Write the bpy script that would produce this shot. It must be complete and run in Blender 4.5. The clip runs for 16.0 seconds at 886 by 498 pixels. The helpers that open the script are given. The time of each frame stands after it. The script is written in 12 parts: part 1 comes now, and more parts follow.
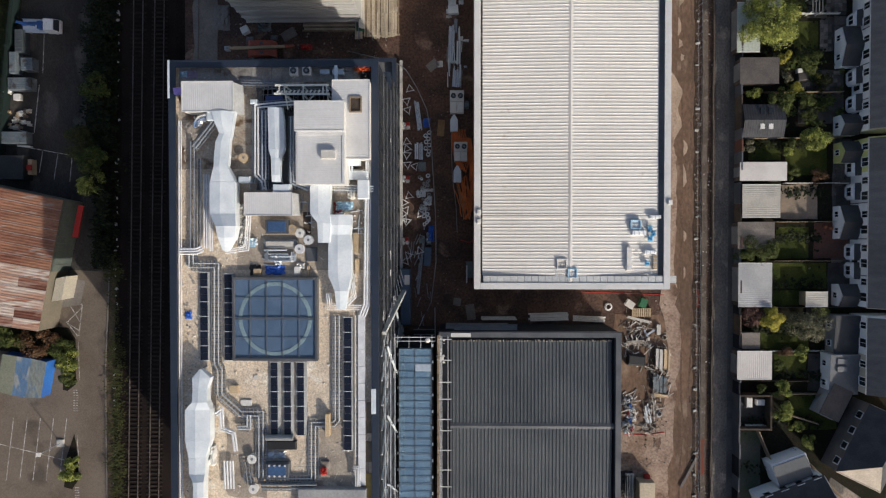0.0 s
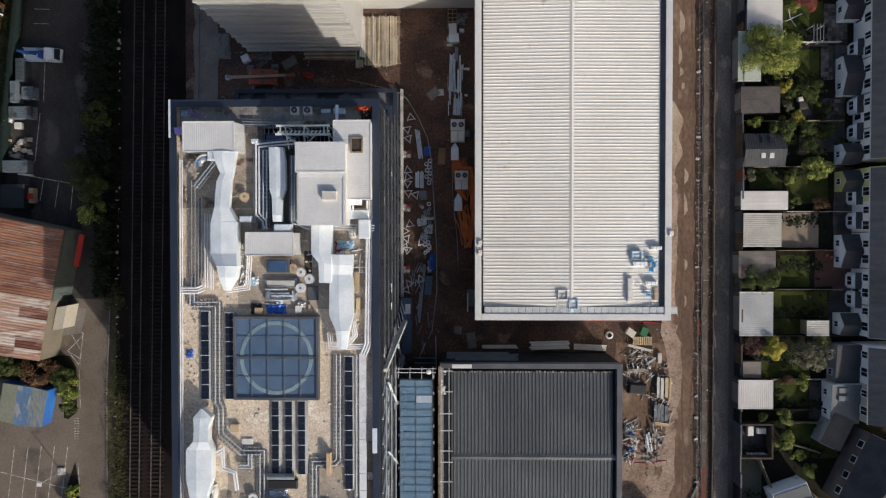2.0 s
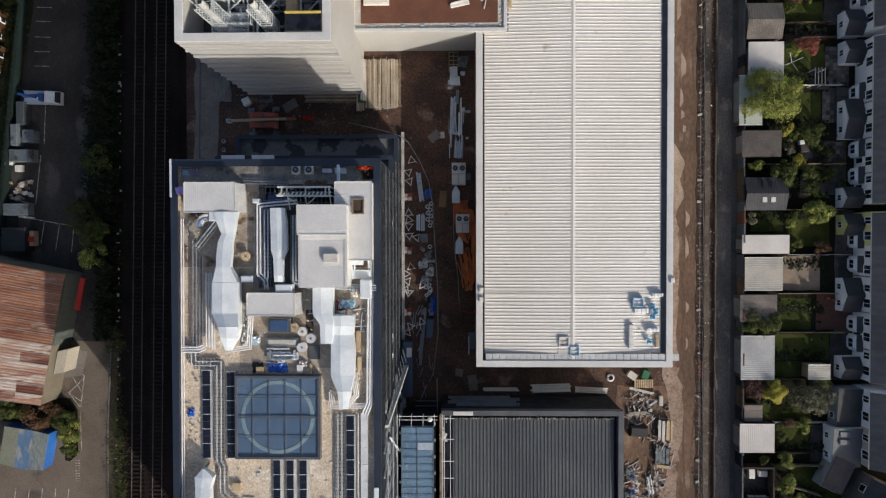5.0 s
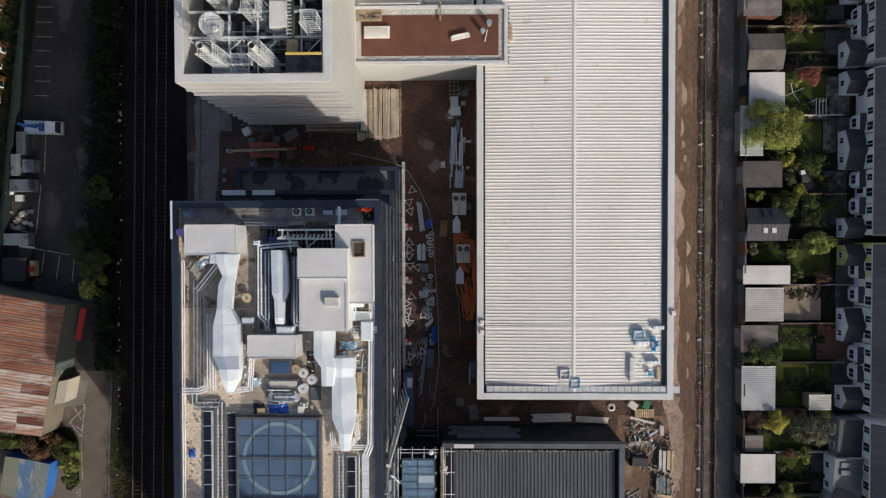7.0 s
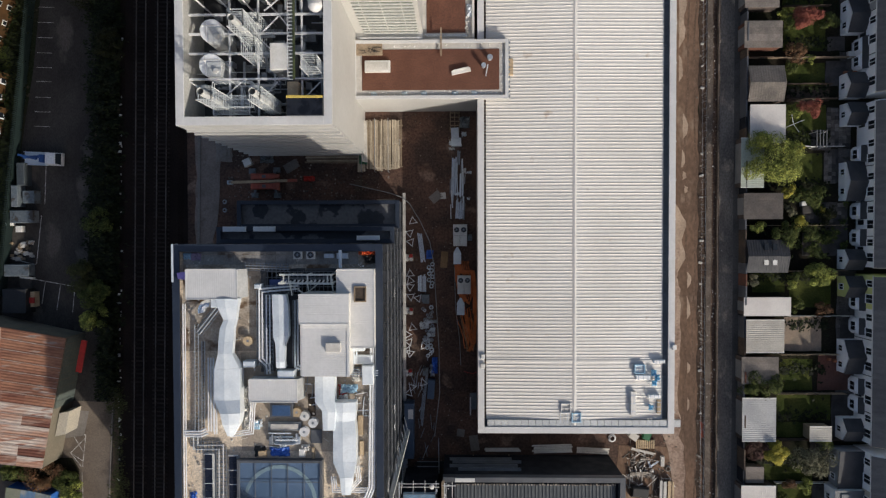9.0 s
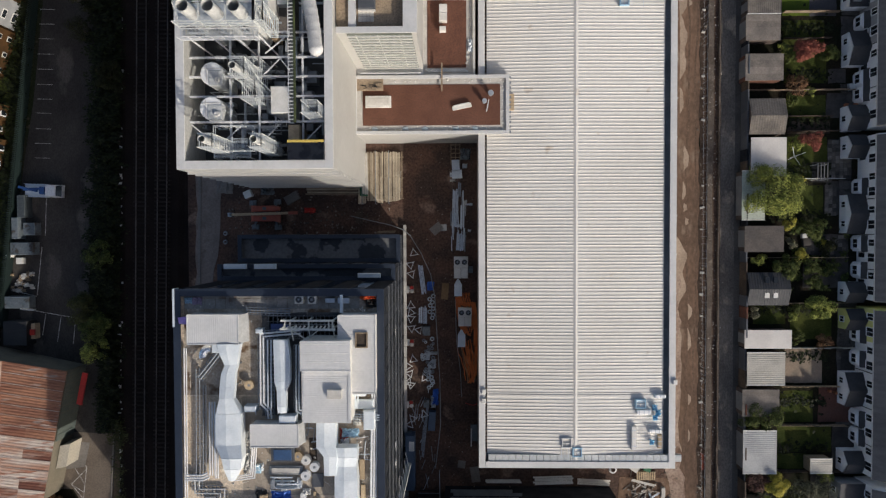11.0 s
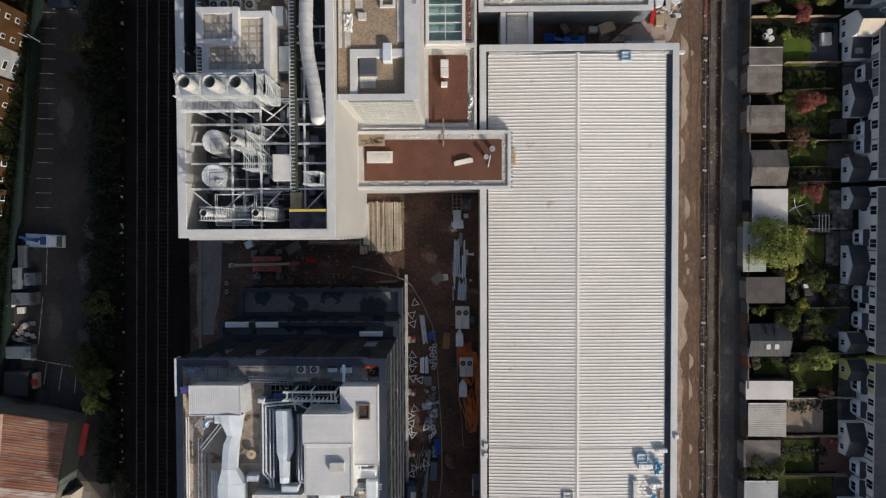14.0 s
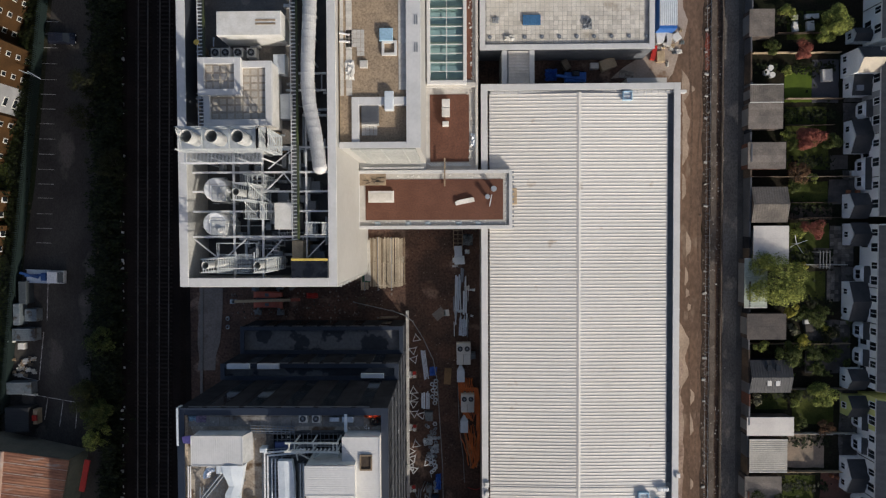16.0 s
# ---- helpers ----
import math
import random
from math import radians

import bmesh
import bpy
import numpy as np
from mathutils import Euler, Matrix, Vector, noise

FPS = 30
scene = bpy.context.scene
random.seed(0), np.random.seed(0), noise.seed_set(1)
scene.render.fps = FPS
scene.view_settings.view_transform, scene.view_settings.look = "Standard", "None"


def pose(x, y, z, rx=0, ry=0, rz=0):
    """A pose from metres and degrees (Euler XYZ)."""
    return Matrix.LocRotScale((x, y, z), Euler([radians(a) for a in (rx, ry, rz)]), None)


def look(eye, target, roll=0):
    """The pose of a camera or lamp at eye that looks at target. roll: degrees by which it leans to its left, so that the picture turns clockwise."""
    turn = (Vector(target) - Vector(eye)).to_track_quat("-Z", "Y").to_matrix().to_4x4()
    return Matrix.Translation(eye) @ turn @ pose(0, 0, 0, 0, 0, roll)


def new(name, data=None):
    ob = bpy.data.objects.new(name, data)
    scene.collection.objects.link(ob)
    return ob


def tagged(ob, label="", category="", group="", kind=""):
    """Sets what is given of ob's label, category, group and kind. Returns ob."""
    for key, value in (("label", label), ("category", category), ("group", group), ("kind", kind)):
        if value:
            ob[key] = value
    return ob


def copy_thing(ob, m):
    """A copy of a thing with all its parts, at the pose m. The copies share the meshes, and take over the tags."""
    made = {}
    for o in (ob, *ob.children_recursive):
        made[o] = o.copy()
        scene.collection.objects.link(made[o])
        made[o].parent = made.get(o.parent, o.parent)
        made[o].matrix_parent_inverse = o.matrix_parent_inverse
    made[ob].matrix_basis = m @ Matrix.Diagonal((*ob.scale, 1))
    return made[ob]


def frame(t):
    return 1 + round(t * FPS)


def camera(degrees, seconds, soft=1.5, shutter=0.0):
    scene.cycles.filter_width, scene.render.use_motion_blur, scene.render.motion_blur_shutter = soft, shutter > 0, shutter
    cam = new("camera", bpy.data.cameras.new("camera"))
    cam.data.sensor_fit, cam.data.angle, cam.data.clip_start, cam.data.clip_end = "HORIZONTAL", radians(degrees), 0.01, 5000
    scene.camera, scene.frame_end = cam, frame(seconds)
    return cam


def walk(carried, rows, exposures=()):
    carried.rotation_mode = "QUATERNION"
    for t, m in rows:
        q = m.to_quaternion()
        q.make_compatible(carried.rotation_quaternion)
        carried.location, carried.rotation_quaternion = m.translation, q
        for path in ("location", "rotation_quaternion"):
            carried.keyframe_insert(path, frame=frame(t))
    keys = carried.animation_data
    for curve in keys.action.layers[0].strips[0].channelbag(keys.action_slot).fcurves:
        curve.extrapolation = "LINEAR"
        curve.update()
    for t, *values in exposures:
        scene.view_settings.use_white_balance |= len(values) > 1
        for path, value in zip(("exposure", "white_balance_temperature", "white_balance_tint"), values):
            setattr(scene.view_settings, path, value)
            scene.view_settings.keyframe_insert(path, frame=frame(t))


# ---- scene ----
# Camera: a drone about 99 m up that looks straight down and glides north.
cam = camera(70.96, 16.0, soft=1.25)
ROWS = [
    (0.0, 2.500, 0.000, 99.400, -1.021, 1.141, -0.000),
    (0.5, 2.476, 1.053, 99.373, -1.008, 1.148, -0.010),
    (1.0, 2.451, 2.178, 99.345, -1.001, 1.154, -0.020),
    (1.5, 2.427, 3.329, 99.317, -0.998, 1.159, -0.030),
    (2.0, 2.402, 4.485, 99.288, -1.000, 1.164, -0.040),
    (2.5, 2.377, 5.637, 99.259, -1.006, 1.167, -0.049),
    (3.0, 2.352, 6.784, 99.229, -1.015, 1.170, -0.059),
    (3.5, 2.326, 7.932, 99.199, -1.028, 1.172, -0.068),
    (4.0, 2.300, 9.085, 99.169, -1.045, 1.173, -0.077),
    (4.5, 2.273, 10.250, 99.138, -1.064, 1.173, -0.086),
    (5.0, 2.245, 11.431, 99.107, -1.086, 1.172, -0.095),
    (5.5, 2.216, 12.630, 99.075, -1.110, 1.170, -0.104),
    (6.0, 2.186, 13.849, 99.043, -1.136, 1.168, -0.112),
    (6.5, 2.155, 15.085, 99.010, -1.163, 1.164, -0.121),
    (7.0, 2.122, 16.339, 98.977, -1.193, 1.160, -0.129),
    (7.5, 2.088, 17.606, 98.943, -1.223, 1.155, -0.137),
    (8.0, 2.052, 18.885, 98.909, -1.254, 1.149, -0.146),
    (8.5, 2.015, 20.173, 98.875, -1.285, 1.142, -0.153),
    (9.0, 1.976, 21.469, 98.840, -1.317, 1.134, -0.161),
    (9.5, 1.935, 22.772, 98.805, -1.348, 1.126, -0.169),
    (10.0, 1.892, 24.082, 98.769, -1.379, 1.116, -0.176),
    (10.5, 1.847, 25.400, 98.733, -1.410, 1.106, -0.184),
    (11.0, 1.799, 26.725, 98.696, -1.439, 1.095, -0.191),
    (11.5, 1.749, 28.059, 98.659, -1.467, 1.082, -0.198),
    (12.0, 1.696, 29.401, 98.621, -1.494, 1.070, -0.205),
    (12.5, 1.641, 30.752, 98.583, -1.518, 1.056, -0.212),
    (13.0, 1.583, 32.111, 98.545, -1.540, 1.041, -0.219),
    (13.5, 1.523, 33.477, 98.506, -1.560, 1.025, -0.225),
    (14.0, 1.459, 34.849, 98.467, -1.577, 1.009, -0.231),
    (14.5, 1.392, 36.229, 98.427, -1.590, 0.992, -0.238),
    (15.0, 1.322, 37.625, 98.387, -1.600, 0.973, -0.244),
    (15.5, 1.248, 39.052, 98.346, -1.607, 0.954, -0.250),
    (16.0, 1.171, 40.537, 98.305, -1.609, 0.935, -0.256),
]
walk(cam, [(t, pose(x, y, z, rx, ry, rz)) for t, x, y, z, rx, ry, rz in ROWS], [(0.0, 0.07), (4.0, 0.02), (8.0, -0.03), (12.0, -0.08), (16.0, -0.11)])

# ---- world, sun ----
SUN_EL, SUN_AZ = 24.5, 142.7     # degrees; azimuth clockwise from +y (north)
world = bpy.data.worlds.new("sky")
scene.world = world
world.use_nodes = True
wn = world.node_tree.nodes
sky = wn.new("ShaderNodeTexSky")
sky.sky_type = "NISHITA"
sky.sun_disc = False
sky.sun_elevation = radians(SUN_EL)
sky.sun_rotation = radians(SUN_AZ)
sky.air_density, sky.dust_density, sky.ozone_density = 0.75, 2.3, 0.4
world.node_tree.links.new(sky.outputs[0], wn["Background"].inputs[0])
wn["Background"].inputs[1].default_value = 0.125
sun = new("sun", bpy.data.lights.new("sun", "SUN"))
sun.data.energy = 3.6
sun.data.angle = radians(0.55)
sun.data.color = (1.0, 0.941, 0.858)
sun_from = Vector((math.sin(radians(SUN_AZ)) * math.cos(radians(SUN_EL)), math.cos(radians(SUN_AZ)) * math.cos(radians(SUN_EL)), math.sin(radians(SUN_EL))))
sun.matrix_world = look(sun_from * 200, (0, 0, 0))


# ---- materials ----
def mat(name, c1, c2=None, rough=0.8, metal=0.0, coarse=0.25, fine=4.0, vary=0.18, bump=0.0, bscale=25.0,
        stain=None, rnd=0.0, stretch=(1, 1, 1), lo=0.4, hi=0.6):
    """A weathered surface: two colours in soft patches, finer grain, optional stains (colour, scale, threshold) and relief."""
    m = bpy.data.materials.new(name)
    m.use_nodes = True
    n, ln = m.node_tree.nodes, m.node_tree.links
    bsdf = n["Principled BSDF"]
    pos = n.new("ShaderNodeNewGeometry")
    mp = n.new("ShaderNodeMapping")
    mp.inputs["Scale"].default_value = stretch
    ln.new(pos.outputs["Position"], mp.inputs["Vector"])

    def noise_at(scale, detail):
        t = n.new("ShaderNodeTexNoise")
        t.inputs["Scale"].default_value, t.inputs["Detail"].default_value = scale, detail
        ln.new(mp.outputs[0], t.inputs["Vector"])
        return t.outputs["Fac"]

    def ramp(src, a, b):
        r = n.new("ShaderNodeMapRange")
        r.inputs["From Min"].default_value, r.inputs["From Max"].default_value = a, b
        ln.new(src, r.inputs["Value"])
        return r.outputs[0]

    def mixed(fac, a, b, mode="MIX"):
        x = n.new("ShaderNodeMix")
        x.data_type, x.blend_type = "RGBA", mode
        if isinstance(fac, float):
            x.inputs[0].default_value = fac
        else:
            ln.new(fac, x.inputs[0])
        for sock, v in ((x.inputs[6], a), (x.inputs[7], b)):
            if isinstance(v, tuple):
                sock.default_value = (*v, 1)
            else:
                ln.new(v, sock)
        return x.outputs[2]

    c2 = c2 or tuple(v * 0.8 for v in c1)
    col = mixed(ramp(noise_at(coarse, 5), lo, hi), c1, c2)
    if stain:
        col = mixed(ramp(noise_at(stain[1], 6), stain[2], stain[2] + 0.08), col, stain[0])
    grain = n.new("ShaderNodeMapRange")
    grain.inputs["From Min"].default_value, grain.inputs["From Max"].default_value = 0.25, 0.75
    grain.inputs["To Min"].default_value, grain.inputs["To Max"].default_value = 1 - vary, 1 + vary
    ln.new(noise_at(fine, 3), grain.inputs["Value"])
    hsv = n.new("ShaderNodeHueSaturation")
    ln.new(col, hsv.inputs["Color"])
    if rnd:
        oi = n.new("ShaderNodeObjectInfo")
        r2 = n.new("ShaderNodeMapRange")
        r2.inputs["To Min"].default_value, r2.inputs["To Max"].default_value = 1 - rnd, 1 + rnd
        ln.new(oi.outputs["Random"], r2.inputs["Value"])
        mu = n.new("ShaderNodeMath")
        mu.operation = "MULTIPLY"
        ln.new(grain.outputs[0], mu.inputs[0])
        ln.new(r2.outputs[0], mu.inputs[1])
        ln.new(mu.outputs[0], hsv.inputs["Value"])
    else:
        ln.new(grain.outputs[0], hsv.inputs["Value"])
    ln.new(hsv.outputs[0], bsdf.inputs["Base Color"])
    bsdf.inputs["Roughness"].default_value = rough
    bsdf.inputs["Metallic"].default_value = metal
    if rough >= 0.85:
        bsdf.inputs["Specular IOR Level"].default_value = 0.12
    if bump:
        b = n.new("ShaderNodeBump")
        b.inputs["Strength"].default_value, b.inputs["Distance"].default_value = bump, 0.05
        ln.new(noise_at(bscale, 3), b.inputs["Height"])
        ln.new(b.outputs[0], bsdf.inputs["Normal"])
    return m


def leaf_mat(name, c1, c2, rnd=0.35):
    m = mat(name, c1, c2, 0.7, 0, 1.2, 7.0, 0.3)
    n, ln = m.node_tree.nodes, m.node_tree.links
    bsdf = n["Principled BSDF"]
    bsdf.inputs["Specular IOR Level"].default_value = 0.2
    isl = n.new("ShaderNodeNewGeometry")
    r = n.new("ShaderNodeMapRange")
    r.inputs["To Min"].default_value, r.inputs["To Max"].default_value = 1 - rnd, 1 + rnd
    ln.new(isl.outputs["Random Per Island"], r.inputs["Value"])
    h = n.new("ShaderNodeHueSaturation")
    src = bsdf.inputs["Base Color"].links[0].from_socket
    ln.new(src, h.inputs["Color"])
    ln.new(r.outputs[0], h.inputs["Value"])
    ln.new(h.outputs[0], bsdf.inputs["Base Color"])
    return m


def glass_mat(name, tint, gloss=0.05, rough=0.05):
    """Tinted pane: see-through with a Fresnel sheen."""
    m = bpy.data.materials.new(name)
    m.use_nodes = True
    n, ln = m.node_tree.nodes, m.node_tree.links
    n.remove(n["Principled BSDF"])
    tr = n.new("ShaderNodeBsdfTransparent")
    tr.inputs[0].default_value = (*tint, 1)
    gl = n.new("ShaderNodeBsdfGlossy")
    gl.inputs["Roughness"].default_value = rough
    fr = n.new("ShaderNodeFresnel")
    fr.inputs[0].default_value = 1.6 + gloss
    mx = n.new("ShaderNodeMixShader")
    ln.new(fr.outputs[0], mx.inputs[0])
    ln.new(tr.outputs[0], mx.inputs[1])
    ln.new(gl.outputs[0], mx.inputs[2])
    ln.new(mx.outputs[0], n["Material Output"].inputs[0])
    return m


WHITE_ROOF = mat("white_roof_sheet", (0.655, 0.625, 0.575), (0.71, 0.68, 0.63), 0.55, 0, 0.06, 1.5, 0.05, stain=((0.5, 0.42, 0.34), 0.35, 0.68))
WHITE_CLAD = mat("white_cladding", (0.43, 0.42, 0.395), (0.475, 0.465, 0.44), 0.5, 0, 0.1, 2.0, 0.05)
WHITE_TRIM = mat("white_trim", (0.58, 0.575, 0.56), (0.635, 0.625, 0.61), 0.5, 0, 0.3, 3.0, 0.05)
OFF_WHITE = mat("offwhite_panel", (0.62, 0.6, 0.55), (0.72, 0.7, 0.66), 0.55, 0, 0.6, 5.0, 0.08)
DARK_ROOF = mat("charcoal_sheet", (0.063, 0.071, 0.078), (0.086, 0.094, 0.1), 0.5, 0, 0.12, 2.0, 0.12)
DARK_TRIM = mat("charcoal_trim", (0.07, 0.075, 0.085), (0.1, 0.105, 0.115), 0.5, 0, 0.3, 3.0, 0.1)
NAVY = mat("navy_coping", (0.02, 0.028, 0.046), (0.027, 0.036, 0.054), 0.4, 0, 0.3, 3.0, 0.12)
BLACK_ROOF = mat("black_membrane", (0.03, 0.034, 0.041), (0.15, 0.152, 0.155), 0.6, 0, 0.2, 2.5, 0.25, lo=0.46, hi=0.485)
DARK_WALL = mat("dark_cladding", (0.015, 0.017, 0.022), (0.026, 0.029, 0.036), 0.88, 0, 0.5, 3.0, 0.12)
GREY_WALL = mat("grey_cladding", (0.16, 0.165, 0.17), (0.2, 0.2, 0.2), 0.6, 0, 0.5, 3.0, 0.1)
GALV = mat("galvanised_steel", (0.62, 0.66, 0.7), (0.5, 0.54, 0.58), 0.42, 0.55, 0.7, 5.0, 0.1)
GALV_LIGHT = mat("bright_duct_skin", (0.76, 0.8, 0.82), (0.66, 0.71, 0.74), 0.42, 0.15, 0.5, 4.0, 0.07)
STEEL = mat("grey_steel", (0.3, 0.32, 0.34), (0.24, 0.26, 0.28), 0.45, 0.5, 0.6, 6.0, 0.15)
PIPE_GREY = mat("pipe_lagging", (0.3, 0.31, 0.31), (0.22, 0.23, 0.23), 0.5, 0.3, 0.5, 6.0, 0.15)
PIPE_WHITE = mat("white_pipe", (0.74, 0.74, 0.74), (0.62, 0.62, 0.62), 0.45, 0, 0.8, 5.0, 0.08)
GRAVEL = mat("roof_gravel", (0.68, 0.57, 0.44), (0.58, 0.48, 0.365), 0.9, 0, 0.35, 6.0, 0.36, bump=0.5, bscale=9, stain=((0.74, 0.67, 0.56), 0.5, 0.6))
GRAVEL2 = mat("brown_roof_gravel", (0.37, 0.28, 0.19), (0.3, 0.23, 0.16), 0.9, 0, 0.5, 5.0, 0.34, bump=0.6, bscale=9)
DECK_DIRTY = mat("dirty_roof_deck", (0.3, 0.245, 0.19), (0.44, 0.385, 0.32), 0.85, 0, 0.4, 5.0, 0.3, stain=((0.15, 0.1, 0.065), 0.5, 0.53))
RED_DECK = mat("red_brown_membrane", (0.118, 0.046, 0.026), (0.148, 0.061, 0.036), 0.8, 0, 0.35, 6.0, 0.32, bump=0.3, bscale=14)
PAVING = mat("grey_paving", (0.52, 0.5, 0.46), (0.42, 0.4, 0.37), 0.85, 0, 0.8, 6.0, 0.15, rnd=0.12)
PAVER_PALE = mat("pale_paver", (0.6, 0.57, 0.52), (0.52, 0.49, 0.44), 0.8, 0, 0.7, 5.0, 0.1, rnd=0.08)
SOLAR = mat("solar_cell", (0.009, 0.012, 0.022), (0.014, 0.017, 0.03), 0.18, 0, 1.0, 9.0, 0.1)
BLACK = mat("black_plastic", (0.012, 0.012, 0.013), (0.02, 0.02, 0.02), 0.6)
RUST = mat("rusted_sheet", (0.34, 0.275, 0.235), (0.19, 0.075, 0.043), 0.75, 0, 0.2, 3.0, 0.3, stain=((0.115, 0.038, 0.022), 0.3, 0.51), stretch=(0.5, 2.2, 1), lo=0.38, hi=0.56)
ASPHALT = mat("worn_asphalt", (0.04, 0.036, 0.033), (0.062, 0.056, 0.05), 0.9, 0, 0.2, 6.0, 0.3, bump=0.3, bscale=16, stain=((0.1, 0.087, 0.077), 0.22, 0.58), stretch=(1.0, 0.55, 1))
LANE = mat("lane_asphalt", (0.122, 0.111, 0.101), (0.186, 0.167, 0.147), 0.9, 0, 0.22, 5.0, 0.35, bump=0.3, bscale=14, stain=((0.33, 0.275, 0.22), 0.3, 0.57), stretch=(1.0, 0.6, 1))
DIRT = mat("site_earth", (0.125, 0.074, 0.055), (0.07, 0.048, 0.039), 0.95, 0, 0.2, 3.0, 0.45, bump=0.8, bscale=5, stain=((0.23, 0.155, 0.115), 0.22, 0.6))
DIRT_EAST = mat("dry_earth", (0.195, 0.125, 0.085), (0.14, 0.092, 0.065), 0.95, 0, 0.22, 2.2, 0.25, bump=0.7, bscale=5, stain=((0.255, 0.185, 0.135), 0.25, 0.6), stretch=(1.0, 0.55, 1))
CONCRETE = mat("pale_concrete", (0.42, 0.345, 0.285), (0.33, 0.26, 0.205), 0.9, 0, 0.2, 4.0, 0.15, bump=0.2, bscale=12, stain=((0.2, 0.13, 0.09), 0.3, 0.6))
CONCRETE_GREY = mat("grey_concrete", (0.22, 0.2, 0.18), (0.17, 0.155, 0.14), 0.9, 0, 0.2, 4.0, 0.18, bump=0.2, bscale=12)
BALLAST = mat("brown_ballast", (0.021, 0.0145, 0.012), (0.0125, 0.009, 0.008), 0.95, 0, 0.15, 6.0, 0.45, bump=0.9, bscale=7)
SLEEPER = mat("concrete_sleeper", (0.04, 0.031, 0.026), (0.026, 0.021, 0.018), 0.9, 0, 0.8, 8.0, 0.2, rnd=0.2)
RAIL = mat("worn_rail", (0.17, 0.145, 0.125), (0.11, 0.085, 0.07), 0.5, 0.3, 0.6, 8.0, 0.15)
SCRUB = mat("scrub_ground", (0.03, 0.028, 0.018), (0.02, 0.025, 0.011), 0.95, 0, 0.25, 3.0, 0.4, bump=0.9, bscale=4, stain=((0.11, 0.08, 0.06), 0.35, 0.58))
GRASS = mat("lawn", (0.036, 0.049, 0.011), (0.064, 0.073, 0.018), 0.95, 0, 0.35, 6.0, 0.35, bump=0.8, bscale=12)
SOIL = mat("garden_soil", (0.022, 0.018, 0.012), (0.014, 0.016, 0.008), 0.95, 0, 0.3, 4.0, 0.4, bump=0.8, bscale=6)
PATIO = mat("garden_paving", (0.085, 0.077, 0.07), (0.055, 0.05, 0.046), 0.9, 0, 0.5, 4.0, 0.2, rnd=0.15)
BRICK_WALL = mat("orange_brick", (0.088, 0.045, 0.018), (0.064, 0.034, 0.0145), 0.85, 0, 0.4, 7.0, 0.2)
RED_BRICK = mat("red_brick", (0.16, 0.075, 0.052), (0.12, 0.062, 0.047), 0.9, 0, 0.5, 7.0, 0.25)
RENDER_WHITE = mat("white_render", (0.9, 0.9, 0.89), (0.86, 0.86, 0.85), 0.8, 0, 0.5, 4.0, 0.06)
RENDER_GREY = mat("grey_render", (0.34, 0.34, 0.34), (0.28, 0.28, 0.28), 0.8, 0, 0.5, 4.0, 0.08)
GARAGE_WALL = mat("stained_block_wall", (0.13, 0.1, 0.085), (0.075, 0.062, 0.055), 0.9, 0, 0.8, 5.0, 0.25, rnd=0.2)
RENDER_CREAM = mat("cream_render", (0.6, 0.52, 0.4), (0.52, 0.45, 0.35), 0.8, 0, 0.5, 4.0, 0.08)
RENDER_YELLOW = mat("yellow_render", (0.72, 0.72, 0.27), (0.66, 0.66, 0.24), 0.8, 0, 0.5, 4.0, 0.06)
SLATE = mat("roof_slate", (0.032, 0.033, 0.036), (0.05, 0.05, 0.053), 0.7, 0, 0.5, 6.0, 0.25, rnd=0.1)
FELT = mat("flat_roof_felt", (0.22, 0.19, 0.165), (0.15, 0.133, 0.118), 0.85, 0, 0.4, 5.0, 0.2, rnd=0.15)
SHEET_PALE = mat("pale_corrugated_sheet", (0.5, 0.47, 0.41), (0.42, 0.39, 0.34), 0.8, 0, 0.4, 4.0, 0.12, rnd=0.12)
SHEET_WHITE = mat("white_sheet", (0.66, 0.62, 0.57), (0.58, 0.54, 0.5), 0.6, 0, 0.3, 4.0, 0.06)
TIMBER = mat("weathered_timber", (0.3, 0.23, 0.16), (0.22, 0.17, 0.12), 0.85, 0, 0.7, 6.0, 0.25, rnd=0.2)
PLY = mat("fresh_timber", (0.5, 0.38, 0.24), (0.42, 0.31, 0.19), 0.8, 0, 0.6, 6.0, 0.2, rnd=0.2)
DARK_TIMBER = mat("dark_timber", (0.1, 0.075, 0.055), (0.07, 0.055, 0.045), 0.9, 0, 0.7, 6.0, 0.25, rnd=0.2)
ORANGE = mat("orange_conduit", (0.74, 0.2, 0.045), (0.58, 0.145, 0.03), 0.45, 0, 0.8, 5.0, 0.1, rnd=0.12)
RED = mat("red_paint", (0.5, 0.03, 0.02), (0.42, 0.03, 0.02), 0.5)
BLUE = mat("blue_paint", (0.03, 0.16, 0.5), (0.03, 0.12, 0.42), 0.5)
BLUE_TARP = mat("blue_tarpaulin", (0.02, 0.09, 0.4), (0.03, 0.13, 0.5), 0.5, 0, 0.9, 6.0, 0.2)
BLUE_BAG = mat("bright_blue_sheet", (0.13, 0.4, 0.62), (0.3, 0.52, 0.68), 0.5)
PALE_BLUE = mat("pale_blue_sheet", (0.33, 0.5, 0.62), (0.26, 0.42, 0.55), 0.5)
GREEN = mat("green_paint", (0.02, 0.16, 0.06), (0.02, 0.12, 0.05), 0.6)
MOSS_ROOF = mat("moss_green_sheet", (0.17, 0.19, 0.13), (0.21, 0.21, 0.16), 0.8)
PURPLE = mat("lilac_sheet", (0.36, 0.26, 0.62), (0.3, 0.2, 0.52), 0.6)
YELLOW = mat("yellow_paint", (0.72, 0.55, 0.12), (0.62, 0.45, 0.1), 0.5)
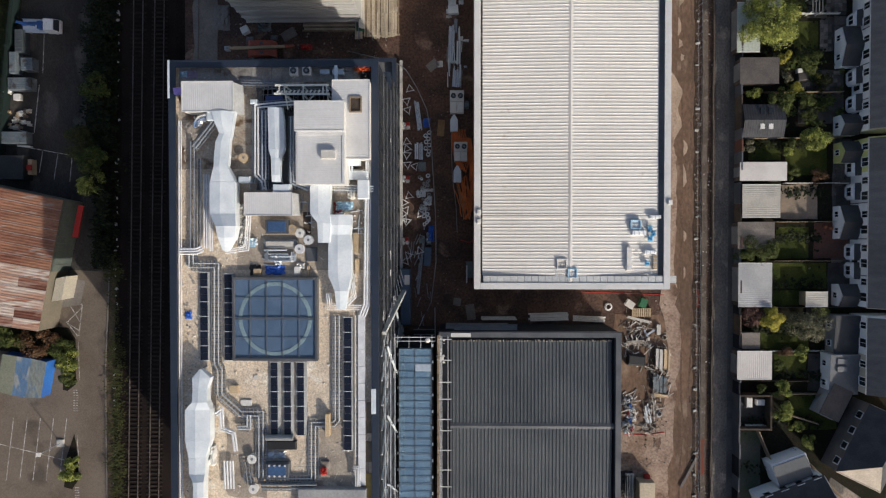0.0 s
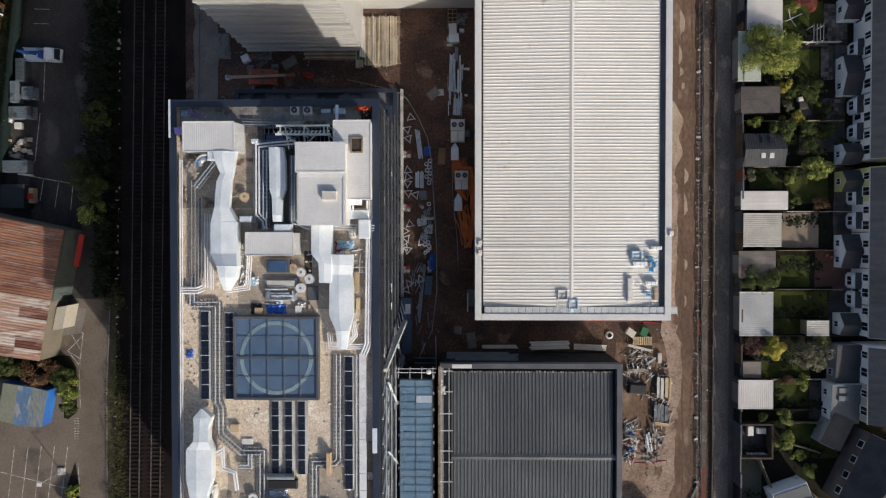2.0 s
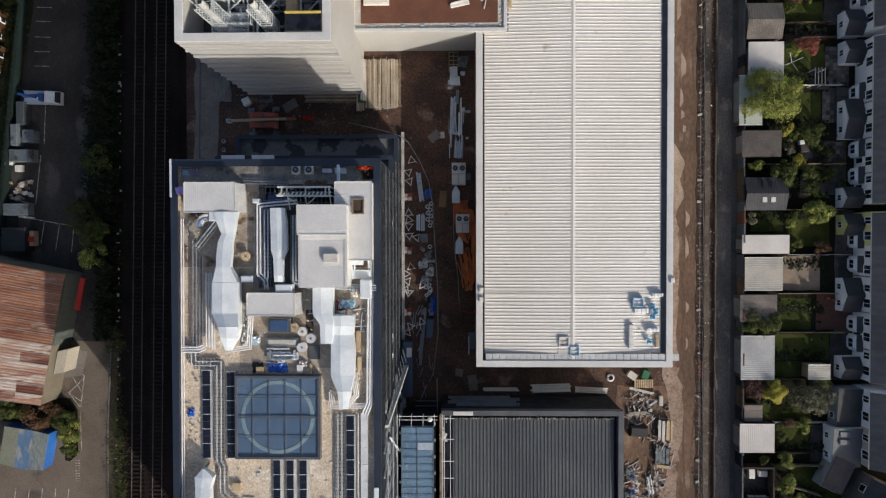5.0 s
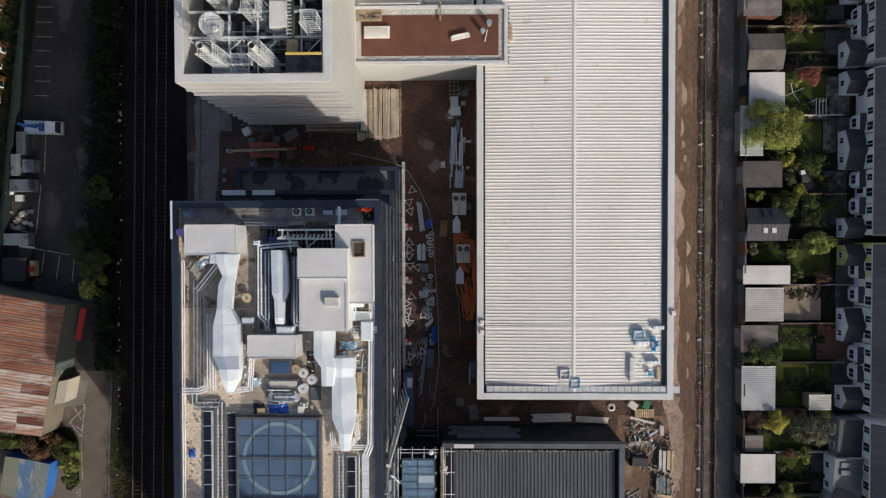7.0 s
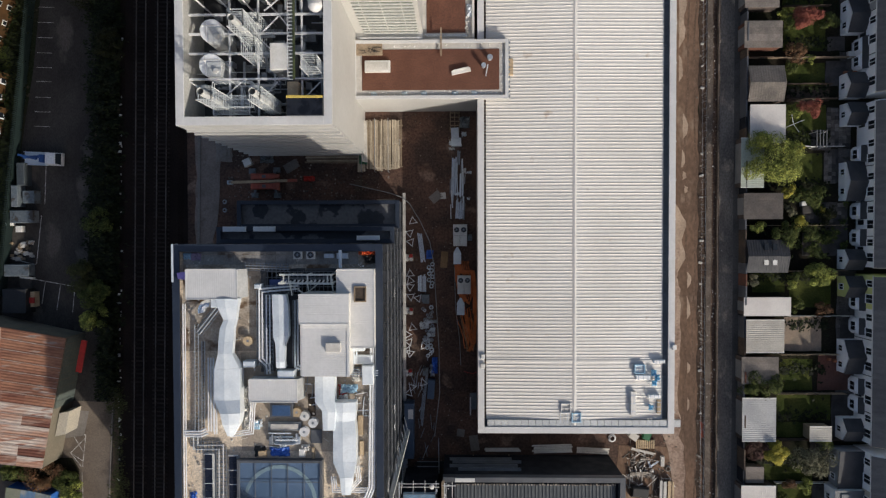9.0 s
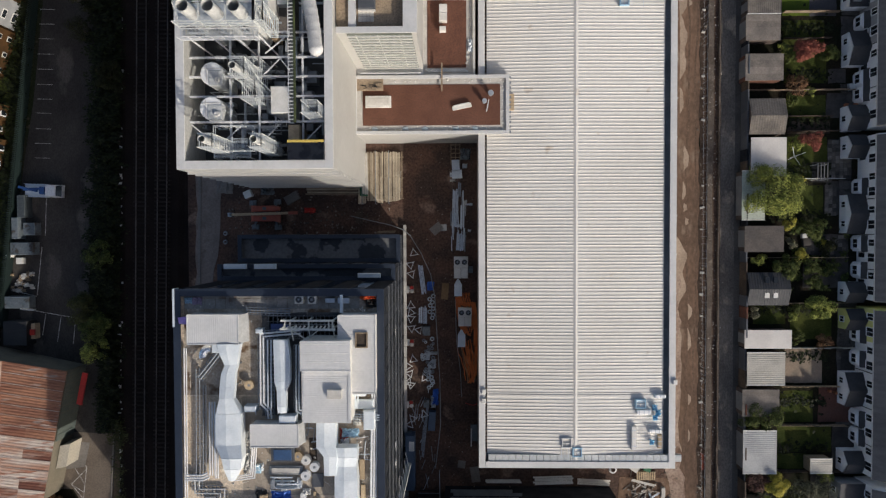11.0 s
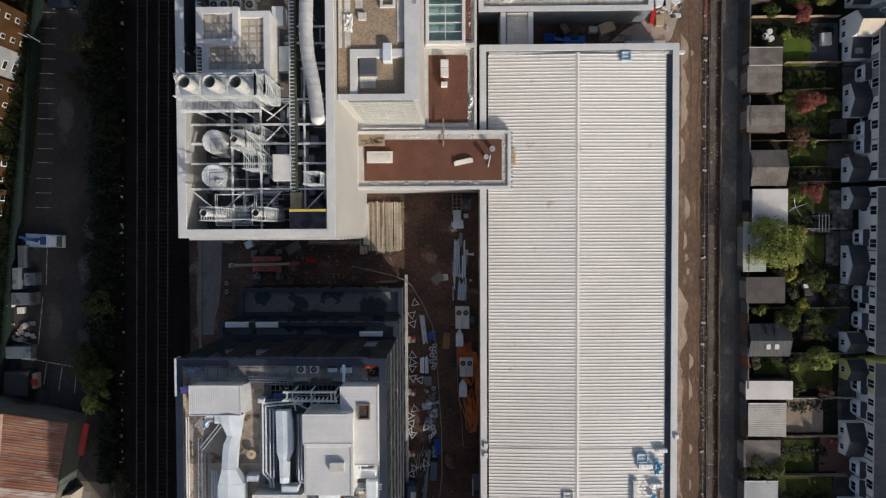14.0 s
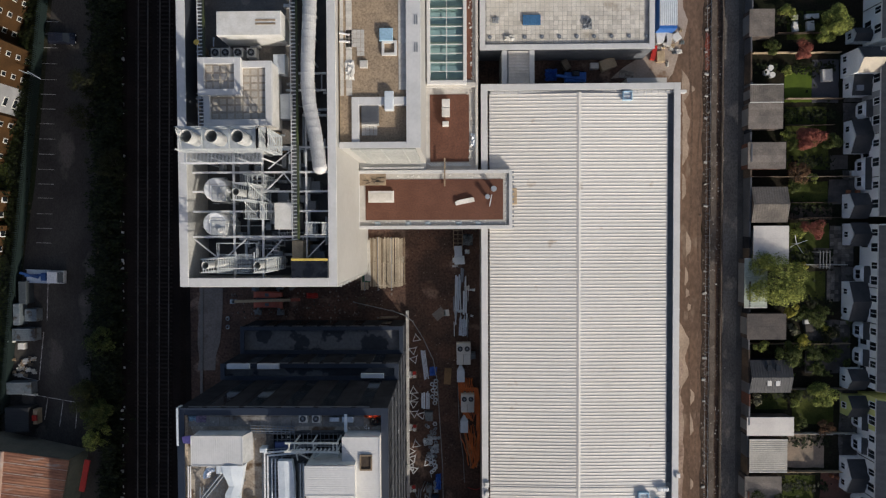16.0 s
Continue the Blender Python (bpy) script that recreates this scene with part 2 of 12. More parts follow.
LINE_WHITE = mat("worn_road_marking", (0.5, 0.48, 0.45), (0.2, 0.18, 0.165), 0.8, 0, 1.6, 6.0, 0.2, lo=0.4, hi=0.6)
TYRE = mat("tyre_rubber", (0.015, 0.015, 0.015), (0.02, 0.02, 0.02), 0.9)
CAR_WHITE = mat("white_car_paint", (0.75, 0.74, 0.72), (0.7, 0.69, 0.68), 0.3)
CAR_DARK = mat("dark_car_paint", (0.01, 0.012, 0.02), (0.012, 0.014, 0.022), 0.25)
BIN_GREY = mat("grey_container_paint", (0.12, 0.145, 0.16), (0.16, 0.18, 0.19), 0.6, 0, 0.7, 4.0, 0.25, stain=((0.07, 0.06, 0.05), 0.9, 0.58))
DEBRIS = mat("mixed_debris", (0.38, 0.34, 0.29), (0.2, 0.17, 0.14), 0.9, 0, 1.2, 6.0, 0.3, rnd=0.4)
TERRACOTTA = mat("terracotta", (0.35, 0.13, 0.06), (0.28, 0.1, 0.05), 0.8)
WINDOW_GLASS = mat("dark_window_glass", (0.015, 0.018, 0.022), (0.025, 0.03, 0.035), 0.08)
ROOF_GLASS = glass_mat("blue_roof_glass", (0.86, 0.93, 0.98), 0.5)
COURT_GLASS = glass_mat("green_roof_glass", (0.86, 0.95, 0.94), 0.3)
LEAF_GREEN = leaf_mat("fresh_leaf", (0.085, 0.1, 0.024), (0.04, 0.056, 0.013), 0.6)
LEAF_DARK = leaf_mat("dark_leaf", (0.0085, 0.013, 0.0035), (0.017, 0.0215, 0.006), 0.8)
LEAF_LIME = leaf_mat("lime_leaf", (0.28, 0.3, 0.066), (0.115, 0.14, 0.033), 0.75)
LEAF_YELLOW = leaf_mat("yellow_leaf", (0.4, 0.34, 0.05), (0.28, 0.26, 0.05))
LEAF_RED = leaf_mat("red_leaf", (0.2, 0.06, 0.045), (0.28, 0.09, 0.06))
LEAF_BROWN = leaf_mat("russet_leaf", (0.12, 0.075, 0.04), (0.16, 0.08, 0.04))
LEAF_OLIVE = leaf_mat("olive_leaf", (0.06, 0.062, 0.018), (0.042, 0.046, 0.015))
# olive leaf darkened: shade on the west trees is put into its colour
LEAF_SHADED = leaf_mat("shaded_leaf", (0.026, 0.027, 0.008), (0.018, 0.02, 0.006), 0.5)
LEAF_GREY = leaf_mat("grey_green_leaf", (0.19, 0.18, 0.115), (0.1, 0.098, 0.055), 0.6)
LEAF_MAROON = leaf_mat("maroon_leaf", (0.1, 0.05, 0.04), (0.07, 0.038, 0.03), 0.5)
SCRAP = leaf_mat("mixed_scrap", (0.42, 0.4, 0.37), (0.24, 0.19, 0.15), 0.85)
TRACK = mat("dusty_track", (0.37, 0.275, 0.212), (0.285, 0.2, 0.152), 0.95, 0, 0.3, 3.0, 0.3, bump=0.5, bscale=6, stain=((0.15, 0.095, 0.07), 0.3, 0.58))
SHEET_BROWN = mat("weathered_brown_sheet", (0.2, 0.175, 0.15), (0.14, 0.125, 0.11), 0.85, 0, 0.5, 4.0, 0.25, rnd=0.1)
WORN_PATH = mat("worn_path", (0.14, 0.115, 0.095), (0.1, 0.08, 0.066), 0.95, 0, 0.4, 4.0, 0.3, bump=0.4, bscale=8, stain=((0.2, 0.165, 0.135), 0.6, 0.6))
TRACK_GREY = mat("dusty_concrete_track", (0.24, 0.2, 0.175), (0.18, 0.15, 0.13), 0.9, 0, 0.2, 4.0, 0.2, bump=0.3, bscale=8, stain=((0.14, 0.11, 0.09), 0.3, 0.6))
BOARD = mat("grey_tan_board", (0.5, 0.42, 0.31), (0.4, 0.335, 0.25), 0.85, 0, 0.6, 5.0, 0.2, rnd=0.22)
BARK = mat("bark", (0.1, 0.08, 0.06), (0.07, 0.055, 0.045), 0.95)


# ---- mesh helpers ----
def geo():
    return ([], [])


def add(g, verts, faces):
    o = len(g[0])
    g[0].extend(verts)
    g[1].extend([tuple(i + o for i in f) for f in faces])


def box(g, x0, y0, z0, x1, y1, z1, c=0.0):
    """Upright block; c: width of the chamfer round its top."""
    q = lambda a, z: [(x0 + a, y0 + a, z), (x1 - a, y0 + a, z), (x1 - a, y1 - a, z), (x0 + a, y1 - a, z)]
    rings = [q(0, z0), q(0, z1)] if not c else [q(0, z0), q(0, z1 - c), q(c, z1)]
    loft(g, rings)


def loft(g, rings, caps=True):
    k = len(rings[0])
    v = [p for r in rings for p in r]
    f = [(i * k + j, i * k + (j + 1) % k, (i + 1) * k + (j + 1) % k, (i + 1) * k + j) for i in range(len(rings) - 1) for j in range(k)]
    if caps:
        f += [tuple(reversed(range(k))), tuple(range((len(rings) - 1) * k, len(rings) * k))]
    add(g, v, f)


def prism(g, pts, z0, z1):
    loft(g, [[(x, y, z0) for x, y in pts], [(x, y, z1) for x, y in pts]])


def tube(g, p, q, r0, r1=None, n=10, caps=True):
    p, q = Vector(p), Vector(q)
    d = (q - p).normalized()
    a = d.orthogonal().normalized()
    b = d.cross(a)
    ring = lambda c, r: [tuple(c + a * (r * math.cos(2 * math.pi * i / n)) + b * (r * math.sin(2 * math.pi * i / n))) for i in range(n)]
    loft(g, [ring(p, r0), ring(q, r0 if r1 is None else r1)], caps)


def beam(g, p, q, w, h=None):
    """Square-section bar from p to q."""
    p, q, h = Vector(p), Vector(q), h or w
    d = (q - p).normalized()
    up = Vector((0, 0, 1)) if abs(d.z) < 0.95 else Vector((0, 1, 0))
    s = d.cross(up).normalized()
    u = s.cross(d)
    ring = lambda c: [tuple(c + s * a * w / 2 + u * b * h / 2) for a, b in ((-1, -1), (1, -1), (1, 1), (-1, 1))]
    loft(g, [ring(p), ring(q)])


def pipe(g, pts, r, n=8):
    """Pipe swept along a polyline, mitred at the bends."""
    P = [Vector(p) for p in pts]
    dirs = [(q - p).normalized() for p, q in zip(P, P[1:])]
    ref = Vector((0, 0, 1)) if all(abs(d.z) < 0.95 for d in dirs) else Vector((0.31, 0.95, 0.05)).normalized()
    rings = []
    for i, p in enumerate(P):
        d0, d1 = dirs[max(0, i - 1)], dirs[min(i, len(dirs) - 1)]
        d = (d0 + d1)
        d = d.normalized() if d.length > 0.05 else d1
        f = 1 / max(0.5, d.dot(d1))
        s = d.cross(ref).normalized()
        u = s.cross(d)
        rings.append([tuple(p + s * (r * f * math.cos(2 * math.pi * k / n)) + u * (r * math.sin(2 * math.pi * k / n))) for k in range(n)])
    loft(g, rings)


def ball(g, c, r, n=8, m=5, sz=1.0):
    c = Vector(c)
    rings = []
    for j in range(1, m):
        a = math.pi * j / m
        rings.append([(c.x + r * math.sin(a) * math.cos(2 * math.pi * i / n), c.y + r * math.sin(a) * math.sin(2 * math.pi * i / n), c.z - sz * r * math.cos(a)) for i in range(n)])
    loft(g, rings)


def rubble(g, x, y, z, s, rng):
    """One lumpy, irregular piece."""
    hs = s * rng.uniform(0.3, 0.7)
    k = 5
    a0 = rng.uniform(0, 6)
    r1 = [(x + s * rng.uniform(0.6, 1) * math.cos(a0 + i * 6.283 / k), y + s * rng.uniform(0.6, 1) * math.sin(a0 + i * 6.283 / k), z) for i in range(k)]
    r2 = [(x + (p[0] - x) * 0.6, y + (p[1] - y) * 0.6, z + hs * rng.uniform(0.7, 1.2)) for p in r1]
    loft(g, [r1, r2])


def ribbed(g, x0, y0, x1, y1, z0, z1, pitch, along="x", depth=0.05, share=0.35):
    """Profiled sheet between two edges. along: the way the ribs run; z0 at the low coordinate's end and z1 at the high one."""
    lo, hi = (y0, y1) if along == "x" else (x0, x1)
    k = max(2, int(round((hi - lo) / pitch)))
    p = (hi - lo) / k
    prof = []
    for i in range(k):
        a = lo + i * p
        prof += [(a, 0), (a + p * (1 - share) - p * 0.12, 0), (a + p * (1 - share), depth), (a + p * 0.88, depth)]
    prof.append((hi, 0))
    if along == "x":
        A = [(x0, t, z0 + d) for t, d in prof]
        B = [(x1, t, z1 + d) for t, d in prof]
    else:
        A = [(t, y0, z0 + d) for t, d in prof]
        B = [(t, y1, z1 + d) for t, d in prof]
    m = len(prof)
    fs = [(i, i + m, i + 1 + m, i + 1) for i in range(m - 1)]
    add(g, A + B, fs if along == "x" else [tuple(reversed(f)) for f in fs])


def mesh_of(name, g, material):
    me = bpy.data.meshes.new(name)
    me.from_pydata(g[0], [], g[1])
    me.materials.append(material)
    me.update()
    return me


def part(name, g, material, parent=None, label=""):
    ob = new(name, mesh_of(name, g, material))
    if parent is not None:
        ob.parent = parent
    if label:
        ob["label"] = label
    return ob


def thing(name, label, category, group="", kind="", at=(0, 0, 0), turn=0.0):
    ob = new(name)
    ob.matrix_world = pose(*at, 0, 0, turn)
    return tagged(ob, label, category, group, kind)


def solo(name, g, material, label, category, group="", kind=""):
    return tagged(part(name, g, material), label, category, group, kind)


def sheet(name, pts, z, material, label, category, kind="structure", depth=0.25):
    """A thin slab of ground with real thickness."""
    g = geo()
    prism(g, pts, z - depth, z)
    return solo(name, g, material, label, category, kind=kind)


def rect(x0, y0, x1, y1):
    return [(x0, y0), (x1, y0), (x1, y1), (x0, y1)]


def wavy(pts, amp, step, seed):
    """The outline pts with uneven edges."""
    rng = random.Random(seed)
    out = []
    for (ax, ay), (bx, by) in zip(pts, pts[1:] + pts[:1]):
        k = max(1, int(math.hypot(bx - ax, by - ay) / step))
        for i in range(k):
            f = i / k
            out.append((ax + (bx - ax) * f + rng.uniform(-amp, amp), ay + (by - ay) * f + rng.uniform(-amp, amp)))
    return out



# ---- ground, roads and railway ----
g = geo()
add(g, [(-2500, -2500, 0), (2500, -2500, 0), (2500, 2500, 0), (-2500, 2500, 0)], [(0, 1, 2, 3)])
solo("ground", g, SCRUB, "scrubby brown and green ground", "ground", kind="structure")

sheet("site_ground", wavy([(-41.2, -70), (36.5, -70), (36.5, 110), (-41.2, 110)], 0.4, 5, 1), 0.03, DIRT, "dark reddish-brown churned earth of the building site", "ground")
sheet("haul_strip", wavy([(29.59, -43.33), (42.16, -43.22), (40.7, -1.67), (40.15, 50.1), (40.26, 83.3), (35.81, 83.35), (33.26, 71.21), (34.69, 50.14), (36.14, -12.46), (27.64, -12.48)], 0.35, 3, 2), 0.07, DIRT_EAST, "dry brown earth haul strip with tyre tracks", "ground")
sheet("dusty_patch", wavy([(28.6, -42.5), (36.9, -42.5), (37.0, -30.5), (34.5, -27.5), (31.0, -29.0), (28.4, -31.5)], 0.6, 1.5, 12), 0.085, mat("pale_dusty_earth", (0.34, 0.25, 0.19), (0.24, 0.165, 0.12), 0.95, 0, 0.3, 3.0, 0.35, bump=0.6, bscale=6, stain=((0.17, 0.11, 0.08), 0.35, 0.56)), "pale dusty ground of the material store", "ground", depth=0.06)
sheet("concrete_path", wavy([(33.63, -41.47), (36.32, -41.45), (37.55, -24.19), (38.39, -15.16), (37.26, -7.06), (37.19, 20.31), (35.68, 20.31), (35.22, -8.86), (36.36, -19.68), (35.36, -30.55)], 0.5, 1.6, 3), 0.1, TRACK, "pale dusty concrete path beside the hall", "path")
sheet("concrete_pad", wavy([(26.27, 64.63), (34.62, 63.33), (37.64, 71.17), (36.7, 81.61), (32.77, 81.66), (30.21, 67.75)], 0.4, 2.0, 31), 0.1, CONCRETE, "pale concrete yard beside the white block", "path")
sheet("access_track", wavy([(-39.73, 18.71), (-36.9, 18.71), (-35.42, 29.54), (-35.55, 43.02), (-38, 51.09), (-39.09, 51.1)], 0.25, 2.0, 4), 0.09, TRACK_GREY, "grey concrete access track beside the railway", "path")
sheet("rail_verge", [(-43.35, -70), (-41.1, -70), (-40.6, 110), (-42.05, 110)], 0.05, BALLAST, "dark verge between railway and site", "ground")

# lane behind the gardens and its edges
LX = 43.5
RX = 45.7
sheet("lane", rect(LX, -70, RX, 110), 0.06, LANE, "narrow worn asphalt back lane", "road")
sheet("lane_gutter", rect(RX, -70, RX + 1.0, 110), 0.045, mat("dark_gutter", (0.08, 0.075, 0.07), (0.12, 0.11, 0.1), 0.9), "dark strip along the garden walls", "ground")
sheet("lane_verge", rect(40.41, -70, LX - 0.02, 110), 0.05, mat("verge_earth", (0.075, 0.05, 0.038), (0.115, 0.077, 0.056), 0.95, 0, 0.5, 4.0, 0.35, bump=0.7, bscale=6), "brown earth verge between site and lane", "ground")
sheet("service_path", wavy([(41.29, -70), (42.26, -70), (42.35, 110), (41.38, 110)], 0.1, 3, 6), 0.09, WORN_PATH, "narrow grey footpath beside the lane", "path")
for i, (xk, wk, hk) in enumerate(((41.47, 0.16, 0.35), (43.14, 0.22, 0.5))):
    g = geo()
    rng = random.Random(40 + i)
    y = -70.0
    while y < 110:
        d = rng.uniform(2.2, 3.4)
        dx = rng.uniform(-0.05, 0.05)
        box(g, xk - wk / 2 + dx, y, 0, xk + wk / 2 + dx, y + d - 0.04, hk * rng.uniform(0.85, 1.1), 0.03)
        y += d
    solo("kerb_wall", g, WORN_PATH, "low weathered concrete edging along the lane", "wall", kind="structure")
# rubble blocks strewn along the verge
g = geo()
rng = random.Random(9)
for i in range(260):
    rubble(g, 40.67 + rng.gauss(0, 0.35), rng.uniform(-60, 105), 0.05, rng.uniform(0.08, 0.3), rng)
for i in range(120):
    rubble(g, 42.61 + rng.gauss(0, 0.3), rng.uniform(-60, 105), 0.05, rng.uniform(0.08, 0.2), rng)
solo("verge_rubble", g, DEBRIS, "small stones and rubble strewn along the verge", "rubble", kind="stuff")

# dried pale sand along the hall and in the middle of the haul strip
SAND_PATCHES = [(36.38, 40.34, 37.68, 38.45), (31.95, 34.78, 37.53, 37.96), (30.0, 31.42, 37.72, 38.33), (27.87, 29.11, 38.0, 38.7), (14.63, 26.45, 36.48, 38.27), (7.49, 15.07, 36.43, 37.54), (12.93, 15.43, 38.53, 39.05), (8.11, 11.68, 38.47, 39.07), (-0.57, 1.22, 38.61, 39.13), (-6.58, -4.42, 38.65, 39.08), (-11.8, -5.5, 36.63, 37.66), (60.38, 65.61, 36.87, 38.15), (50.73, 60.8, 37.02, 38.09), (45.45, 49.41, 37.05, 37.64), (62.11, 63.16, 38.43, 38.95)]
SAND = mat("dried_pale_sand", (0.42, 0.32, 0.24), (0.34, 0.255, 0.19), 0.95, 0, 0.35, 4.0, 0.2, bump=0.4, bscale=7)
for i, (ya, yb, xa, xb) in enumerate(SAND_PATCHES):
    n = max(4, int((yb - ya) / 0.7))
    rng = random.Random(520 + i)
    left, right = [], []
    for k in range(n + 1):
        f = k / n
        y = ya + (yb - ya) * f
        body = min(1.0, 4 * f, 4 * (1 - f)) ** 0.6
        left.append((xa + rng.uniform(0, 0.12), y))
        right.append((xa + 0.1 + (xb - xa) * body * (0.82 + 0.18 * math.sin(k * 0.9 + i)) + rng.uniform(-0.1, 0.1), y))
    sheet("sand_patch", left + right[::-1], 0.082 + 0.001 * (i % 3), SAND, "pale dried sand spread on the haul strip", "ground", depth=0.05)
# dark strip at the foot of the site fence
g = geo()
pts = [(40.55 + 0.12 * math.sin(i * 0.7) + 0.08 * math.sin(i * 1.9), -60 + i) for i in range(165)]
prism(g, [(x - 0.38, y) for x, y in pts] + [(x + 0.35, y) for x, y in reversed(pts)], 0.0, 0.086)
solo("damp_strip", g, mat("dark_earth", (0.05, 0.036, 0.028), (0.075, 0.053, 0.04), 0.95, 0, 0.5, 4.0, 0.35, bump=0.8, bscale=8), "dark earth along the foot of the site fence", "ground", kind="structure")
# soft wheel ruts
RUT = mat("rut_earth", (0.13, 0.085, 0.06), (0.165, 0.11, 0.078), 0.95, 0, 0.5, 4.0, 0.3, bump=0.9, bscale=8)
for dx, wd in ((-0.6, 0.3), (0.75, 0.26)):
    pts = [(38.95 + dx + 0.22 * math.sin(i * 0.31 + dx * 3) + 0.1 * math.sin(i * 0.83), -50 + i * 2.0) for i in range(62)]
    g = geo()
    prism(g, [(x - wd / 2, y) for x, y in pts] + [(x + wd / 2, y) for x, y in reversed(pts)], 0.0, 0.0785)
    solo("wheel_rut", g, RUT, "shallow wheel rut pressed into the haul strip", "rut", kind="structure")
# temporary site fence: thin posts, two wires and concrete feet
tf = thing("site_fence", "thin wire site fence on concrete feet beside the haul strip", "fence")
pg = geo()
tube(pg, (0, 0, 0.05), (0, 0, 2.1), 0.03, n=5)
post_mesh = mesh_of("post", pg, STEEL)
fg = geo()
box(fg, -0.32, -0.13, 0.05, 0.32, 0.13, 0.28, 0.04)
foot_mesh = mesh_of("foot", fg, PAVING)
rng = random.Random(64)
y = -48.0
k = 0
while y < 92:
    s = new("post", post_mesh)
    s.matrix_world = pose(40.62 + rng.uniform(-0.04, 0.04), y, 0, rng.uniform(-2, 2), rng.uniform(-3, 3), 0)
    s.parent = tf
    if k % 3 == 0 and rng.random() < 0.7:
        s = new("foot", foot_mesh)
        s.matrix_world = pose(40.66 + rng.uniform(-0.08, 0.08), y, 0, 0, 0, rng.uniform(-20, 20)) @ Matrix.Diagonal((rng.uniform(0.5, 1.1), rng.uniform(0.7, 1.5), 1, 1))
        s.parent = tf
    y += 1.14
    k += 1
for z in (0.6, 1.95):
    g = geo()
    tube(g, (40.62, -48, z), (40.62, 92, z), 0.012, n=4)
    part("wire", g, GALV, tf)

# pale stones, offcuts and posts dropped along the edge of the lane
rng = random.Random(91)
g = geo()
for k in range(420):
    y = rng.uniform(-55, 95)
    rubble(g, LX - 0.9 + rng.choice((-0.9, -0.1, 0.5)) + rng.gauss(0, 0.22), y, 0.07, rng.choice((0.04, 0.06, 0.07, 0.1, 0.16)), rng)
solo("verge_stones", g, leaf_mat("pale_verge_stone", (0.6, 0.57, 0.52), (0.28, 0.24, 0.2), 0.6), "pale stones and offcuts along the lane verge", "stones", kind="stuff")

# worn red stretches of matting on the verge
for xa, ya, yb in ((41.1, -8.4, -10.89), (41.68, -37.77, -32.13), (40.87, 71.14, 65.54)):
    lo, hi = min(ya, yb), max(ya, yb)
    sheet("red_matting", wavy(rect(xa - 0.35, lo, xa + 0.4, hi), 0.15, 0.8, int(lo)), 0.11, mat("red_dust", (0.22, 0.06, 0.04), (0.16, 0.07, 0.05), 0.95), "strip of faded red ground matting", "matting", kind="")

# railway: two tracks on ballast
TA = (-48.88, -1.79)
TB = (-47.69, 58.23)
slope_x = (TB[0] - TA[0]) / (TB[1] - TA[1])


def track_x(y, off):
    return TA[0] + slope_x * (y - TA[1]) + off


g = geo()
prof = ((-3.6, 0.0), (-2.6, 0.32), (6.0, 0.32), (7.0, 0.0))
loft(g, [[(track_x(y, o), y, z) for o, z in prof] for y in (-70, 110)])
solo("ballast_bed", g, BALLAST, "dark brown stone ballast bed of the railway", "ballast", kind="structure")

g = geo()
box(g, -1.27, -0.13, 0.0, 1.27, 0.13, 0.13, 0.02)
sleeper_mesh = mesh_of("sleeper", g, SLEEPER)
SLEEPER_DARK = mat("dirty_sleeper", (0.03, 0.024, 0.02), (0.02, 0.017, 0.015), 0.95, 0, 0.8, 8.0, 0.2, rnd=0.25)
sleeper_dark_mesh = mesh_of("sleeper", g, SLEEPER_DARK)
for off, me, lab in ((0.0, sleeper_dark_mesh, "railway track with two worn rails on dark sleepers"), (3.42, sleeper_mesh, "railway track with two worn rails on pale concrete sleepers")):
    tr = thing("railway_track", lab, "railway track", "pair of railway tracks", at=(0, 0, 0.3))
    ang = -math.degrees(math.atan(slope_x))
    for side in (-0.752, 0.752):
        g = geo()
        sec = ((-0.07, 0.12), (0.07, 0.12), (0.07, 0.15), (0.015, 0.16), (0.015, 0.25), (0.04, 0.25), (0.04, 0.3), (-0.04, 0.3), (-0.04, 0.25), (-0.015, 0.25), (-0.015, 0.16), (-0.07, 0.15))
        loft(g, [[(track_x(y, off + side) + a, y, z) for a, z in sec] for y in (-70, 110)])
        part("rail", g, RAIL, tr)
    y = -66.0
    while y < 106:
        s = new("sleeper", me)
        s.matrix_world = pose(track_x(y, off), y, 0.0, 0, 0, ang)
        s.parent = tr
        y += 0.68
    g = geo()
    for k in range(-95, 150):
        for side in (-0.752, 0.752):
            yy = -66.0 + (k + 95) * 0.68
            if yy < 106:
                box(g, track_x(yy, off + side) - 0.16, yy - 0.08, 0.12, track_x(yy, off + side) + 0.16, yy + 0.08, 0.17)
    tagged(part("rail_fastening", g, SLEEPER, tr), kind="stuff")
g = geo()
rng = random.Random(3)
for i in range(90):
    y = rng.uniform(-55, 100)
    box(g, track_x(y, -3.4 + rng.gauss(0, 0.25)), y, 0.0, track_x(y, -3.2), y + rng.uniform(0.15, 0.4), 0.2 + rng.uniform(0, 0.2))
solo("trackside_litter", g, OFF_WHITE, "scattered pale litter and marker stones beside the track", "litter", kind="stuff")
# cable trough on the site side of the railway
g = geo()
for k in range(160):
    y = -65 + k
    box(g, track_x(y, 9.15), y, 0, track_x(y, 9.15) + 0.42, y + 0.97, 0.22, 0.02)
solo("cable_trough", g, CONCRETE_GREY, "concrete cable trough with slab lids along the railway", "cable trough", kind="structure")

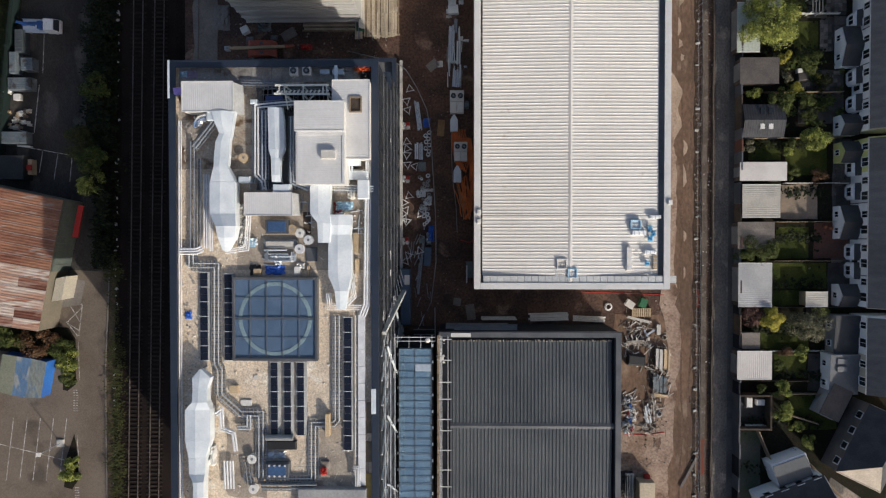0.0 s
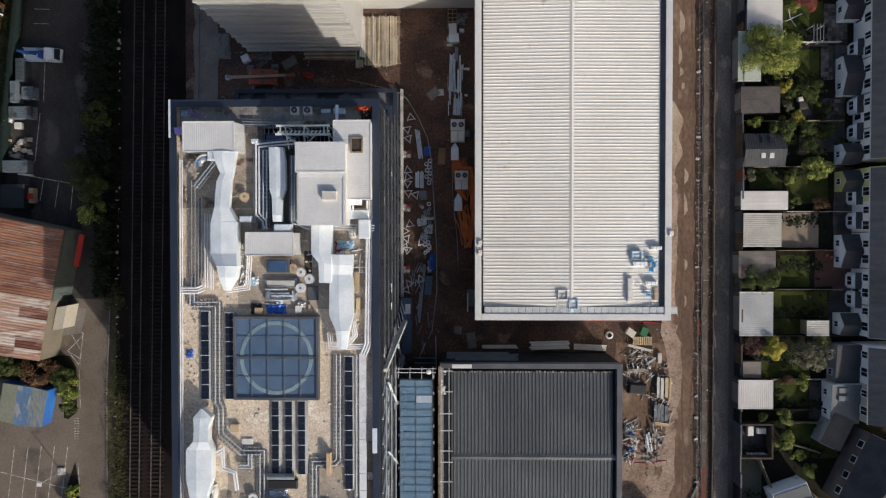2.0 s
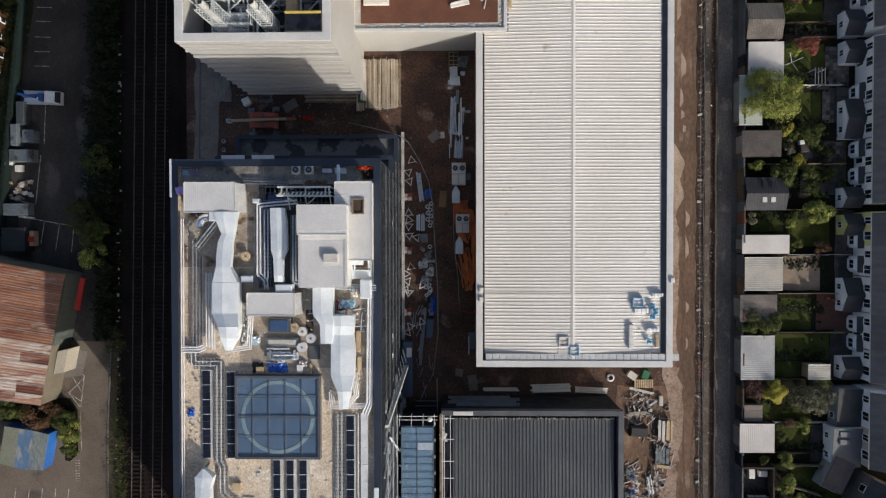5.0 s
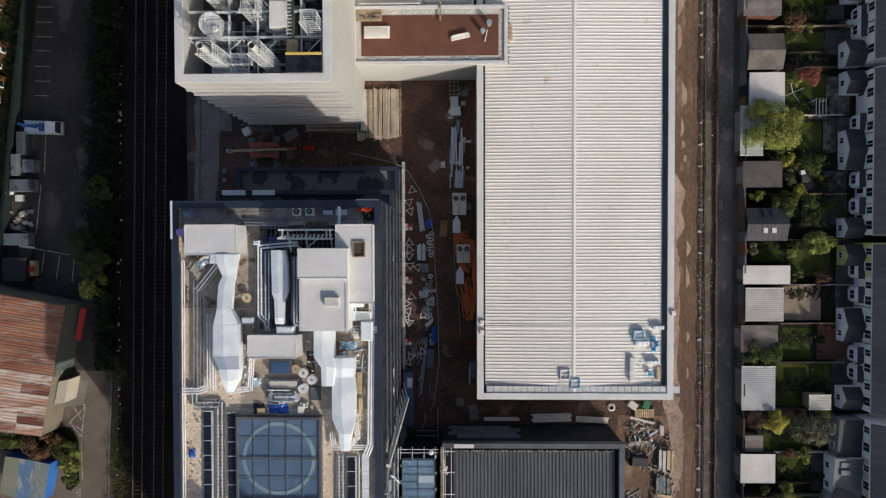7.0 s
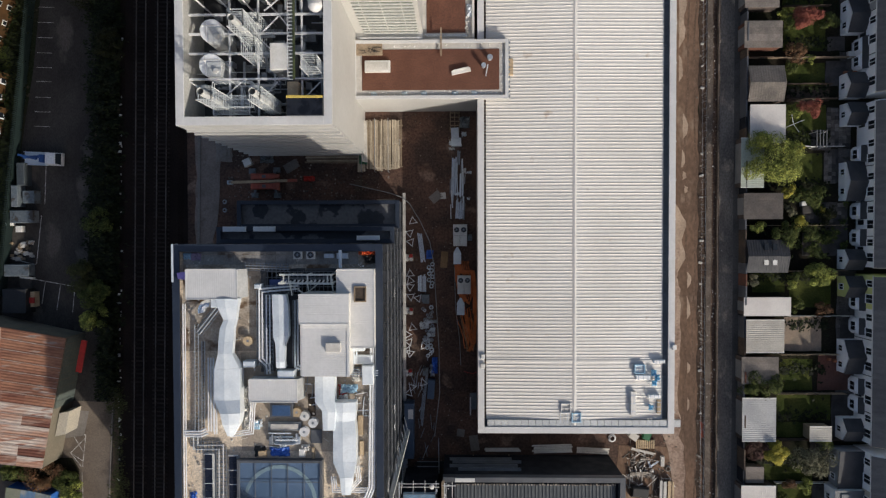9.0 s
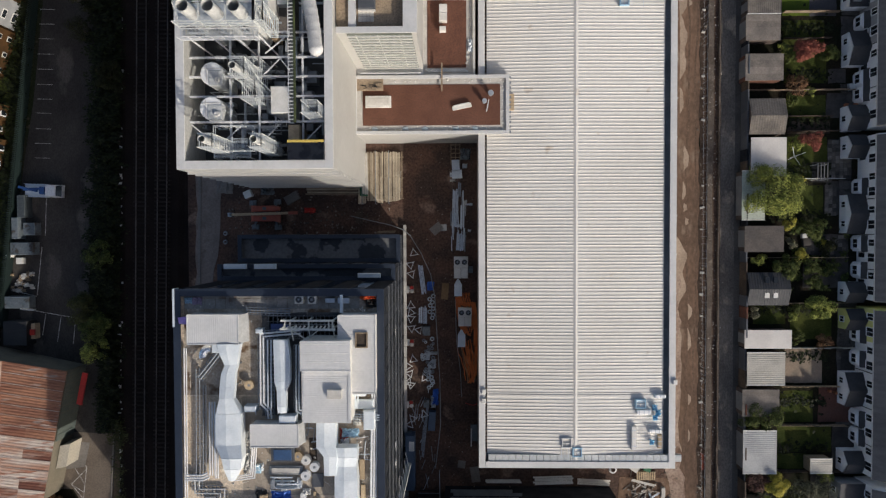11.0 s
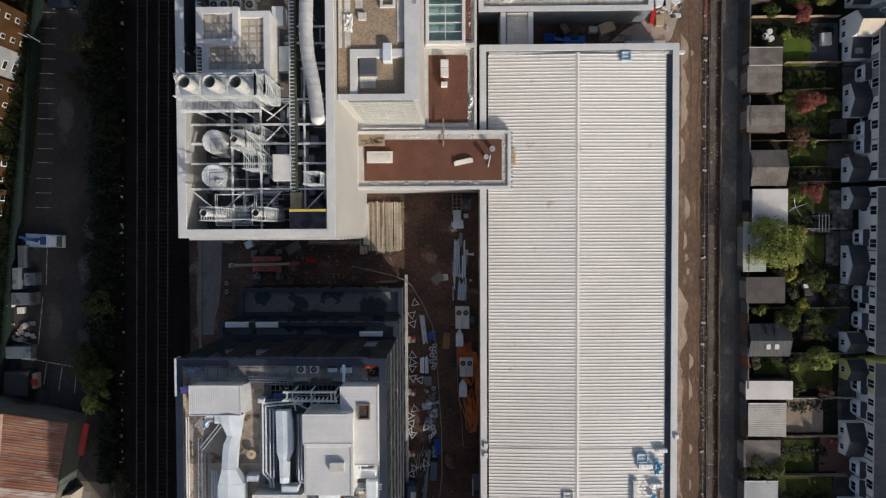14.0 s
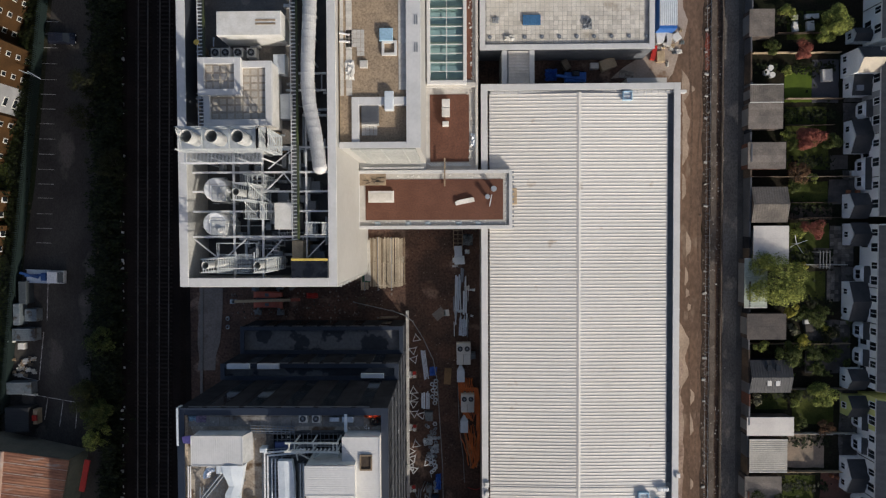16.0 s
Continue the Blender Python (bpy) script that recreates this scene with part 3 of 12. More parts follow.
# car park and service road west of the railway
sheet("car_park", [(-61.21, 84.48), (-53.84, 84.4), (-55.86, 38), (-57.3, 14.71), (-55.71, 7.43), (-52.85, -2.61), (-53.95, -20.04), (-54.02, -46.84), (-83.25, -47.11), (-82.41, 9.3), (-70.72, 13.84), (-67.18, 38.33), (-65.48, 48.05)], 0.06, ASPHALT, "worn grey asphalt car park and service road", "road")
sheet("hedge_ground", [(-52.85, -2.61), (-51.47, -2.61), (-50.92, -44.03), (-54.02, -46.84), (-53.95, -20.04)], 0.05, mat("leaf_litter", (0.13, 0.09, 0.065), (0.09, 0.07, 0.045), 0.95, 0, 0.8, 5.0, 0.4, bump=0.8, bscale=6), "leaf litter along the railway fence", "ground")
g = geo()
for (ax, ay), (bx, by) in (((-53.23, -3.07), (-54.23, -20.96)), ((-54.23, -20.96), (-54.18, -44.06))):
    beam(g, (ax, ay, 0.1), (bx, by, 0.1), 0.15, 0.2)
solo("road_kerb", g, CONCRETE_GREY, "concrete kerb of the service road", "kerb", kind="structure")


def stripes(label, segs, w=0.1):
    g = geo()
    for (ax, ay), (bx, by) in segs:
        d = Vector((bx - ax, by - ay)).normalized() * (w / 2)
        nx, ny = -d.y, d.x
        prism(g, [(ax + nx, ay + ny), (ax - nx, ay - ny), (bx - nx, by - ny), (bx + nx, by + ny)], 0.05, 0.072)
    return solo("road_marking", g, LINE_WHITE, label, "road marking", kind="structure")


# lighter, warmer asphalt: sunlight on the southern part is put into the colour
ASPHALT_SUNLIT = mat("sunlit_asphalt", (0.145, 0.115, 0.09), (0.18, 0.146, 0.115), 0.9, 0, 0.12, 6.0, 0.22, bump=0.3, bscale=16, stain=((0.1, 0.083, 0.068), 0.16, 0.58))
sheet("south_car_park", [(-53.35, -5.5), (-54.0, -20.04), (-54.08, -46.8), (-83.2, -47.05), (-82.6, -4.0)], 0.064, ASPHALT_SUNLIT, "tan asphalt of the south car park, lightened as sunlit", "road", depth=0.05)
# parking bay lines by the site fence
segs = []
for py in (38, 60, 84, 112, 140, 166, 192, 218, 245, 272, 299, 325, 350, 378, 404, 430):
    y0 = 38.07 + (441 - py) * 0.0893
    xl = -61.45 + (y0 - 73.98) * 0.055
    segs.append(((xl - 2.1, y0), (xl + 0.4, y0 - 0.08)))
stripes("worn white parking bay lines on the car park", segs, 0.09)
stripes("faded white edge lines of the parking bays", [((-63.64, 33.6), (-63.99, 26.54)), ((-64.57, 24.73), (-65.49, 17.01)), ((-70.2, 17.94), (-65.59, 16.83)), ((-68.39, 14.93), (-59.62, 13.36)), ((-64.14, 14.01), (-64.74, 10.54)), ((-61.65, 13.63), (-62.34, 9.44)), ((-59.35, 12.9), (-59.76, 9.08))], 0.12)
# bays of the south car park
segs = [((-71.79, -33.62), (-60.81, -36.23))]
for xt in (10, 35, 59, 83, 107):
    segs.append((((xt - 784) * 0.0904 + 2.5 - 1.98, -29.35), ((xt - 784 - 15) * 0.0904 + 2.5 - 1.98, -39.56)))
stripes("white parking bay lines of the south car park", segs, 0.12)
segs = [((-58.64, -16.84), (-58.52, -23.1)), ((-58.99, -32.05), (-58.69, -38.72)), ((-60.06, -10.59), (-57.93, -10.77)), ((-57.93, -10.86), (-58.54, -15.92)), ((-60.56, -13.62), (-58.73, -15.92)), ((-59.97, -10.87), (-58.33, -13.62)), ((-58.03, -11.32), (-60.37, -13.62)), ((-60.38, -13.81), (-58.53, -15))]
for k in range(9):
    segs.append(((-59.56, -24.73 - k * 0.42), (-59.56 + 0.3, -24.73 - k * 0.42)))
    segs.append(((-59.1, -24.73 - k * 0.42), (-59.1 + 0.3, -24.73 - k * 0.42)))
    segs.append(((-59.46, -40.68 - k * 0.42), (-59.46 + 0.7, -40.68 - k * 0.42)))
stripes("white hatching, give-way marks and lane edge lines", segs, 0.13)


# ---- pitched hall with the white roof ----
HX0, HY0 = 5.2, -7.47
HX1, HY1 = 33.62, 61.59
HZ = 8.8
hall = thing("white_roof_hall", "long industrial hall with white profiled steel roof and parapet", "building", at=(0, 0, 0))
g = geo()
for a in ((HX0 + 0.15, HY0 + 0.15, HX0 + 0.45, HY1 - 0.15), (HX1 - 0.45, HY0 + 0.15, HX1 - 0.15, HY1 - 0.15), (HX0 + 0.45, HY0 + 0.15, HX1 - 0.45, HY0 + 0.45), (HX0 + 0.45, HY1 - 0.45, HX1 - 0.45, HY1 - 0.15)):
    box(g, a[0], a[1], 0, a[2], a[3], HZ - 0.12)
part("wall", g, WHITE_CLAD, hall)
g = geo()
w = 0.95
for a in ((HX0, HY0, HX0 + w, HY1), (HX1 - w, HY0, HX1, HY1), (HX0 + w, HY0, HX1 - w, HY0 + w), (HX0 + w, HY1 - w, HX1 - w, HY1)):
    box(g, a[0], a[1], HZ - 0.12, a[2], a[3], HZ, 0.03)
part("coping", g, WHITE_TRIM, hall, "white metal parapet coping")
RIDGE = 19.21
ROW_A, ROW_B, ROW_C = HY0 + 2.0, 3.05, HY1 - 1.35
for nm, xa, xb, za, zb in (("west_slope", HX0 + 1.25, RIDGE - 0.3, 8.25, 8.7), ("east_slope", RIDGE + 0.3, HX1 - 1.75, 8.7, 8.25)):
    for ya, yb in ((ROW_A, ROW_B - 0.03), (ROW_B + 0.03, ROW_C)):
        g = geo()
        ribbed(g, xa, ya, xb, yb, za, zb, 0.49, "x", 0.05, 0.28)
        part("roof_sheet", g, WHITE_ROOF, hall, "white profiled roof sheets")
    g = geo()
    xm = (xa + xb) / 2
    loft(g, [[(xa, ROW_B - 0.16, za + 0.0), (xa, ROW_B + 0.16, za + 0.0), (xa, ROW_B + 0.16, za + 0.08), (xa, ROW_B - 0.16, za + 0.08)], [(xb, ROW_B - 0.16, zb + 0.0), (xb, ROW_B + 0.16, zb + 0.0), (xb, ROW_B + 0.16, zb + 0.08), (xb, ROW_B - 0.16, zb + 0.08)]])
    part("lap_flashing", g, WHITE_ROOF, hall)
g = geo()
loft(g, [[(RIDGE - 0.34, y, 8.72), (RIDGE, y, 8.83), (RIDGE + 0.34, y, 8.72), (RIDGE, y, 8.66)] for y in (HY0 + 1.2, HY1 - 1.2)])
part("ridge_cap", g, WHITE_ROOF, hall)
g = geo()
box(g, HX0 + 0.45, HY0 + 0.45, 7.2, HX1 - 0.45, HY1 - 0.45, 7.55)
part("gutter_floor", g, mat("gutter_lining", (0.3, 0.32, 0.33), (0.22, 0.24, 0.25), 0.5), hall, "grey gutter lining")
FILLER = mat("filler_brown", (0.13, 0.09, 0.065), (0.2, 0.15, 0.1), 0.9)
fg = geo()
box(fg, 0, 0, 0, 0.23, 0.22, 0.32)
filler_mesh = mesh_of("profile_filler", fg, FILLER)
k = 0
while ROW_A + 0.15 + k * 0.49 < ROW_C:
    s = new("profile_filler", filler_mesh)
    s.location = (HX0 + 1.02, ROW_A + 0.15 + k * 0.49, 7.8)
    s.parent = hall
    k += 1
# flat pale band and its brackets along the east gutter
g = geo()
box(g, HX1 - 1.9, HY0 + 1.0, 7.5, HX1 - 1.5, HY1 - 1.0, 8.1, 0.03)
part("eaves_band", g, WHITE_TRIM, hall, "flat white band along the gutter")
bg = geo()
box(bg, 0, 0, 0, 0.3, 0.3, 0.3)
bracket_mesh = mesh_of("gutter_bracket", bg, STEEL)
for k in range(23):
    s = new("gutter_bracket", bracket_mesh)
    s.location = (HX1 - 1.4, HY0 + 2 + k * 3.0, 7.8)
    s.parent = hall
END_FLASH = mat("end_flashing", (0.56, 0.565, 0.55), (0.49, 0.5, 0.49), 0.4)
eg = geo()
box(eg, 0, 0, 0, 0.96, 1.0, 0.62, 0.02)
end_mesh = mesh_of("end_flashing", eg, END_FLASH)
ng = geo()
box(ng, 0, 0, 0, 0.98, 0.42, 0.8, 0.02)
north_mesh = mesh_of("end_flashing", ng, WHITE_TRIM)
for k in range(28):
    for me, y, z in ((end_mesh, HY0 + 0.95, 8.06), (north_mesh, HY1 - 1.37, 7.62)):
        s = new("end_flashing", me)
        s.location = (HX0 + 1.4 + k, y, z)
        s.parent = hall
for k in range(9):
    x = HX0 + 2.6 + k * 3.0
    g = geo()
    beam(g, (x, HY1 - 1.0, 8.2), (x, HY1 - 1.0, 8.62), 0.05)
    beam(g, (x, HY1 - 1.0, 8.6), (x, HY1 - 2.6, 8.6), 0.04)
    part("guard_bracket", g, GALV, hall)
for k in range(12):
    y = HY0 + 3 + k * 5.6
    g = geo()
    box(g, HX1 - 0.02, y, 3, HX1 + 0.12, y + 0.15, 8.7)
    part("downpipe", g, WHITE_TRIM, hall)

# ---- dark hall and its glazed lean-to ----
DX0, DY1 = 0.06, -13.64
DX1 = 26.44
DY0 = -66.0
DZ = 9.6
dark = thing("charcoal_hall", "low hall with charcoal profiled metal roof and parapet", "building")
g = geo()
box(g, DX0 + 0.1, DY0, 0, DX1 - 0.1, DY1 - 0.1, 8.5)
part("wall", g, DARK_WALL, dark)
for z, xa, xb in ((2.6, 1.01, 10.65), (3.8, 1.46, 12.03), (5.4, 1.03, 11.33), (6.8, 2.32, 11.72)):
    g = geo()
    beam(g, (xa, DY1 + 0.12, z), (xb, DY1 + 0.12, z), 0.5, 0.1)
    part("sheeting_rail", g, STEEL, dark, "grey steel rail fixed to the wall")
g = geo()
for a in ((DX1 - 0.8, DY0, DX1, DY1), (DX0, DY1 - 0.75, DX1 - 0.8, DY1), (DX0, DY0, DX0 + 0.3, DY1 - 0.75)):
    box(g, a[0], a[1], 8.5, a[2], a[3], DZ, 0.03)
part("coping", g, DARK_TRIM, dark, "charcoal parapet coping")
rx0, ry1, seam = 1.77, -15.01, -27.39
for ya, yb, za, zb in ((seam + 0.2, ry1, 9.05, 8.7), (DY0 + 0.3, seam - 0.2, 8.5, 9.05)):
    g = geo()
    ribbed(g, rx0, ya, 25.22, yb, za, zb, 0.52, "y", 0.09, 0.3)
    part("roof_sheet", g, DARK_ROOF, dark, "charcoal profiled roof sheets")
g = geo()
loft(g, [[(x, seam - 0.45, 9.08), (x, seam, 9.22), (x, seam + 0.45, 9.08), (x, seam, 9.0)] for x in (rx0, 25.79)])
part("ridge_cap", g, DARK_TRIM, dark)
g = geo()
for a, b in ((1.86, 4.72),):
    box(g, a, DY1 - 0.7, DZ + 0.005, b, DY1 - 0.12, DZ + 0.09, 0.02)
part("loose_coping_length", g, WHITE_TRIM, dark, "unpainted white length of coping")
rng = random.Random(8)
for k in range(60):
    g = geo()
    x = rx0 + 0.2 + k * (25.22 - rx0) / 60 + rng.uniform(0, 0.08)
    box(g, x, ry1 - 0.1, 8.75, x + rng.uniform(0.1, 0.3), ry1 + rng.uniform(0.02, 0.2), 8.86)
    part("eaves_filler", g, DEBRIS, dark)

# edge-protection scaffold on the west eave of the dark hall
sc = thing("edge_scaffold", "tubular scaffold edge rail with boards along the dark hall roof", "scaffold")
g = geo()
sx0, sx1 = 0.31, 1.45
for x in (sx0, sx0 + 0.25, sx1):
    tube(g, (x, -42, 10.6), (x, -14.1, 10.6), 0.045, n=6)
part("rail", g, PIPE_WHITE, sc)
g = geo()
for py in (600, 637, 676, 706, 742, 762, 797, 832, 862):
    y = -1.62 + (441 - py) * 0.0813
    tube(g, (sx0 - 0.2, y, 10.5), (sx1 + 0.5, y, 10.5), 0.06, n=6)
    tube(g, (sx0, y, 9.0), (sx0, y, 10.9), 0.05, n=6)
    tube(g, (sx1, y, 9.0), (sx1, y, 10.9), 0.05, n=6)
part("crossbars", g, PIPE_WHITE, sc)
g = geo()
for k in range(9):
    y = -40 + k * 2.9
    box(g, sx0 - 0.42, y, 10.0, sx0 - 0.2, y + 2.75, 10.06)
    box(g, sx0 - 0.18, y + 0.1, 10.0, sx0 + 0.02, y + 2.85, 10.07)
part("board", g, TIMBER, sc)
g = geo()
tube(g, (-6.08, -14.24, 10.6), (-0.4, -14.22, 10.6), 0.05, n=6)
tube(g, (-6.12, -14.87, 10.2), (-0.42, -14.85, 10.2), 0.05, n=6)
for px in (0.0, 1.7, 3.4, 5.0):
    tube(g, (-5.89 + px, -14.1, 9.8), (-5.89 + px, -15.76, 10.4), 0.05, n=6)
part("end_rail", g, PIPE_WHITE, sc)
g = geo()
ball(g, (-1.46, -14.66, 10.6), 0.4, 8, 6, 0.6)
part("polythene_bag", g, OFF_WHITE, sc)
g = geo()
for k in range(26):
    rng = random.Random(k)
    rubble(g, sx0 + rng.uniform(-0.5, 0.6), -14.77 - rng.uniform(0, 3.4), 9.75, rng.uniform(0.1, 0.3), rng)
part("loose_boards", g, OFF_WHITE, sc)

# glazed roof between lab and dark hall
GX0, GY1 = -5.66, -16.07
GX1 = -1
GY0 = -37.97
gr = thing("glazed_canopy", "long pitched canopy of blue glass panes in dark frames", "glass roof")
g = geo()
box(g, GX0 - 0.25, GY0 - 0.4, 0, GX1 + 0.25, GY1 + 0.3, 9.0)
part("base", g, DARK_WALL, gr)
gm = (GX0 + GX1) / 2
for x in (GX0, gm, GX1):
    g = geo()
    beam(g, (x, GY0, 9.87), (x, GY1, 9.87), 0.06, 0.06)
    part("glazing_bar", g, DARK_TRIM, gr)
nrow = 20
for k in range(nrow + 1):
    y = GY0 + (GY1 - GY0) * k / nrow
    g = geo()
    beam(g, (GX0, y, 9.866), (GX1, y, 9.866), 0.035, 0.06)
    part("glazing_bar", g, DARK_TRIM, gr)
pg = geo()
pw, ph = (GX1 - GX0) / 2 - 0.1, (GY1 - GY0) / nrow - 0.07
box(pg, -pw / 2, -ph / 2, 0, pw / 2, ph / 2, 0.03)
pane_mesh = mesh_of("pane", pg, ROOF_GLASS)
pane_white = mesh_of("pane", pg, mat("frosted_pane", (0.4, 0.47, 0.55), (0.36, 0.43, 0.52), 0.4))
for c in range(2):
    for k in range(nrow):
        s = new("pane", pane_white if (c == 1 and k == nrow - 3) else pane_mesh)
        s.visible_shadow = False
        s.location = (gm + (c - 0.5) * (GX1 - GX0) / 2, GY0 + (GY1 - GY0) * (k + 0.5) / nrow, 9.86)
        s.parent = gr
# added blue sheet under the panes paints the sky they reflect
g = geo()
box(g, GX0 - 0.02, GY0, 9.0, GX1 + 0.02, GY1, 9.76)
part("blind", g, mat("pale_blind", (0.26, 0.37, 0.48), (0.2, 0.3, 0.41), 0.6, 0, 0.25, 3.0, 0.15, stain=((0.42, 0.5, 0.56), 0.5, 0.62)), gr, "pale blue sheet for the sky reflected in the glass")
g = geo()
for k in range(10):
    y = GY0 + 0.6 + k * 2.4
    for bx in ((GX1 + 0.1, y, GX1 + 0.32, y + 0.35), (GX0 - 0.3, y + 1.1, GX0 - 0.12, y + 1.4)):
        g = geo()
        box(g, bx[0], bx[1], 9.4, bx[2], bx[3], 9.7)
        part("bracket", g, GALV, gr)



# ---- laboratory building ----
AX0, AY1 = -30.61, 20.45
AX1 = -6.32
AY0 = -41.36
AZ, ADECK = 28.1, 27.25
MX0, MY1 = -30.72, 22.62
MZ = 14.4
BX0, BY1 = -30.42, 26.62
BZ = 7.2
lab = thing("laboratory_building", "tall dark-clad laboratory building with stepped terraces and rooftop plant", "building")


def storey_box(x0, y0, x1, y1, z0, top, cop, roof_z, roof_mat, tw=0.85):
    """Dark-clad volume with a sunken roof behind its coping."""
    g = geo()
    box(g, x0 + 0.1, y0 + 0.1, z0, x1 - 0.1, y1 - 0.1, roof_z - 0.3)
    for a in ((x0 + 0.1, y0 + 0.1, x0 + 0.35, y1 - 0.1), (x1 - 0.35, y0 + 0.1, x1 - 0.1, y1 - 0.1), (x0 + 0.35, y0 + 0.1, x1 - 0.35, y0 + 0.35), (x0 + 0.35, y1 - 0.35, x1 - 0.35, y1 - 0.1)):
        box(g, a[0], a[1], roof_z - 0.3, a[2], a[3], top - 0.1)
    part("wall", g, DARK_WALL, lab)
    g = geo()
    for a in ((x0, y0, x0 + tw, y1), (x1 - tw, y0, x1, y1), (x0 + tw, y0, x1 - tw, y0 + tw), (x0 + tw, y1 - tw, x1 - tw, y1)):
        box(g, a[0], a[1], top - 0.1, a[2], a[3], top, 0.02)
    part("coping", g, cop, lab, "navy metal coping")
    g = geo()
    box(g, x0 + 0.35, y0 + 0.35, roof_z - 0.3, x1 - 0.35, y1 - 0.35, roof_z)
    part("roof_deck", g, roof_mat, lab)


storey_box(AX0, AY0, AX1, AY1, 0, AZ, NAVY, ADECK, GRAVEL)
storey_box(MX0, AY1 - 0.1, AX1, MY1, 0, MZ, NAVY, MZ - 0.9, BLACK_ROOF, 0.6)
storey_box(BX0, MY1 - 0.1, AX1 + 0.05, BY1, 0, BZ, NAVY, BZ - 0.9, BLACK_ROOF, 0.6)
storey_box(AX0, -48.48, AX1, AY0 + 0.1, 0, 17.3, NAVY, 16.4, BLACK_ROOF, 0.6)
# silver corner flashing on the west coping
g = geo()
box(g, AX0 - 0.06, 16.09, 26.9, AX0 + 0.18, AY1 + 0.02, AZ + 0.03)
part("corner_flashing", g, GALV_LIGHT, lab, "pale corner flashing")

# windows in the east front, storey by storey
wg = geo()
box(wg, 0, -1.0, -1.45, 0.05, 1.0, 1.45)
win_mesh = mesh_of("window", wg, mat("smoked_glass", (0.01, 0.012, 0.015), (0.016, 0.018, 0.022), 0.45))
lg = geo()
box(lg, 0, -1.05, -0.05, 0.09, 1.05, 0.05)
sill_mesh = mesh_of("sill", lg, DARK_TRIM)
for z in (3.0, 7.2, 11.6, 16.0, 20.4, 24.6):
    y = AY0 + 2.0
    k = 0
    while y < (BY1 - 1.5 if z < 5 else MY1 - 1.5 if z < 12 else AY1 - 1.5):
        s = new("window", win_mesh)
        s.location = (AX1 - 0.1, y, z)
        s.parent = lab
        q = new("sill", sill_mesh)
        q.location = (AX1 - 0.1, y, z - 1.52)
        q.parent = lab
        y += 2.7 if k % 3 else 3.6
        k += 1
# pale spandrel panels between the windows, row by row
PALE_PANEL = mat("pale_spandrel", (0.6, 0.6, 0.58), (0.5, 0.5, 0.49), 0.6, 0, 0.6, 4.0, 0.1, rnd=0.25)
sg_ = geo()
box(sg_, 0, -0.62, -1.3, 0.07, 0.62, 1.3)
panel_mesh = mesh_of("spandrel_panel", sg_, PALE_PANEL)
rng = random.Random(14)
for z in (5.1, 9.4, 13.8, 18.2, 22.4):
    y = AY0 + 1.2
    while y < (BY1 - 1.5 if z < 5 else MY1 - 1.5 if z < 12 else AY1 - 1.5):
        if rng.random() < (0.5 if y < -8 else 0.06):
            s = new("spandrel_panel", panel_mesh)
            s.matrix_world = pose(AX1 - 0.1, y, z) @ Matrix.Diagonal((1, rng.choice((0.8, 1.0, 1.6)), 0.7 if y < -2 else 0.35, 1))
            s.parent = lab
        y += rng.choice((2.4, 3.0, 3.6))
# string courses and light reveals on the east front
for z, w, m in ((5.2, 0.12, DARK_TRIM), (9.6, 0.1, DARK_TRIM), (14.0, 0.12, DARK_TRIM), (18.4, 0.1, DARK_TRIM), (22.6, 0.1, DARK_TRIM)):
    g = geo()
    box(g, AX1 - 0.12, AY0 + 0.3, z - 0.15, AX1 + w - 0.05, (BY1 if z < 7 else MY1 if z < 14 else AY1) - 0.2, z + 0.15)
    part("string_course", g, m, lab)
g = geo()
box(g, AX1 - 0.1, AY0, 0, AX1 + 0.12, BY1 + 0.1, 0.6, 0.05)
part("plinth", g, CONCRETE_GREY, lab, "grey concrete plinth")
# panels with slit windows on the stepped north fronts
for x0, y, z0, z1 in ((AX0, AY1, MZ, AZ - 0.3), (MX0, MY1, BZ, MZ - 0.3), (BX0, BY1, 0.5, BZ - 0.3)):
    k = 0
    x = x0 + 1.2
    while x < AX1 - 1.6:
        g = geo()
        box(g, x, y - 0.12, z0 + 0.3, x + 1.5, y - 0.04, z1 - 0.4)
        part("window", g, WINDOW_GLASS if k % 2 else DARK_WALL, lab)
        g = geo()
        box(g, x - 0.05, y - 0.12, z1 - 0.38, x + 1.5, y + 0.02, z1 - 0.25)
        part("lintel", g, GREY_WALL, lab)
        x += 2.15
        k += 1
for k in range(26):
    g = geo()
    y = AY0 + 24 + k * 1.75
    box(g, AX1 - 0.02, y, 0.02, AX1 + 0.42, y + 1.7, 0.75, 0.02)
    part("plinth_kerb", g, PAVING, lab)
# exposed raking steel on the southern part of the east front
br = thing("raking_steelwork", "pale raking steel braces and ladders on the building front", "steelwork")
yy = AY0 + 1.0
k = 0
while yy < -14:
    for p, q, bw, bh in (((AX1 + 0.12, yy, 2 + (k % 3) * 6), (AX1 + 0.35, yy + 3.6, 10 + (k % 3) * 6), 0.28, 0.12), ((AX1 + 0.12, yy + 2.6, 21), (AX1 + 0.2, yy + 0.4, 27), 0.16, 0.1)):
        g = geo()
        beam(g, p, q, bw, bh)
        part("brace", g, GALV_LIGHT, br)
    yy += 2.9
    k += 1
for z in (6, 12, 18, 24):
    g = geo()
    beam(g, (AX1 + 0.3, AY0 + 1, z), (AX1 + 0.3, -13.5, z), 0.12)
    part("tie_rail", g, GALV, br)
g = geo()
beam(g, (-6.25, -11.6, 24), (-5.2, -8.0, 6), 0.6, 0.4)
part("chute", g, mat("pale_grp", (0.55, 0.56, 0.53), (0.45, 0.46, 0.44), 0.6), br, "pale raking chute")
g = geo()
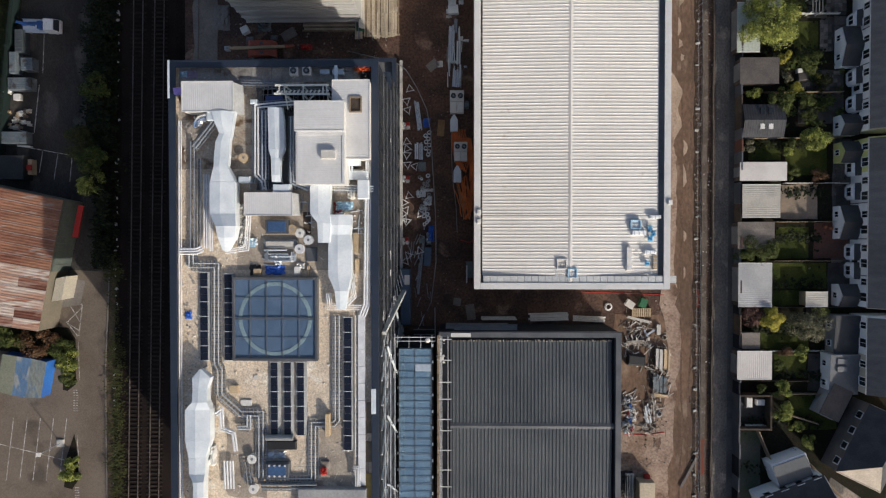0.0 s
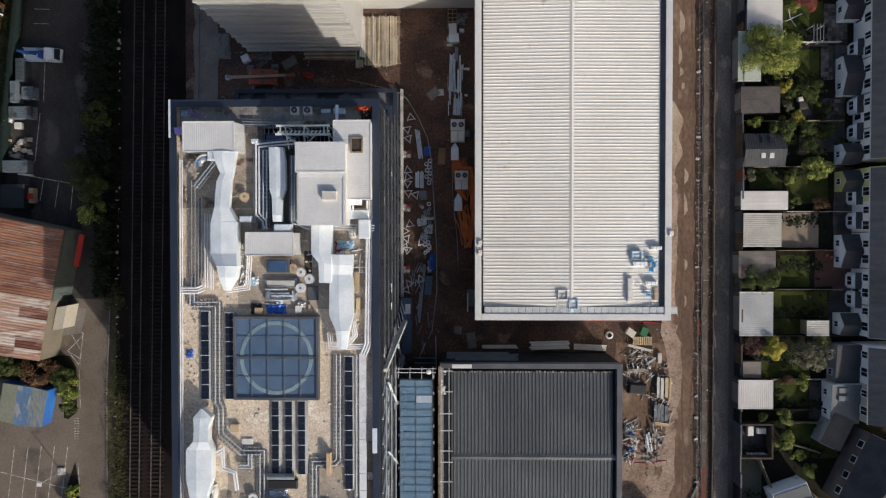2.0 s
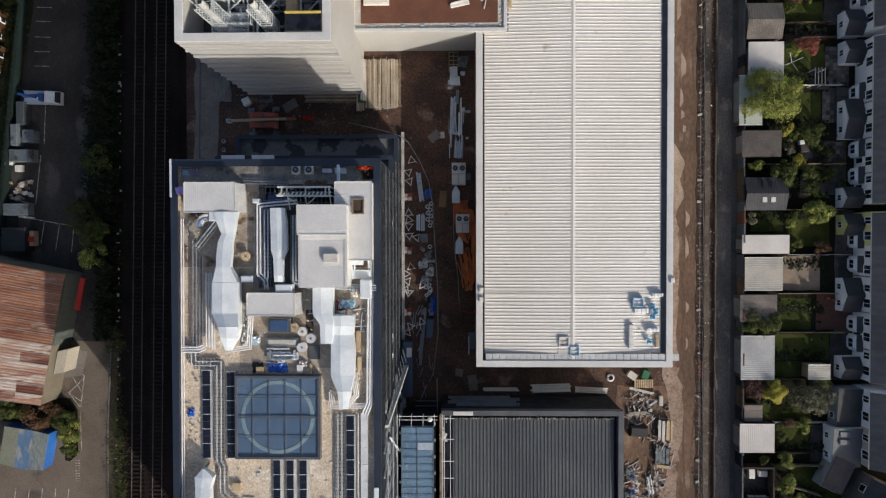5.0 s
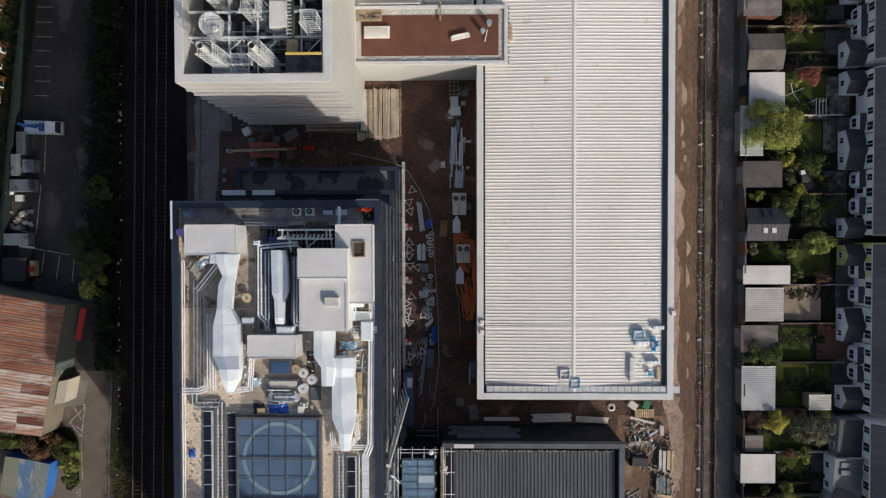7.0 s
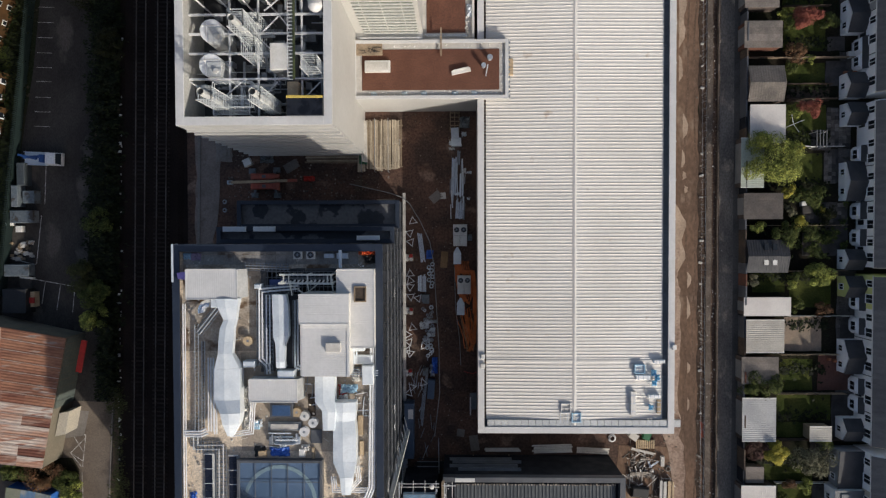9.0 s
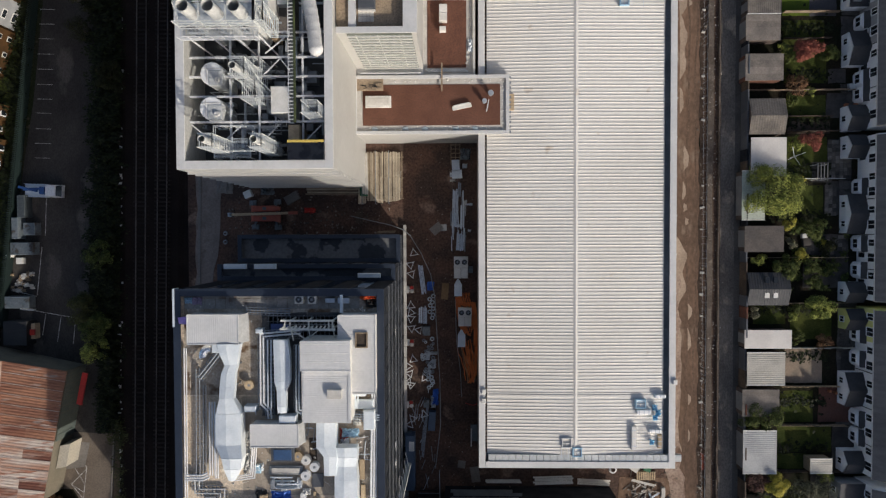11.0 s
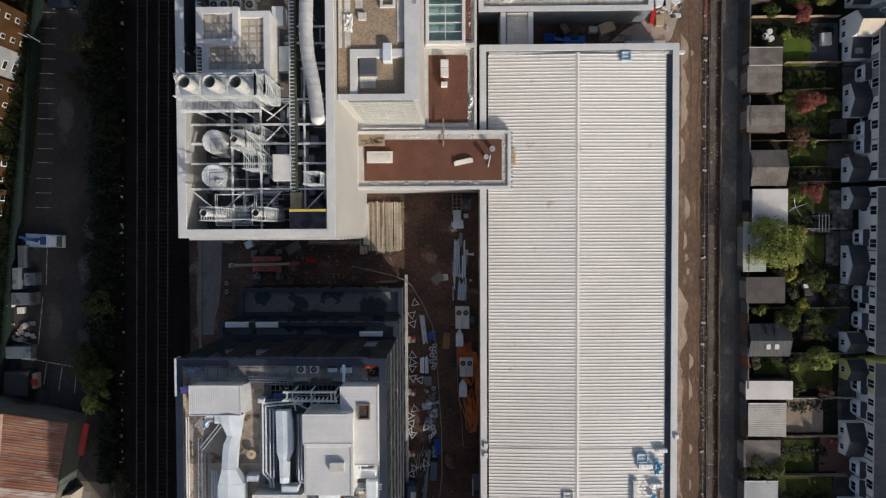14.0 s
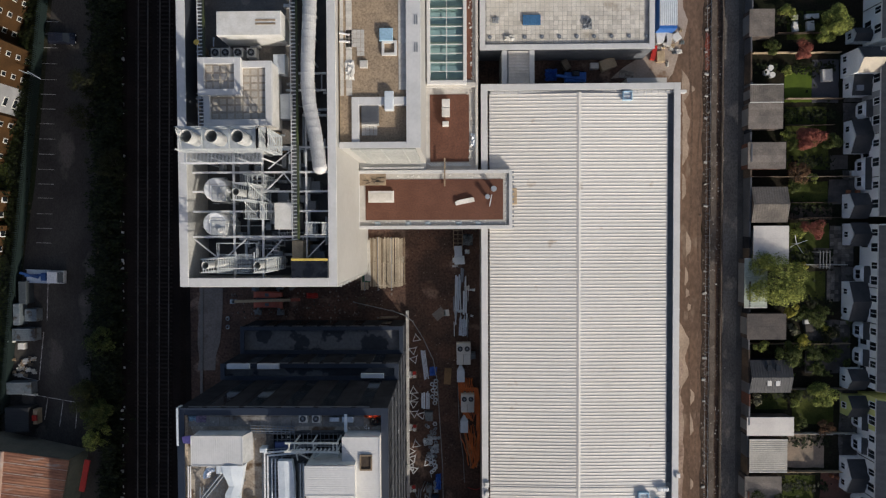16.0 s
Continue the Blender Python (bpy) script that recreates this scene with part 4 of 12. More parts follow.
for k in range(9):
    f = k / 8
    beam(g, (-6.05 + f * 1.3, -10.5 + f * 4.3, 22 - f * 10), (-6.05 + 0.1 + f * 0.6, -10.5 + f * 5.2 + 0.8, 21 - f * 10), 0.08)
part("lattice", g, PIPE_WHITE, br)

# terrace roof fittings
for nm, t in (("a", (-29.71, 21.95, -26.59, 22.66)), ("b", (-25.54, 21.95, -22.54, 22.66))):
    g = geo()
    box(g, t[0], t[1], 14.3, t[2], t[3], 14.8, 0.05)
    solo("vent_cowl", g, GALV_LIGHT, "long pale metal roof vent on the terrace coping", "vent", "terrace vents")
fr = thing("roof_access_frame", "pale metal ventilation hood on legs on the black terrace", "vent")
x0, y0, x1, y1 = -11.39, 20.75, -8.28, 21.38
g = geo()
box(g, x0, y0, 14.6, x1, y1, 15.0, 0.06)
part("hood", g, GALV_LIGHT, fr)
for x in (x0 + 0.5, x1 - 0.6):
    g = geo()
    box(g, x, y0 - 0.1, 13.5, x + 0.12, y0 + 0.1, 14.65)
    part("leg", g, GALV, fr)

# ---- tower ----
TX0, TY0 = -30.52, 34.27
TX1 = -12.22
TY1 = 100.0
TZ = 26.9
TIN = 1.0
tower = thing("plant_tower", "tall white-clad plant tower with an open roof well full of machinery", "building")
g = geo()
ring = ((TX0, TY0, TX0 + 0.5, TY1), (TX1 - 0.5, TY0, TX1, TY1), (TX0 + 0.5, TY0, TX1 - 0.5, TY0 + 0.5), (TX0 + 0.5, TY1 - 0.5, TX1 - 0.5, TY1))
for a in ring:
    box(g, a[0] + 0.12, a[1] + 0.12, 0.3, a[2] - 0.12, a[3], TZ - 0.15)
part("wall", g, WHITE_CLAD, tower)
for z in range(26):
    zz = 1.0 + z
    g = geo()
    box(g, TX0 + 0.02, TY0 - 0.03, zz, TX1 - 0.02, TY0 + 0.13, zz + 0.7)
    part("cladding_panel", g, WHITE_CLAD, tower)
lg_ = geo()
box(lg_, TX0 + 0.04, TY0 - 0.3, 0, TX1 - 0.04, TY0 - 0.03, 0.32, 0.02)
ledge_mesh = mesh_of("cladding_ledge", lg_, WHITE_CLAD)
for k in range(11):
    s = new("cladding_ledge", ledge_mesh)
    s.location = (0, 0, 1.2 + k * 2.25)
    s.parent = tower
y = TY0 + 0.2
while y < 50.58:
    g = geo()
    box(g, TX1 - 0.13, y, 0.3, TX1 - 0.03, y + 0.996, TZ - 0.2)
    part("cladding_panel", g, WHITE_CLAD, tower)
    y += 1.0
g = geo()
w = TIN
for a in ((TX0, TY0, TX0 + w, TY1), (TX1 - w, TY0, TX1, TY1), (TX0 + w, TY0, TX1 - w, TY0 + w)):
    box(g, a[0], a[1], TZ - 0.15, a[2], a[3], TZ, 0.03)
part("coping", g, WHITE_TRIM, tower, "broad white coping")
g = geo()
for a in ((TX0 + 0.5, TY0 + 0.5, TX0 + w - 0.1, 50.9), (TX1 - w + 0.1, TY0 + 0.5, TX1 - 0.5, TY1), (TX0 + w - 0.1, TY0 + 0.5, TX1 - w + 0.1, TY0 + w - 0.1)):
    box(g, a[0], a[1], 20.5, a[2], a[3], TZ - 0.16)
part("inner_wall", g, mat("well_lining", (0.5, 0.49, 0.45), (0.42, 0.41, 0.38), 0.6), tower, "pale inner wall of the roof well")
g = geo()
box(g, TX0 + 0.5, TY0 + 0.5, 18.8, TX1 - 0.5, TY1 - 0.5, 20.5)
part("roof_deck", g, mat("well_floor", (0.055, 0.057, 0.06), (0.09, 0.09, 0.088), 0.7, 0, 0.3, 3.0, 0.2), tower, "dark grey floor of the roof well")
g = geo()
box(g, TX0 + 0.9, 51.21, 20.5, -17.39, TY1 - 0.5, 23.4)
part("upper_deck", g, mat("plant_deck", (0.17, 0.15, 0.13), (0.12, 0.11, 0.1), 0.8, 0, 0.35, 5.0, 0.25, stain=((0.26, 0.22, 0.185), 0.4, 0.6)), tower, "grey-brown raised plant deck")

# northern lining coloured dark for the shadow the enclosure throws on it
g = geo()
box(g, TX0 + 0.5, 50.9, 20.5, TX0 + w - 0.1, TY1, TZ - 0.16)
part("inner_wall", g, mat("dark_well_lining", (0.03, 0.036, 0.046), (0.045, 0.05, 0.06), 0.6), tower, "inner wall of the northern roof well, darkened as shaded")

# ---- link building with red-brown deck ----
LZ = 9.6
def parapet_roof(name, label, x0, y0, x1, y1, z, wall_m, cop_m, deck_m, cw, pave_w, drop=0.5, z0=0.0):
    b = thing(name, label, "building")
    g = geo()
    box(g, x0 + 0.08, y0 + 0.08, z0, x1 - 0.08, y1 - 0.08, z - drop - 0.2)
    for a in ((x0 + 0.08, y0 + 0.08, x0 + 0.3, y1 - 0.08), (x1 - 0.3, y0 + 0.08, x1 - 0.08, y1 - 0.08), (x0 + 0.3, y0 + 0.08, x1 - 0.3, y0 + 0.3), (x0 + 0.3, y1 - 0.3, x1 - 0.3, y1 - 0.08)):
        box(g, a[0], a[1], z - drop - 0.2, a[2], a[3], z - 0.1)
    part("wall", g, wall_m, b)
    g = geo()
    for a in ((x0, y0, x0 + cw, y1), (x1 - cw, y0, x1, y1), (x0 + cw, y0, x1 - cw, y0 + cw), (x0 + cw, y1 - cw, x1 - cw, y1)):
        box(g, a[0], a[1], z - 0.1, a[2], a[3], z, 0.02)
    part("coping", g, cop_m, b)
    g = geo()
    box(g, x0 + 0.3, y0 + 0.3, z - drop - 0.2, x1 - 0.3, y1 - 0.3, z - drop - 0.06)
    part("edge_paving", g, PAVER_PALE, b, "pale slabs round the edge")
    g = geo()
    box(g, x0 + pave_w, y0 + pave_w, z - drop - 0.1, x1 - pave_w, y1 - pave_w, z - drop)
    part("deck", g, deck_m, b)
    return b


x0, y0, x1, y1 = -12.65, 40.91, 9.62, 49.31
link = parapet_roof("link_building", "link wing with red-brown flat roof and white parapet", x0, y0, x1, y1, LZ, WHITE_CLAD, WHITE_TRIM, RED_DECK, 0.5, 1.3, 0.27)
LK = (x0, y0, x1, y1)
x0, y0, x1, y1 = -3.34, 49.26, 4.77, 61.45
parapet_roof("upper_link", "narrow wing with red-brown flat roof and paved edges", x0, LK[3] + 0.02, x1, y1, 9.0, WHITE_CLAD, PAVER_PALE, RED_DECK, 0.35, 1.25, 0.4)
UL = (x0, y0, x1, y1)
x0, y0, x1, y1 = -3.2, 61.39, 4.8, 86.17
parapet_roof("atrium_wing", "narrow wing carrying a glazed atrium roof", x0, UL[3], x1, y1, 9.0, WHITE_CLAD, PAVER_PALE, RED_DECK, 0.35, 0.8, 0.4)

# glazed atrium lantern
x0, y0, x1, y1 = -2.48, 61.42, 3.18, 82.72
at = thing("atrium_rooflight", "long white-framed rooflight with green-tinted glass panes", "rooflight")
g = geo()
for a in ((x0, y0, x0 + 0.5, y1), (x1 - 0.5, y0, x1, y1), (x0 + 0.5, y0, x1 - 0.5, y0 + 0.55), (x0 + 0.5, y1 - 0.5, x1 - 0.5, y1)):
    box(g, a[0], a[1], 8.55, a[2], a[3], 9.7, 0.05)
part("frame", g, WHITE_TRIM, at)
# floor set close under the glass and paled to paint its haze
g = geo()
box(g, x0 + 0.5, y0 + 0.55, 8.62, x1 - 0.5, y1 - 0.5, 8.9)
part("atrium_floor", g, mat("atrium_haze", (0.4, 0.5, 0.55), (0.5, 0.58, 0.57), 0.6, 0, 0.4, 2.0, 0.2, stain=((0.3, 0.38, 0.33), 0.5, 0.64), stretch=(0.25, 1.6, 1)), at, "pale sheet below the atrium glass, carrying its haze")
xm = (x0 + x1) / 2
nr = 16
step = (y1 - y0 - 1.05) / nr
pg = geo()
box(pg, 0, 0, 0, xm - x0 - 0.6, step - 0.1, 0.03)
apane = mesh_of("pane", pg, COURT_GLASS)
g = geo()
beam(g, (xm, y0 + 0.5, 9.5), (xm, y1 - 0.5, 9.5), 0.09, 0.14)
part("glazing_bar", g, WHITE_TRIM, at)
for k in range(nr + 1):
    y = y0 + 0.55 + k * step
    g = geo()
    beam(g, (x0 + 0.4, y, 9.5), (x1 - 0.4, y, 9.5), 0.07 if k % 2 else 0.12, 0.12)
    part("glazing_bar", g, WHITE_TRIM, at)
for k in range(0, nr + 1, 2):
    g = geo()
    box(g, x0 + 0.52, y0 + 0.62 + k * step, 9.0, x1 - 0.52, y0 + 1.0 + k * step, 9.3)
    part("roof_beam", g, mat("pale_green_beam", (0.66, 0.7, 0.56), (0.58, 0.62, 0.5), 0.6) if k == 0 else bpy.data.materials["pale_green_beam"], at, "pale green beam below the glass")
for k in range(nr):
    for xx in (x0 + 0.52, xm + 0.08):
        s = new("pane", apane)
        s.visible_shadow = False
        s.location = (xx, y0 + 0.6 + k * step, 9.5)
        s.parent = at

# ---- gravel-roofed upper block east of the tower ----
x0, y0, x1, y1 = -13.32, 50.37, -2.57, 80.68
UB = (TX1 + 0.02, y0, x1, 100.0)
blk = thing("upper_block", "white upper block with gravel roof and broad white copings", "building")
g = geo()
box(g, UB[0], UB[1] + 0.1, 0, UB[2] - 0.1, UB[3], 23.6)
box(g, UB[2] - 1.5, UB[1] + 0.1, 23.6, UB[2] - 0.1, UB[3], 24.95)
box(g, UB[0], UB[1] + 0.1, 23.6, UB[2] - 1.5, UB[1] + 0.6, 24.95)
part("wall", g, WHITE_CLAD, blk)
g = geo()
cx = -4.27
box(g, cx, UB[1], 24.95, UB[2], UB[3], 25.1, 0.02)
box(g, UB[0], UB[1], 24.95, cx, UB[1] + 0.75, 25.1, 0.02)
part("coping", g, WHITE_TRIM, blk)
g = geo()
CT = -10.74, 50.36, -4.11, 56.43
box(g, UB[0], CT[3] - 0.5, 23.0, cx, UB[3], 24.5)
box(g, UB[0], UB[1] + 0.6, 23.0, CT[0] + 0.5, CT[3] - 0.5, 24.5)
box(g, CT[0] + 0.5, UB[1] + 0.6, 23.0, cx, CT[3] - 0.5, 24.0)
part("gravel", g, GRAVEL2, blk, "brown gravel roof covering")
sx = -11.39
ex = -5.19
for xa, w_, ya, zt in ((sx, 0.7, UB[1] + 6.3, 24.55), (UB[0] + 0.1, 0.4, UB[1] + 6.3, 24.54), (ex, cx - ex, 57.3, 24.57)):
    yy = ya
    while yy < UB[1] + 34:
        g = geo()
        box(g, xa, yy, 24.4, xa + w_, yy + 0.88, zt, 0.01)
        part("edge_slab", g, PAVER_PALE, blk)
        yy += 0.9
# louvred screen below its south edge
LOUVRE = mat("pale_louvre", (0.56, 0.56, 0.53), (0.5, 0.5, 0.475), 0.5)
g = geo()
box(g, UB[0] + 1.2, UB[1] + 0.02, 9.1, UB[2] - 0.7, UB[1] + 0.09, 24.6)
part("louvre_backing", g, mat("louvre_shade_green", (0.1, 0.115, 0.095), (0.14, 0.155, 0.13), 0.7), blk, "grey backing of the louvres")
for k in range(14):
    z = 9.4 + k * 1.1
    g = geo()
    box(g, UB[0] + 1.2, UB[1] - 0.13, z, UB[2] - 0.7, UB[1] + 0.1, z + 0.3)
    part("louvre", g, LOUVRE, blk, "pale horizontal louvre blade")
for k in range(3):
    g = geo()
    xx = UB[0] + 2.2 + k * 2.6
    box(g, xx, UB[1] - 0.12, 10.2, xx + 0.06, UB[1] + 0.05, 24.3)
    part("mullion", g, bpy.data.materials["pale_louvre"], blk)
# sunken plant court with white kerb
x0, y0, x1, y1 = -10.74, 50.36, -4.11, 56.43
g = geo()
for a in ((x0, UB[1] + 0.76, x0 + 0.85, y1), (x0 + 0.85, y1 - 0.95, cx - 0.01, y1)):
    box(g, a[0], a[1], 23.6, a[2], a[3], 24.85, 0.02)
part("kerb", g, WHITE_TRIM, blk, "white raised kerb")
hx0, hy0, hx1, hy1 = -9.64, 53.4, -7.59, 55.54
hatch = thing("roof_hatch", "dark grey square roof hatch on the gravel", "hatch")
g = geo()
box(g, hx0, hy0, 24.0, hx1, hy1, 24.6, 0.08)
part("lid", g, DARK_TRIM, hatch)
g = geo()
box(g, hx0, hy0 - 0.22, 24.0, hx1, hy0 - 0.02, 24.4, 0.03)
part("upstand", g, PAVER_PALE, hatch)
x0, y0, x1, y1 = -9.67, 52.01, -7.79, 53.3
for i in range(4):
    for j in range(2):
        g = geo()
        box(g, x0 + i * (x1 - x0) / 4 + 0.02, y0 + j * (y1 - y0) / 2 + 0.02, 23.98, x0 + (i + 1) * (x1 - x0) / 4 - 0.02, y0 + (j + 1) * (y1 - y0) / 2 - 0.02, 24.06)
        part("paving_slab", g, PAVER_PALE, blk)
x0, y0, x1, y1 = -11.46, 61.3, -9.2, 64.38
for i in range(5):
    for j in range(6):
        if i > 2 or j > 1:
            g = geo()
            box(g, x0 + i * (x1 - x0) / 5 + 0.02, y0 + j * (y1 - y0) / 6 + 0.02, 24.45, x0 + (i + 1) * (x1 - x0) / 5 - 0.02, y0 + (j + 1) * (y1 - y0) / 6 - 0.02, 24.55)
            part("paving_slab", g, PAVER_PALE, blk)

# ---- white paved block to the north ----
x0, y0, x1, y1 = 5.18, 67.15, 30.75, 95.6
NB = (x0, y0, x1, y1)
# white walls coloured grey: the hall's shadow is put into the cladding
nb = parapet_roof("north_block", "white block with pale slab roof and broad grey-white parapet", x0, y0, x1, y1, 6.2, mat("shaded_white_cladding", (0.16, 0.17, 0.185), (0.2, 0.21, 0.22), 0.6, 0, 0.4, 3.0, 0.1), WHITE_TRIM, PAVING, 0.8, 0.6, 0.42)
# slabs of its roof: the southern rows piece by piece, the rest as one field
SP = 0.66
sg = geo()
box(sg, -SP / 2 + 0.025, -SP / 2 + 0.025, 0, SP / 2 - 0.025, SP / 2 - 0.025, 0.06, 0.02)
SLAB_PALE = mat("warm_roof_slab", (0.66, 0.62, 0.55), (0.58, 0.54, 0.47), 0.85, 0, 0.5, 4.0, 0.1, rnd=0.14, stain=((0.45, 0.4, 0.33), 0.3, 0.62))
slab_mesh = mesh_of("roof_slab", sg, SLAB_PALE)
nx = int((NB[2] - NB[0] - 2.0) / SP)
for i in range(nx):
    for j in range(7):
        s = new("roof_slab", slab_mesh)
        s.location = (NB[0] + 1.3 + i * SP, NB[1] + 1.35 + j * SP, 5.785)
        s.parent = nb
g = geo()
for i in range(nx):
    for j in range(7, 34):
        x, y = NB[0] + 1.3 + i * SP, NB[1] + 1.35 + j * SP
        box(g, x - SP / 2 + 0.025, y - SP / 2 + 0.025, 5.785, x + SP / 2 - 0.025, y + SP / 2 - 0.025, 5.845, 0.02)
tagged(part("slab_field", g, SLAB_PALE, nb), kind="stuff")
# pale ledge between the link and the upper block's south front
# added piece: its pale top stands in for sunlit wall in the slot
g = geo()
box(g, TX1 + 0.02, LK[3] + 0.02, 8.2, UB[2] - 0.1, UB[1] + 0.08, 9.05, 0.02)
part("ledge", g, WHITE_TRIM, blk, "added pale ledge at the louvre foot, bright like sunlit wall")
g = geo()
pipe(g, [(LK[0] + 1.0, LK[3] + 0.35, 9.3), (UB[2] - 0.4, LK[3] + 0.35, 9.3)], 0.16)
solo("rainwater_pipe", g, PIPE_WHITE, "white rainwater pipe lying along the link parapet", "pipe")



# ---- plant on the laboratory roof ----
RZ = ADECK


def ribbed_box(name, label, x0, y0, x1, y1, z0, z1, along, category="plant enclosure", extra=None):
    """Enclosure with flat sides and a ribbed lid."""
    b = thing(name, label, category)
    g = geo()
    box(g, x0 + 0.04, y0 + 0.04, z0, x1 - 0.04, y1 - 0.04, z1 - 0.06)
    part("casing", g, OFF_WHITE, b)
    g = geo()
    ribbed(g, x0, y0, x1, y1, z1, z1, 0.24, along, 0.007, 0.5)
    for a, c in (((x0, y0), (x1, y0)), ((x1, y0), (x1, y1)), ((x1, y1), (x0, y1)), ((x0, y1), (x0, y0))):
        beam(g, (*a, z1), (*c, z1), 0.1, 0.12)
    part("roof_sheet", g, WHITE_TRIM, b, "white ribbed lid")
    return b


e1 = ribbed_box("plant_enclosure", "white ribbed-metal plant enclosure beside silver ductwork", -28.4, 14.3, -22.6, 17.65, RZ, 29.5, "y")
e2 = ribbed_box("plant_enclosure", "white ribbed-metal plant enclosure on gravel", -21.45, 2.56, -16.0, 5.13, RZ, 29.2, "y")
SIDE_SHEET = mat("grey_side_sheet", (0.5, 0.5, 0.49), (0.42, 0.42, 0.41), 0.6, 0, 0.6, 4.0, 0.12)
for own, x, ya, yb, zt, dx in ((e1, -22.64, 14.34, 17.61, 29.4, 0.55), (e2, -16.04, 2.6, 5.09, 29.1, 0.5)):
    g = geo()
    loft(g, [[(x, y, RZ), (x + dx, y, RZ), (x + dx, y, RZ + 0.3), (x, y, zt)] for y in (ya, yb)])
    part("raking_side", g, SIDE_SHEET, own, "grey raking side sheet")
x0, y0, x1, y1 = -11.26, 8.87, -7.12, 17.65
eb = ribbed_box("plant_house", "white plant house with ribbed roof and open square hatch", x0, y0, x1, y1, RZ, 29.9, "x")
g = geo()
hx0, hy0, hx1, hy1 = -9.33, 14, -7.94, 15.76
for a in ((hx0, hy0, hx0 + 0.15, hy1), (hx1 - 0.15, hy0, hx1, hy1), (hx0 + 0.15, hy0, hx1 - 0.15, hy0 + 0.15), (hx0 + 0.15, hy1 - 0.15, hx1 - 0.15, hy1)):
    box(g, a[0], a[1], 29.9, a[2], a[3], 30.1)
part("hatch_kerb", g, TIMBER, eb, "weathered timber hatch kerb")
g = geo()
box(g, hx0 + 0.15, hy0 + 0.15, 29.9, hx1 - 0.15, hy1 - 0.15, 29.93)
part("hatch_opening", g, DARK_TIMBER, eb, "dark open hatch")
x0, y0, x1, y1 = -15.17, 5.9, -9.98, 15.04
ec = thing("plant_house", "tall white plant house with two-level ribbed roof and capped vent", "plant enclosure")
g = geo()
ym = 11.82
box(g, x0 + 0.05, y0 + 0.05, RZ, x1 + 0.25, y1 - 0.05, 31.0)
part("casing", g, OFF_WHITE, ec)
g = geo()
ribbed(g, x0, ym, x1 + 0.3, y1, 31.45, 31.45, 0.24, "x", 0.007, 0.5)
box(g, x0, ym - 0.1, 31.0, x1 + 0.3, ym, 31.5)
part("upper_roof", g, WHITE_TRIM, ec)
g = geo()
ribbed(g, x0 + 0.2, y0, x1, ym - 0.5, 31.05, 31.05, 0.24, "x", 0.007, 0.5)
box(g, x1, y0, 30.9, x1 + 0.3, ym - 0.1, 31.15, 0.02)
box(g, x0 + 0.2, ym - 0.5, 31.0, x1, ym - 0.1, 31.2, 0.02)
part("lower_roof", g, WHITE_TRIM, ec)
hx0, hy0, hx1, hy1 = -12.24, 8.69, -10.64, 9.67
g = geo()
box(g, hx0, hy0, 31.05, hx1, hy1, 31.5, 0.03)
part("capped_vent", g, PAVER_PALE, ec, "pale-capped roof vent")


def duct(label, secs, m=GALV_LIGHT, collars=True):
    """Rectangular duct lofted through stations (x, y, half width, bottom, top)."""
    d = thing("air_duct", label, "duct")
    g = geo()
    loft(g, [[(x - w, y, a), (x + w, y, a), (x + w, y, b - 0.1 * w), (x - 0.15 * w, y, b + 0.06 * w), (x - w, y, b - 0.02 * w)] for x, y, w, a, b in secs])
    part("casing", g, m, d)
    for i, (x, y, w, a, b) in enumerate(secs[1:-1]):
        g = geo()
        e = 0.012
        for bx in ((x - w - e, a, x + w + e, a + e), (x - w - e, a, x - w, b - 0.03 * w), (x + w, a, x + w + e, b - 0.1 * w)):
            box(g, bx[0], y - 0.03, bx[1], bx[2], y + 0.03, bx[3])
        loft(g, [[(x - w - e, yy, b - 0.04 * w), (x + w + e, yy, b - 0.12 * w), (x + w + e, yy, b - 0.1 * w + e), (x - 0.15 * w, yy, b + 0.06 * w + e), (x - w - e, yy, b - 0.02 * w + e)] for yy in (y - 0.02, y + 0.02)])
        part("flange", g, GALV_LIGHT, d)
    for x, y, w, a, b in secs[::2]:
        for o in (-w * 0.8, w * 0.8 - 0.12):
            g = geo()
            box(g, x + o, y - 0.06, RZ, x + o + 0.12, y + 0.06, a + 0.02)
            part("support", g, STEEL, d)
    return d


duct("large silver air duct narrowing and widening along the roof", [(-23.73, 14.35, 1.3, 28.5, 29.6), (-23.73, 13.33, 1.1, 28.5, 29.5), (-23.56, 11.84, 0.7, 28.5, 29.3), (-23.89, 10.95, 0.8, 28.5, 29.3), (-24.03, 9.36, 0.85, 28.5, 29.3), (-24.1, 8.08, 0.8, 28.5, 29.4),
     (-23.96, 6.37, 1.4, 27.7, 29.3)])
duct("silver duct box with tapering outlet", [(-23.96, 6.34, 1.45, 27.7, 29.3), (-23.97, 4.58, 1.45, 27.7, 29.3), (-23.98, 2.78, 1.45, 27.7, 29.3), (-23.48, 1.36, 1.15, 28.1, 29.7), (-23.5, 0.09, 0.95, 28.1, 29.5), (-23.75, -1.45, 0.32, 28.3, 28.95)])
duct("straight silver air duct with a narrowed southern run", [(-17.92, 14.77, 0.8, 28.5, 29.3), (-17.8, 13.37, 0.9, 28.5, 29.3), (-17.75, 11.59, 0.9, 28.5, 29.3), (-17.75, 10.06, 0.9, 28.5, 29.3), (-17.85, 9.05, 0.55, 28.5, 29.2), (-17.86, 7.13, 0.5, 28.5, 29.2), (-17.86, 6.37, 0.5, 28.1, 29.0)])
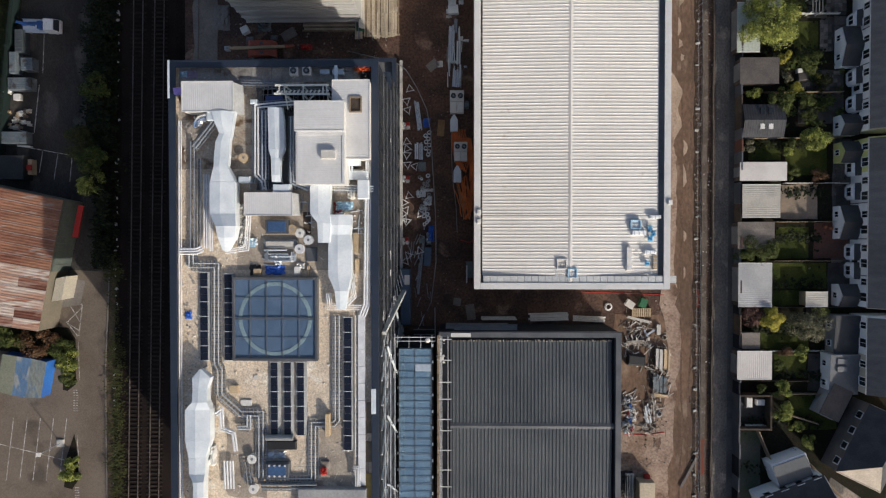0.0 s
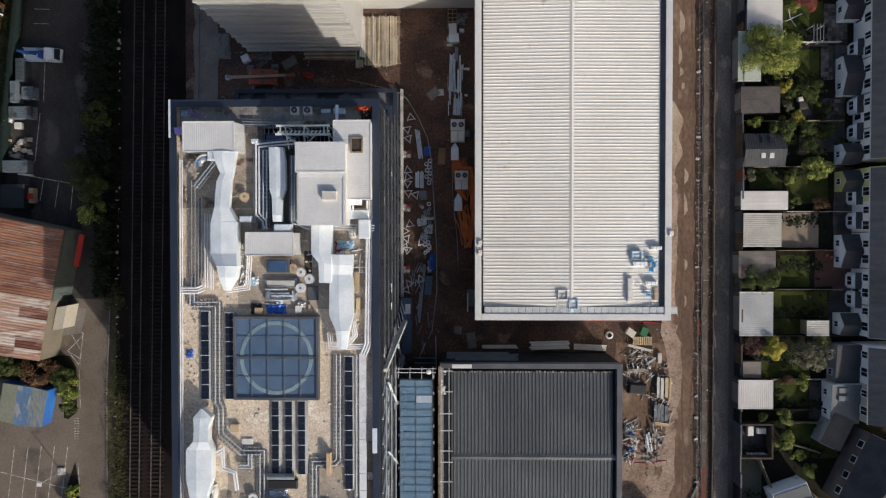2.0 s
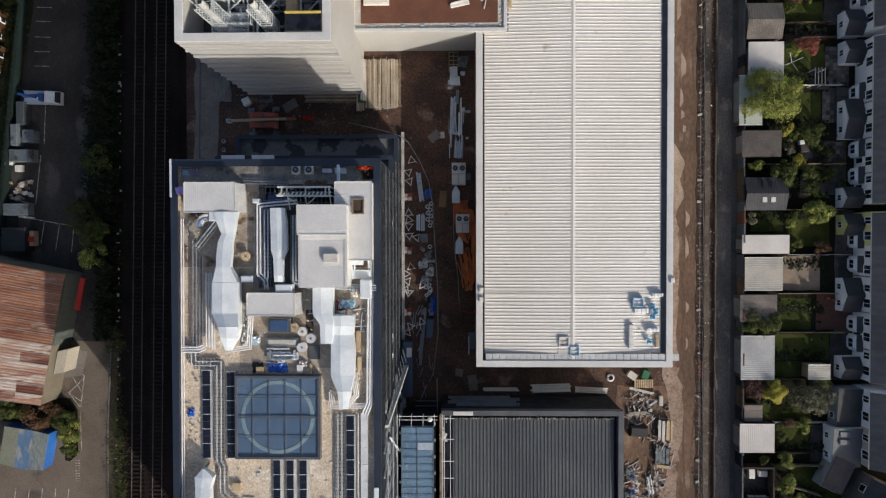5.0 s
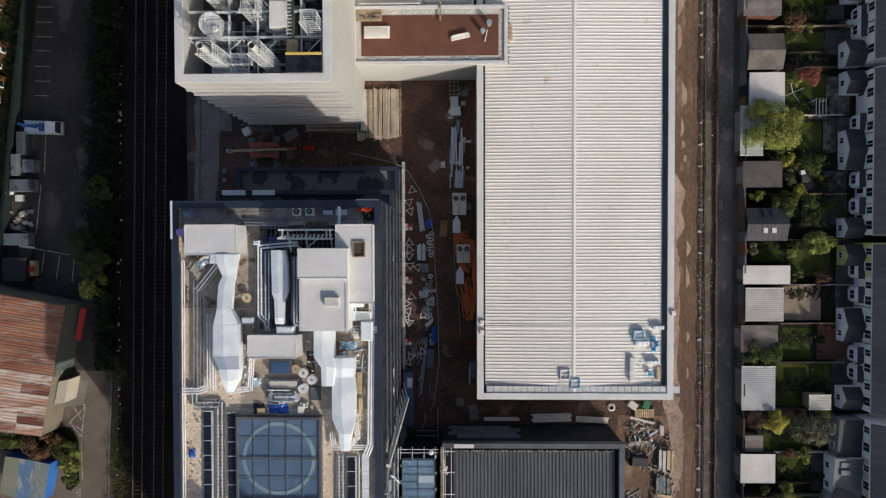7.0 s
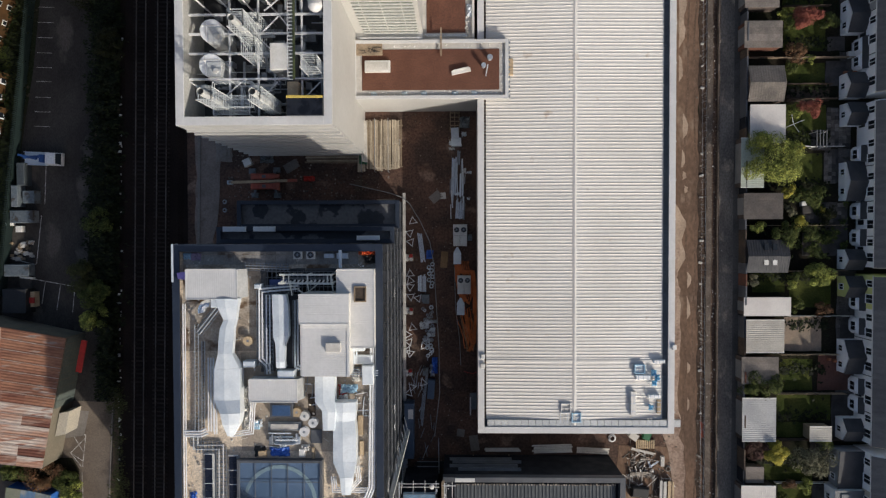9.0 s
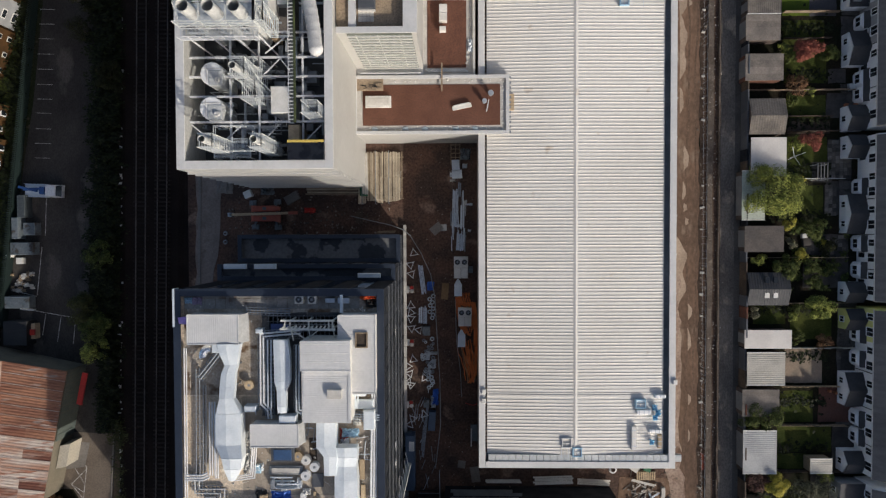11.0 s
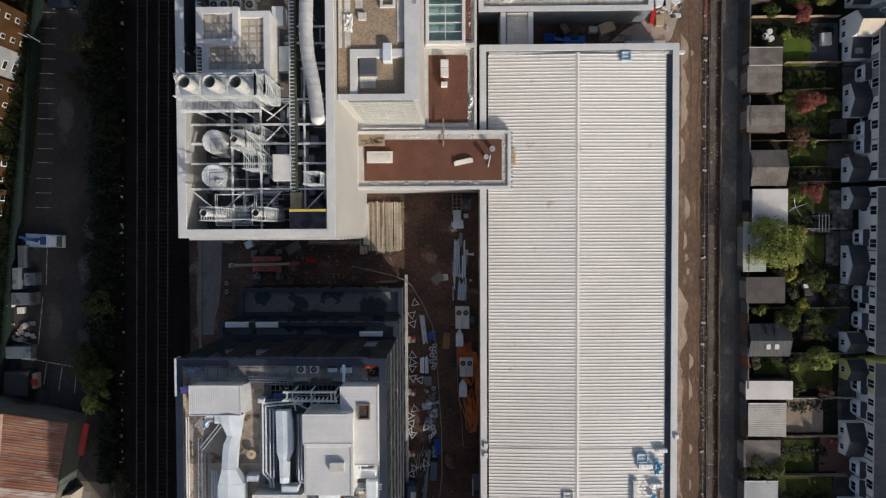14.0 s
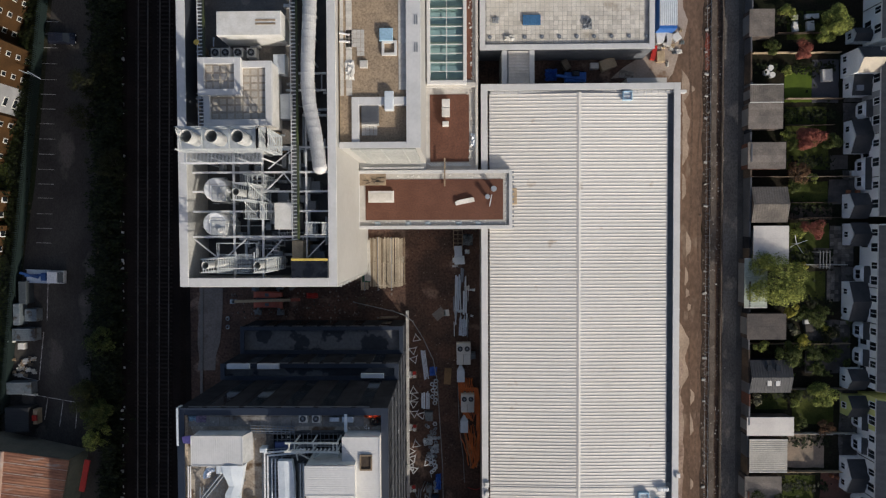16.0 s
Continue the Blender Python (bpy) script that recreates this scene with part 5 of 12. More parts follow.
duct("pale blue-grey duct stepping down the roof", [(-12.71, 6.3, 1.1, 28.3, 29.8), (-12.72, 4.4, 1.1, 28.3, 29.8), (-12.73, 2.75, 1.1, 28.3, 29.8), (-12.28, 1.68, 0.75, 28.3, 29.8), (-12.34, -0.55, 0.65, 28.3, 29.6)])
duct("wide pale duct with tapered end over white pipes", [(-10.47, 2.63, 1.2, 28.1, 29.6), (-10.49, 1.49, 1.2, 28.1, 29.5), (-10.66, 0.35, 1.2, 27.7, 29.25), (-10.6, -1.19, 1.3, 27.7, 29.3), (-10.61, -2.73, 1.3, 27.7, 29.3), (-10.61, -4.33, 1.3, 27.7, 29.3), (-10.43, -5.97, 0.75, 28.1, 29.4), (-10.51, -8.12, 0.5, 28.1, 29.0)])
duct("silver duct with pointed cowl and wide filter box", [(-26.68, -15.06, 0.12, 28.3, 29.0), (-26.61, -16.05, 1.05, 28, 29.1), (-26.75, -17.35, 0.8, 28, 29.2), (-26.76, -18.78, 0.85, 28, 29.3), (-27.07, -19.78, 1.45, 27.6, 29.1), (-27.08, -21.6, 1.45, 27.6, 29.1), (-27.09, -23.23, 1.45, 27.6, 29.1), (-27.21, -25.36, 0.95, 27.7, 29.0), (-27.23, -27.19, 0.9, 27.7, 29.0), (-26.94, -28.01, 0.6, 27.9, 29.3), (-26.97, -32.89, 0.6, 27.9, 29.3)])
# duct joining pieces
for lab_, r, z0, z1 in (("silver duct stub under the enclosure", (-25.73, 13.31, -24.45, 14.4), 28.3, 29.3), ("pale duct cross piece", (-18.25, 5.21, -16.32, 6.11), 27.9, 29.1), ("low pale duct link", (-10.03, 6.68, -7.57, 7.72), 27.8, 28.3), ("white plant casing by the plant house", (-8.64, 4.45, -7.36, 6.62), RZ, 28.9), ("white boxed cowl by the plant house", (-9.79, 8.29, -8.38, 9.18), 27.7, 28.9), ("pale duct drop on the roof edge", (-21.04, 15.38, -20.26, 15.89), RZ, 28.4), ("low pale cabinet beside white pipes", (-22.4, 6.33, -21.03, 7.05), RZ, 28.5)):
    g = geo()
    box(g, r[0], r[1], z0, r[2], r[3], z1, 0.08)
    solo("duct_box", g, GALV_LIGHT, lab_, "duct")
# shiny duct bend
g = geo()
cx, cy = -26.36, 13.33
pr = []
for k in range(9):
    a = math.radians(80 + k * 14)
    pr.append((cx + 0.9 * math.cos(a) + 0.25, cy + 0.9 * math.sin(a) - 0.5, 28.5))
rings = []
for k, (px_, py_, pz_) in enumerate(pr):
    a = math.radians(80 + k * 14)
    rings.append([(px_ + 0.52 * math.cos(q) * math.cos(a), py_ + 0.52 * math.cos(q) * math.sin(a), pz_ + 0.52 * math.sin(q)) for q in [i * math.pi / 7 for i in range(14)]])
loft(g, rings)
solo("duct_bend", g, mat("polished_steel", (0.8, 0.82, 0.84), (0.7, 0.72, 0.74), 0.2, 0.9), "polished round steel duct bend", "duct")

# steel frame
fr = thing("support_gantry", "pale open steel lattice frame above the roof", "steelwork")
CREAM_STEEL = mat("cream_steel", (0.68, 0.68, 0.62), (0.6, 0.6, 0.54), 0.5)
x0, y0, x1, y1 = -17.55, 16.12, -11.7, 17.06
g = geo()
beam(g, (x0 - 0.1, y1, 30.0), (x1 + 0.05, y1, 30.0), 0.2)
part("rear_beam", g, CREAM_STEEL, fr)
g = geo()
beam(g, (x0 - 0.2, y0, 30.0), (x1 + 0.15, y0 - 0.06, 30.0), 0.22)
part("front_beam", g, CREAM_STEEL, fr)
rng = random.Random(41)
for k in range(13):
    x = x0 + 0.1 + (x1 - x0 - 0.3) * k / 12
    g = geo()
    beam(g, (x, y0 + 0.1, 30.06), (x + 0.24, y0 + 0.34 + rng.uniform(-0.08, 0.08), 30.1), 0.16, 0.1)
    part("bracket", g, CREAM_STEEL, fr)
g = geo()
beam(g, (x0, y0 + 0.46, 29.5), (x1, y0 + 0.42, 29.5), 0.1)
part("mid_rail", g, PIPE_GREY, fr)
for k in range(5):
    x = x0 + (x1 - x0) * (0.06, 0.16, 0.52, 0.9, 0.97)[k]
    g = geo()
    beam(g, (x, y0, 29.95), (x, y1, 29.95), 0.13)
    part("cross_beam", g, CREAM_STEEL, fr)
for x in (x0 + 0.95, (x0 + x1) / 2, x1 - 0.15):
    for y in (y0, y1):
        g = geo()
        box(g, x - 0.07, y - 0.07, RZ, x + 0.07, y + 0.07, 29.95)
        part("leg", g, CREAM_STEEL, fr)
    g = geo()
    beam(g, (x, y0, 29.6), (x, y0 - 1.5, 28.6), 0.13)
    part("strut", g, CREAM_STEEL, fr)
for a, b in ((-16.7, -15.2), (-13.4, -14.9)):
    g = geo()
    beam(g, (a, y0 - 0.1, 29.6), (b, y0 - 1.25, 28.9), 0.12)
    part("brace", g, CREAM_STEEL, fr)
pf = thing("steel_grating", "black steel grating sunk behind the plant houses", "grating")
# flat black sheet on the deck paints the dark of the recess
g = geo()
box(g, -19.9, 14.5, RZ, -11.2, 17.35, RZ + 0.03)
part("membrane", g, BLACK, pf)
for k in range(18):
    g = geo()
    x = -19.8 + k * 0.5
    box(g, x, 14.55, RZ + 0.06, x + 0.07, 17.3, RZ + 0.14)
    part("bearer", g, STEEL if k % 3 else GREY_WALL, pf)
for y in (14.6, 15.5, 16.6, 17.25):
    g = geo()
    beam(g, (-19.9, y, RZ + 0.2), (-11.3, y, RZ + 0.2), 0.08)
    part("edge_rail", g, GREY_WALL, pf)
g = geo()
box(g, -11.36, 17.7, RZ + 0.6, -11.02, 19.75, RZ + 0.95, 0.03)
solo("air_duct", g, GALV_LIGHT, "straight pale duct between the wall units and the plant house", "duct")
g = geo()
box(g, -19.44, 15.32, RZ + 0.15, -17.41, 16.37, RZ + 0.55, 0.02)
solo("roof_panel", g, mat("navy_panel", (0.04, 0.06, 0.16), (0.05, 0.08, 0.2), 0.4), "dark blue roof panel beneath the steel frame", "panel")


def fan_unit(x, y, z, w, d, h, label, group, fans=1):
    b = thing("condenser_unit", label, "fan unit", group)
    g = geo()
    box(g, x - w / 2, y - d / 2, z, x + w / 2, y + d / 2, z + h, 0.04)
    part("casing", g, OFF_WHITE, b)
    for k in range(fans):
        cx = x + (k - (fans - 1) / 2) * w / fans
        r = min(w / fans, d) * 0.38
        g = geo()
        tube(g, (cx, y, z + h), (cx, y, z + h + 0.08), r, n=16)
        part("fan_ring", g, BLACK, b)
        for a in range(5):
            t = a * 2 * math.pi / 5
            g = geo()
            beam(g, (cx + 0.28 * r * math.cos(t), y + 0.28 * r * math.sin(t), z + h + 0.1), (cx + 0.85 * r * math.cos(t), y + 0.85 * r * math.sin(t), z + h + 0.1), 0.1, 0.02)
            part("fan_blade", g, DARK_TRIM, b)
        g = geo()
        tube(g, (cx, y, z + h + 0.08), (cx, y, z + h + 0.14), r * 0.3, n=10)
        part("fan_hub", g, STEEL, b)
        g = geo()
        for rr in (0.5, 0.98):
            for a in range(16):
                t0, t1 = a * math.pi / 8, (a + 1) * math.pi / 8
                beam(g, (cx + rr * r * math.cos(t0), y + rr * r * math.sin(t0), z + h + 0.13), (cx + rr * r * math.cos(t1), y + rr * r * math.sin(t1), z + h + 0.13), 0.02)
        part("guard", g, STEEL, b)
    return b


for p in ((-16.1, 19.21), (-14.6, 19.2)):
    fan_unit(*p, RZ, 0.95, 0.95, 0.8, "square white rooftop condenser with a round fan", "condensers by the north coping")
for r in ((-13.06, 18.83, -11.96, 19.35), (-11.63, 18.75, -10.33, 19.41)):
    g = geo()
    box(g, r[0], r[1], RZ, r[2], r[3], 28, 0.05)
    solo("roof_cabinet", g, GALV, "low grey metal roof cabinet", "cabinet", "north roof cabinets")
# north strip paving slabs
pave = thing("roof_walkway", "strip of grey paving slabs along the north coping", "paving", kind="structure")
sg = geo()
box(sg, -0.58, -0.58, 0, 0.58, 0.58, 0.06, 0.01)
# slabs darkened and stained to put in the shade along the coping
wm = mesh_of("paving_slab", sg, mat("shaded_walkway_slab", (0.3, 0.29, 0.27), (0.22, 0.21, 0.2), 0.85, 0, 0.5, 5.0, 0.2, stain=((0.15, 0.12, 0.1), 0.5, 0.58), rnd=0.12))
x0, y0, x1, y1 = -29.6, 18.41, -8.36, 19.82
for i in range(int((x1 - x0) / 1.2)):
    for j in range(2):
        s = new("paving_slab", wm)
        s.location = (x0 + 0.6 + i * 1.2, y0 + 0.55 + j * 1.2 - 0.3, RZ + 0.01)
        s.parent = pave
g = geo()
box(g, -29.72, 8.02, RZ - 0.1, -7.05, 19.85, RZ + 0.012)
solo("roof_membrane", g, DECK_DIRTY, "stained grey-brown roof membrane of the north half", "roof", kind="structure")
x0, y0, x1, y1 = -23.01, -3.74, -6.75, 7.84
g = geo()
box(g, x0, y0, RZ - 0.1, x1, y1, RZ + 0.008)
solo("roof_membrane", g, mat("grey_brown_deck", (0.44, 0.37, 0.29), (0.3, 0.255, 0.21), 0.85, 0, 0.3, 5, 0.2, stain=((0.56, 0.48, 0.37), 0.4, 0.56)), "dusty grey-brown roof deck round the skids", "roof", kind="structure")
for r, z in (((-13.77, -30.51, -7.82, -21.42), 0.02), ((-24.45, -30.48, -19.81, -22.49), 0.022)):
    g = geo()
    prism(g, wavy(rect(*r), 0.25, 1.0, int(r[0] * 10)), RZ - 0.1, RZ + z)
    solo("roof_membrane", g, mat("dusty_deck", (0.4, 0.34, 0.27), (0.28, 0.24, 0.2), 0.85, 0, 0.35, 5, 0.25, stain=((0.54, 0.46, 0.36), 0.4, 0.58)), "dusty brown roof deck with pale scuffs", "roof", kind="structure")

# circular-patterned skylight
x0, y0, x1, y1 = -23.15, -14.04, -13.65, -4.75
sk = thing("roof_skylight", "large square skylight of blue glass over a pale ring", "skylight")
g = geo()
t = 0.22
for a in ((x0 - t, y0 - t, x0 + 0.1, y1 + t), (x1 - 0.1, y0 - t, x1 + t, y1 + t), (x0 + 0.1, y0 - t, x1 - 0.1, y0 + 0.1), (x0 + 0.1, y1 - 0.1, x1 - 0.1, y1 + t)):
    box(g, a[0], a[1], RZ, a[2], a[3], 28.05, 0.03)
part("frame", g, DARK_TRIM, sk)
# sheet just below the panes, coloured with the blue sky they mirror
g = geo()
box(g, x0 + 0.1, y0 + 0.1, RZ, x1 - 0.1, y1 - 0.1, 27.82)
part("well", g, mat("skylight_reflected_blue", (0.19, 0.25, 0.36), (0.14, 0.2, 0.3), 0.6, 0, 0.2, 1.5, 0.12), sk, "blue sheet below the glass for its reflected sky")
g = geo()
cx, cy = (x0 + x1) / 2, (y0 + y1) / 2
R0, R1 = (x1 - x0) * 0.405, (x1 - x0) * 0.45
N = 48
for k in range(N):
    a, b = 2 * math.pi * k / N, 2 * math.pi * (k + 1) / N
    prism(g, [(cx + R0 * math.cos(a), cy + R0 * math.sin(a)), (cx + R1 * math.cos(a), cy + R1 * math.sin(a)), (cx + R1 * math.cos(b), cy + R1 * math.sin(b)), (cx + R0 * math.cos(b), cy + R0 * math.sin(b))], 27.82, 27.87)
part("ring_beam", g, mat("pale_ring", (0.46, 0.54, 0.54), (0.38, 0.46, 0.47), 0.6), sk, "pale ring beam beneath the glass")
for k in range(6):
    g = geo()
    x = x0 + (x1 - x0) * k / 5
    beam(g, (x, y0, 28.0), (x, y1, 28.0), 0.06, 0.06)
    part("glazing_bar", g, DARK_TRIM, sk)
for k in range(5):
    y = y0 + (y1 - y0) * k / 4
    g = geo()
    beam(g, (x0, y, 27.996), (x1, y, 27.996), 0.16 if k == 2 else 0.05, 0.06)
    part("glazing_bar", g, DARK_TRIM, sk)
pg = geo()
box(pg, -(x1 - x0) / 10 + 0.05, -(y1 - y0) / 8 + 0.05, 0, (x1 - x0) / 10 - 0.05, (y1 - y0) / 8 - 0.05, 0.03)
pm = mesh_of("pane", pg, ROOF_GLASS)
for i in range(5):
    for j in range(4):
        s = new("pane", pm)
        s.visible_shadow = False
        s.location = (x0 + (x1 - x0) * (i + 0.5) / 5, y0 + (y1 - y0) * (j + 0.5) / 4, 27.96)
        s.parent = sk

# solar arrays
pgs = geo()
box(pgs, -0.44, -0.4, 0, 0.44, 0.4, 0.035)
cell_mesh = mesh_of("solar_panel", pgs, SOLAR)


def solar_row(px0, px1, pya, pyb, rail_side=1):
    x0, x1, ya, yb = px0, px1, min(pya, pyb), max(pya, pyb)
    a = thing("solar_array", "row of dark solar panels with white mounting rails on gravel", "solar panels", "rooftop solar rows")
    n = max(1, round((yb - ya) / 0.84))
    p = (yb - ya) / n
    sx = (x1 - x0) / 0.88
    for k in range(n):
        s = new("solar_panel", cell_mesh)
        s.matrix_world = pose((x0 + x1) / 2, ya + p * (k + 0.5), RZ + 0.28, 0, 4 * rail_side, 0) @ Matrix.Diagonal((sx, p * 0.97 / 0.8, 1, 1))
        s.parent = a
    for k in range(0, n + 1, 2):
        g = geo()
        box(g, x0 - 0.12, ya + p * k - 0.03, RZ, x1 + 0.12, ya + p * k + 0.03, RZ + 0.36)
        part("mounting_rail", g, PIPE_WHITE, a)
    g = geo()
    e = x1 + 0.03 if rail_side > 0 else x0 - 0.33
    loft(g, [[(e, y, RZ), (e + 0.3, y, RZ), (e + 0.3, y, RZ + 0.1), (e, y, RZ + 0.3)] for y in (ya, yb)])
    part("wind_deflector", g, PIPE_GREY, a)


for c in ((-27.26, -14.31, -26.43, -4), (-24.41, -14.3, -23.57, -4.19), (-19.02, -23.1, -18.27, -14.48), (-17.46, -23.09, -16.71, -14.48), (-15.94, -23.08, -15.18, -14.47), (-10.44, -24.77, -9.62, -9.24)):
    solar_row(c[0], c[2], c[1], c[3])


# pipework
LAGGING = mat("grey_lagging", (0.5, 0.52, 0.53), (0.4, 0.42, 0.44), 0.7, 0, 0.6, 5.0, 0.14)


def pipe_run(label, pts, r, z, m=PIPE_GREY, n=1, gap=0.3, tray=True):
    b = thing("pipe_run", label, "pipework", "rooftop pipe runs")
    for k in range(n):
        off = (k - (n - 1) / 2) * gap
        g = geo()
        q = []
        for i, (x, y) in enumerate(pts):
            d = Vector((0, 0))
            if i:
                d += Vector((x - pts[i - 1][0], y - pts[i - 1][1])).normalized()
            if i < len(pts) - 1:
                d += Vector((pts[i + 1][0] - x, pts[i + 1][1] - y)).normalized()
            d.normalize()
            f = 1.0
            if 0 < i < len(pts) - 1:
                e = Vector((x - pts[i - 1][0], y - pts[i - 1][1])).normalized()
                f = 1 / max(0.4, d.dot(e))
            q.append((x - d.y * off * f, y + d.x * off * f, z))
        pipe(g, q, r)
        part("pipe", g, m, b)
    if tray:
        g = geo()
        for (ax, ay), (bx, by) in zip(pts, pts[1:]):
            L = math.hypot(bx - ax, by - ay)
            nx, ny = -(by - ay) / L, (bx - ax) / L
            hw = (n * gap) / 2 + 0.12
            for i in range(int(L / 0.45) + 1):
                t = min(1, i * 0.45 / L)
                cx, cy = ax + (bx - ax) * t, ay + (by - ay) * t
                beam(g, (cx - nx * hw, cy - ny * hw, z - r - 0.05), (cx + nx * hw, cy + ny * hw, z - r - 0.05), 0.1, 0.06)
            for sgn in (-1, 1):
                beam(g, (ax + sgn * nx * hw, ay + sgn * ny * hw, z - r - 0.02), (bx + sgn * nx * hw, by + sgn * ny * hw, z - r - 0.02), 0.05, 0.14)
            for i in range(int(L / 1.8) + 1):
                t = min(1, i * 1.8 / L)
                cx, cy = ax + (bx - ax) * t, ay + (by - ay) * t
                box(g, cx - 0.08, cy - 0.08, RZ, cx + 0.08, cy + 0.08, z - r)
        part("ladder_tray", g, STEEL, b)
    return b


pipe_run("twin lagged pipes on a ladder tray bending across the gravel", [(-28.32, -1.22), (-28.33, -3.2), (-25.35, -3.19), (-25.43, -14.73), (-25.03, -15.39), (-25.05, -18.37), (-22.61, -20.55), (-20.22, -20.53), (-20.26, -28.16)], 0.075, RZ + 0.3, LAGGING, 2, 0.5)
pipe_run("twin lagged pipes on a ladder tray along the east solar row", [(-11.25, -9.08), (-11.29, -21.27), (-11.69, -21.74), (-14.07, -21.75), (-14.09, -28.38), (-19.66, -28.42)], 0.075, RZ + 0.3, LAGGING, 2, 0.46)
pipe_run("short lagged pipe branch", [(-21.61, -20.67), (-21.62, -22.13), (-22.95, -22.14)], 0.12, RZ + 0.42, LAGGING, 2, 0.36)
pipe_run("white insulated pipes along the west coping", [(-29.42, 13.58), (-29.5, -1.54), (-29.62, -33.52)], 0.085, RZ + 0.5, PIPE_WHITE, 2, 0.26, False)
pipe_run("white pipe elbow at the west coping", [(-29.53, -1.54), (-27.62, -1.54), (-26.89, -1.22)], 0.12, RZ + 0.5, PIPE_WHITE, 3, 0.3, False)
pipe_run("grey cable ladder running up to the enclosure", [(-27.37, 10.33), (-24.93, 13.35)], 0.1, RZ + 1.6, STEEL, 2, 0.35)
pipe_run("bundle of white pipes beside the silver duct box", [(-26.28, 7.35), (-26.34, -1.21)], 0.09, RZ + 0.7, PIPE_WHITE, 3, 0.3, False)
pipe_run("bundle of white pipes beside the tapered duct", [(-25.78, 3.01), (-25.81, -1.53)], 0.09, RZ + 0.7, PIPE_WHITE, 2, 0.26, False)
pipe_run("white pipes framing the gravel court", [(-21.35, 2.83), (-21.63, -1.21), (-24.13, -1.54)], 0.08, RZ + 0.8, PIPE_WHITE, 3, 0.24, False)
pipe_run("galvanised pipes on frames beside the narrow duct", [(-15.95, 15.51), (-20.36, 15.14), (-20.4, 7.3), (-19.6, 6.5), (-19.5, 5.5)], 0.11, RZ + 0.9, PIPE_WHITE, 2, 0.36)
pipe_run("galvanised pipes west of the plant house", [(-16.28, 13.97), (-16.31, 6.43), (-14.36, 5.65)], 0.12, RZ + 0.8, GALV, 2, 0.34)
pipe_run("frame pipes beside the narrow duct", [(-19.46, 14.62), (-19.5, 6.69)], 0.1, RZ + 1.0, GALV, 2, 0.4)
tr_ = thing("cable_tray", "covered white cable tray along the east coping", "cable tray")
for k in range(10):
    g = geo()
    box(g, -8.82, -28.9 + k * 2, RZ + 0.16, -7.98, -26.93 + k * 2, RZ + 0.34, 0.02)
    part("cover", g, PIPE_WHITE, tr_)
    g = geo()
    box(g, -8.72, -28.2 + k * 2, RZ - 0.02, -8.08, -28.1 + k * 2, RZ + 0.17)
    part("foot", g, STEEL, tr_)
pipe_run("thin white pipe beside the covered tray", [(-9.1, -9.01), (-9.15, -28.8)], 0.06, RZ + 0.3, PIPE_WHITE, 1, 0.2, False)
pipe_run("white pipes from the plant house to the east coping", [(-7.47, 8.83), (-7.61, 1.39), (-7.76, -7.71), (-8.29, -9.01)], 0.13, RZ + 0.5, PIPE_WHITE, 3, 0.3, False)
pipe_run("white pipes beneath the tapered duct end", [(-12.2, -6.42), (-12.07, -8.04), (-8.28, -8.04)], 0.08, RZ + 0.5, PIPE_WHITE, 3, 0.25, False)
pipe_run("white pipes in a bent bundle by the wide duct", [(-9.45, -5.11), (-9.19, -6.74), (-10.11, -7.71)], 0.08, RZ + 0.8, PIPE_WHITE, 3, 0.22, False)
pipe_run("white pipe frame by the south duct", [(-25.28, -20.46), (-24.62, -20), (-24.51, -22.1), (-23.19, -22.62), (-22.94, -24.72)], 0.12, RZ + 1.0, PIPE_WHITE, 2, 0.3, False)
pipe_run("row of short white pipes by the south duct", [(-24, -26.04), (-23.89, -29.33)], 0.12, RZ + 0.5, PIPE_WHITE, 4, 0.34, False)
pipe_run("short ladder with dark rungs", [(-21.83, -26.15), (-21.52, -28.78)], 0.05, RZ + 0.5, STEEL, 2, 0.4)
pipe_run("white pipe cluster at the south-east corner", [(-9.33, -26.72), (-8.8, -26.71), (-8.81, -28.81)], 0.07, RZ + 0.8, PIPE_WHITE, 3, 0.24, False)
pipe_run("lagged pipes along the south skid", [(-20.1, -28.97), (-13.63, -28.92)], 0.14, RZ + 0.6, PIPE_GREY, 2, 0.4)
pipe_run("pale pipes on the plant house wall", [(-9.82, 8.48), (-9.76, 6.67)], 0.09, RZ + 1.0, GALV_LIGHT, 4, 0.3, False)
pipe_run("pipe rack behind the plant house", [(-14.69, 5.91), (-6.91, 5.64)], 0.07, RZ + 0.8, GALV, 3, 0.28)
pipe_run("dark pipes on the gravel of the north strip", [(-22.32, 17.86), (-17.13, 17.7)], 0.07, RZ + 0.4, STEEL, 2, 0.3)



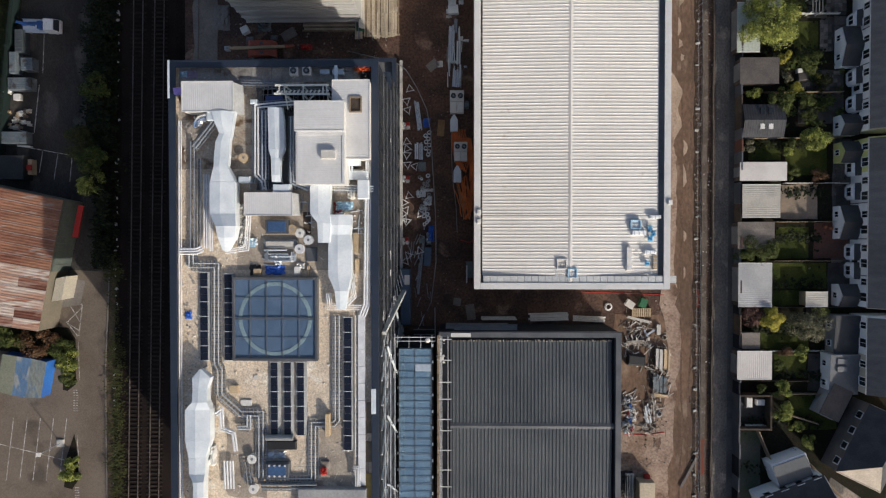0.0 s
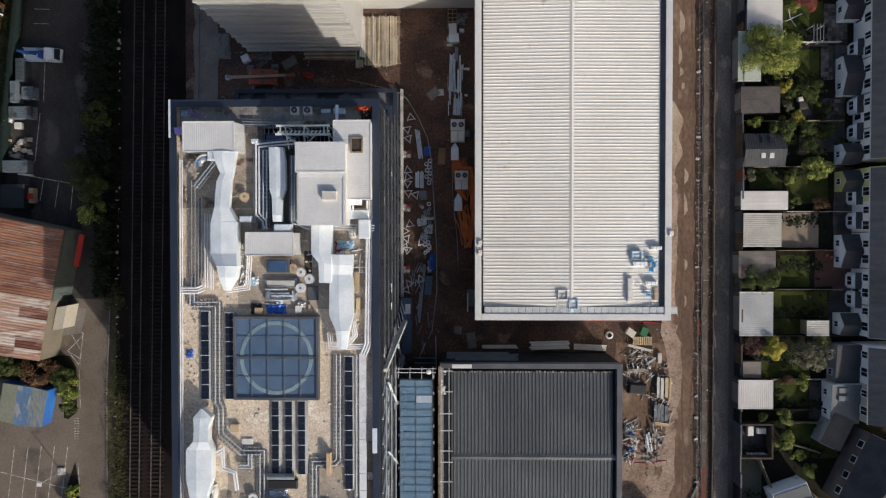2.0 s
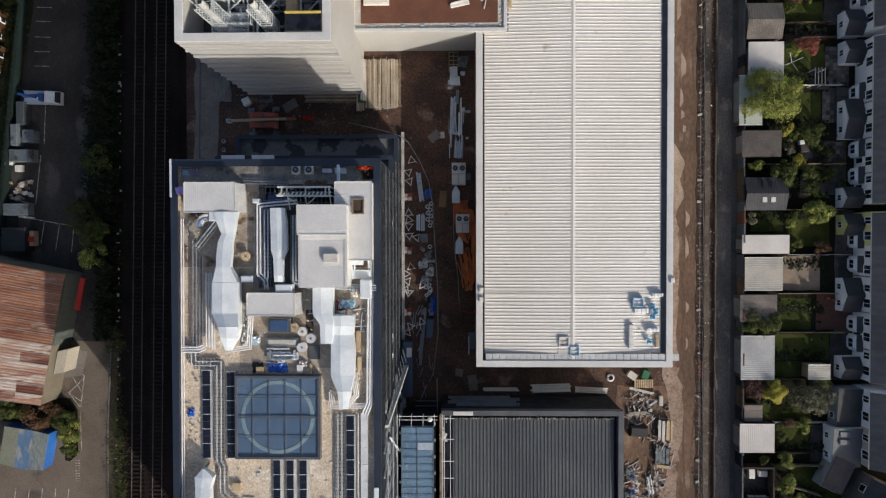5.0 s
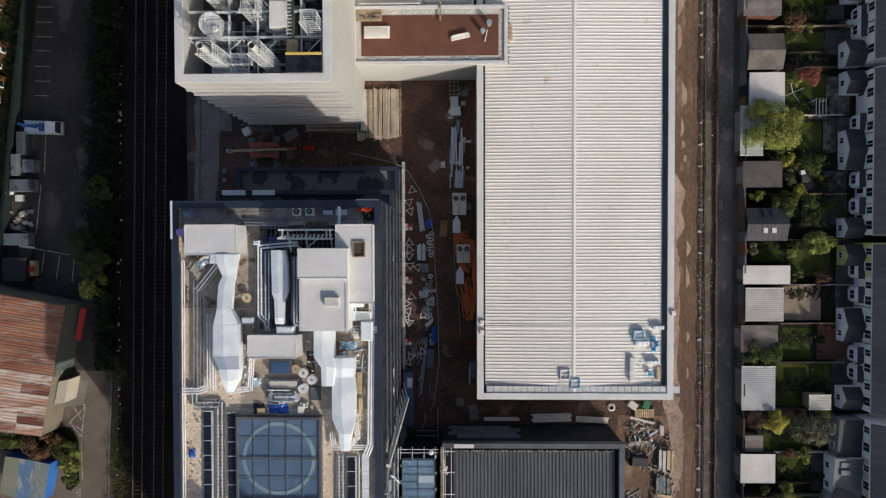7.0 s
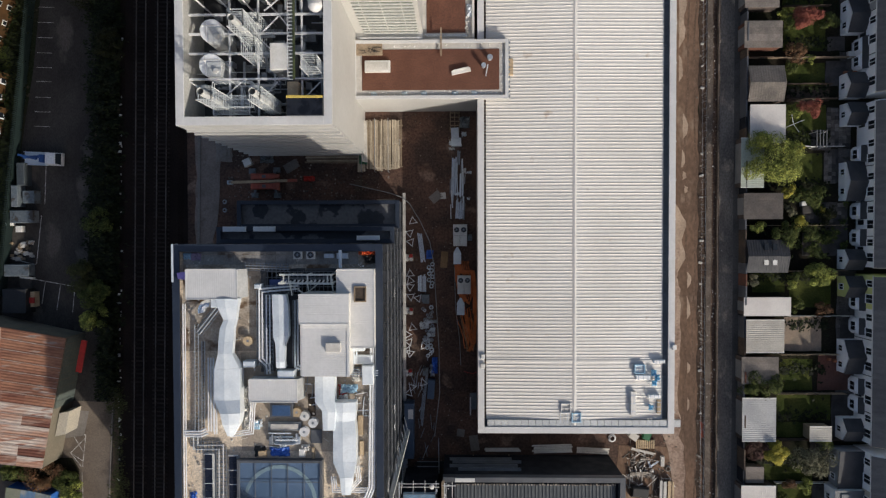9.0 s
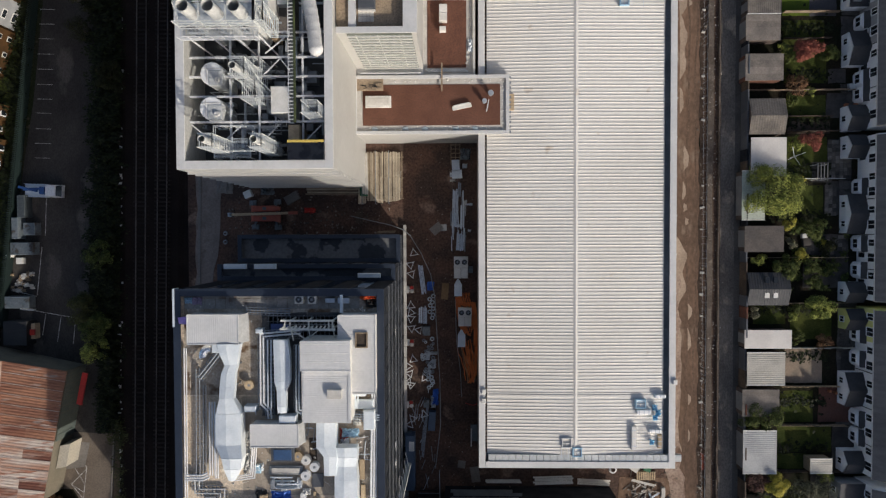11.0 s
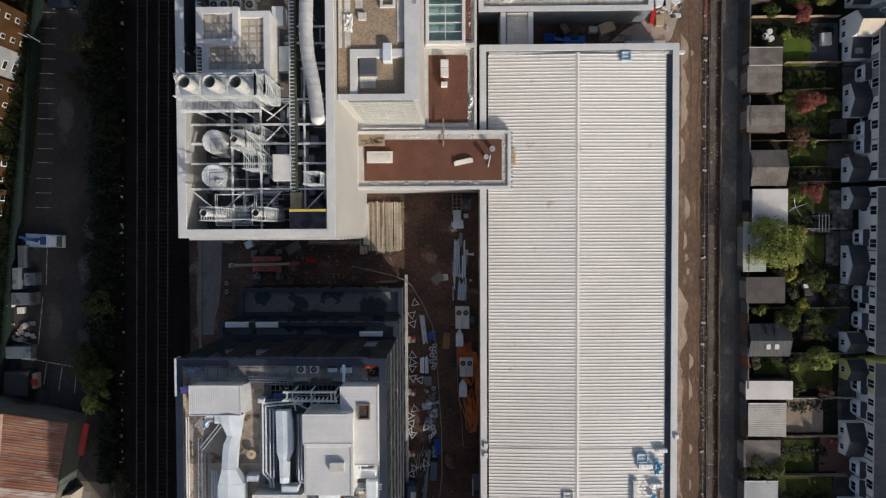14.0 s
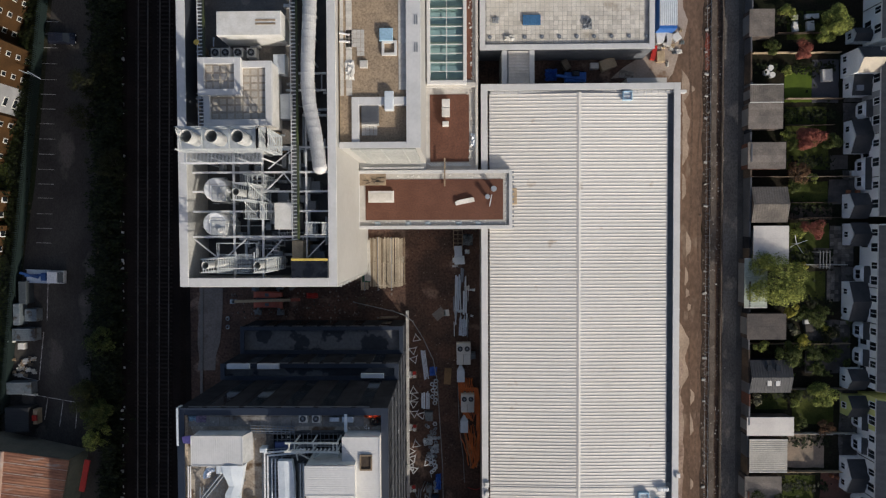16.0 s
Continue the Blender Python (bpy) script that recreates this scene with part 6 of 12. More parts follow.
def cable_ladder_run(label, a, b, w, z, cables=3):
    """Open ladder tray on short feet, with cables laid in it."""
    c = thing("cable_ladder", label, "cable ladder", "rooftop cable ladders")
    a, b = Vector((*a, z)), Vector((*b, z))
    d = (b - a).normalized()
    nrm = Vector((-d.y, d.x, 0))
    for sgn in (-1, 1):
        g = geo()
        beam(g, a + nrm * sgn * w / 2, b + nrm * sgn * w / 2, 0.05, 0.12)
        part("side_rail", g, GALV, c)
    L = (b - a).length
    rg = geo()
    beam(rg, (-w / 2, 0, 0), (w / 2, 0, 0), 0.06, 0.04)
    rm = mesh_of("rung", rg, GALV_LIGHT)
    ang = math.degrees(math.atan2(nrm.y, nrm.x))
    for i in range(int(L / 0.42)):
        p = a + d * (0.2 + i * 0.42)
        s = new("rung", rm)
        s.matrix_world = pose(p.x, p.y, z - 0.02, 0, 0, ang)
        s.parent = c
    for k in range(cables):
        g = geo()
        o = nrm * (w * (-0.3 + 0.6 * (k + 0.5) / cables))
        beam(g, a + o + Vector((0, 0, 0.03)), b + o + Vector((0, 0, 0.03)), 0.035)
        part("cable", g, BLACK, c)
    for i in range(int(L / 2.2) + 1):
        p = a + d * min(L - 0.05, i * 2.2 + 0.05)
        g = geo()
        beam(g, (p.x, p.y, RZ), (p.x, p.y, z - 0.06), 0.08)
        part("foot", g, STEEL, c)
    return c


cable_ladder_run("galvanised cable ladder with black cables beside the west coping", (-27.95, 11.2), (-28.05, -1.2), 0.42, RZ + 0.55)
cable_ladder_run("second galvanised cable ladder beside the west coping", (-27.25, 9.2), (-27.35, -1.2), 0.34, RZ + 0.4, 2)
# black sheets laid for the dark void of the service gap between the plant houses
for r in ((-20.6, 5.6, -15.3, 17.6), (-15.3, 15.1, -11.3, 17.6)):
    g = geo()
    prism(g, wavy(rect(*r), 0.1, 0.9, int(-r[0] * 10)), RZ - 0.1, RZ + 0.03)
    solo("roof_membrane", g, mat("black_gap_sheet", (0.05, 0.052, 0.055), (0.1, 0.095, 0.09), 0.7, 0, 0.5, 4.0, 0.25, stain=((0.2, 0.17, 0.14), 0.6, 0.6)), "near-black sheet for the dark void between plant houses", "roof", kind="structure")

# skids, drums and loose material
def skid(label, r, z0, z1, m_body, m_top, cat="plant skid"):
    b = thing("plant_skid", label, cat)
    g = geo()
    box(g, r[0], r[1], z0, r[2], r[3], z1, 0.05)
    part("frame", g, m_body, b)
    g = geo()
    e = 0.22
    box(g, r[0] + e * 1.4, r[1] + e, z1 + 0.004, r[2] - e * 1.4, r[3] - e, z1 + 0.1, 0.03)
    part("top_panel", g, m_top, b)
    return b


NAVY_TOP = mat("blue_grille", (0.05, 0.1, 0.2), (0.04, 0.08, 0.17), 0.35)
skid("black-framed chiller with blue top on the gravel", (-19.45, 0.48, -16.77, 2.11), RZ, 28.1, DARK_TRIM, NAVY_TOP, "chiller")
ch = skid("black-framed chiller with blue top and white brackets", (-19.47, -27.77, -16.78, -26.14), RZ, 28.3, DARK_TRIM, NAVY_TOP, "chiller")
r = -19.47, -27.77, -16.78, -26.14
for k in range(4):
    for y in (r[1] + 0.12, r[3] - 0.3):
        g = geo()
        box(g, r[0] + 0.35 + k * 0.6, y, 28.3, r[0] + 0.55 + k * 0.6, y + 0.18, 28.45)
        part("bracket", g, PIPE_WHITE, ch)
skid("long grey plant skid with pipework", (-19.82, -1.22, -15.94, -0.17), RZ, 27.6, PIPE_GREY, PAVER_PALE)
rng = random.Random(12)
ps_ = thing("pump_set", "grey pump set with parallel pipes on the roof", "pump set")
x0, y0, x1, y1 = -19.69, -2.72, -16.21, -1.28
for k in range(9):
    y = y0 + (y1 - y0) * rng.random()
    g = geo()
    tube(g, (x0 + rng.uniform(0, 1), y, RZ + 0.3 + 0.07 * k), (x1 - rng.uniform(0, 1), y, RZ + 0.3 + 0.07 * k), 0.08, n=6)
    part("pipe", g, GALV_LIGHT if k % 2 else GALV, ps_)
for k in range(10):
    xx = x0 + (x1 - x0) * rng.random()
    g = geo()
    box(g, xx, y0, RZ, xx + 0.25, y0 + rng.uniform(0.3, 1.2), RZ + rng.uniform(0.4, 0.8), 0.03)
    part("pump", g, (STEEL, GALV, OFF_WHITE)[k % 3], ps_)
for p, m in (((-16.4, 1), PLY), ((-15.49, 0.55), OFF_WHITE), ((-14.51, -0.23), PIPE_WHITE), ((-15.56, -1.28), PIPE_WHITE), ((-22, 9.28), PLY), ((-21.21, -25.8), OFF_WHITE), ((-21.06, -29.34), OFF_WHITE)):
    d = thing("cable_drum", "round cable drum lying flat on the roof deck", "cable drum", "rooftop drums")
    for z in (0.0, 0.55):
        g = geo()
        tube(g, (*p, RZ + z), (*p, RZ + z + 0.08), 0.55, n=18)
        part("flange", g, m, d)
    g = geo()
    tube(g, (*p, RZ + 0.08), (*p, RZ + 0.55), 0.3, n=12)
    part("core", g, TIMBER, d)
    g = geo()
    tube(g, (*p, RZ + 0.63), (*p, RZ + 0.66), 0.16, n=10)
    part("hub", g, STEEL, d)
g = geo()
r = -14.89, -2.73, -13.58, -1.09
box(g, r[0], r[1], RZ, r[2], r[3], 27.45, 0.05)
solo("dark_hatch", g, DARK_TRIM, "dark flat roof hatch cover", "hatch")
# tarpaulin, boxes and rubbish north of the skylight
def crumple(label, x, y, z, s, m, seed, cat="tarpaulin", name="tarpaulin", h=0.35):
    rng = random.Random(seed)
    g = geo()
    n = 9
    vs = [(x + (i / (n - 1) - 0.5) * s[0] + rng.uniform(-0.1, 0.1), y + (j / (n - 1) - 0.5) * s[1] + rng.uniform(-0.1, 0.1), z + (0.02 if i in (0, n - 1) or j in (0, n - 1) else rng.uniform(0.08, h))) for j in range(n) for i in range(n)]
    add(g, vs, [(j * n + i, j * n + i + 1, (j + 1) * n + i + 1, (j + 1) * n + i) for j in range(n - 1) for i in range(n - 1)])
    return solo(name, g, m, label, cat)


crumple("crumpled blue tarpaulin on the roof deck", -18.53, -3.73, RZ, (2.3, 1.1), BLUE_TARP, 1)
crumple("dark folded sheet on the roof deck", -20.85, -3.74, RZ, (1.3, 1.2), BLACK, 2)
crumple("blue scrap of tarpaulin on gravel", -28.75, -9.05, RZ, (0.8, 0.9), BLUE_TARP, 3)
crumple("pale blue sheeting by the white pipes", -10.37, 3.7, RZ + 0.3, (2.0, 1.0), PALE_BLUE, 4)
crumple("white crumpled sheeting by the duct", -22.42, 0.42, RZ, (1.0, 2.6), OFF_WHITE, 5, h=0.9)
crumple("white polythene heap beside a duct", -26.12, -25.49, RZ, (1.1, 2.6), OFF_WHITE, 6, h=0.9)
crumple("red and brown sheeting heap", -11.16, 3.51, RZ, (0.9, 1.2), RED, 7)
crumple("orange plastic sheeting in the roof corner", -8.14, 19.55, RZ + 0.2, (2.0, 0.8), mat("orange_plastic", (0.75, 0.13, 0.03), (0.6, 0.1, 0.03), 0.5), 8, h=0.5)
crumple("dark heap of cables in the roof corner", -7.62, 18.83, RZ + 0.05, (1.6, 1.2), BLACK, 9, h=0.6)
crumple("pale blue bag in the roof corner", -29.09, 19.07, RZ + 0.05, (1.0, 0.7), PALE_BLUE, 10, h=0.5)
crumple("lilac bags in the roof corner", -28.1, 19, RZ + 0.05, (1.2, 0.9), mat("lilac_bag", (0.35, 0.28, 0.4), (0.25, 0.2, 0.28), 0.6), 11, h=0.4)
g = geo()
prism(g, [(-29.93, 17.19), (-28.95, 17.31), (-28.96, 16.41), (-29.81, 16.47)], 28.1, 28.4)
solo("lilac_panel", g, PURPLE, "lilac wrapped panel on the navy coping", "panel")
g = geo()
rr = -13.29, -27.97, -12.24, -26.12
box(g, rr[0], rr[1], RZ, rr[2], rr[3], RZ + 0.3, 0.04)
solo("site_tray", g, DEBRIS, "dark open site tray on the roof", "tray")
crumple("red fittings in a tray on the roof", -12.87, -27.19, RZ + 0.32, (0.7, 0.9), RED, 13, "fittings", "fittings")
g = geo()
tube(g, (-19.54, -23.28, RZ + 0.5), (-16.38, -23.26, RZ + 0.5), 0.35, n=12)
solo("grey_cylinder", g, PIPE_GREY, "long grey cylinder lying on the roof", "tank")
r = -19.47, -24.71, -16.04, -23.68
g = geo()
box(g, r[0], r[1], RZ, r[2], r[3], 27.8, 0.1)
solo("black_tank", g, BLACK, "black plastic tank on the roof deck", "tank")
crumple("crumpled grey cover over a tank", -18.51, -25.43, RZ, (2.3, 0.9), GALV, 15, "cover", "cover")
r = -15.82, -35.25, -7.82, -29.12
g = geo()
box(g, r[0], r[1], RZ, r[2], r[3], 28.1, 0.1)
solo("plant_roof", g, mat("grey_plant_roof", (0.33, 0.33, 0.32), (0.27, 0.27, 0.27), 0.6), "flat grey roof of a plant room", "roof")
# timber boards, slabs and pallets
rng = random.Random(77)
for (x, y), w, d, h, m, nm in (((-22.01, -19.32), 1.3, 0.7, 0.15, OFF_WHITE, "pale board"), ((-23.4, -17.67), 1.0, 0.9, 0.4, PLY, "open timber crate"), ((-20.86, -16.32), 0.5, 0.5, 0.1, PAVER_PALE, "pale slab"), ((-12.31, -21.68), 0.5, 2.6, 0.95, PLY, "timber step over the pipes"), ((-9.05, -0.56), 0.6, 2.3, 0.3, PLY, "fresh timber boards"), ((-8.92, -3.19), 0.5, 1.6, 0.3, PLY, "fresh timber boards"), ((-9.32, -5.17), 0.35, 2.0, 0.3, PAVER_PALE, "pale plank"), ((-7.4, 1.4), 0.5, 3.0, 0.2, PLY, "fresh timber boards"), ((-7.51, -21.01), 0.7, 3.6, 0.2, TIMBER, "weathered timber boards"), ((-7.52, -24.99), 0.9, 2.4, 0.2, TIMBER, "weathered timber boards"), ((-7.46, -29.11), 1.0, 3.2, 0.2, mat("ochre_board", (0.42, 0.3, 0.1), (0.34, 0.24, 0.08), 0.8), "ochre insulation boards"), ((-20.49, -3.93), 0.9, 0.7, 0.5, PLY, "cardboard box"), ((-15.85, -3.79), 0.7, 0.9, 0.5, OFF_WHITE, "white carton"), ((-14.6, -3.86), 0.3, 1.3, 0.3, PLY, "timber offcut"), ((-21.14, -0.57), 0.6, 1.0, 0.4, PALE_BLUE, "pale blue wrapped pallet"), ((-6.94, -18.87), 0.55, 2.9, 0.12, GALV_LIGHT, "pale coping length"), ((-22.14, 19.89), 2.6, 0.12, 0.15, OFF_WHITE, "white length of trim"), ((-14.77, 1.73), 0.9, 2.6, 0.03, DARK_TIMBER, "brown walkway mat"), ((-16.44, -2.21), 0.3, 1.2, 0.4, PIPE_WHITE, "white pipe offcut")):
    g = geo()
    z = 28.1 if nm == "pale coping length" else RZ
    box(g, x - w / 2, y - d / 2, z, x + w / 2, y + d / 2, z + h, 0.02)
    solo(nm.replace(" ", "_").replace("fresh_", "").replace("weathered_", "").replace("boards", "board_pack"), g, m, nm + " lying on the laboratory roof", nm.split()[-1], "loose items on the roof")
# litter of offcuts over the roof
g = geo()
for k in range(420):
    x, y = rng.uniform(AX0 + 1.2, AX1 - 1.2), rng.uniform(-36, AY1 - 1.5)
    rubble(g, x, y, RZ + 0.01, rng.uniform(0.05, 0.2), rng)
solo("roof_litter", g, PAVER_PALE, "small pale offcuts scattered over the roof", "litter", kind="stuff")
g = geo()
for k in range(800):
    x, y = rng.choice((rng.uniform(AX0 + 1.3, AX0 + 3.4), rng.uniform(AX1 - 4.6, AX1 - 1.3), rng.uniform(AX1 - 3.0, AX1 - 1.2), rng.uniform(-24, -8))), rng.uniform(-36, AY1 - 2)
    if k % 3:
        a = rng.uniform(0, 3.14)
        w, d = rng.uniform(0.04, 0.2), rng.uniform(0.05, 0.3)
        beam(g, (x, y, RZ + 0.05), (x + d * math.cos(a), y + d * math.sin(a), RZ + 0.05), w, rng.uniform(0.08, 0.2))
    else:
        a = rng.uniform(0, 3.14)
        L = rng.uniform(0.3, 0.9)
        beam(g, (x, y, RZ + 0.03), (x + L * math.cos(a), y + L * math.sin(a), RZ + 0.03), 0.05)
solo("roof_clutter", g, leaf_mat("mixed_clutter", (0.7, 0.66, 0.6), (0.5, 0.45, 0.38), 0.5), "small fittings, blocks and offcuts scattered over the roof", "litter", kind="stuff")

# white bagged fittings stacked along the duct box
rng = random.Random(58)
for k in range(7):
    crumple("white bagged fitting leaning on the silver duct box", -22.45 + rng.uniform(-0.12, 0.12), 3.5 - k * 0.72, RZ + 0.05, (rng.uniform(0.5, 0.75), rng.uniform(0.7, 0.95)), OFF_WHITE, 610 + k, "bag", "bagged_fitting", 0.6)
# crumpled foil lagging and wrapped fittings beside the ducts
for k, (x, y, w, d) in enumerate(((-22.18, 1.57, 0.8, 1.6), (-22.39, 0.25, 1.0, 1.0), (-10.78, 3.69, 1.3, 0.9), (-9.6, 5.13, 0.9, 1.2), (-11.05, 2.64, 1.0, 0.6), (-20.96, -0.4, 0.7, 0.9), (-15.54, -3.27, 0.9, 0.7), (-18.16, -2.76, 0.8, 0.8))):
    crumple("crumpled silver foil lagging lying on the roof", x, y, RZ + 0.04, (w, d), GALV_LIGHT if k % 3 else OFF_WHITE, 930 + k, "foil", "foil_sheet", 0.5)
# short lengths of pipe left between the plant
rng = random.Random(37)
for k in range(26):
    x, y = rng.choice(((-19.33, -1.91), (-17.97, 3.02), (-10.14, 1.73), (-21.21, 6.94), (-14.05, 3.03)))
    x, y = x + rng.uniform(-1.6, 1.6), y + rng.uniform(-1.4, 1.4)
    L = rng.uniform(0.6, 2.0)
    g = geo()
    if k % 2:
        tube(g, (x, y, RZ + 0.1), (x + L, y + rng.uniform(-0.3, 0.3), RZ + 0.1), 0.06, n=8)
    else:
        tube(g, (x, y, RZ + 0.1), (x + rng.uniform(-0.3, 0.3), y + L, RZ + 0.1), 0.06, n=8)
    solo("pipe_offcut", g, rng.choice((GALV, PIPE_WHITE, STEEL)), "short metal pipe offcut lying on the roof", "pipe", "pipe offcuts")



# ---- machinery in the tower's roof well ----
TD = 20.5
ND = 23.4


WELL_STEEL = mat("painted_grey_steel", (0.66, 0.68, 0.66), (0.56, 0.58, 0.57), 0.45, 0.1, 0.8, 5.0, 0.1)


def lattice_cage(label, x0, y0, x1, y1, z0, z1, bays, name="steel_cage", m=WELL_STEEL, t=0.075, diag=True):
    c = thing(name, label, "steelwork", "roof well cages")
    def bar(nm, p, q, w=t):
        g = geo()
        beam(g, p, q, w)
        part(nm, g, m, c)

    nz = max(2, round((z1 - z0) / 0.75))
    for z in [z0 + (z1 - z0) * i / nz for i in range(nz + 1)]:
        for a, b in (((x0, y0), (x1, y0)), ((x1, y0), (x1, y1)), ((x1, y1), (x0, y1)), ((x0, y1), (x0, y0))):
            bar("rail", (*a, z), (*b, z))
    for k in range(bays + 1):
        x = x0 + (x1 - x0) * k / bays
        for y in (y0, y1):
            bar("post", (x, y, z0), (x, y, z1))
        bar("crossbar", (x, y0, z1), (x, y1, z1))
    if diag:
        for k in range(bays):
            xa, xb = x0 + (x1 - x0) * k / bays, x0 + (x1 - x0) * (k + 1) / bays
            for y in (y0, y1):
                bar("brace", (xa, y, z0), (xb, y, z1), t * 0.8)
        for x in (x0, x1):
            bar("brace", (x, y0, z0), (x, y1, z1), t * 0.8)
    return c


def flue(label, x, y, z0, z1, r, group, lean=0.0):
    f = thing("exhaust_stack", label, "chimney stack", group)
    g = geo()
    tube(g, (x, y, z0), (x, y, z1), r, n=20, caps=False)
    tube(g, (x, y, z1 - 3.0), (x, y, z1), r * 0.92, n=20, caps=False)
    N = 20
    for k in range(N):
        a, b = 2 * math.pi * k / N, 2 * math.pi * (k + 1) / N
        add(g, [(x + q * math.cos(t), y + q * math.sin(t), z1) for q, t in ((r * 0.92, a), (r, a), (r, b), (r * 0.92, b))], [(0, 1, 2, 3)])
    part("shell", g, mat("stack_skin", (0.6, 0.6, 0.57), (0.52, 0.52, 0.5), 0.45, 0.1), f)
    g = geo()
    tube(g, (x, y, z1 - 3.2), (x, y, z1 - 3.0), r * 0.94, n=20)
    part("flue_liner", g, BLACK, f, "black flue interior")
    for z in (z0 + (z1 - z0) * 0.35, z0 + (z1 - z0) * 0.7):
        g = geo()
        tube(g, (x, y, z), (x, y, z + 0.12), r * 1.05, n=20)
        part("band", g, GALV, f)
    return f


for px in ((-26.57, 50.59), (-23.91, 50.57), (-21.2, 50.54)):
    flue("wide pale exhaust stack standing in a steel cage", *px, 22.0, 34.0, 0.7, "three roof stacks")
x0, y0, x1, y1 = -28.3, 49.4, -19.6, 51.75
lattice_cage("white steel cage round the three stacks", x0, y0, x1, y1, 30.2, 32.6, 3, t=0.11)
lattice_cage("lower white steel cage beside the stacks", -19.5, 49.5, -18.6, 51.6, 26.5, 32.4, 1, t=0.11)
g = geo()
box(g, x0 + 0.1, y0 + 0.1, 31.0, x1 - 0.1, y1 - 0.1, 31.1)
for k in range(4):
    box(g, x0 + 0.4 + k * (x1 - x0 - 1.0) / 3, (y0 + y1) / 2 - 0.1, ND, x0 + 0.6 + k * (x1 - x0 - 1.0) / 3, (y0 + y1) / 2 + 0.1, 31.0)
solo("stack_platform", g, GALV, "grey mesh platform round the three stacks", "platform")
sw = thing("stack_walkway", "steel mesh walkway with guard rail beside the stacks", "walkway")
wx1 = x1
for k in range(int((wx1 - x0) / 0.15)):
    g = geo()
    beam(g, (x0 + k * 0.15, y0 - 1.3, 30.3), (x0 + k * 0.15, y0 - 0.05, 30.3), 0.06, 0.05)
    part("mesh_bar", g, GALV, sw)
for yy, z, t in ((y0 - 1.3, 30.3, 0.12), (y0 - 0.05, 30.3, 0.12), (y0 - 1.3, 31.4, 0.08), (y0 - 1.3, 30.85, 0.06)):
    g = geo()
    beam(g, (x0, yy, z), (wx1, yy, z), t)
    part("rail", g, PIPE_WHITE, sw)
for k in range(8):
    g = geo()
    x = x0 + k * (wx1 - x0) / 7
    beam(g, (x, y0 - 1.3, 30.3), (x, y0 - 1.3, 31.4), 0.07)
    part("guard_post", g, PIPE_WHITE, sw)
for k in range(4):
    g = geo()
    x = x0 + 0.3 + k * (wx1 - x0 - 0.6) / 3
    beam(g, (x, y0 - 0.65, TD), (x, y0 - 0.65, 30.25), 0.14)
    part("leg", g, PIPE_WHITE, sw)
for p in ((-22.1, 44.91), (-25.51, 37.02), (-19.88, 36.99)):
    flue("narrow pale flue with open black mouth", *p, 21.0, 32.0, 0.4, "narrow flues")
for r, z0, z1, n, dg in (((-22.69, 44.09, -20.95, 45.9), 23.0, 31.6, 1, True), ((-23.1, 46.1, -20.89, 47.28), 21.5, 26.6, 4, False), ((-22.43, 42.1, -20.74, 44.05), 22.0, 28.5, 1, True), ((-26.17, 36.2, -24.49, 37.66), 23.5, 31.6, 1, False), ((-20.51, 36.17, -19.14, 37.63), 23.5, 31.6, 1, False), ((-15.35, 40.26, -13.5, 41.63), 23.0, 29.5, 1, False)):
    lattice_cage("white steel ladder cage in the roof well", *r, z0, z1, n, t=0.075, diag=dg)
g = geo()
gx0, gy0, gx1, gy1 = (-26.19, 36.39, -21.61, 39.3)
gr_ = thing("guard_rail", "white tubular guard rail round the southern well platform", "guard rail")
for z in (26.2, 26.8):
    for a, b in (((gx0, gy0), (gx1, gy0)), ((gx1, gy0), (gx1, gy1)), ((gx1, gy1), (gx0, gy1)), ((gx0, gy1), (gx0, gy0))):
        g = geo()
        tube(g, (*a, z), (*b, z), 0.045, n=6)
        part("rail", g, WELL_STEEL, gr_)
for k in range(5):
    for y in (gy0, gy1):
        g = geo()
        x = gx0 + (gx1 - gx0) * k / 4
        tube(g, (x, y, 25.5), (x, y, 26.8), 0.045, n=6)
        part("post", g, WELL_STEEL, gr_)
# pumps, valves and ducting low down in the well
WELL_GREY = leaf_mat("mixed_plant_grey", (0.34, 0.35, 0.34), (0.16, 0.15, 0.135), 0.6)
rng = random.Random(83)
wx0, wy0, wx1, wy1 = -31.3, 35.85, -14.55, 48.39
for k in range(46):
    x, y = rng.uniform(wx0 + 0.8, wx1 - 1.6), rng.uniform(wy0 + 0.6, wy1 - 1.2)
    w, d, h = rng.uniform(0.4, 1.5), rng.uniform(0.3, 1.0), rng.uniform(0.4, 1.6)
    pu = thing("plant_unit", "small grey plant unit low in the roof well", "plant unit", "units in the well", at=(x, y, TD))
    g = geo()
    box(g, 0, 0, 0.08, w, d, h, 0.04)
    part("casing", g, rng.choice((WELL_GREY, STEEL, GALV, BIN_GREY)), pu)
    g = geo()
    box(g, 0.05, 0.05, 0.0, w - 0.05, d - 0.05, 0.08)
    part("plinth", g, BLACK, pu)
    g = geo()
    tube(g, (w * 0.4, d * 0.5, h), (w * 0.4, d * 0.5, h + 0.35), 0.1, n=8)
    part("stub_pipe", g, PIPE_GREY, pu)
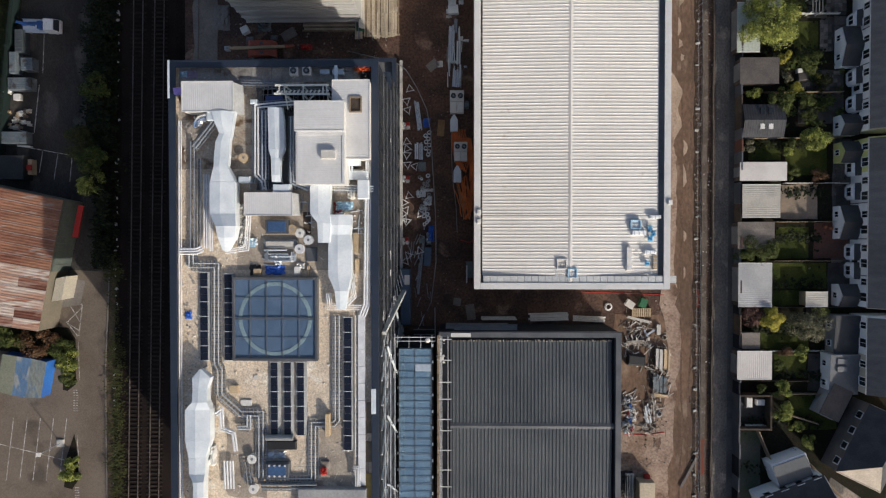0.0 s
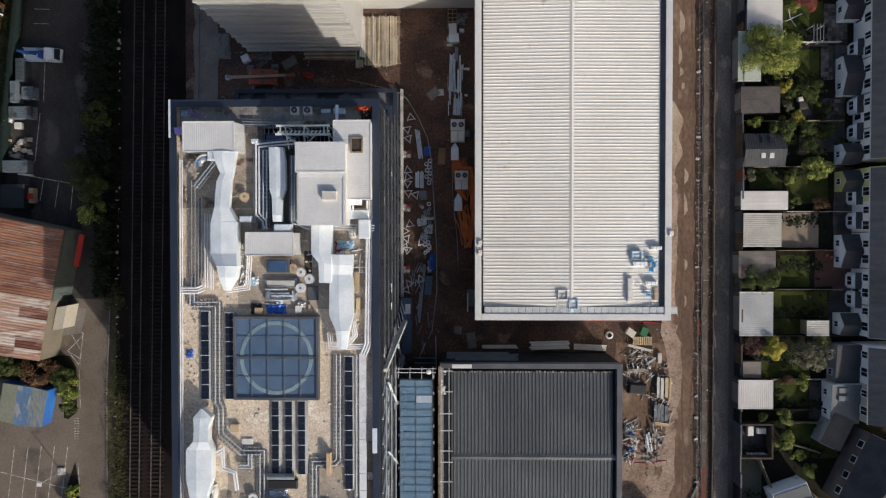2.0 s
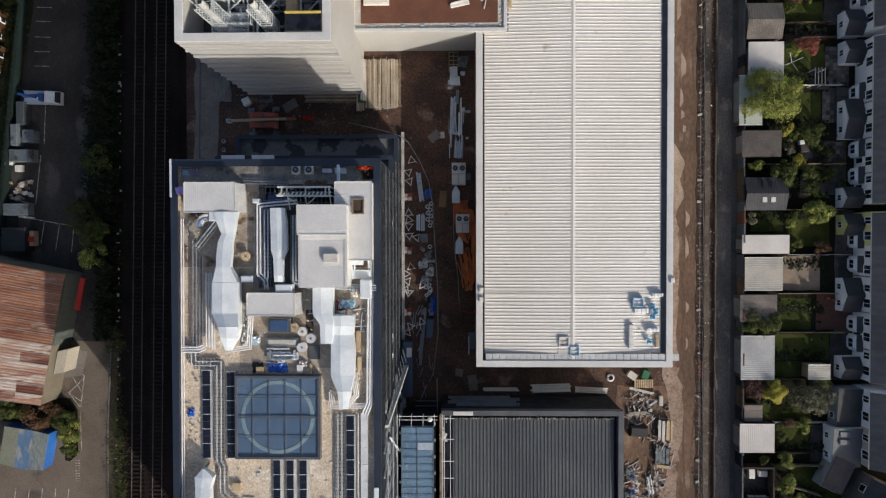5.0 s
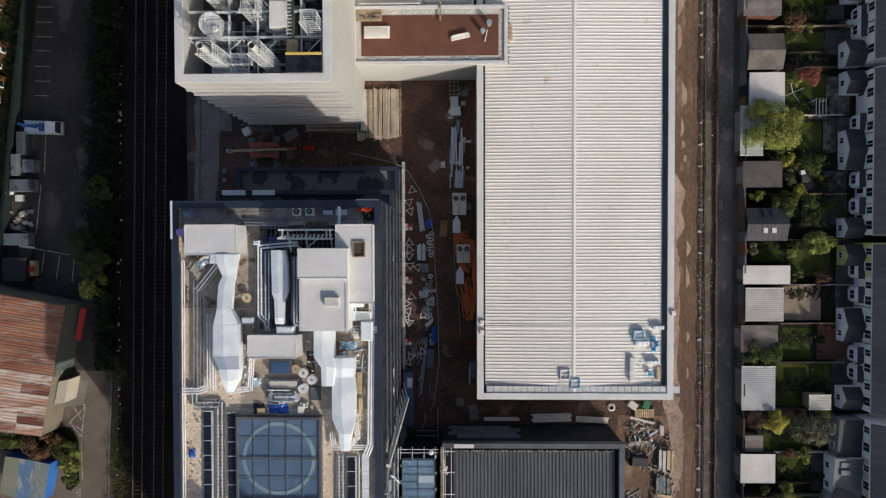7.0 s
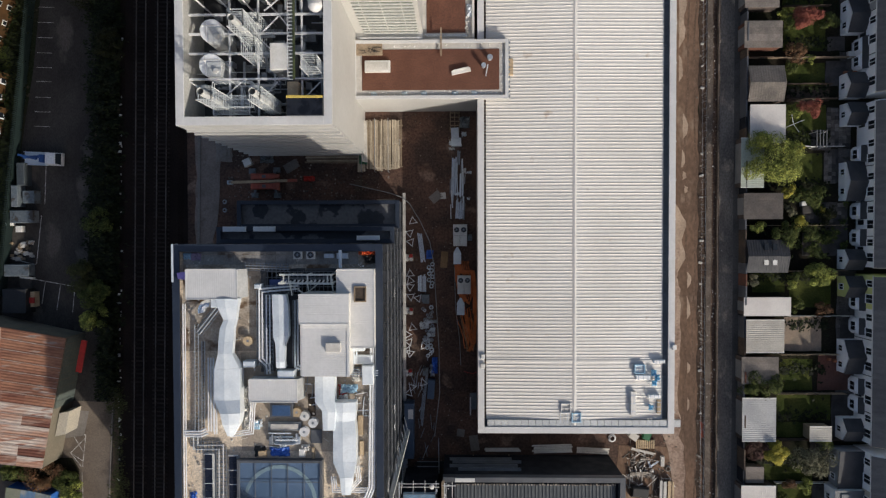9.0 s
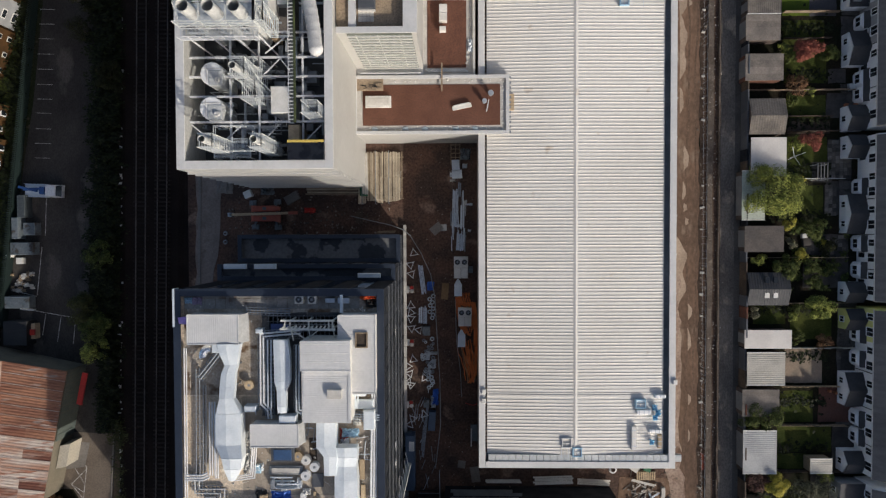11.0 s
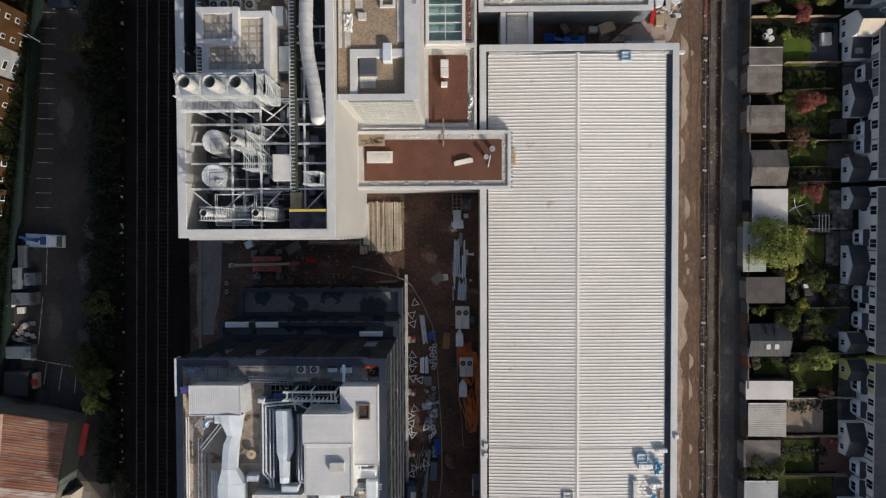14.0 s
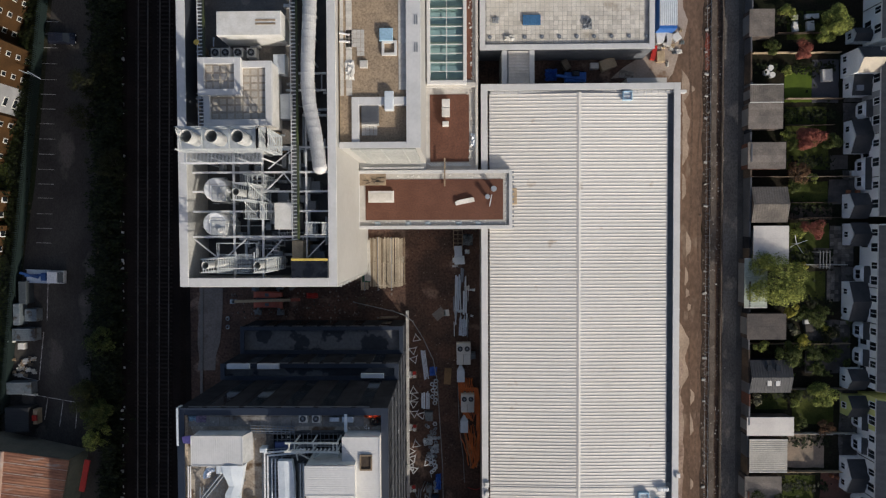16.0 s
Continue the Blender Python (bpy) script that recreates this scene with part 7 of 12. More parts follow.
for k in range(16):
    x, y, z = rng.uniform(wx0 + 0.5, wx1 - 3), rng.uniform(wy0 + 0.4, wy1 - 2), TD + rng.uniform(1.7, 3.0)
    L, q = rng.uniform(2.0, 5.0), rng.uniform(0.8, 2.2)
    g = geo()
    pipe(g, [(x, y, TD), (x, y, z), (min(x + L, wx1 - 0.4), y, z), (min(x + L, wx1 - 0.4), min(y + q, wy1 - 0.4), z), (min(x + L, wx1 - 0.4), min(y + q, wy1 - 0.4), TD)], rng.choice((0.06, 0.09, 0.14)), 8)
    solo("plant_pipe", g, rng.choice((PIPE_GREY, PIPE_WHITE, STEEL, WELL_STEEL)), "bent steel pipe low in the roof well", "pipe", "pipes in the well")
# mesh platform between the two southern flues
mp_ = thing("mesh_platform", "pale steel mesh platform between two flues", "platform")
r = -26.58, 35.73, -22.26, 38.21
for k in range(int((r[3] - r[1]) / 0.16)):
    g = geo()
    beam(g, (r[0], r[1] + k * 0.16, 25.6), (r[2], r[1] + k * 0.16, 25.6), 0.05, 0.05)
    part("mesh_bar", g, GALV_LIGHT, mp_)
for x in (r[0], (r[0] + r[2]) / 2, r[2]):
    g = geo()
    beam(g, (x, r[1], 25.55), (x, r[3], 25.55), 0.12)
    part("bearer", g, PIPE_WHITE, mp_)
    g = geo()
    beam(g, (x, r[1], TD), (x, r[1], 25.5), 0.12)
    part("leg", g, PIPE_WHITE, mp_)
# curved caged ladder by the small platform
g = geo()
cx, cy = -18.25, 38.22
for k in range(12):
    a = math.radians(100 + k * 11)
    beam(g, (cx + 1.3 * math.cos(a), cy + 1.8 * math.sin(a), 24.6), (cx + 1.9 * math.cos(a), cy + 2.5 * math.sin(a), 24.6), 0.07)
solo("curved_cable_ladder", g, PIPE_WHITE, "curved pale cable ladder in the roof well", "cable ladder")

# scrubber vessels
for px in ((-26.78, 45.62), (-26.91, 41.59)):
    v = thing("scrubber_vessel", "round white scrubber vessel on a square base", "vessel", "pair of scrubbers")
    g = geo()
    tube(g, (*px, TD + 0.4), (*px, 25.5), 1.38, n=14)
    tube(g, (*px, 25.5), (*px, 25.6), 1.38, 1.28, n=14)
    part("shell", g, RENDER_WHITE, v)
    g = geo()
    box(g, px[0] - 0.35, px[1] - 1.4, TD, px[0] + 1.35, px[1] + 0.35, 25.72, 0.05)
    part("casing", g, END_FLASH, v, "grey-white square casing")
    g = geo()
    beam(g, (px[0] - 1.2, px[1] + 0.55, 25.64), (px[0] + 1.1, px[1] + 0.6, 25.64), 0.07)
    beam(g, (px[0] - 0.6, px[1] + 1.0, 25.64), (px[0] - 0.55, px[1] - 1.0, 25.64), 0.06)
    ball(g, (px[0] + 0.75, px[1] - 0.75, 25.8), 0.38, 8, 5, 0.7)
    part("lid_bar", g, OFF_WHITE, v)
r = -19.71, 40.89, -17.62, 44
g = geo()
box(g, r[0], r[1], TD, r[2], r[3], 26.0, 0.06)
solo("air_handler", g, OFF_WHITE, "tall white boxed air handler in the roof well", "air handler")
r = (-17.44, 35.27, -13.25, 37.32)
bx = thing("black_tank_house", "black-topped box with yellow edge in the well corner", "plant box")
g = geo()
box(g, r[0], r[1], TD, r[2], r[3], 27.3, 0.03)
part("body", g, mat("wet_black_membrane", (0.006, 0.007, 0.01), (0.02, 0.022, 0.028), 0.2, 0, 0.6, 3.0, 0.2), bx)
g = geo()
box(g, r[0], r[3] - 0.06, 27.3, r[2], r[3] + 0.22, 27.42, 0.02)
part("edge_strip", g, YELLOW, bx, "yellow edge strip")
r = -17.77, 37.26, -16.47, 39.57
g = geo()
box(g, r[0], r[1], TD, r[2], r[3], 25.6, 0.04)
solo("timber_platform", g, PLY, "bare timber platform in the roof well", "platform")
# well steelwork
st = thing("well_steelwork", "pale steel beams and braces spanning the roof well", "steelwork")
zx = 25.0
for py in (263, 307, 341, 376, 421):
    g = geo()
    y = 38.69 + (441 - py) * 0.0667
    beam(g, (TX0 + 0.9, y, zx), (TX1 - 0.9, y, zx), 0.22, 0.3)
    part("cross_beam", g, PIPE_WHITE, st)
for px in (-24.85, -21.42, -16.2):
    g = geo()
    beam(g, (px, TY0 + 0.9, zx - 0.3), (px, 54.86, zx - 0.3), 0.2, 0.3)
    part("long_beam", g, PIPE_WHITE, st)
for a, b in (((-29.48, 39.74), (-26.81, 37.58)), ((-23.35, 39.72), (-25.8, 37.58)), ((-19.04, 39.7), (-21.08, 37.56)), ((-14, 39.61), (-16.04, 37.54)), ((-20.62, 48.05), (-17.57, 50.48)), ((-18.81, 47.5), (-21.12, 45.25)), ((-18.81, 47.5), (-17.62, 45.97)), ((-20.99, 44.65), (-18.01, 41.63))):
    g = geo()
    beam(g, (*a, zx), (*b, zx), 0.14)
    part("brace", g, PIPE_WHITE, st)
g = geo()
rng = random.Random(21)
for k in range(60):
    x, y = rng.uniform(TX0 + 2, TX1 - 2), rng.uniform(TY0 + 2, 60)
    d = rng.choice(((rng.uniform(1, 5), 0), (0, rng.uniform(1, 5))))
    z = rng.uniform(20.6, 23.5)
    tube(g, (x, y, z), (min(TX1 - 1.8, x + d[0]), y + d[1], z), rng.uniform(0.06, 0.22), n=7)
solo("well_pipework", g, GALV, "grey pipes crossing deep in the roof well", "pipework", kind="stuff")
g = geo()
for k in range(46):
    x, y = rng.uniform(TX0 + 2.4, TX1 - 3.2), rng.uniform(TY0 + 2, 60)
    box(g, x, y, TD, x + rng.uniform(0.5, 1.6), y + rng.uniform(0.5, 1.8), TD + rng.uniform(0.6, 2.2), 0.05)
solo("well_plant", g, STEEL, "grey plant boxes on the floor of the roof well", "plant", kind="stuff")
# long green-and-white cable ladder
for xa, nm in ((-17.28, "dark cable ladder with pale rungs running the length of the well"), (-28.09, "pale cable ladder beside the west coping")):
    cl = thing("cable_ladder", nm, "cable ladder", "long cable ladders")
    ya, yb = (39.72, 78.0) if xa > -22 else (52.82, 78.0)
    g = geo()
    beam(g, (-0.28, 0, 0), (0.28, 0, 0), 0.1)
    rung_mesh = mesh_of("rung", g, PIPE_WHITE)
    y = ya
    while y < yb:
        s = new("rung", rung_mesh)
        s.location = (xa, y, 26.0)
        s.parent = cl
        y += 0.42
    g = geo()
    beam(g, (xa - 0.32, ya, 26.0), (xa - 0.32, yb, 26.0), 0.08)
    part("side_rail", g, PIPE_WHITE, cl)
    g = geo()
    box(g, xa + 0.3, ya, 25.9, xa + 0.55, yb, 26.15)
    part("cable", g, mat("green_cable", (0.08, 0.1, 0.03), (0.05, 0.06, 0.03), 0.6), cl, "dark green cables")
    g = geo()
    box(g, xa - 0.3, ya, 25.2, xa + 0.3, yb, 25.3)
    part("tray", g, DARK_TRIM, cl)
# big ribbed flexible duct
pts = []
for px, py in ((565, 300), (562, 270), (556, 230), (548, 190), (545, 150), (546, 100), (548, 60), (550, 20), (550, -80)):
    pts.append(((px - 802) * 0.0645 + 1.17, 40.78 + (410 - py) * 0.0648, 27.0))
DUCT_GREY = mat("grey_duct_skin", (0.5, 0.5, 0.49), (0.42, 0.42, 0.42), 0.45, 0.1, 0.6, 5.0, 0.12)
fd = thing("ribbed_duct", "fat pale ribbed duct winding along the roof well", "duct")
k = 0
rz = 0.78
for a, b in zip(pts, pts[1:]):
    L = (Vector(b) - Vector(a)).length
    n = max(1, int(L / 0.85))
    for i in range(n):
        p, q = Vector(a).lerp(Vector(b), i / n), Vector(a).lerp(Vector(b), (i + 1) / n)
        g = geo()
        tube(g, p, p.lerp(q, 0.9), rz, rz * 1.02, n=22)
        tube(g, p.lerp(q, 0.88), p.lerp(q, 1.02), rz * 1.06, n=22)
        part("segment", g, DUCT_GREY, fd)
g = geo()
ball(g, (pts[0][0], pts[0][1] + 0.1, 26.9), 0.85, 14, 10)
part("end_cap", g, WHITE_TRIM, fd, "smooth white end cap")
for k in range(6):
    y = 52 + k * 3.0
    g = geo()
    box(g, TX1 - 3.5, y, TD, TX1 - 3.3, y + 0.2, 26.4)
    part("support", g, GALV, fd)

# fenced white enclosure with paved top
TAN_TILE = mat("tan_tile", (0.55, 0.5, 0.43), (0.46, 0.42, 0.36), 0.85, 0, 0.7, 5.0, 0.15, rnd=0.15)


def raised_roof(label, r, z, cw):
    b = thing("plant_enclosure", label, "plant enclosure", "white-rimmed enclosures")
    x0, y0, x1, y1 = r
    g = geo()
    box(g, x0 + 0.06, y0 + 0.06, TD, x1 - 0.06, y1 - 0.06, z - 0.5)
    part("wall", g, OFF_WHITE, b)
    g = geo()
    for a in ((x0, y0, x0 + cw, y1), (x1 - cw, y0, x1, y1), (x0 + cw, y0, x1 - cw, y0 + cw), (x0 + cw, y1 - cw, x1 - cw, y1)):
        box(g, a[0], a[1], z - 0.5, a[2], a[3], z, 0.02)
    part("rim", g, WHITE_TRIM, b)
    nx_, ny_ = max(2, round((x1 - x0 - 2 * cw) / 0.85)), max(2, round((y1 - y0 - 2 * cw) / 0.85))
    dx, dy = (x1 - x0 - 2 * cw) / nx_, (y1 - y0 - 2 * cw) / ny_
    g = geo()
    box(g, x0 + cw - 0.02, y0 + cw - 0.02, z - 0.5, x1 - cw + 0.02, y1 - cw + 0.02, z - 0.44)
    part("bedding", g, mat("tan_bedding", (0.42, 0.37, 0.3), (0.36, 0.31, 0.25), 0.9, 0, 0.5, 5.0, 0.15), b)
    pg = geo()
    box(pg, 0.12, 0.12, 0, dx - 0.12, dy - 0.12, 0.04, 0.02)
    pm_ = mesh_of("paving_tile", pg, TAN_TILE)
    for i in range(nx_):
        for j in range(ny_):
            s = new("paving_tile", pm_)
            s.location = (x0 + cw + i * dx, y0 + cw + j * dy, z - 0.45)
            s.parent = b
    return b


raised_roof("white-rimmed enclosure with pale tiled top", (-27.08, 52.64, -19.28, 59.93), 27.9, 0.74)
raised_roof("taller white-rimmed enclosure with pale tiled top", (-27.46, 55.96, -22.62, 60.21), 28.5, 0.72)
r = -25.6, 62.88, -18.24, 65.61
e2 = thing("plant_house", "white flat-roofed plant house with two slot vents", "plant enclosure")
g = geo()
box(g, r[0], r[1], TD, r[2], r[3], 27.6, 0.05)
part("casing", g, OFF_WHITE, e2)
for dy in (0.5, 1.0):
    g = geo()
    box(g, r[2] - 2.9, r[3] - 0.75 - dy * 0.8, 27.6, r[2] - 0.6, r[3] - 0.55 - dy * 0.8, 27.64)
    part("slot_vent", g, TIMBER, e2)
for px in (387, 405, 427, 450):
    fan_unit((px - 802) * 0.0675 + 1.17, 61.79, ND, 1.1, 1.1, 1.3, "grey condenser with black fan in the roof well", "well condensers")
for r, z, m, lb in (((-19.94, 59.21, -18.54, 61.49), 24.9, GALV_LIGHT, "pale blue-grey cabinet"), ((-19.25, 53.98, -18.06, 56.94), 24.6, GALV, "twin grey duct boxes"), ((-20.81, 63.12, -19.18, 64.08), 24.4, GALV_LIGHT, "small silver unit"), ((-20.49, 50.5, -19.65, 52.49), 24.4, PLY, "bare plywood box")):
    g = geo()
    box(g, *r[:2], TD, *r[2:], z, 0.05)
    solo("plant_cabinet", g, m, lb + " in the roof well", "cabinet")
yp = -28.55, 62.64
g = geo()
tube(g, (*yp, ND), (*yp, 25.9), 0.05, n=8)
ball(g, (*yp, 26.0), 0.34, 12, 8, 0.6)
solo("warning_beacon", g, YELLOW, "yellow round beacon on a slim post", "beacon")
# small plant scattered over the raised deck
rng = random.Random(77)
for lb, m in (("rusty brown pipe frame on the raised deck", TIMBER), ("grey pump set on the raised deck", STEEL), ("pale valve set on the raised deck", OFF_WHITE)):
    for k in range(9):
        x = rng.choice((rng.uniform(-28.81, -27.05), rng.uniform(-19.06, -17.44), rng.uniform(-25.83, -19.06)))
        y = rng.choice((rng.uniform(61.79, 64.07), rng.uniform(67.42, 72), rng.uniform(53.36, 59.1)))
        b = thing("plant_item", lb, "plant", "deck plant items")
        g = geo()
        w, d, h = rng.uniform(0.25, 0.7), rng.uniform(0.25, 0.7), rng.uniform(0.3, 0.9)
        box(g, x - w / 2, y - d / 2, ND, x + w / 2, y + d / 2, ND + h, 0.04)
        part("casing", g, m, b)
        g = geo()
        dx, dy = rng.choice(((1.2, 0), (0, 1.4), (-1.0, 0)))
        pipe(g, [(x, y, ND + h * 0.6), (x + dx, y + dy, ND + h * 0.6), (x + dx, y + dy, ND + 0.05)], 0.07, 6)
        part("pipe", g, PIPE_WHITE if k % 2 else GALV, b)

# ---- things on the link and upper roofs ----
D1 = LZ - 0.27
def slabbox(nm, label, cat, r, z0, z1, m, c=0.03, group=""):
    g = geo()
    box(g, r[0], r[1], z0, r[2], r[3], z1, c)
    return solo(nm, g, m, label, cat, group)


lt = thing("planter_tray", "pale rectangular tray with a worn bed on the red deck", "tray")
r = -10.92, 44.73, -7.27, 46.37
g = geo()
box(g, r[0], r[1], D1, r[2], r[3], D1 + 0.45, 0.04)
part("tray", g, OFF_WHITE, lt)
g = geo()
box(g, r[0] + 0.35, r[1] + 0.3, D1 + 0.45, r[2] - 0.3, r[3] - 0.3, D1 + 0.5)
part("bed", g, PAVER_PALE, lt)
rt = thing("roof_void", "timber-framed roof opening with dark cables", "roof opening")
r = -12.3, 47.18, -8.4, 48.82
g = geo()
box(g, r[0], r[1], D1, r[2], r[3], D1 + 0.25, 0.02)
part("frame", g, TIMBER, rt)
rng = random.Random(5)
for k in range(12):
    g = geo()
    x, y = rng.uniform(r[0] + 1.2, r[2] - 0.7), rng.uniform(r[1] + 0.3, r[3] - 0.6)
    pipe(g, [(x, y, D1 + 0.29), (x + rng.uniform(-0.4, 0.4), y + 0.15, D1 + 0.36), (x + rng.uniform(-0.6, 0.6), y + rng.uniform(-0.2, 0.3), D1 + 0.3)], 0.04, 6)
    part("cable", g, BLACK, rt)
g = geo()
beam(g, (1.52, 44.52, D1 + 0.15), (4.2, 45.07, D1 + 0.15), 0.55, 0.3)
beam(g, (1.68, 44.84, D1 + 0.38), (3.95, 45.32, D1 + 0.38), 0.18, 0.16)
solo("wrapped_pack", g, OFF_WHITE, "white wrapped pack on the red deck", "pack")
for p, rr in (((6.93, 46.57), 0.42), ((6.04, 45.45), 0.36)):
    v = thing("roof_cowl", "round grey extract cowl on the red deck", "cowl", "deck cowls")
    g = geo()
    tube(g, (*p, D1), (*p, D1 + 0.9), rr * 0.7, n=14)
    part("stem", g, GALV, v)
    g = geo()
    tube(g, (*p, D1 + 0.9), (*p, D1 + 1.15), rr, rr * 0.9, n=16)
    part("cap", g, GALV, v)
g = geo()
tube(g, (6.69, 45.77, D1 + 0.2), (6.36, 44.08, D1 + 0.2), 0.07, n=6)
solo("flexible_hose", g, GALV_LIGHT, "pale hose beside the cowls", "hose")
g = geo()
beam(g, (0.01, 50.97, 9.7), (0, 46.97, 9.7), 0.2, 0.15)
solo("timber_plank", g, TIMBER, "timber plank bridging two roofs", "plank")
FILM_SCRAP = mat("pale_film", (0.5, 0.57, 0.6), (0.38, 0.46, 0.5), 0.4)
for k in range(5):
    x = LK[0] + 3.0 + k * 3.6 + (k % 2) * 0.8
    crumple("pale blue film scrap along the deck edge", x, LK[1] + 0.8, D1 - 0.05, (0.8, 0.5), FILM_SCRAP, 840 + k, "film scrap", "film_scrap", 0.2)
g = geo()
rng = random.Random(6)
for k in range(90):
    x = rng.uniform(LK[0] + 0.5, LK[2] - 0.6)
    rubble(g, x, rng.choice((LK[1] + 0.9, LK[3] - 0.9)) + rng.gauss(0, 0.2), D1 - 0.05, rng.uniform(0.06, 0.2), rng)
for k in range(30):
    rubble(g, LK[2] - 0.9 + rng.gauss(0, 0.15), rng.uniform(LK[1] + 0.6, LK[3] - 0.6), D1 - 0.05, rng.uniform(0.06, 0.2), rng)
solo("deck_litter", g, OFF_WHITE, "pale scraps along the edges of the red deck", "litter", kind="stuff")
g = geo()
for k in range(150):
    rubble(g, 4.05 + rng.gauss(0, 0.25), rng.uniform(50.0, 84.0), 8.6, rng.uniform(0.06, 0.22), rng)
solo("edge_litter", g, PAVER_PALE, "pale rubble and offcuts along the narrow wing's edge", "litter", kind="stuff")
for k in range(12):
    y = LK[1] + 0.2 + k * 0.7
    g = geo()
    box(g, LK[2] - 0.02, y, 8.75, LK[2] + 0.25, y + 0.3, 9.3)
    part("end_bracket", g, STEEL, link)
slabbox("unfinished_box", "small bare box on the hall roof edge", "box", (9.37, 44.39, 10.33, 46.73), 8.4, 8.9, PLY)
# upper link roof
for r in ((-0.36, 58.21, 0.76, 59.34), (-0.37, 56.93, 0.76, 58.14), (-0.3, 55.56, 0.59, 56.21)):
    slabbox("vent_box", "small white vent box casting a shadow on the red deck", "vent", r, 8.55, 9.6, OFF_WHITE, 0.05, "deck vent boxes")
crumple("crumpled foil sheet beside the parapet", 4.13, 53.69, 8.6, (0.8, 1.9), GALV_LIGHT, 31, "foil sheet", "foil_sheet", 0.5)
for k in range(14):
    g = geo()
    xx = UL[0] + 1.0 + k * 0.42
    beam(g, (xx, 50.33, 8.9), (xx + 0.6, 49.92, 8.95), 0.12)
    solo("steel_offcut", g, GALV_LIGHT, "silver offcut lying by the deck edge", "offcut", "offcuts by the deck edge")
# upper block roof
slabbox("roof_light", "pale blue square rooflight lid standing open", "rooflight", (-7.4, 62.95, -5.82, 64.41), 24.5, 25.0, PALE_BLUE, 0.05)
kb = thing("open_kerb", "white square timber kerb open to gravel", "kerb")
x0, y0, x1, y1 = -7.15, 61.28, -5.36, 63.01
for a in ((x0, y0, x0 + 0.3, y1), (x1 - 0.3, y0, x1, y1), (x0 + 0.3, y0, x1 - 0.3, y0 + 0.3), (x0 + 0.3, y1 - 0.3, x1 - 0.3, y1)):
    g = geo()
    box(g, a[0], a[1], 24.5, a[2], a[3], 24.85, 0.02)
    part("kerb_side", g, OFF_WHITE, kb)
crumple("white wrapped pack on gravel", -10.96, 59.62, 24.5, (1.1, 2.2), OFF_WHITE, 41, "pack", "wrapped_pack", 0.4)
slabbox("paver_stack", "small pale box tilted on gravel", "box", (-9.74, 59.84, -8.81, 60.7), 24.5, 24.85, PAVER_PALE)
slabbox("duct_stub", "pale duct stub over the white kerb", "duct", (-6.83, 54.86, -5.78, 57.04), 24.0, 25.2, GALV_LIGHT, 0.06)
for k in range(2):
    g = geo()
    tube(g, (-11.85 - 0.3, 64.02 - k * 1.0, 24.6), (-11.85 + 0.9, 63.76 - k * 0.8, 24.6), 0.13, n=8)
    solo("overflow_pipe", g, PIPE_WHITE, "white pipe end above pale slabs", "pipe", "overflow pipes")
g = geo()
for py in (50, 98):
    y = 40.78 + (410 - py) * 0.0665
    box(g, -3.28, y, 25.1, -3.28 + 0.12, y + 1.1, 25.16)
    box(g, -3.02, y, 25.1, -3.02 + 0.12, y + 1.1, 25.16)
solo("coping_slots", g, STEEL, "grey slot brackets on the white coping", "brackets")
# white block roof fittings
for k in range(10):
    x = NB[0] + 1.5 + k * 2.55
    a = thing("roof_anchor", "dark round fall-arrest anchor on pale slabs", "anchor", "roof anchors")
    g = geo()
    tube(g, (x, NB[1] + 1.95, 5.84), (x, NB[1] + 1.95, 5.94), 0.3, n=14)
    part("base", g, STEEL, a)
    g = geo()
    tube(g, (x, NB[1] + 1.95, 5.94), (x, NB[1] + 1.95, 6.12), 0.07, n=8)
    part("post", g, GALV, a)
slabbox("blue_rooflight", "blue rectangular rooflight in pale slabs", "rooflight", (11.48, 70.83, 14.12, 72.25), 5.8, 6.15, mat("blue_glass_lid", (0.06, 0.16, 0.3), (0.05, 0.13, 0.25), 0.2), 0.05)
crumple("dark netting heap on the slabs", 21, 70.91, 5.84, (1.3, 1.6), STEEL, 51, "netting", "netting", 0.6)
crumple("white roll of membrane on the slabs", 9.51, 68.97, 5.84, (1.6, 0.7), OFF_WHITE, 52, "membrane roll", "membrane_roll", 0.5)
crumple("small dark heap on the slabs", 7.52, 71.62, 5.84, (1.0, 0.9), STEEL, 53, "cable heap", "cable_heap", 0.4)
# covered way between the two blocks
r = 8.43, 62.1, 13.23, 67.42
cw_ = thing("covered_way", "narrow covered way with pale ribbed roof", "covered way")
g = geo()
box(g, r[0], HY1 + 0.02, 0, r[2], NB[1] - 0.02, 5.6)
part("wall", g, WHITE_CLAD, cw_)
g = geo()
ribbed(g, r[0] + 1.0, HY1 + 0.02, r[2] - 0.8, NB[1] - 0.02, 5.8, 5.8, 0.45, "x", 0.05, 0.3)
part("roof_sheet", g, PAVER_PALE, cw_)
g = geo()
for x in (r[0], r[2] - 0.75):
    box(g, x, HY1 + 0.02, 5.6, x + 0.75, NB[1] - 0.02, 6.0, 0.02)
part("coping", g, WHITE_TRIM, cw_)
g = geo()
box(g, UL[2], HY1 - 0.5, 0, HX0 - 0.05, 100, 3.0)
solo("service_slot", g, CONCRETE_GREY, "narrow service strip between the wings", "roof", kind="structure")
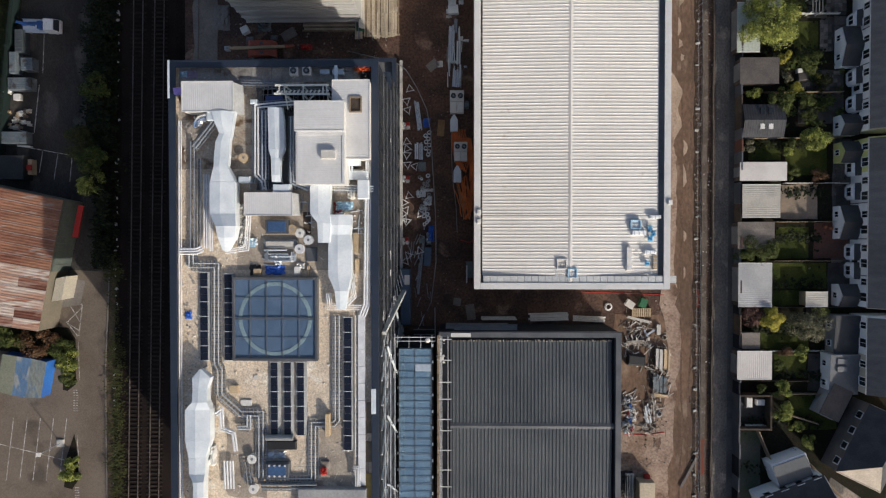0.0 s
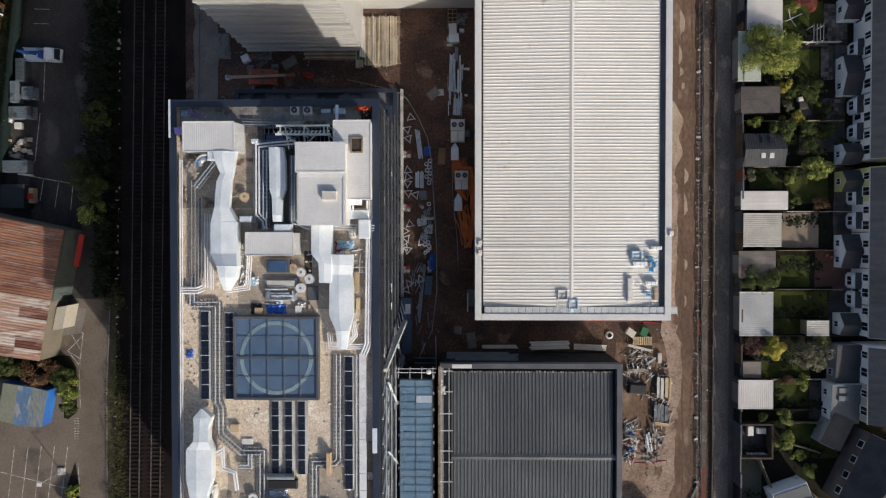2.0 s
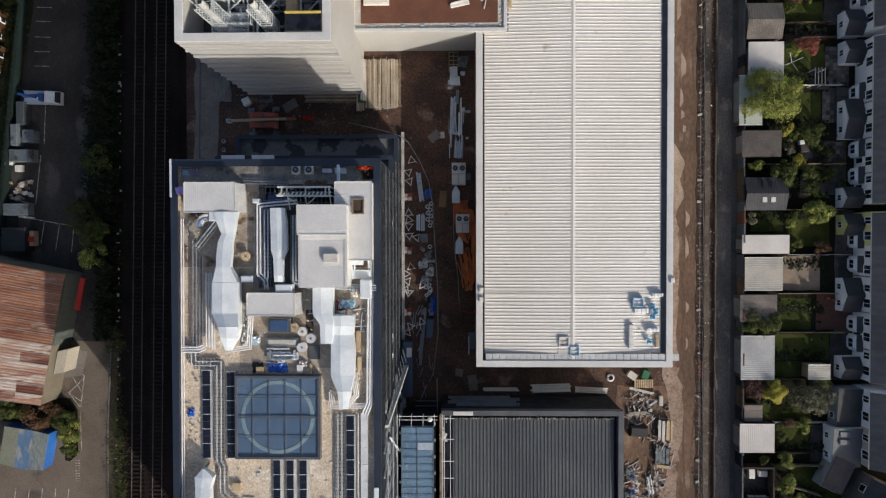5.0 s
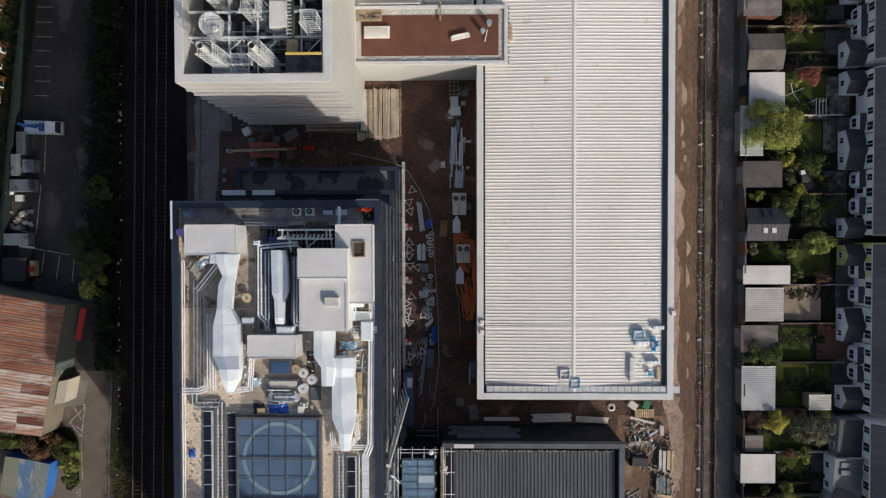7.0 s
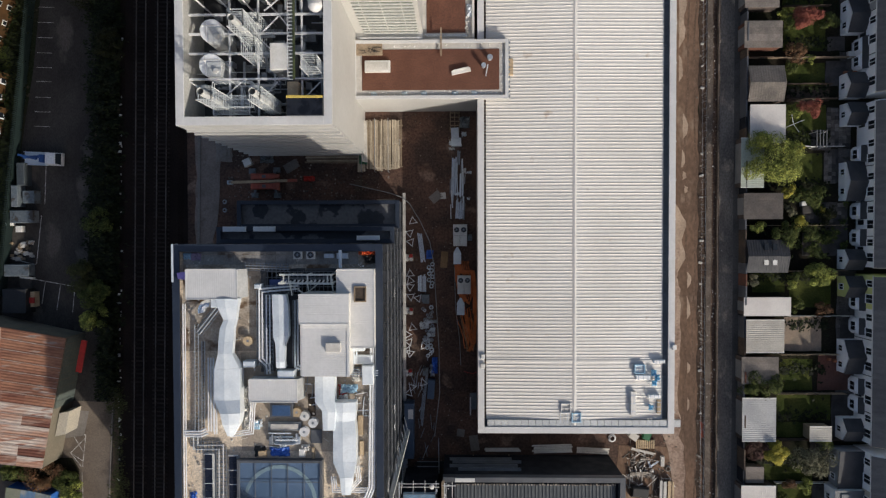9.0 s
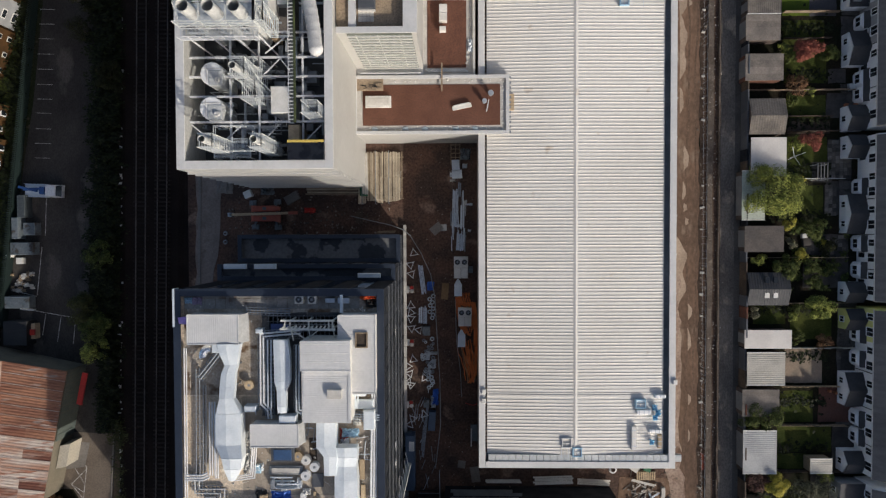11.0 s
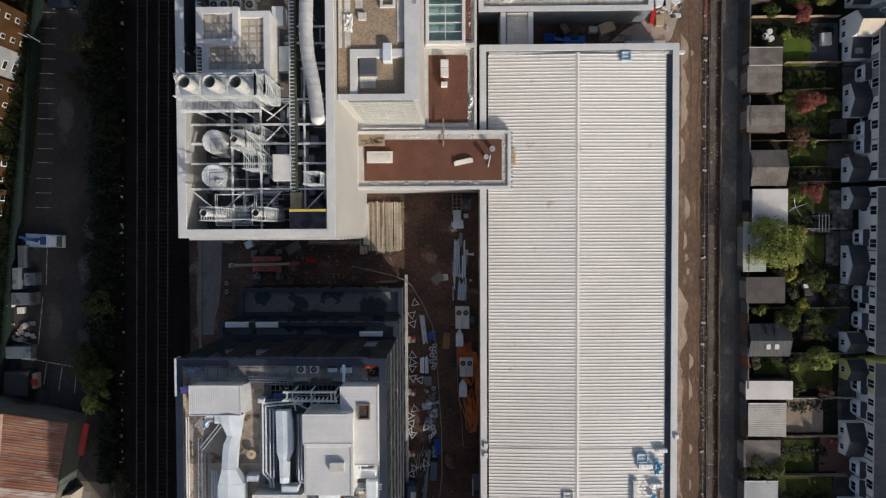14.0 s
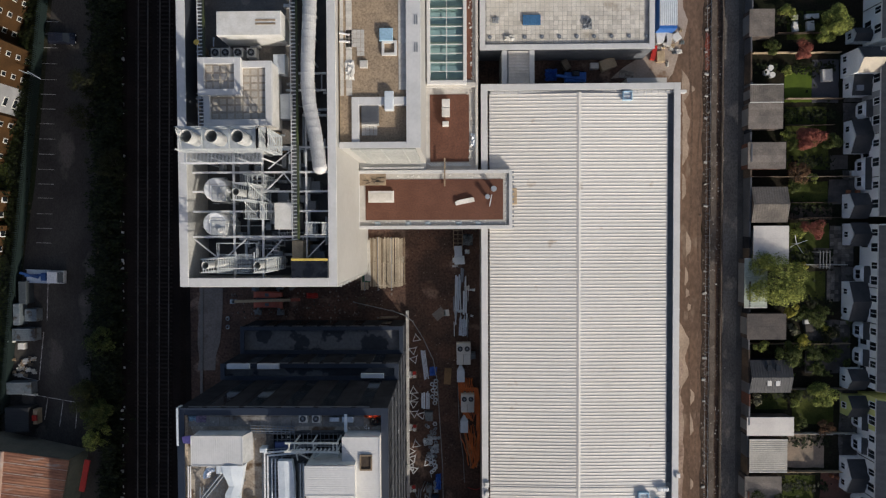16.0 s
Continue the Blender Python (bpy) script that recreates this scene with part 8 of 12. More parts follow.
# fittings on the white hall roof
def roof_tray(label, r, rim_m):
    """Low square curb with a sunken lid."""
    b = thing("roof_unit", label + " on the white hall roof", "roof unit", "hall roof units")
    x0, y0, x1, y1 = r
    w = 0.16
    g = geo()
    for a in ((x0, y0, x0 + w, y1), (x1 - w, y0, x1, y1), (x0 + w, y0, x1 - w, y0 + w), (x0 + w, y1 - w, x1 - w, y1)):
        box(g, a[0], a[1], 8.2, a[2], a[3], 8.95, 0.03)
    part("curb", g, rim_m, b)
    g = geo()
    box(g, x0 + w, y0 + w, 8.2, x1 - w, y1 - w, 8.72)
    part("sunken_lid", g, PAVER_PALE if rim_m is not PALE_BLUE else GALV_LIGHT, b)
    g = geo()
    xm, ym = (x0 + x1) / 2, (y0 + y1) / 2
    box(g, x0 + w, ym - 0.04, 8.72, x1 - w, ym + 0.04, 8.86)
    box(g, xm - 0.04, y0 + w, 8.72, xm + 0.04, ym - 0.04, 8.86)
    part("cross_bar", g, WHITE_TRIM, b)
    return b


def roof_bar(label, r, m, h):
    b = thing("roof_unit", label + " on the white hall roof", "roof unit", "hall roof units")
    x0, y0, x1, y1 = r
    g = geo()
    box(g, x0, y0, 8.3, x1, y1, 8.55 + h, 0.06)
    part("casing", g, m, b)
    n = 3
    for k in range(n):
        g = geo()
        if x1 - x0 > y1 - y0:
            x = x0 + (x1 - x0) * (k + 0.5) / n
            box(g, x - 0.04, y0 - 0.02, 8.3, x + 0.04, y1 + 0.02, 8.57 + h)
        else:
            y = y0 + (y1 - y0) * (k + 0.5) / n
            box(g, x0 - 0.02, y - 0.04, 8.3, x1 + 0.02, y + 0.04, 8.57 + h)
        part("strap", g, GALV, b)
    return b


roof_bar('white duct bar', (30.67, 2.8, 32.21, 3.29), RENDER_WHITE, 0.35)
roof_tray('open-topped tray with pale blue rim', (27.83, 1.33, 29.37, 2.64), PALE_BLUE)
roof_bar('white duct bar', (28.08, 0.43, 30.11, 1.08), RENDER_WHITE, 0.35)
roof_bar('white duct bar', (29.89, -2.28, 31.59, -1.78), RENDER_WHITE, 0.35)
roof_bar('long grey-white duct', (27.29, -4.74, 28.01, -1.29), OFF_WHITE, 0.4)
roof_bar('tan timber board', (31.2, -4.57, 31.76, -2.6), PLY, 0.1)
roof_tray('open-topped white tray', (17.22, -4.5, 18.69, -3.02), WHITE_TRIM)
roof_bar('cream packing board', (16.98, -5.99, 18.45, -4.58), PAVER_PALE, 0.12)
roof_tray('open-topped tray with pale blue rim', (18.78, -5.82, 20.17, -4.41), PALE_BLUE)
roof_tray('open-topped tray with pale blue rim', (25.39, 59.12, 26.75, 60.47), PALE_BLUE)
for k, (x, y) in enumerate([(30.68, 1.41), (30.77, -0.06), (30.3, -3.67), (31.17, 0.67)]):
    crumple("bright blue crumpled sheeting beside the roof units", x, y, 8.62, (0.7, 0.8), BLUE_BAG, 410 + k, "sheeting", "blue_sheeting", 0.4)
g = geo()
rng = random.Random(11)
for k in range(46):
    rubble(g, rng.uniform(27.6, 31.4), rng.uniform(-5.8, 2.6), 8.5, rng.uniform(0.05, 0.18), rng)
solo("roof_scraps", g, OFF_WHITE, "scraps and packaging round the roof units", "litter", kind="stuff")
for p in ((5.94, 3.8), (5.94, 2.41), (33.49, 5.16)):
    slabbox("parapet_fitting", "small white fitting on the parapet", "fitting", (p[0] - 0.3, p[1] - 0.35, p[0] + 0.3, p[1] + 0.35), 8.8, 9.1, OFF_WHITE, 0.05, "parapet fittings")



# ---- things in the site yard ----
def crate(name, label, cat, p, w, d, h, m, turn=0.0, z=0.05, group="", c=0.03):
    g = geo()
    box(g, -w / 2, -d / 2, 0, w / 2, d / 2, h, c)
    ob = solo(name, g, m, label, cat, group)
    ob.matrix_world = pose(*p, z, 0, 0, turn)
    return ob


# white triangular trestles
tri = None
k = 0
for p in ((-4.72, 23.65), (-5.27, 21.76), (-5.09, 20.32), (-5.2, 15.28), (-5.2, 14.2), (-5.21, 13.21), (-5.12, 11.68), (-3.95, 11.4), (-4.87, 6.71), (-5.69, 5.62), (-5.42, 4.45), (-5.69, 3.09), (-5.24, 2.64), (-3.07, 3.81), (-3.18, -2.08), (-4.99, -2.8), (-5.45, -3.71)):
    a = (10, 190, 200, 5, 20, 175, 185, 80, 10, 30, 200, 95, 170, 20, 15, 40, 100)[k % 17]
    if tri is None:
        tri = thing("triangular_trestle", "white triangular steel trestle standing on bare earth", "trestle", "trestles in the yard", at=(*p, 0.03), turn=a)
        c3 = [(0.68 * math.cos(math.radians(90 + 120 * i)), 0.68 * math.sin(math.radians(90 + 120 * i)), 0.45) for i in range(3)]
        for i in range(3):
            g = geo()
            beam(g, c3[i], c3[(i + 1) % 3], 0.11)
            part("top_bar", g, PIPE_WHITE, tri)
            g = geo()
            tube(g, (c3[i][0] * 1.15, c3[i][1] * 1.15, 0), c3[i], 0.05, n=6)
            part("leg", g, PIPE_WHITE, tri)
    else:
        copy_thing(tri, pose(*p, 0.03, 0, 0, a))
    k += 1
# pallets with bags
for p, a in (((-5.37, 17.81), 5), ((-5.4, 9.33), -4), ((-5.53, -0.54), 10)):
    b = thing("loaded_pallet", "timber pallet with white and red bagged material", "pallet", "bag pallets", at=(*p, 0.03), turn=a)
    for k in range(6):
        g = geo()
        box(g, -0.7, -0.6 + k * 0.21, 0.1, 0.7, -0.45 + k * 0.21, 0.14)
        part("slat", g, TIMBER, b)
    for x in (-0.6, 0, 0.55):
        g = geo()
        box(g, x, -0.6, 0, x + 0.1, 0.6, 0.1)
        part("bearer", g, TIMBER, b)
    for x, y, m in ((-0.35, -0.2, OFF_WHITE), (0.3, -0.25, OFF_WHITE), (-0.3, 0.3, PAVER_PALE), (0.32, 0.28, RED)):
        g = geo()
        ball(g, (x, y, 0.3), 0.33, 8, 6, 0.55)
        part("bag", g, m, b)


# coils of ducting and netting
def coil(p, r, z, m, group, label):
    d = thing("duct_coil", label, "coil", group)
    for j in range(3):
        g = geo()
        rr = r * 0.78 * (1 - 0.14 * j)
        rings = []
        for i in range(15):
            a = 2 * math.pi * i / 14
            rings.append([(p[0] + (rr + 0.06 * math.cos(q)) * math.cos(a), p[1] + (rr + 0.06 * math.cos(q)) * math.sin(a), z + 0.1 * j + 0.07 + 0.06 * math.sin(q)) for q in (0.4, 1.65, 2.9, 4.15, 5.4)])
        loft(g, rings, False)
        part("turn", g, m, d)


rng = random.Random(15)
for i in range(8):
    coil((-1.95 + rng.uniform(-0.3, 0.3), 16.79 - i * 0.5), 0.4, 0.05, GALV, "coils by the fence", "grey coil of flexible ducting on the ground")
for i in range(24):
    coil((-2.51 + rng.uniform(-0.9, 0.9), 9.93 - i * 0.25), rng.uniform(0.22, 0.4), 0.05, rng.choice((GALV, STEEL, STEEL)), "coils by the fence", "grey coil of flexible ducting on the ground")
for i in range(8):
    crumple("crumpled silver foil ducting on earth", -2.34 + rng.uniform(-0.7, 0.7), 7.64 - i * 0.42, 0.04, (rng.uniform(0.8, 1.6), rng.uniform(0.4, 0.8)), GALV_LIGHT if i % 2 else GALV, 100 + i, "foil duct", "foil_duct", 0.4)
for i in range(7):
    coil((-2.26 + rng.uniform(-0.7, 0.7), 4.16 - i * 0.33), rng.uniform(0.25, 0.45), 0.05, GALV_LIGHT, "coils by the fence", "grey coil of flexible ducting on the ground")
# long bundles
def bundle(label, a, b, w, n, m, z=0.1, name="steel_bundle", cat="steel bundle", group="long bundles"):
    t = thing(name, label, cat, group)
    d = Vector((b[0] - a[0], b[1] - a[1])).normalized()
    nx, ny = -d.y, d.x
    rng = random.Random(int(a[0] * 31 + a[1] * 17))
    for k in range(n):
        o = (k - (n - 1) / 2) * w / n
        s0, s1 = rng.uniform(0, 0.4), rng.uniform(0, 0.4)
        zz = 0.12 + rng.choice((0, 0.14, 0.28)) if z < 0.4 else z + rng.choice((0, 0.12))
        g = geo()
        beam(g, (a[0] + nx * o + d.x * s0, a[1] + ny * o + d.y * s0, zz), (b[0] + nx * o - d.x * s1, b[1] + ny * o - d.y * s1, zz), w / n * 0.85, 0.14)
        part("length", g, m, t)
    for f in (0.2, 0.8):
        cx, cy = a[0] + (b[0] - a[0]) * f, a[1] + (b[1] - a[1]) * f
        g = geo()
        top = 0.06 if z < 0.4 else z - 0.06
        beam(g, (cx - nx * w * 0.55, cy - ny * w * 0.55, top / 2 + 0.02), (cx + nx * w * 0.55, cy + ny * w * 0.55, top / 2 + 0.02), 0.12, top)
        part("bearer", g, TIMBER, t)


bundle("bundle of galvanised channels on bearers", (-3.74, 21.94), (-3.12, 17.08), 0.75, 4, GALV)
bundle("pale insulated panels stacked on bearers", (-3.67, 15.28), (-3.68, 12.22), 0.65, 2, GALV_LIGHT, 0.5)
bundle("galvanised channels stacked on bearers", (-2.95, 15.28), (-2.96, 12.22), 0.6, 3, GALV, 0.4)
bundle("dark pipes lying by the fence line", (-2.54, -0.08), (-3.47, -9.16), 0.4, 3, STEEL)
bundle("dark pipes lying by the fence line", (-3.18, -3.71), (-3.65, -8.25), 0.3, 2, STEEL)
bundle("silver duct lengths stacked on earth", (1.87, 33.79), (1.69, 27.81), 0.8, 3, GALV)
bundle("silver duct lengths stacked on earth", (3.04, 31.55), (2.95, 27.44), 0.7, 2, GALV_LIGHT, 0.3)
bundle("silver duct lengths stacked on earth", (2.59, 34.95), (2.5, 32.45), 0.5, 2, STEEL)
bundle("grey duct lengths beside the air unit", (2.86, 26.91), (2.68, 23.87), 1.5, 5, GALV, 0.25)
bundle("pale wrapped lengths beside the dark hall", (6.31, -12.81), (12.36, -12.79), 0.6, 3, OFF_WHITE, 0.4)
bundle("short wrapped lengths beside the dark hall", (21, -12.71), (26.36, -12.96), 0.9, 4, PAVER_PALE, 0.5)
bundle("pale wrapped lengths beside the dark hall", (14.08, -12.61), (20.51, -12.41), 1.3, 5, OFF_WHITE, 0.6)
bundle("dark racked steel lengths beside the dark hall", (2.88, -14.18), (12.36, -14.15), 0.8, 4, STEEL, 0.6)
bundle("dark racked steel lengths at the canopy end", (-6.85, -14.92), (-5.58, -14.91), 1.4, 5, GALV, 0.7)
bundle("white plank against the hall wall", (4.32, -4.15), (4.31, -7.32), 0.22, 1, OFF_WHITE, 0.4)
bundle("dark steel rack lengths beside the lab", (-4.85, -15.36), (0.77, -15.16), 1.2, 4, BLACK, 0.5)
crate("grey_bin", "small grey wheeled bin on earth", "bin", (-2.78, 11.31), 1.2, 1.4, 1.0, BIN_GREY)
crumple("blue tarpaulin scrap by the fence", -2.13, 18.34, 0.04, (1.1, 1.4), BLUE_TARP, 61)
crumple("blue sheeting over a pallet", -1.36, 0.65, 0.3, (1.0, 2.6), BLUE_TARP, 62, h=0.8)
crumple("silver sheeting over a pallet", -1.73, -0.08, 0.3, (0.8, 2.0), GALV, 63, h=0.8)
crate("grey_bin", "small grey slatted bin on earth", "bin", (-2.81, -0.26), 0.9, 1.2, 0.9, BIN_GREY)
crate("steel_skip", "slim dark blue steel stillage on earth", "stillage", (-1.91, -2.98), 1.1, 3.0, 1.2, mat("dark_blue_steel", (0.05, 0.09, 0.15), (0.04, 0.07, 0.12), 0.5), -4)
ct = thing("site_container", "long dark blue steel container beside the lab wall", "container")
r = -6.06, -13.62, -4.59, -4.91
g = geo()
box(g, r[0], r[1], 0.05, r[2], r[3], 2.4, 0.06)
part("body", g, mat("container_blue", (0.05, 0.085, 0.14), (0.07, 0.11, 0.17), 0.55), ct)
for k in range(20):
    g = geo()
    y = r[1] + 0.2 + k * (r[3] - r[1] - 0.4) / 20
    box(g, r[0] + 0.05, y, 2.4, r[2] - 0.05, y + 0.2, 2.44)
    part("roof_rib", g, bpy.data.materials["container_blue"], ct)
g = geo()
box(g, r[0] + 0.6, r[3] - 2.4, 2.44, r[0] + 1.4, r[3] - 0.9, 2.5)
part("white_panel", g, OFF_WHITE, ct, "white rooflight panel")
# site cable and hose lines
def hose(label, pts, r, m, z=0.08, name="site_hose", cat="hose", posts=False):
    h = thing(name, label, cat)
    g = geo()
    pipe(g, [(*p, z) for p in pts], r, 6)
    part("line", g, m, h)
    if posts:
        for a, b in zip(pts, pts[1:]):
            L = math.hypot(b[0] - a[0], b[1] - a[1])
            for i in range(int(L / 2.2) + 1):
                f = i * 2.2 / L
                g = geo()
                x, y = a[0] + (b[0] - a[0]) * f, a[1] + (b[1] - a[1]) * f
                tube(g, (x, y, 0.03), (x, y, z + 0.1), 0.05, n=6)
                part("post", g, m, h)


hose("low barrier rail curving along the haul route", [(-14.62, 29.52), (-8.31, 28.06), (-6.33, 27.33), (-5.25, 26.43), (-3.55, 23.64), (-2.03, 20.31), (-1.41, 16.81), (-1.07, 10.77), (-0.63, 3.27), (-0.56, -3.7), (-1.39, -10.52)], 0.07, PIPE_GREY, 1.0, "barrier_rail", "barrier", True)
hose("low barrier rail beside the lab corner", [(-0.76, -11.16), (-0.68, -16.44)], 0.06, GALV, 1.0, "barrier_rail", "barrier", True)
hose("low barrier rail beside the stored pipes", [(1.83, 16.17), (2, 9.86), (2.62, 4.9), (2.79, 0.83)], 0.05, PIPE_GREY, 1.0, "barrier_rail", "barrier", True)
hose("thin red warning tape by the hall end", [(22.69, -8.61), (28.96, -8.78), (35.67, -9.04)], 0.05, RED, 0.1, "warning_tape", "tape")
hose("thin red hose on the earth", [(29.53, -31.31), (32.67, -31.47), (35.81, -31)], 0.08, RED, 0.12)
hose("orange hose lying by the hall wall", [(3.33, -0.34), (4.68, -0.71), (5.31, -0.43)], 0.06, RED, 0.12)
# packaged air units
for p, w, d in (((2.73, 21.38), 2.2, 3.4), ((3.33, 13.6), 2.1, 2.9)):
    u = fan_unit(p[0], p[1] + d / 4, 0.1, w, d / 2, 1.7, "white packaged air unit with twin black fans", "air units by the hall", 2)
    for k in (-1, 1):
        g = geo()
        box(g, p[0] + (k - 1) * w / 4 + 0.02, p[1] - d / 2, 0.1, p[0] + (k + 1) * w / 4 - 0.02, p[1] - 0.02, 1.55, 0.05)
        part("panel", g, OFF_WHITE, u)
for p, s in (((2.28, 18.13), 1.0), ((2.8, 10.11), 1.0)):
    g = geo()
    loft(g, [[(p[0] - 0.6, p[1] - 1.3, 0.1), (p[0] + 0.6, p[1] - 1.3, 0.1), (p[0] + 0.6, p[1] - 1.3, 1.1), (p[0] - 0.6, p[1] - 1.3, 1.1)], [(p[0] - 0.6, p[1] + 0.5, 0.1), (p[0] + 0.6, p[1] + 0.5, 0.1), (p[0] + 0.6, p[1] + 0.5, 1.1), (p[0] - 0.6, p[1] + 0.5, 1.1)], [(p[0] - 0.1, p[1] + 1.4, 0.4), (p[0] + 0.1, p[1] + 1.4, 0.4), (p[0] + 0.1, p[1] + 1.4, 0.8), (p[0] - 0.1, p[1] + 1.4, 0.8)]])
    solo("duct_transition", g, GALV_LIGHT, "pale tapered duct transition on the ground", "duct", "loose ducts")
crate("grey_cabinet", "small grey-green cabinet beside the air unit", "cabinet", (4.26, 21.01), 0.7, 1.0, 1.2, BIN_GREY)
crate("grey_cabinet", "small grey plinth by the hall wall", "plinth", (4.77, -5.05), 1.1, 2.6, 0.4, BIN_GREY)
# heap of orange conduit
STRAW_DUST = mat("faded_conduit", (0.5, 0.26, 0.12), (0.36, 0.17, 0.075), 0.6, 0, 0.8, 5.0, 0.15)
oc = thing("conduit_heap", "heap of bright orange flexible conduit along the hall", "conduit")
rng = random.Random(44)
base = [(2.01, 16.35), (2.9, 13.29), (3.52, 8.96), (4.06, 3.55)]
for k in range(19):
    g = geo()
    sx = rng.uniform(-0.9, 1.7)
    pts = []
    y0_, y1_ = 11.2 - rng.uniform(0, 4.6), 3.33 + rng.uniform(-0.5, 1.5)
    for i in range(7):
        f = i / 6
        lean = 2.99 + (4.06 - 2.99) * f
        pts.append((lean + sx * (1 - 0.45 * f) + rng.uniform(-0.18, 0.18), y0_ + (y1_ - y0_) * f, 0.15 + rng.uniform(0, 0.5)))
    pipe(g, pts, 0.085, 7)
    part("conduit", g, ORANGE if k % 6 else STRAW_DUST, oc)
for pts in ([(2.1, 16.53), (2.27, 14.73), (2.9, 12.12), (3.89, 10.58)], [(2.28, 16.89), (2.64, 15.72), (4.61, 15.8), (4.88, 13.91), (4.78, 8.96)], [(2.46, 16.53), (2.73, 15.45), (4.43, 15.53), (4.61, 11.66)], [(4.97, 13.28), (4.96, 8.06), (4.78, 4.45), (3.88, 3)], [(1.92, 16.71), (2, 14.37), (2.54, 12.03), (3.17, 10.95)]):
    for o in (0, 0.17, 0.34):
        g = geo()
        pipe(g, [(x + o, y - o * 0.3, 0.3 + 0.25) for x, y in pts], 0.085, 7)
        part("conduit", g, ORANGE, oc)
# sheets on the ground and stored pieces
for p, w, d, a, m, lb in (((2.77, -10.23), 1.2, 1.2, -8, CONCRETE_GREY, "grey board lying on the earth"), ((4.94, -11.86), 1.4, 2.5, 8, CONCRETE_GREY, "grey board lying on the earth"), ((-1.11, 27.49), 1.9, 1.4, 40, CONCRETE_GREY, "grey board lying on the earth"), ((0.05, 27.66), 0.9, 1.0, 5, PAVER_PALE, "pale slab lying on the earth"), ((0.21, 17.52), 1.1, 2.6, -4, mat("straw_mat", (0.26, 0.17, 0.09), (0.2, 0.13, 0.07), 0.95), "straw-coloured mat pressed in the mud")):
    crate("ground_board", lb, "board", p, w, d, 0.06, m, a, 0.03, "boards on the earth", 0.01)
# stack by the north end of the strip (crates and pallets)
crate("pale_crate", "pale grey crate with duct flanges", "crate", (2.14, 36.02), 1.6, 1.3, 0.9, GALV_LIGHT, 3)
crate("pale_crate", "pale grey crate with duct flanges", "crate", (1.96, 37.36), 1.2, 1.8, 0.9, GALV, 3)
g = geo()
for k in range(6):
    beam(g, (1.62 - 0.4, 41.32 - k * 0.65, 0.3), (1.62 + 1.0, 41.32 - k * 0.65, 0.3), 0.1)
for o in (-0.4, 0.3, 1.0):
    beam(g, (1.62 + o, 41.59, 0.25), (1.62 + o, 37.61, 0.25), 0.1)
solo("timber_ladder_frame", g, TIMBER, "timber ladder frame lying on the earth", "frame")
crumple("pale plastic sheeting heap", 3.49, 39.2, 0.04, (1.6, 1.8), BIN_GREY, 64, "sheeting", "sheeting", 0.8)
# boom lift
bl = thing("boom_lift", "orange boom lift folded on the earth north of the lab", "boom lift")
FADED_ORANGE = mat("faded_orange", (0.42, 0.09, 0.05), (0.34, 0.08, 0.045), 0.5)
for sgn, yc in ((1, 30.72), (-1, 29.2)):
    g = geo()
    out = [(-30.3, yc - 0.5), (-26.6, yc - 0.5), (-25.7, yc - 0.5 * (1 - sgn * 0.4)), (-25.7, yc + 0.5 * (1 - sgn * 0.4)), (-26.6, yc + 0.5), (-30.3, yc + 0.5)]
    cxm = -28.0
    loft(g, [[(cxm + (x - cxm) * f, yc + (y - yc) * f, z) for x, y in out] for f, z in ((0.96, 0.5), (1.0, 0.9), (0.98, 1.3), (0.8, 1.55))])
    part("body_cover", g, FADED_ORANGE, bl)
    for k in range(3):
        g = geo()
        box(g, -29.5 + k * 1.1, yc - 0.25, 1.52, -28.9 + k * 1.1, yc + 0.25, 1.6, 0.03)
        part("hatch", g, DARK_TRIM if k == 1 else FADED_ORANGE, bl)
g = geo()
box(g, -29.8, 29.6, 0.5, -26.2, 30.3, 1.05)
part("chassis", g, DARK_TRIM, bl)
for x, y in ((-30.3, 31.7), (-29.9, 27.85), (-26.4, 31.85), (-26.3, 27.8)):
    g = geo()
    beam(g, (x, y, 0.6), (x + (0.5 if x < -28 else -0.5), 29.95, 0.75), 0.3, 0.25)
    part("outrigger", g, BIN_GREY, bl)
    g = geo()
    box(g, x - 0.55, y - 0.4, 0.03, x + 0.55, y + 0.4, 0.4, 0.06)
    part("outrigger_pad", g, BIN_GREY, bl)
g = geo()
beam(g, (-33.4, 29.75, 2.0), (-24.2, 29.98, 2.0), 0.4, 0.4)
part("boom", g, PLY, bl)
g = geo()
beam(g, (-24.2, 29.98, 2.0), (-22.75, 30.03, 1.9), 0.46, 0.42)
part("jib", g, FADED_ORANGE, bl)
g = geo()
box(g, -33.7, 29.45, 1.3, -33.0, 30.05, 2.2, 0.04)
part("basket", g, GALV, bl)
crate("white_crate", "white box standing among dark rubbish", "box", (-30.94, 33.02), 1.2, 1.1, 1.0, OFF_WHITE, 25)
crate("grey_slab", "grey slab leaning in rubbish", "slab", (-24.04, 32.44), 2.3, 1.4, 0.4, CONCRETE_GREY, 30)
crumple("grey sheeting heap by the tower", -28.03, 33.99, 0.05, (2.2, 2.0), BIN_GREY, 65, "sheeting", "sheeting", 0.9)
for k in range(5):
    crate("timber_board", "long weathered board lying against the tower foot", "timber", (-17.6 + 0.15 * (k % 2), 33.0 + k * 0.27), 8.6 - 0.3 * (k % 3), 0.23, 0.25 + 0.03 * k, BOARD if k % 2 else TIMBER, -0.6 + 0.3 * k, 0.05, "boards at the tower foot")
crate("green_box", "green plastic grit box", "box", (-12.55, 33.35), 1.2, 1.4, 0.9, GREEN)
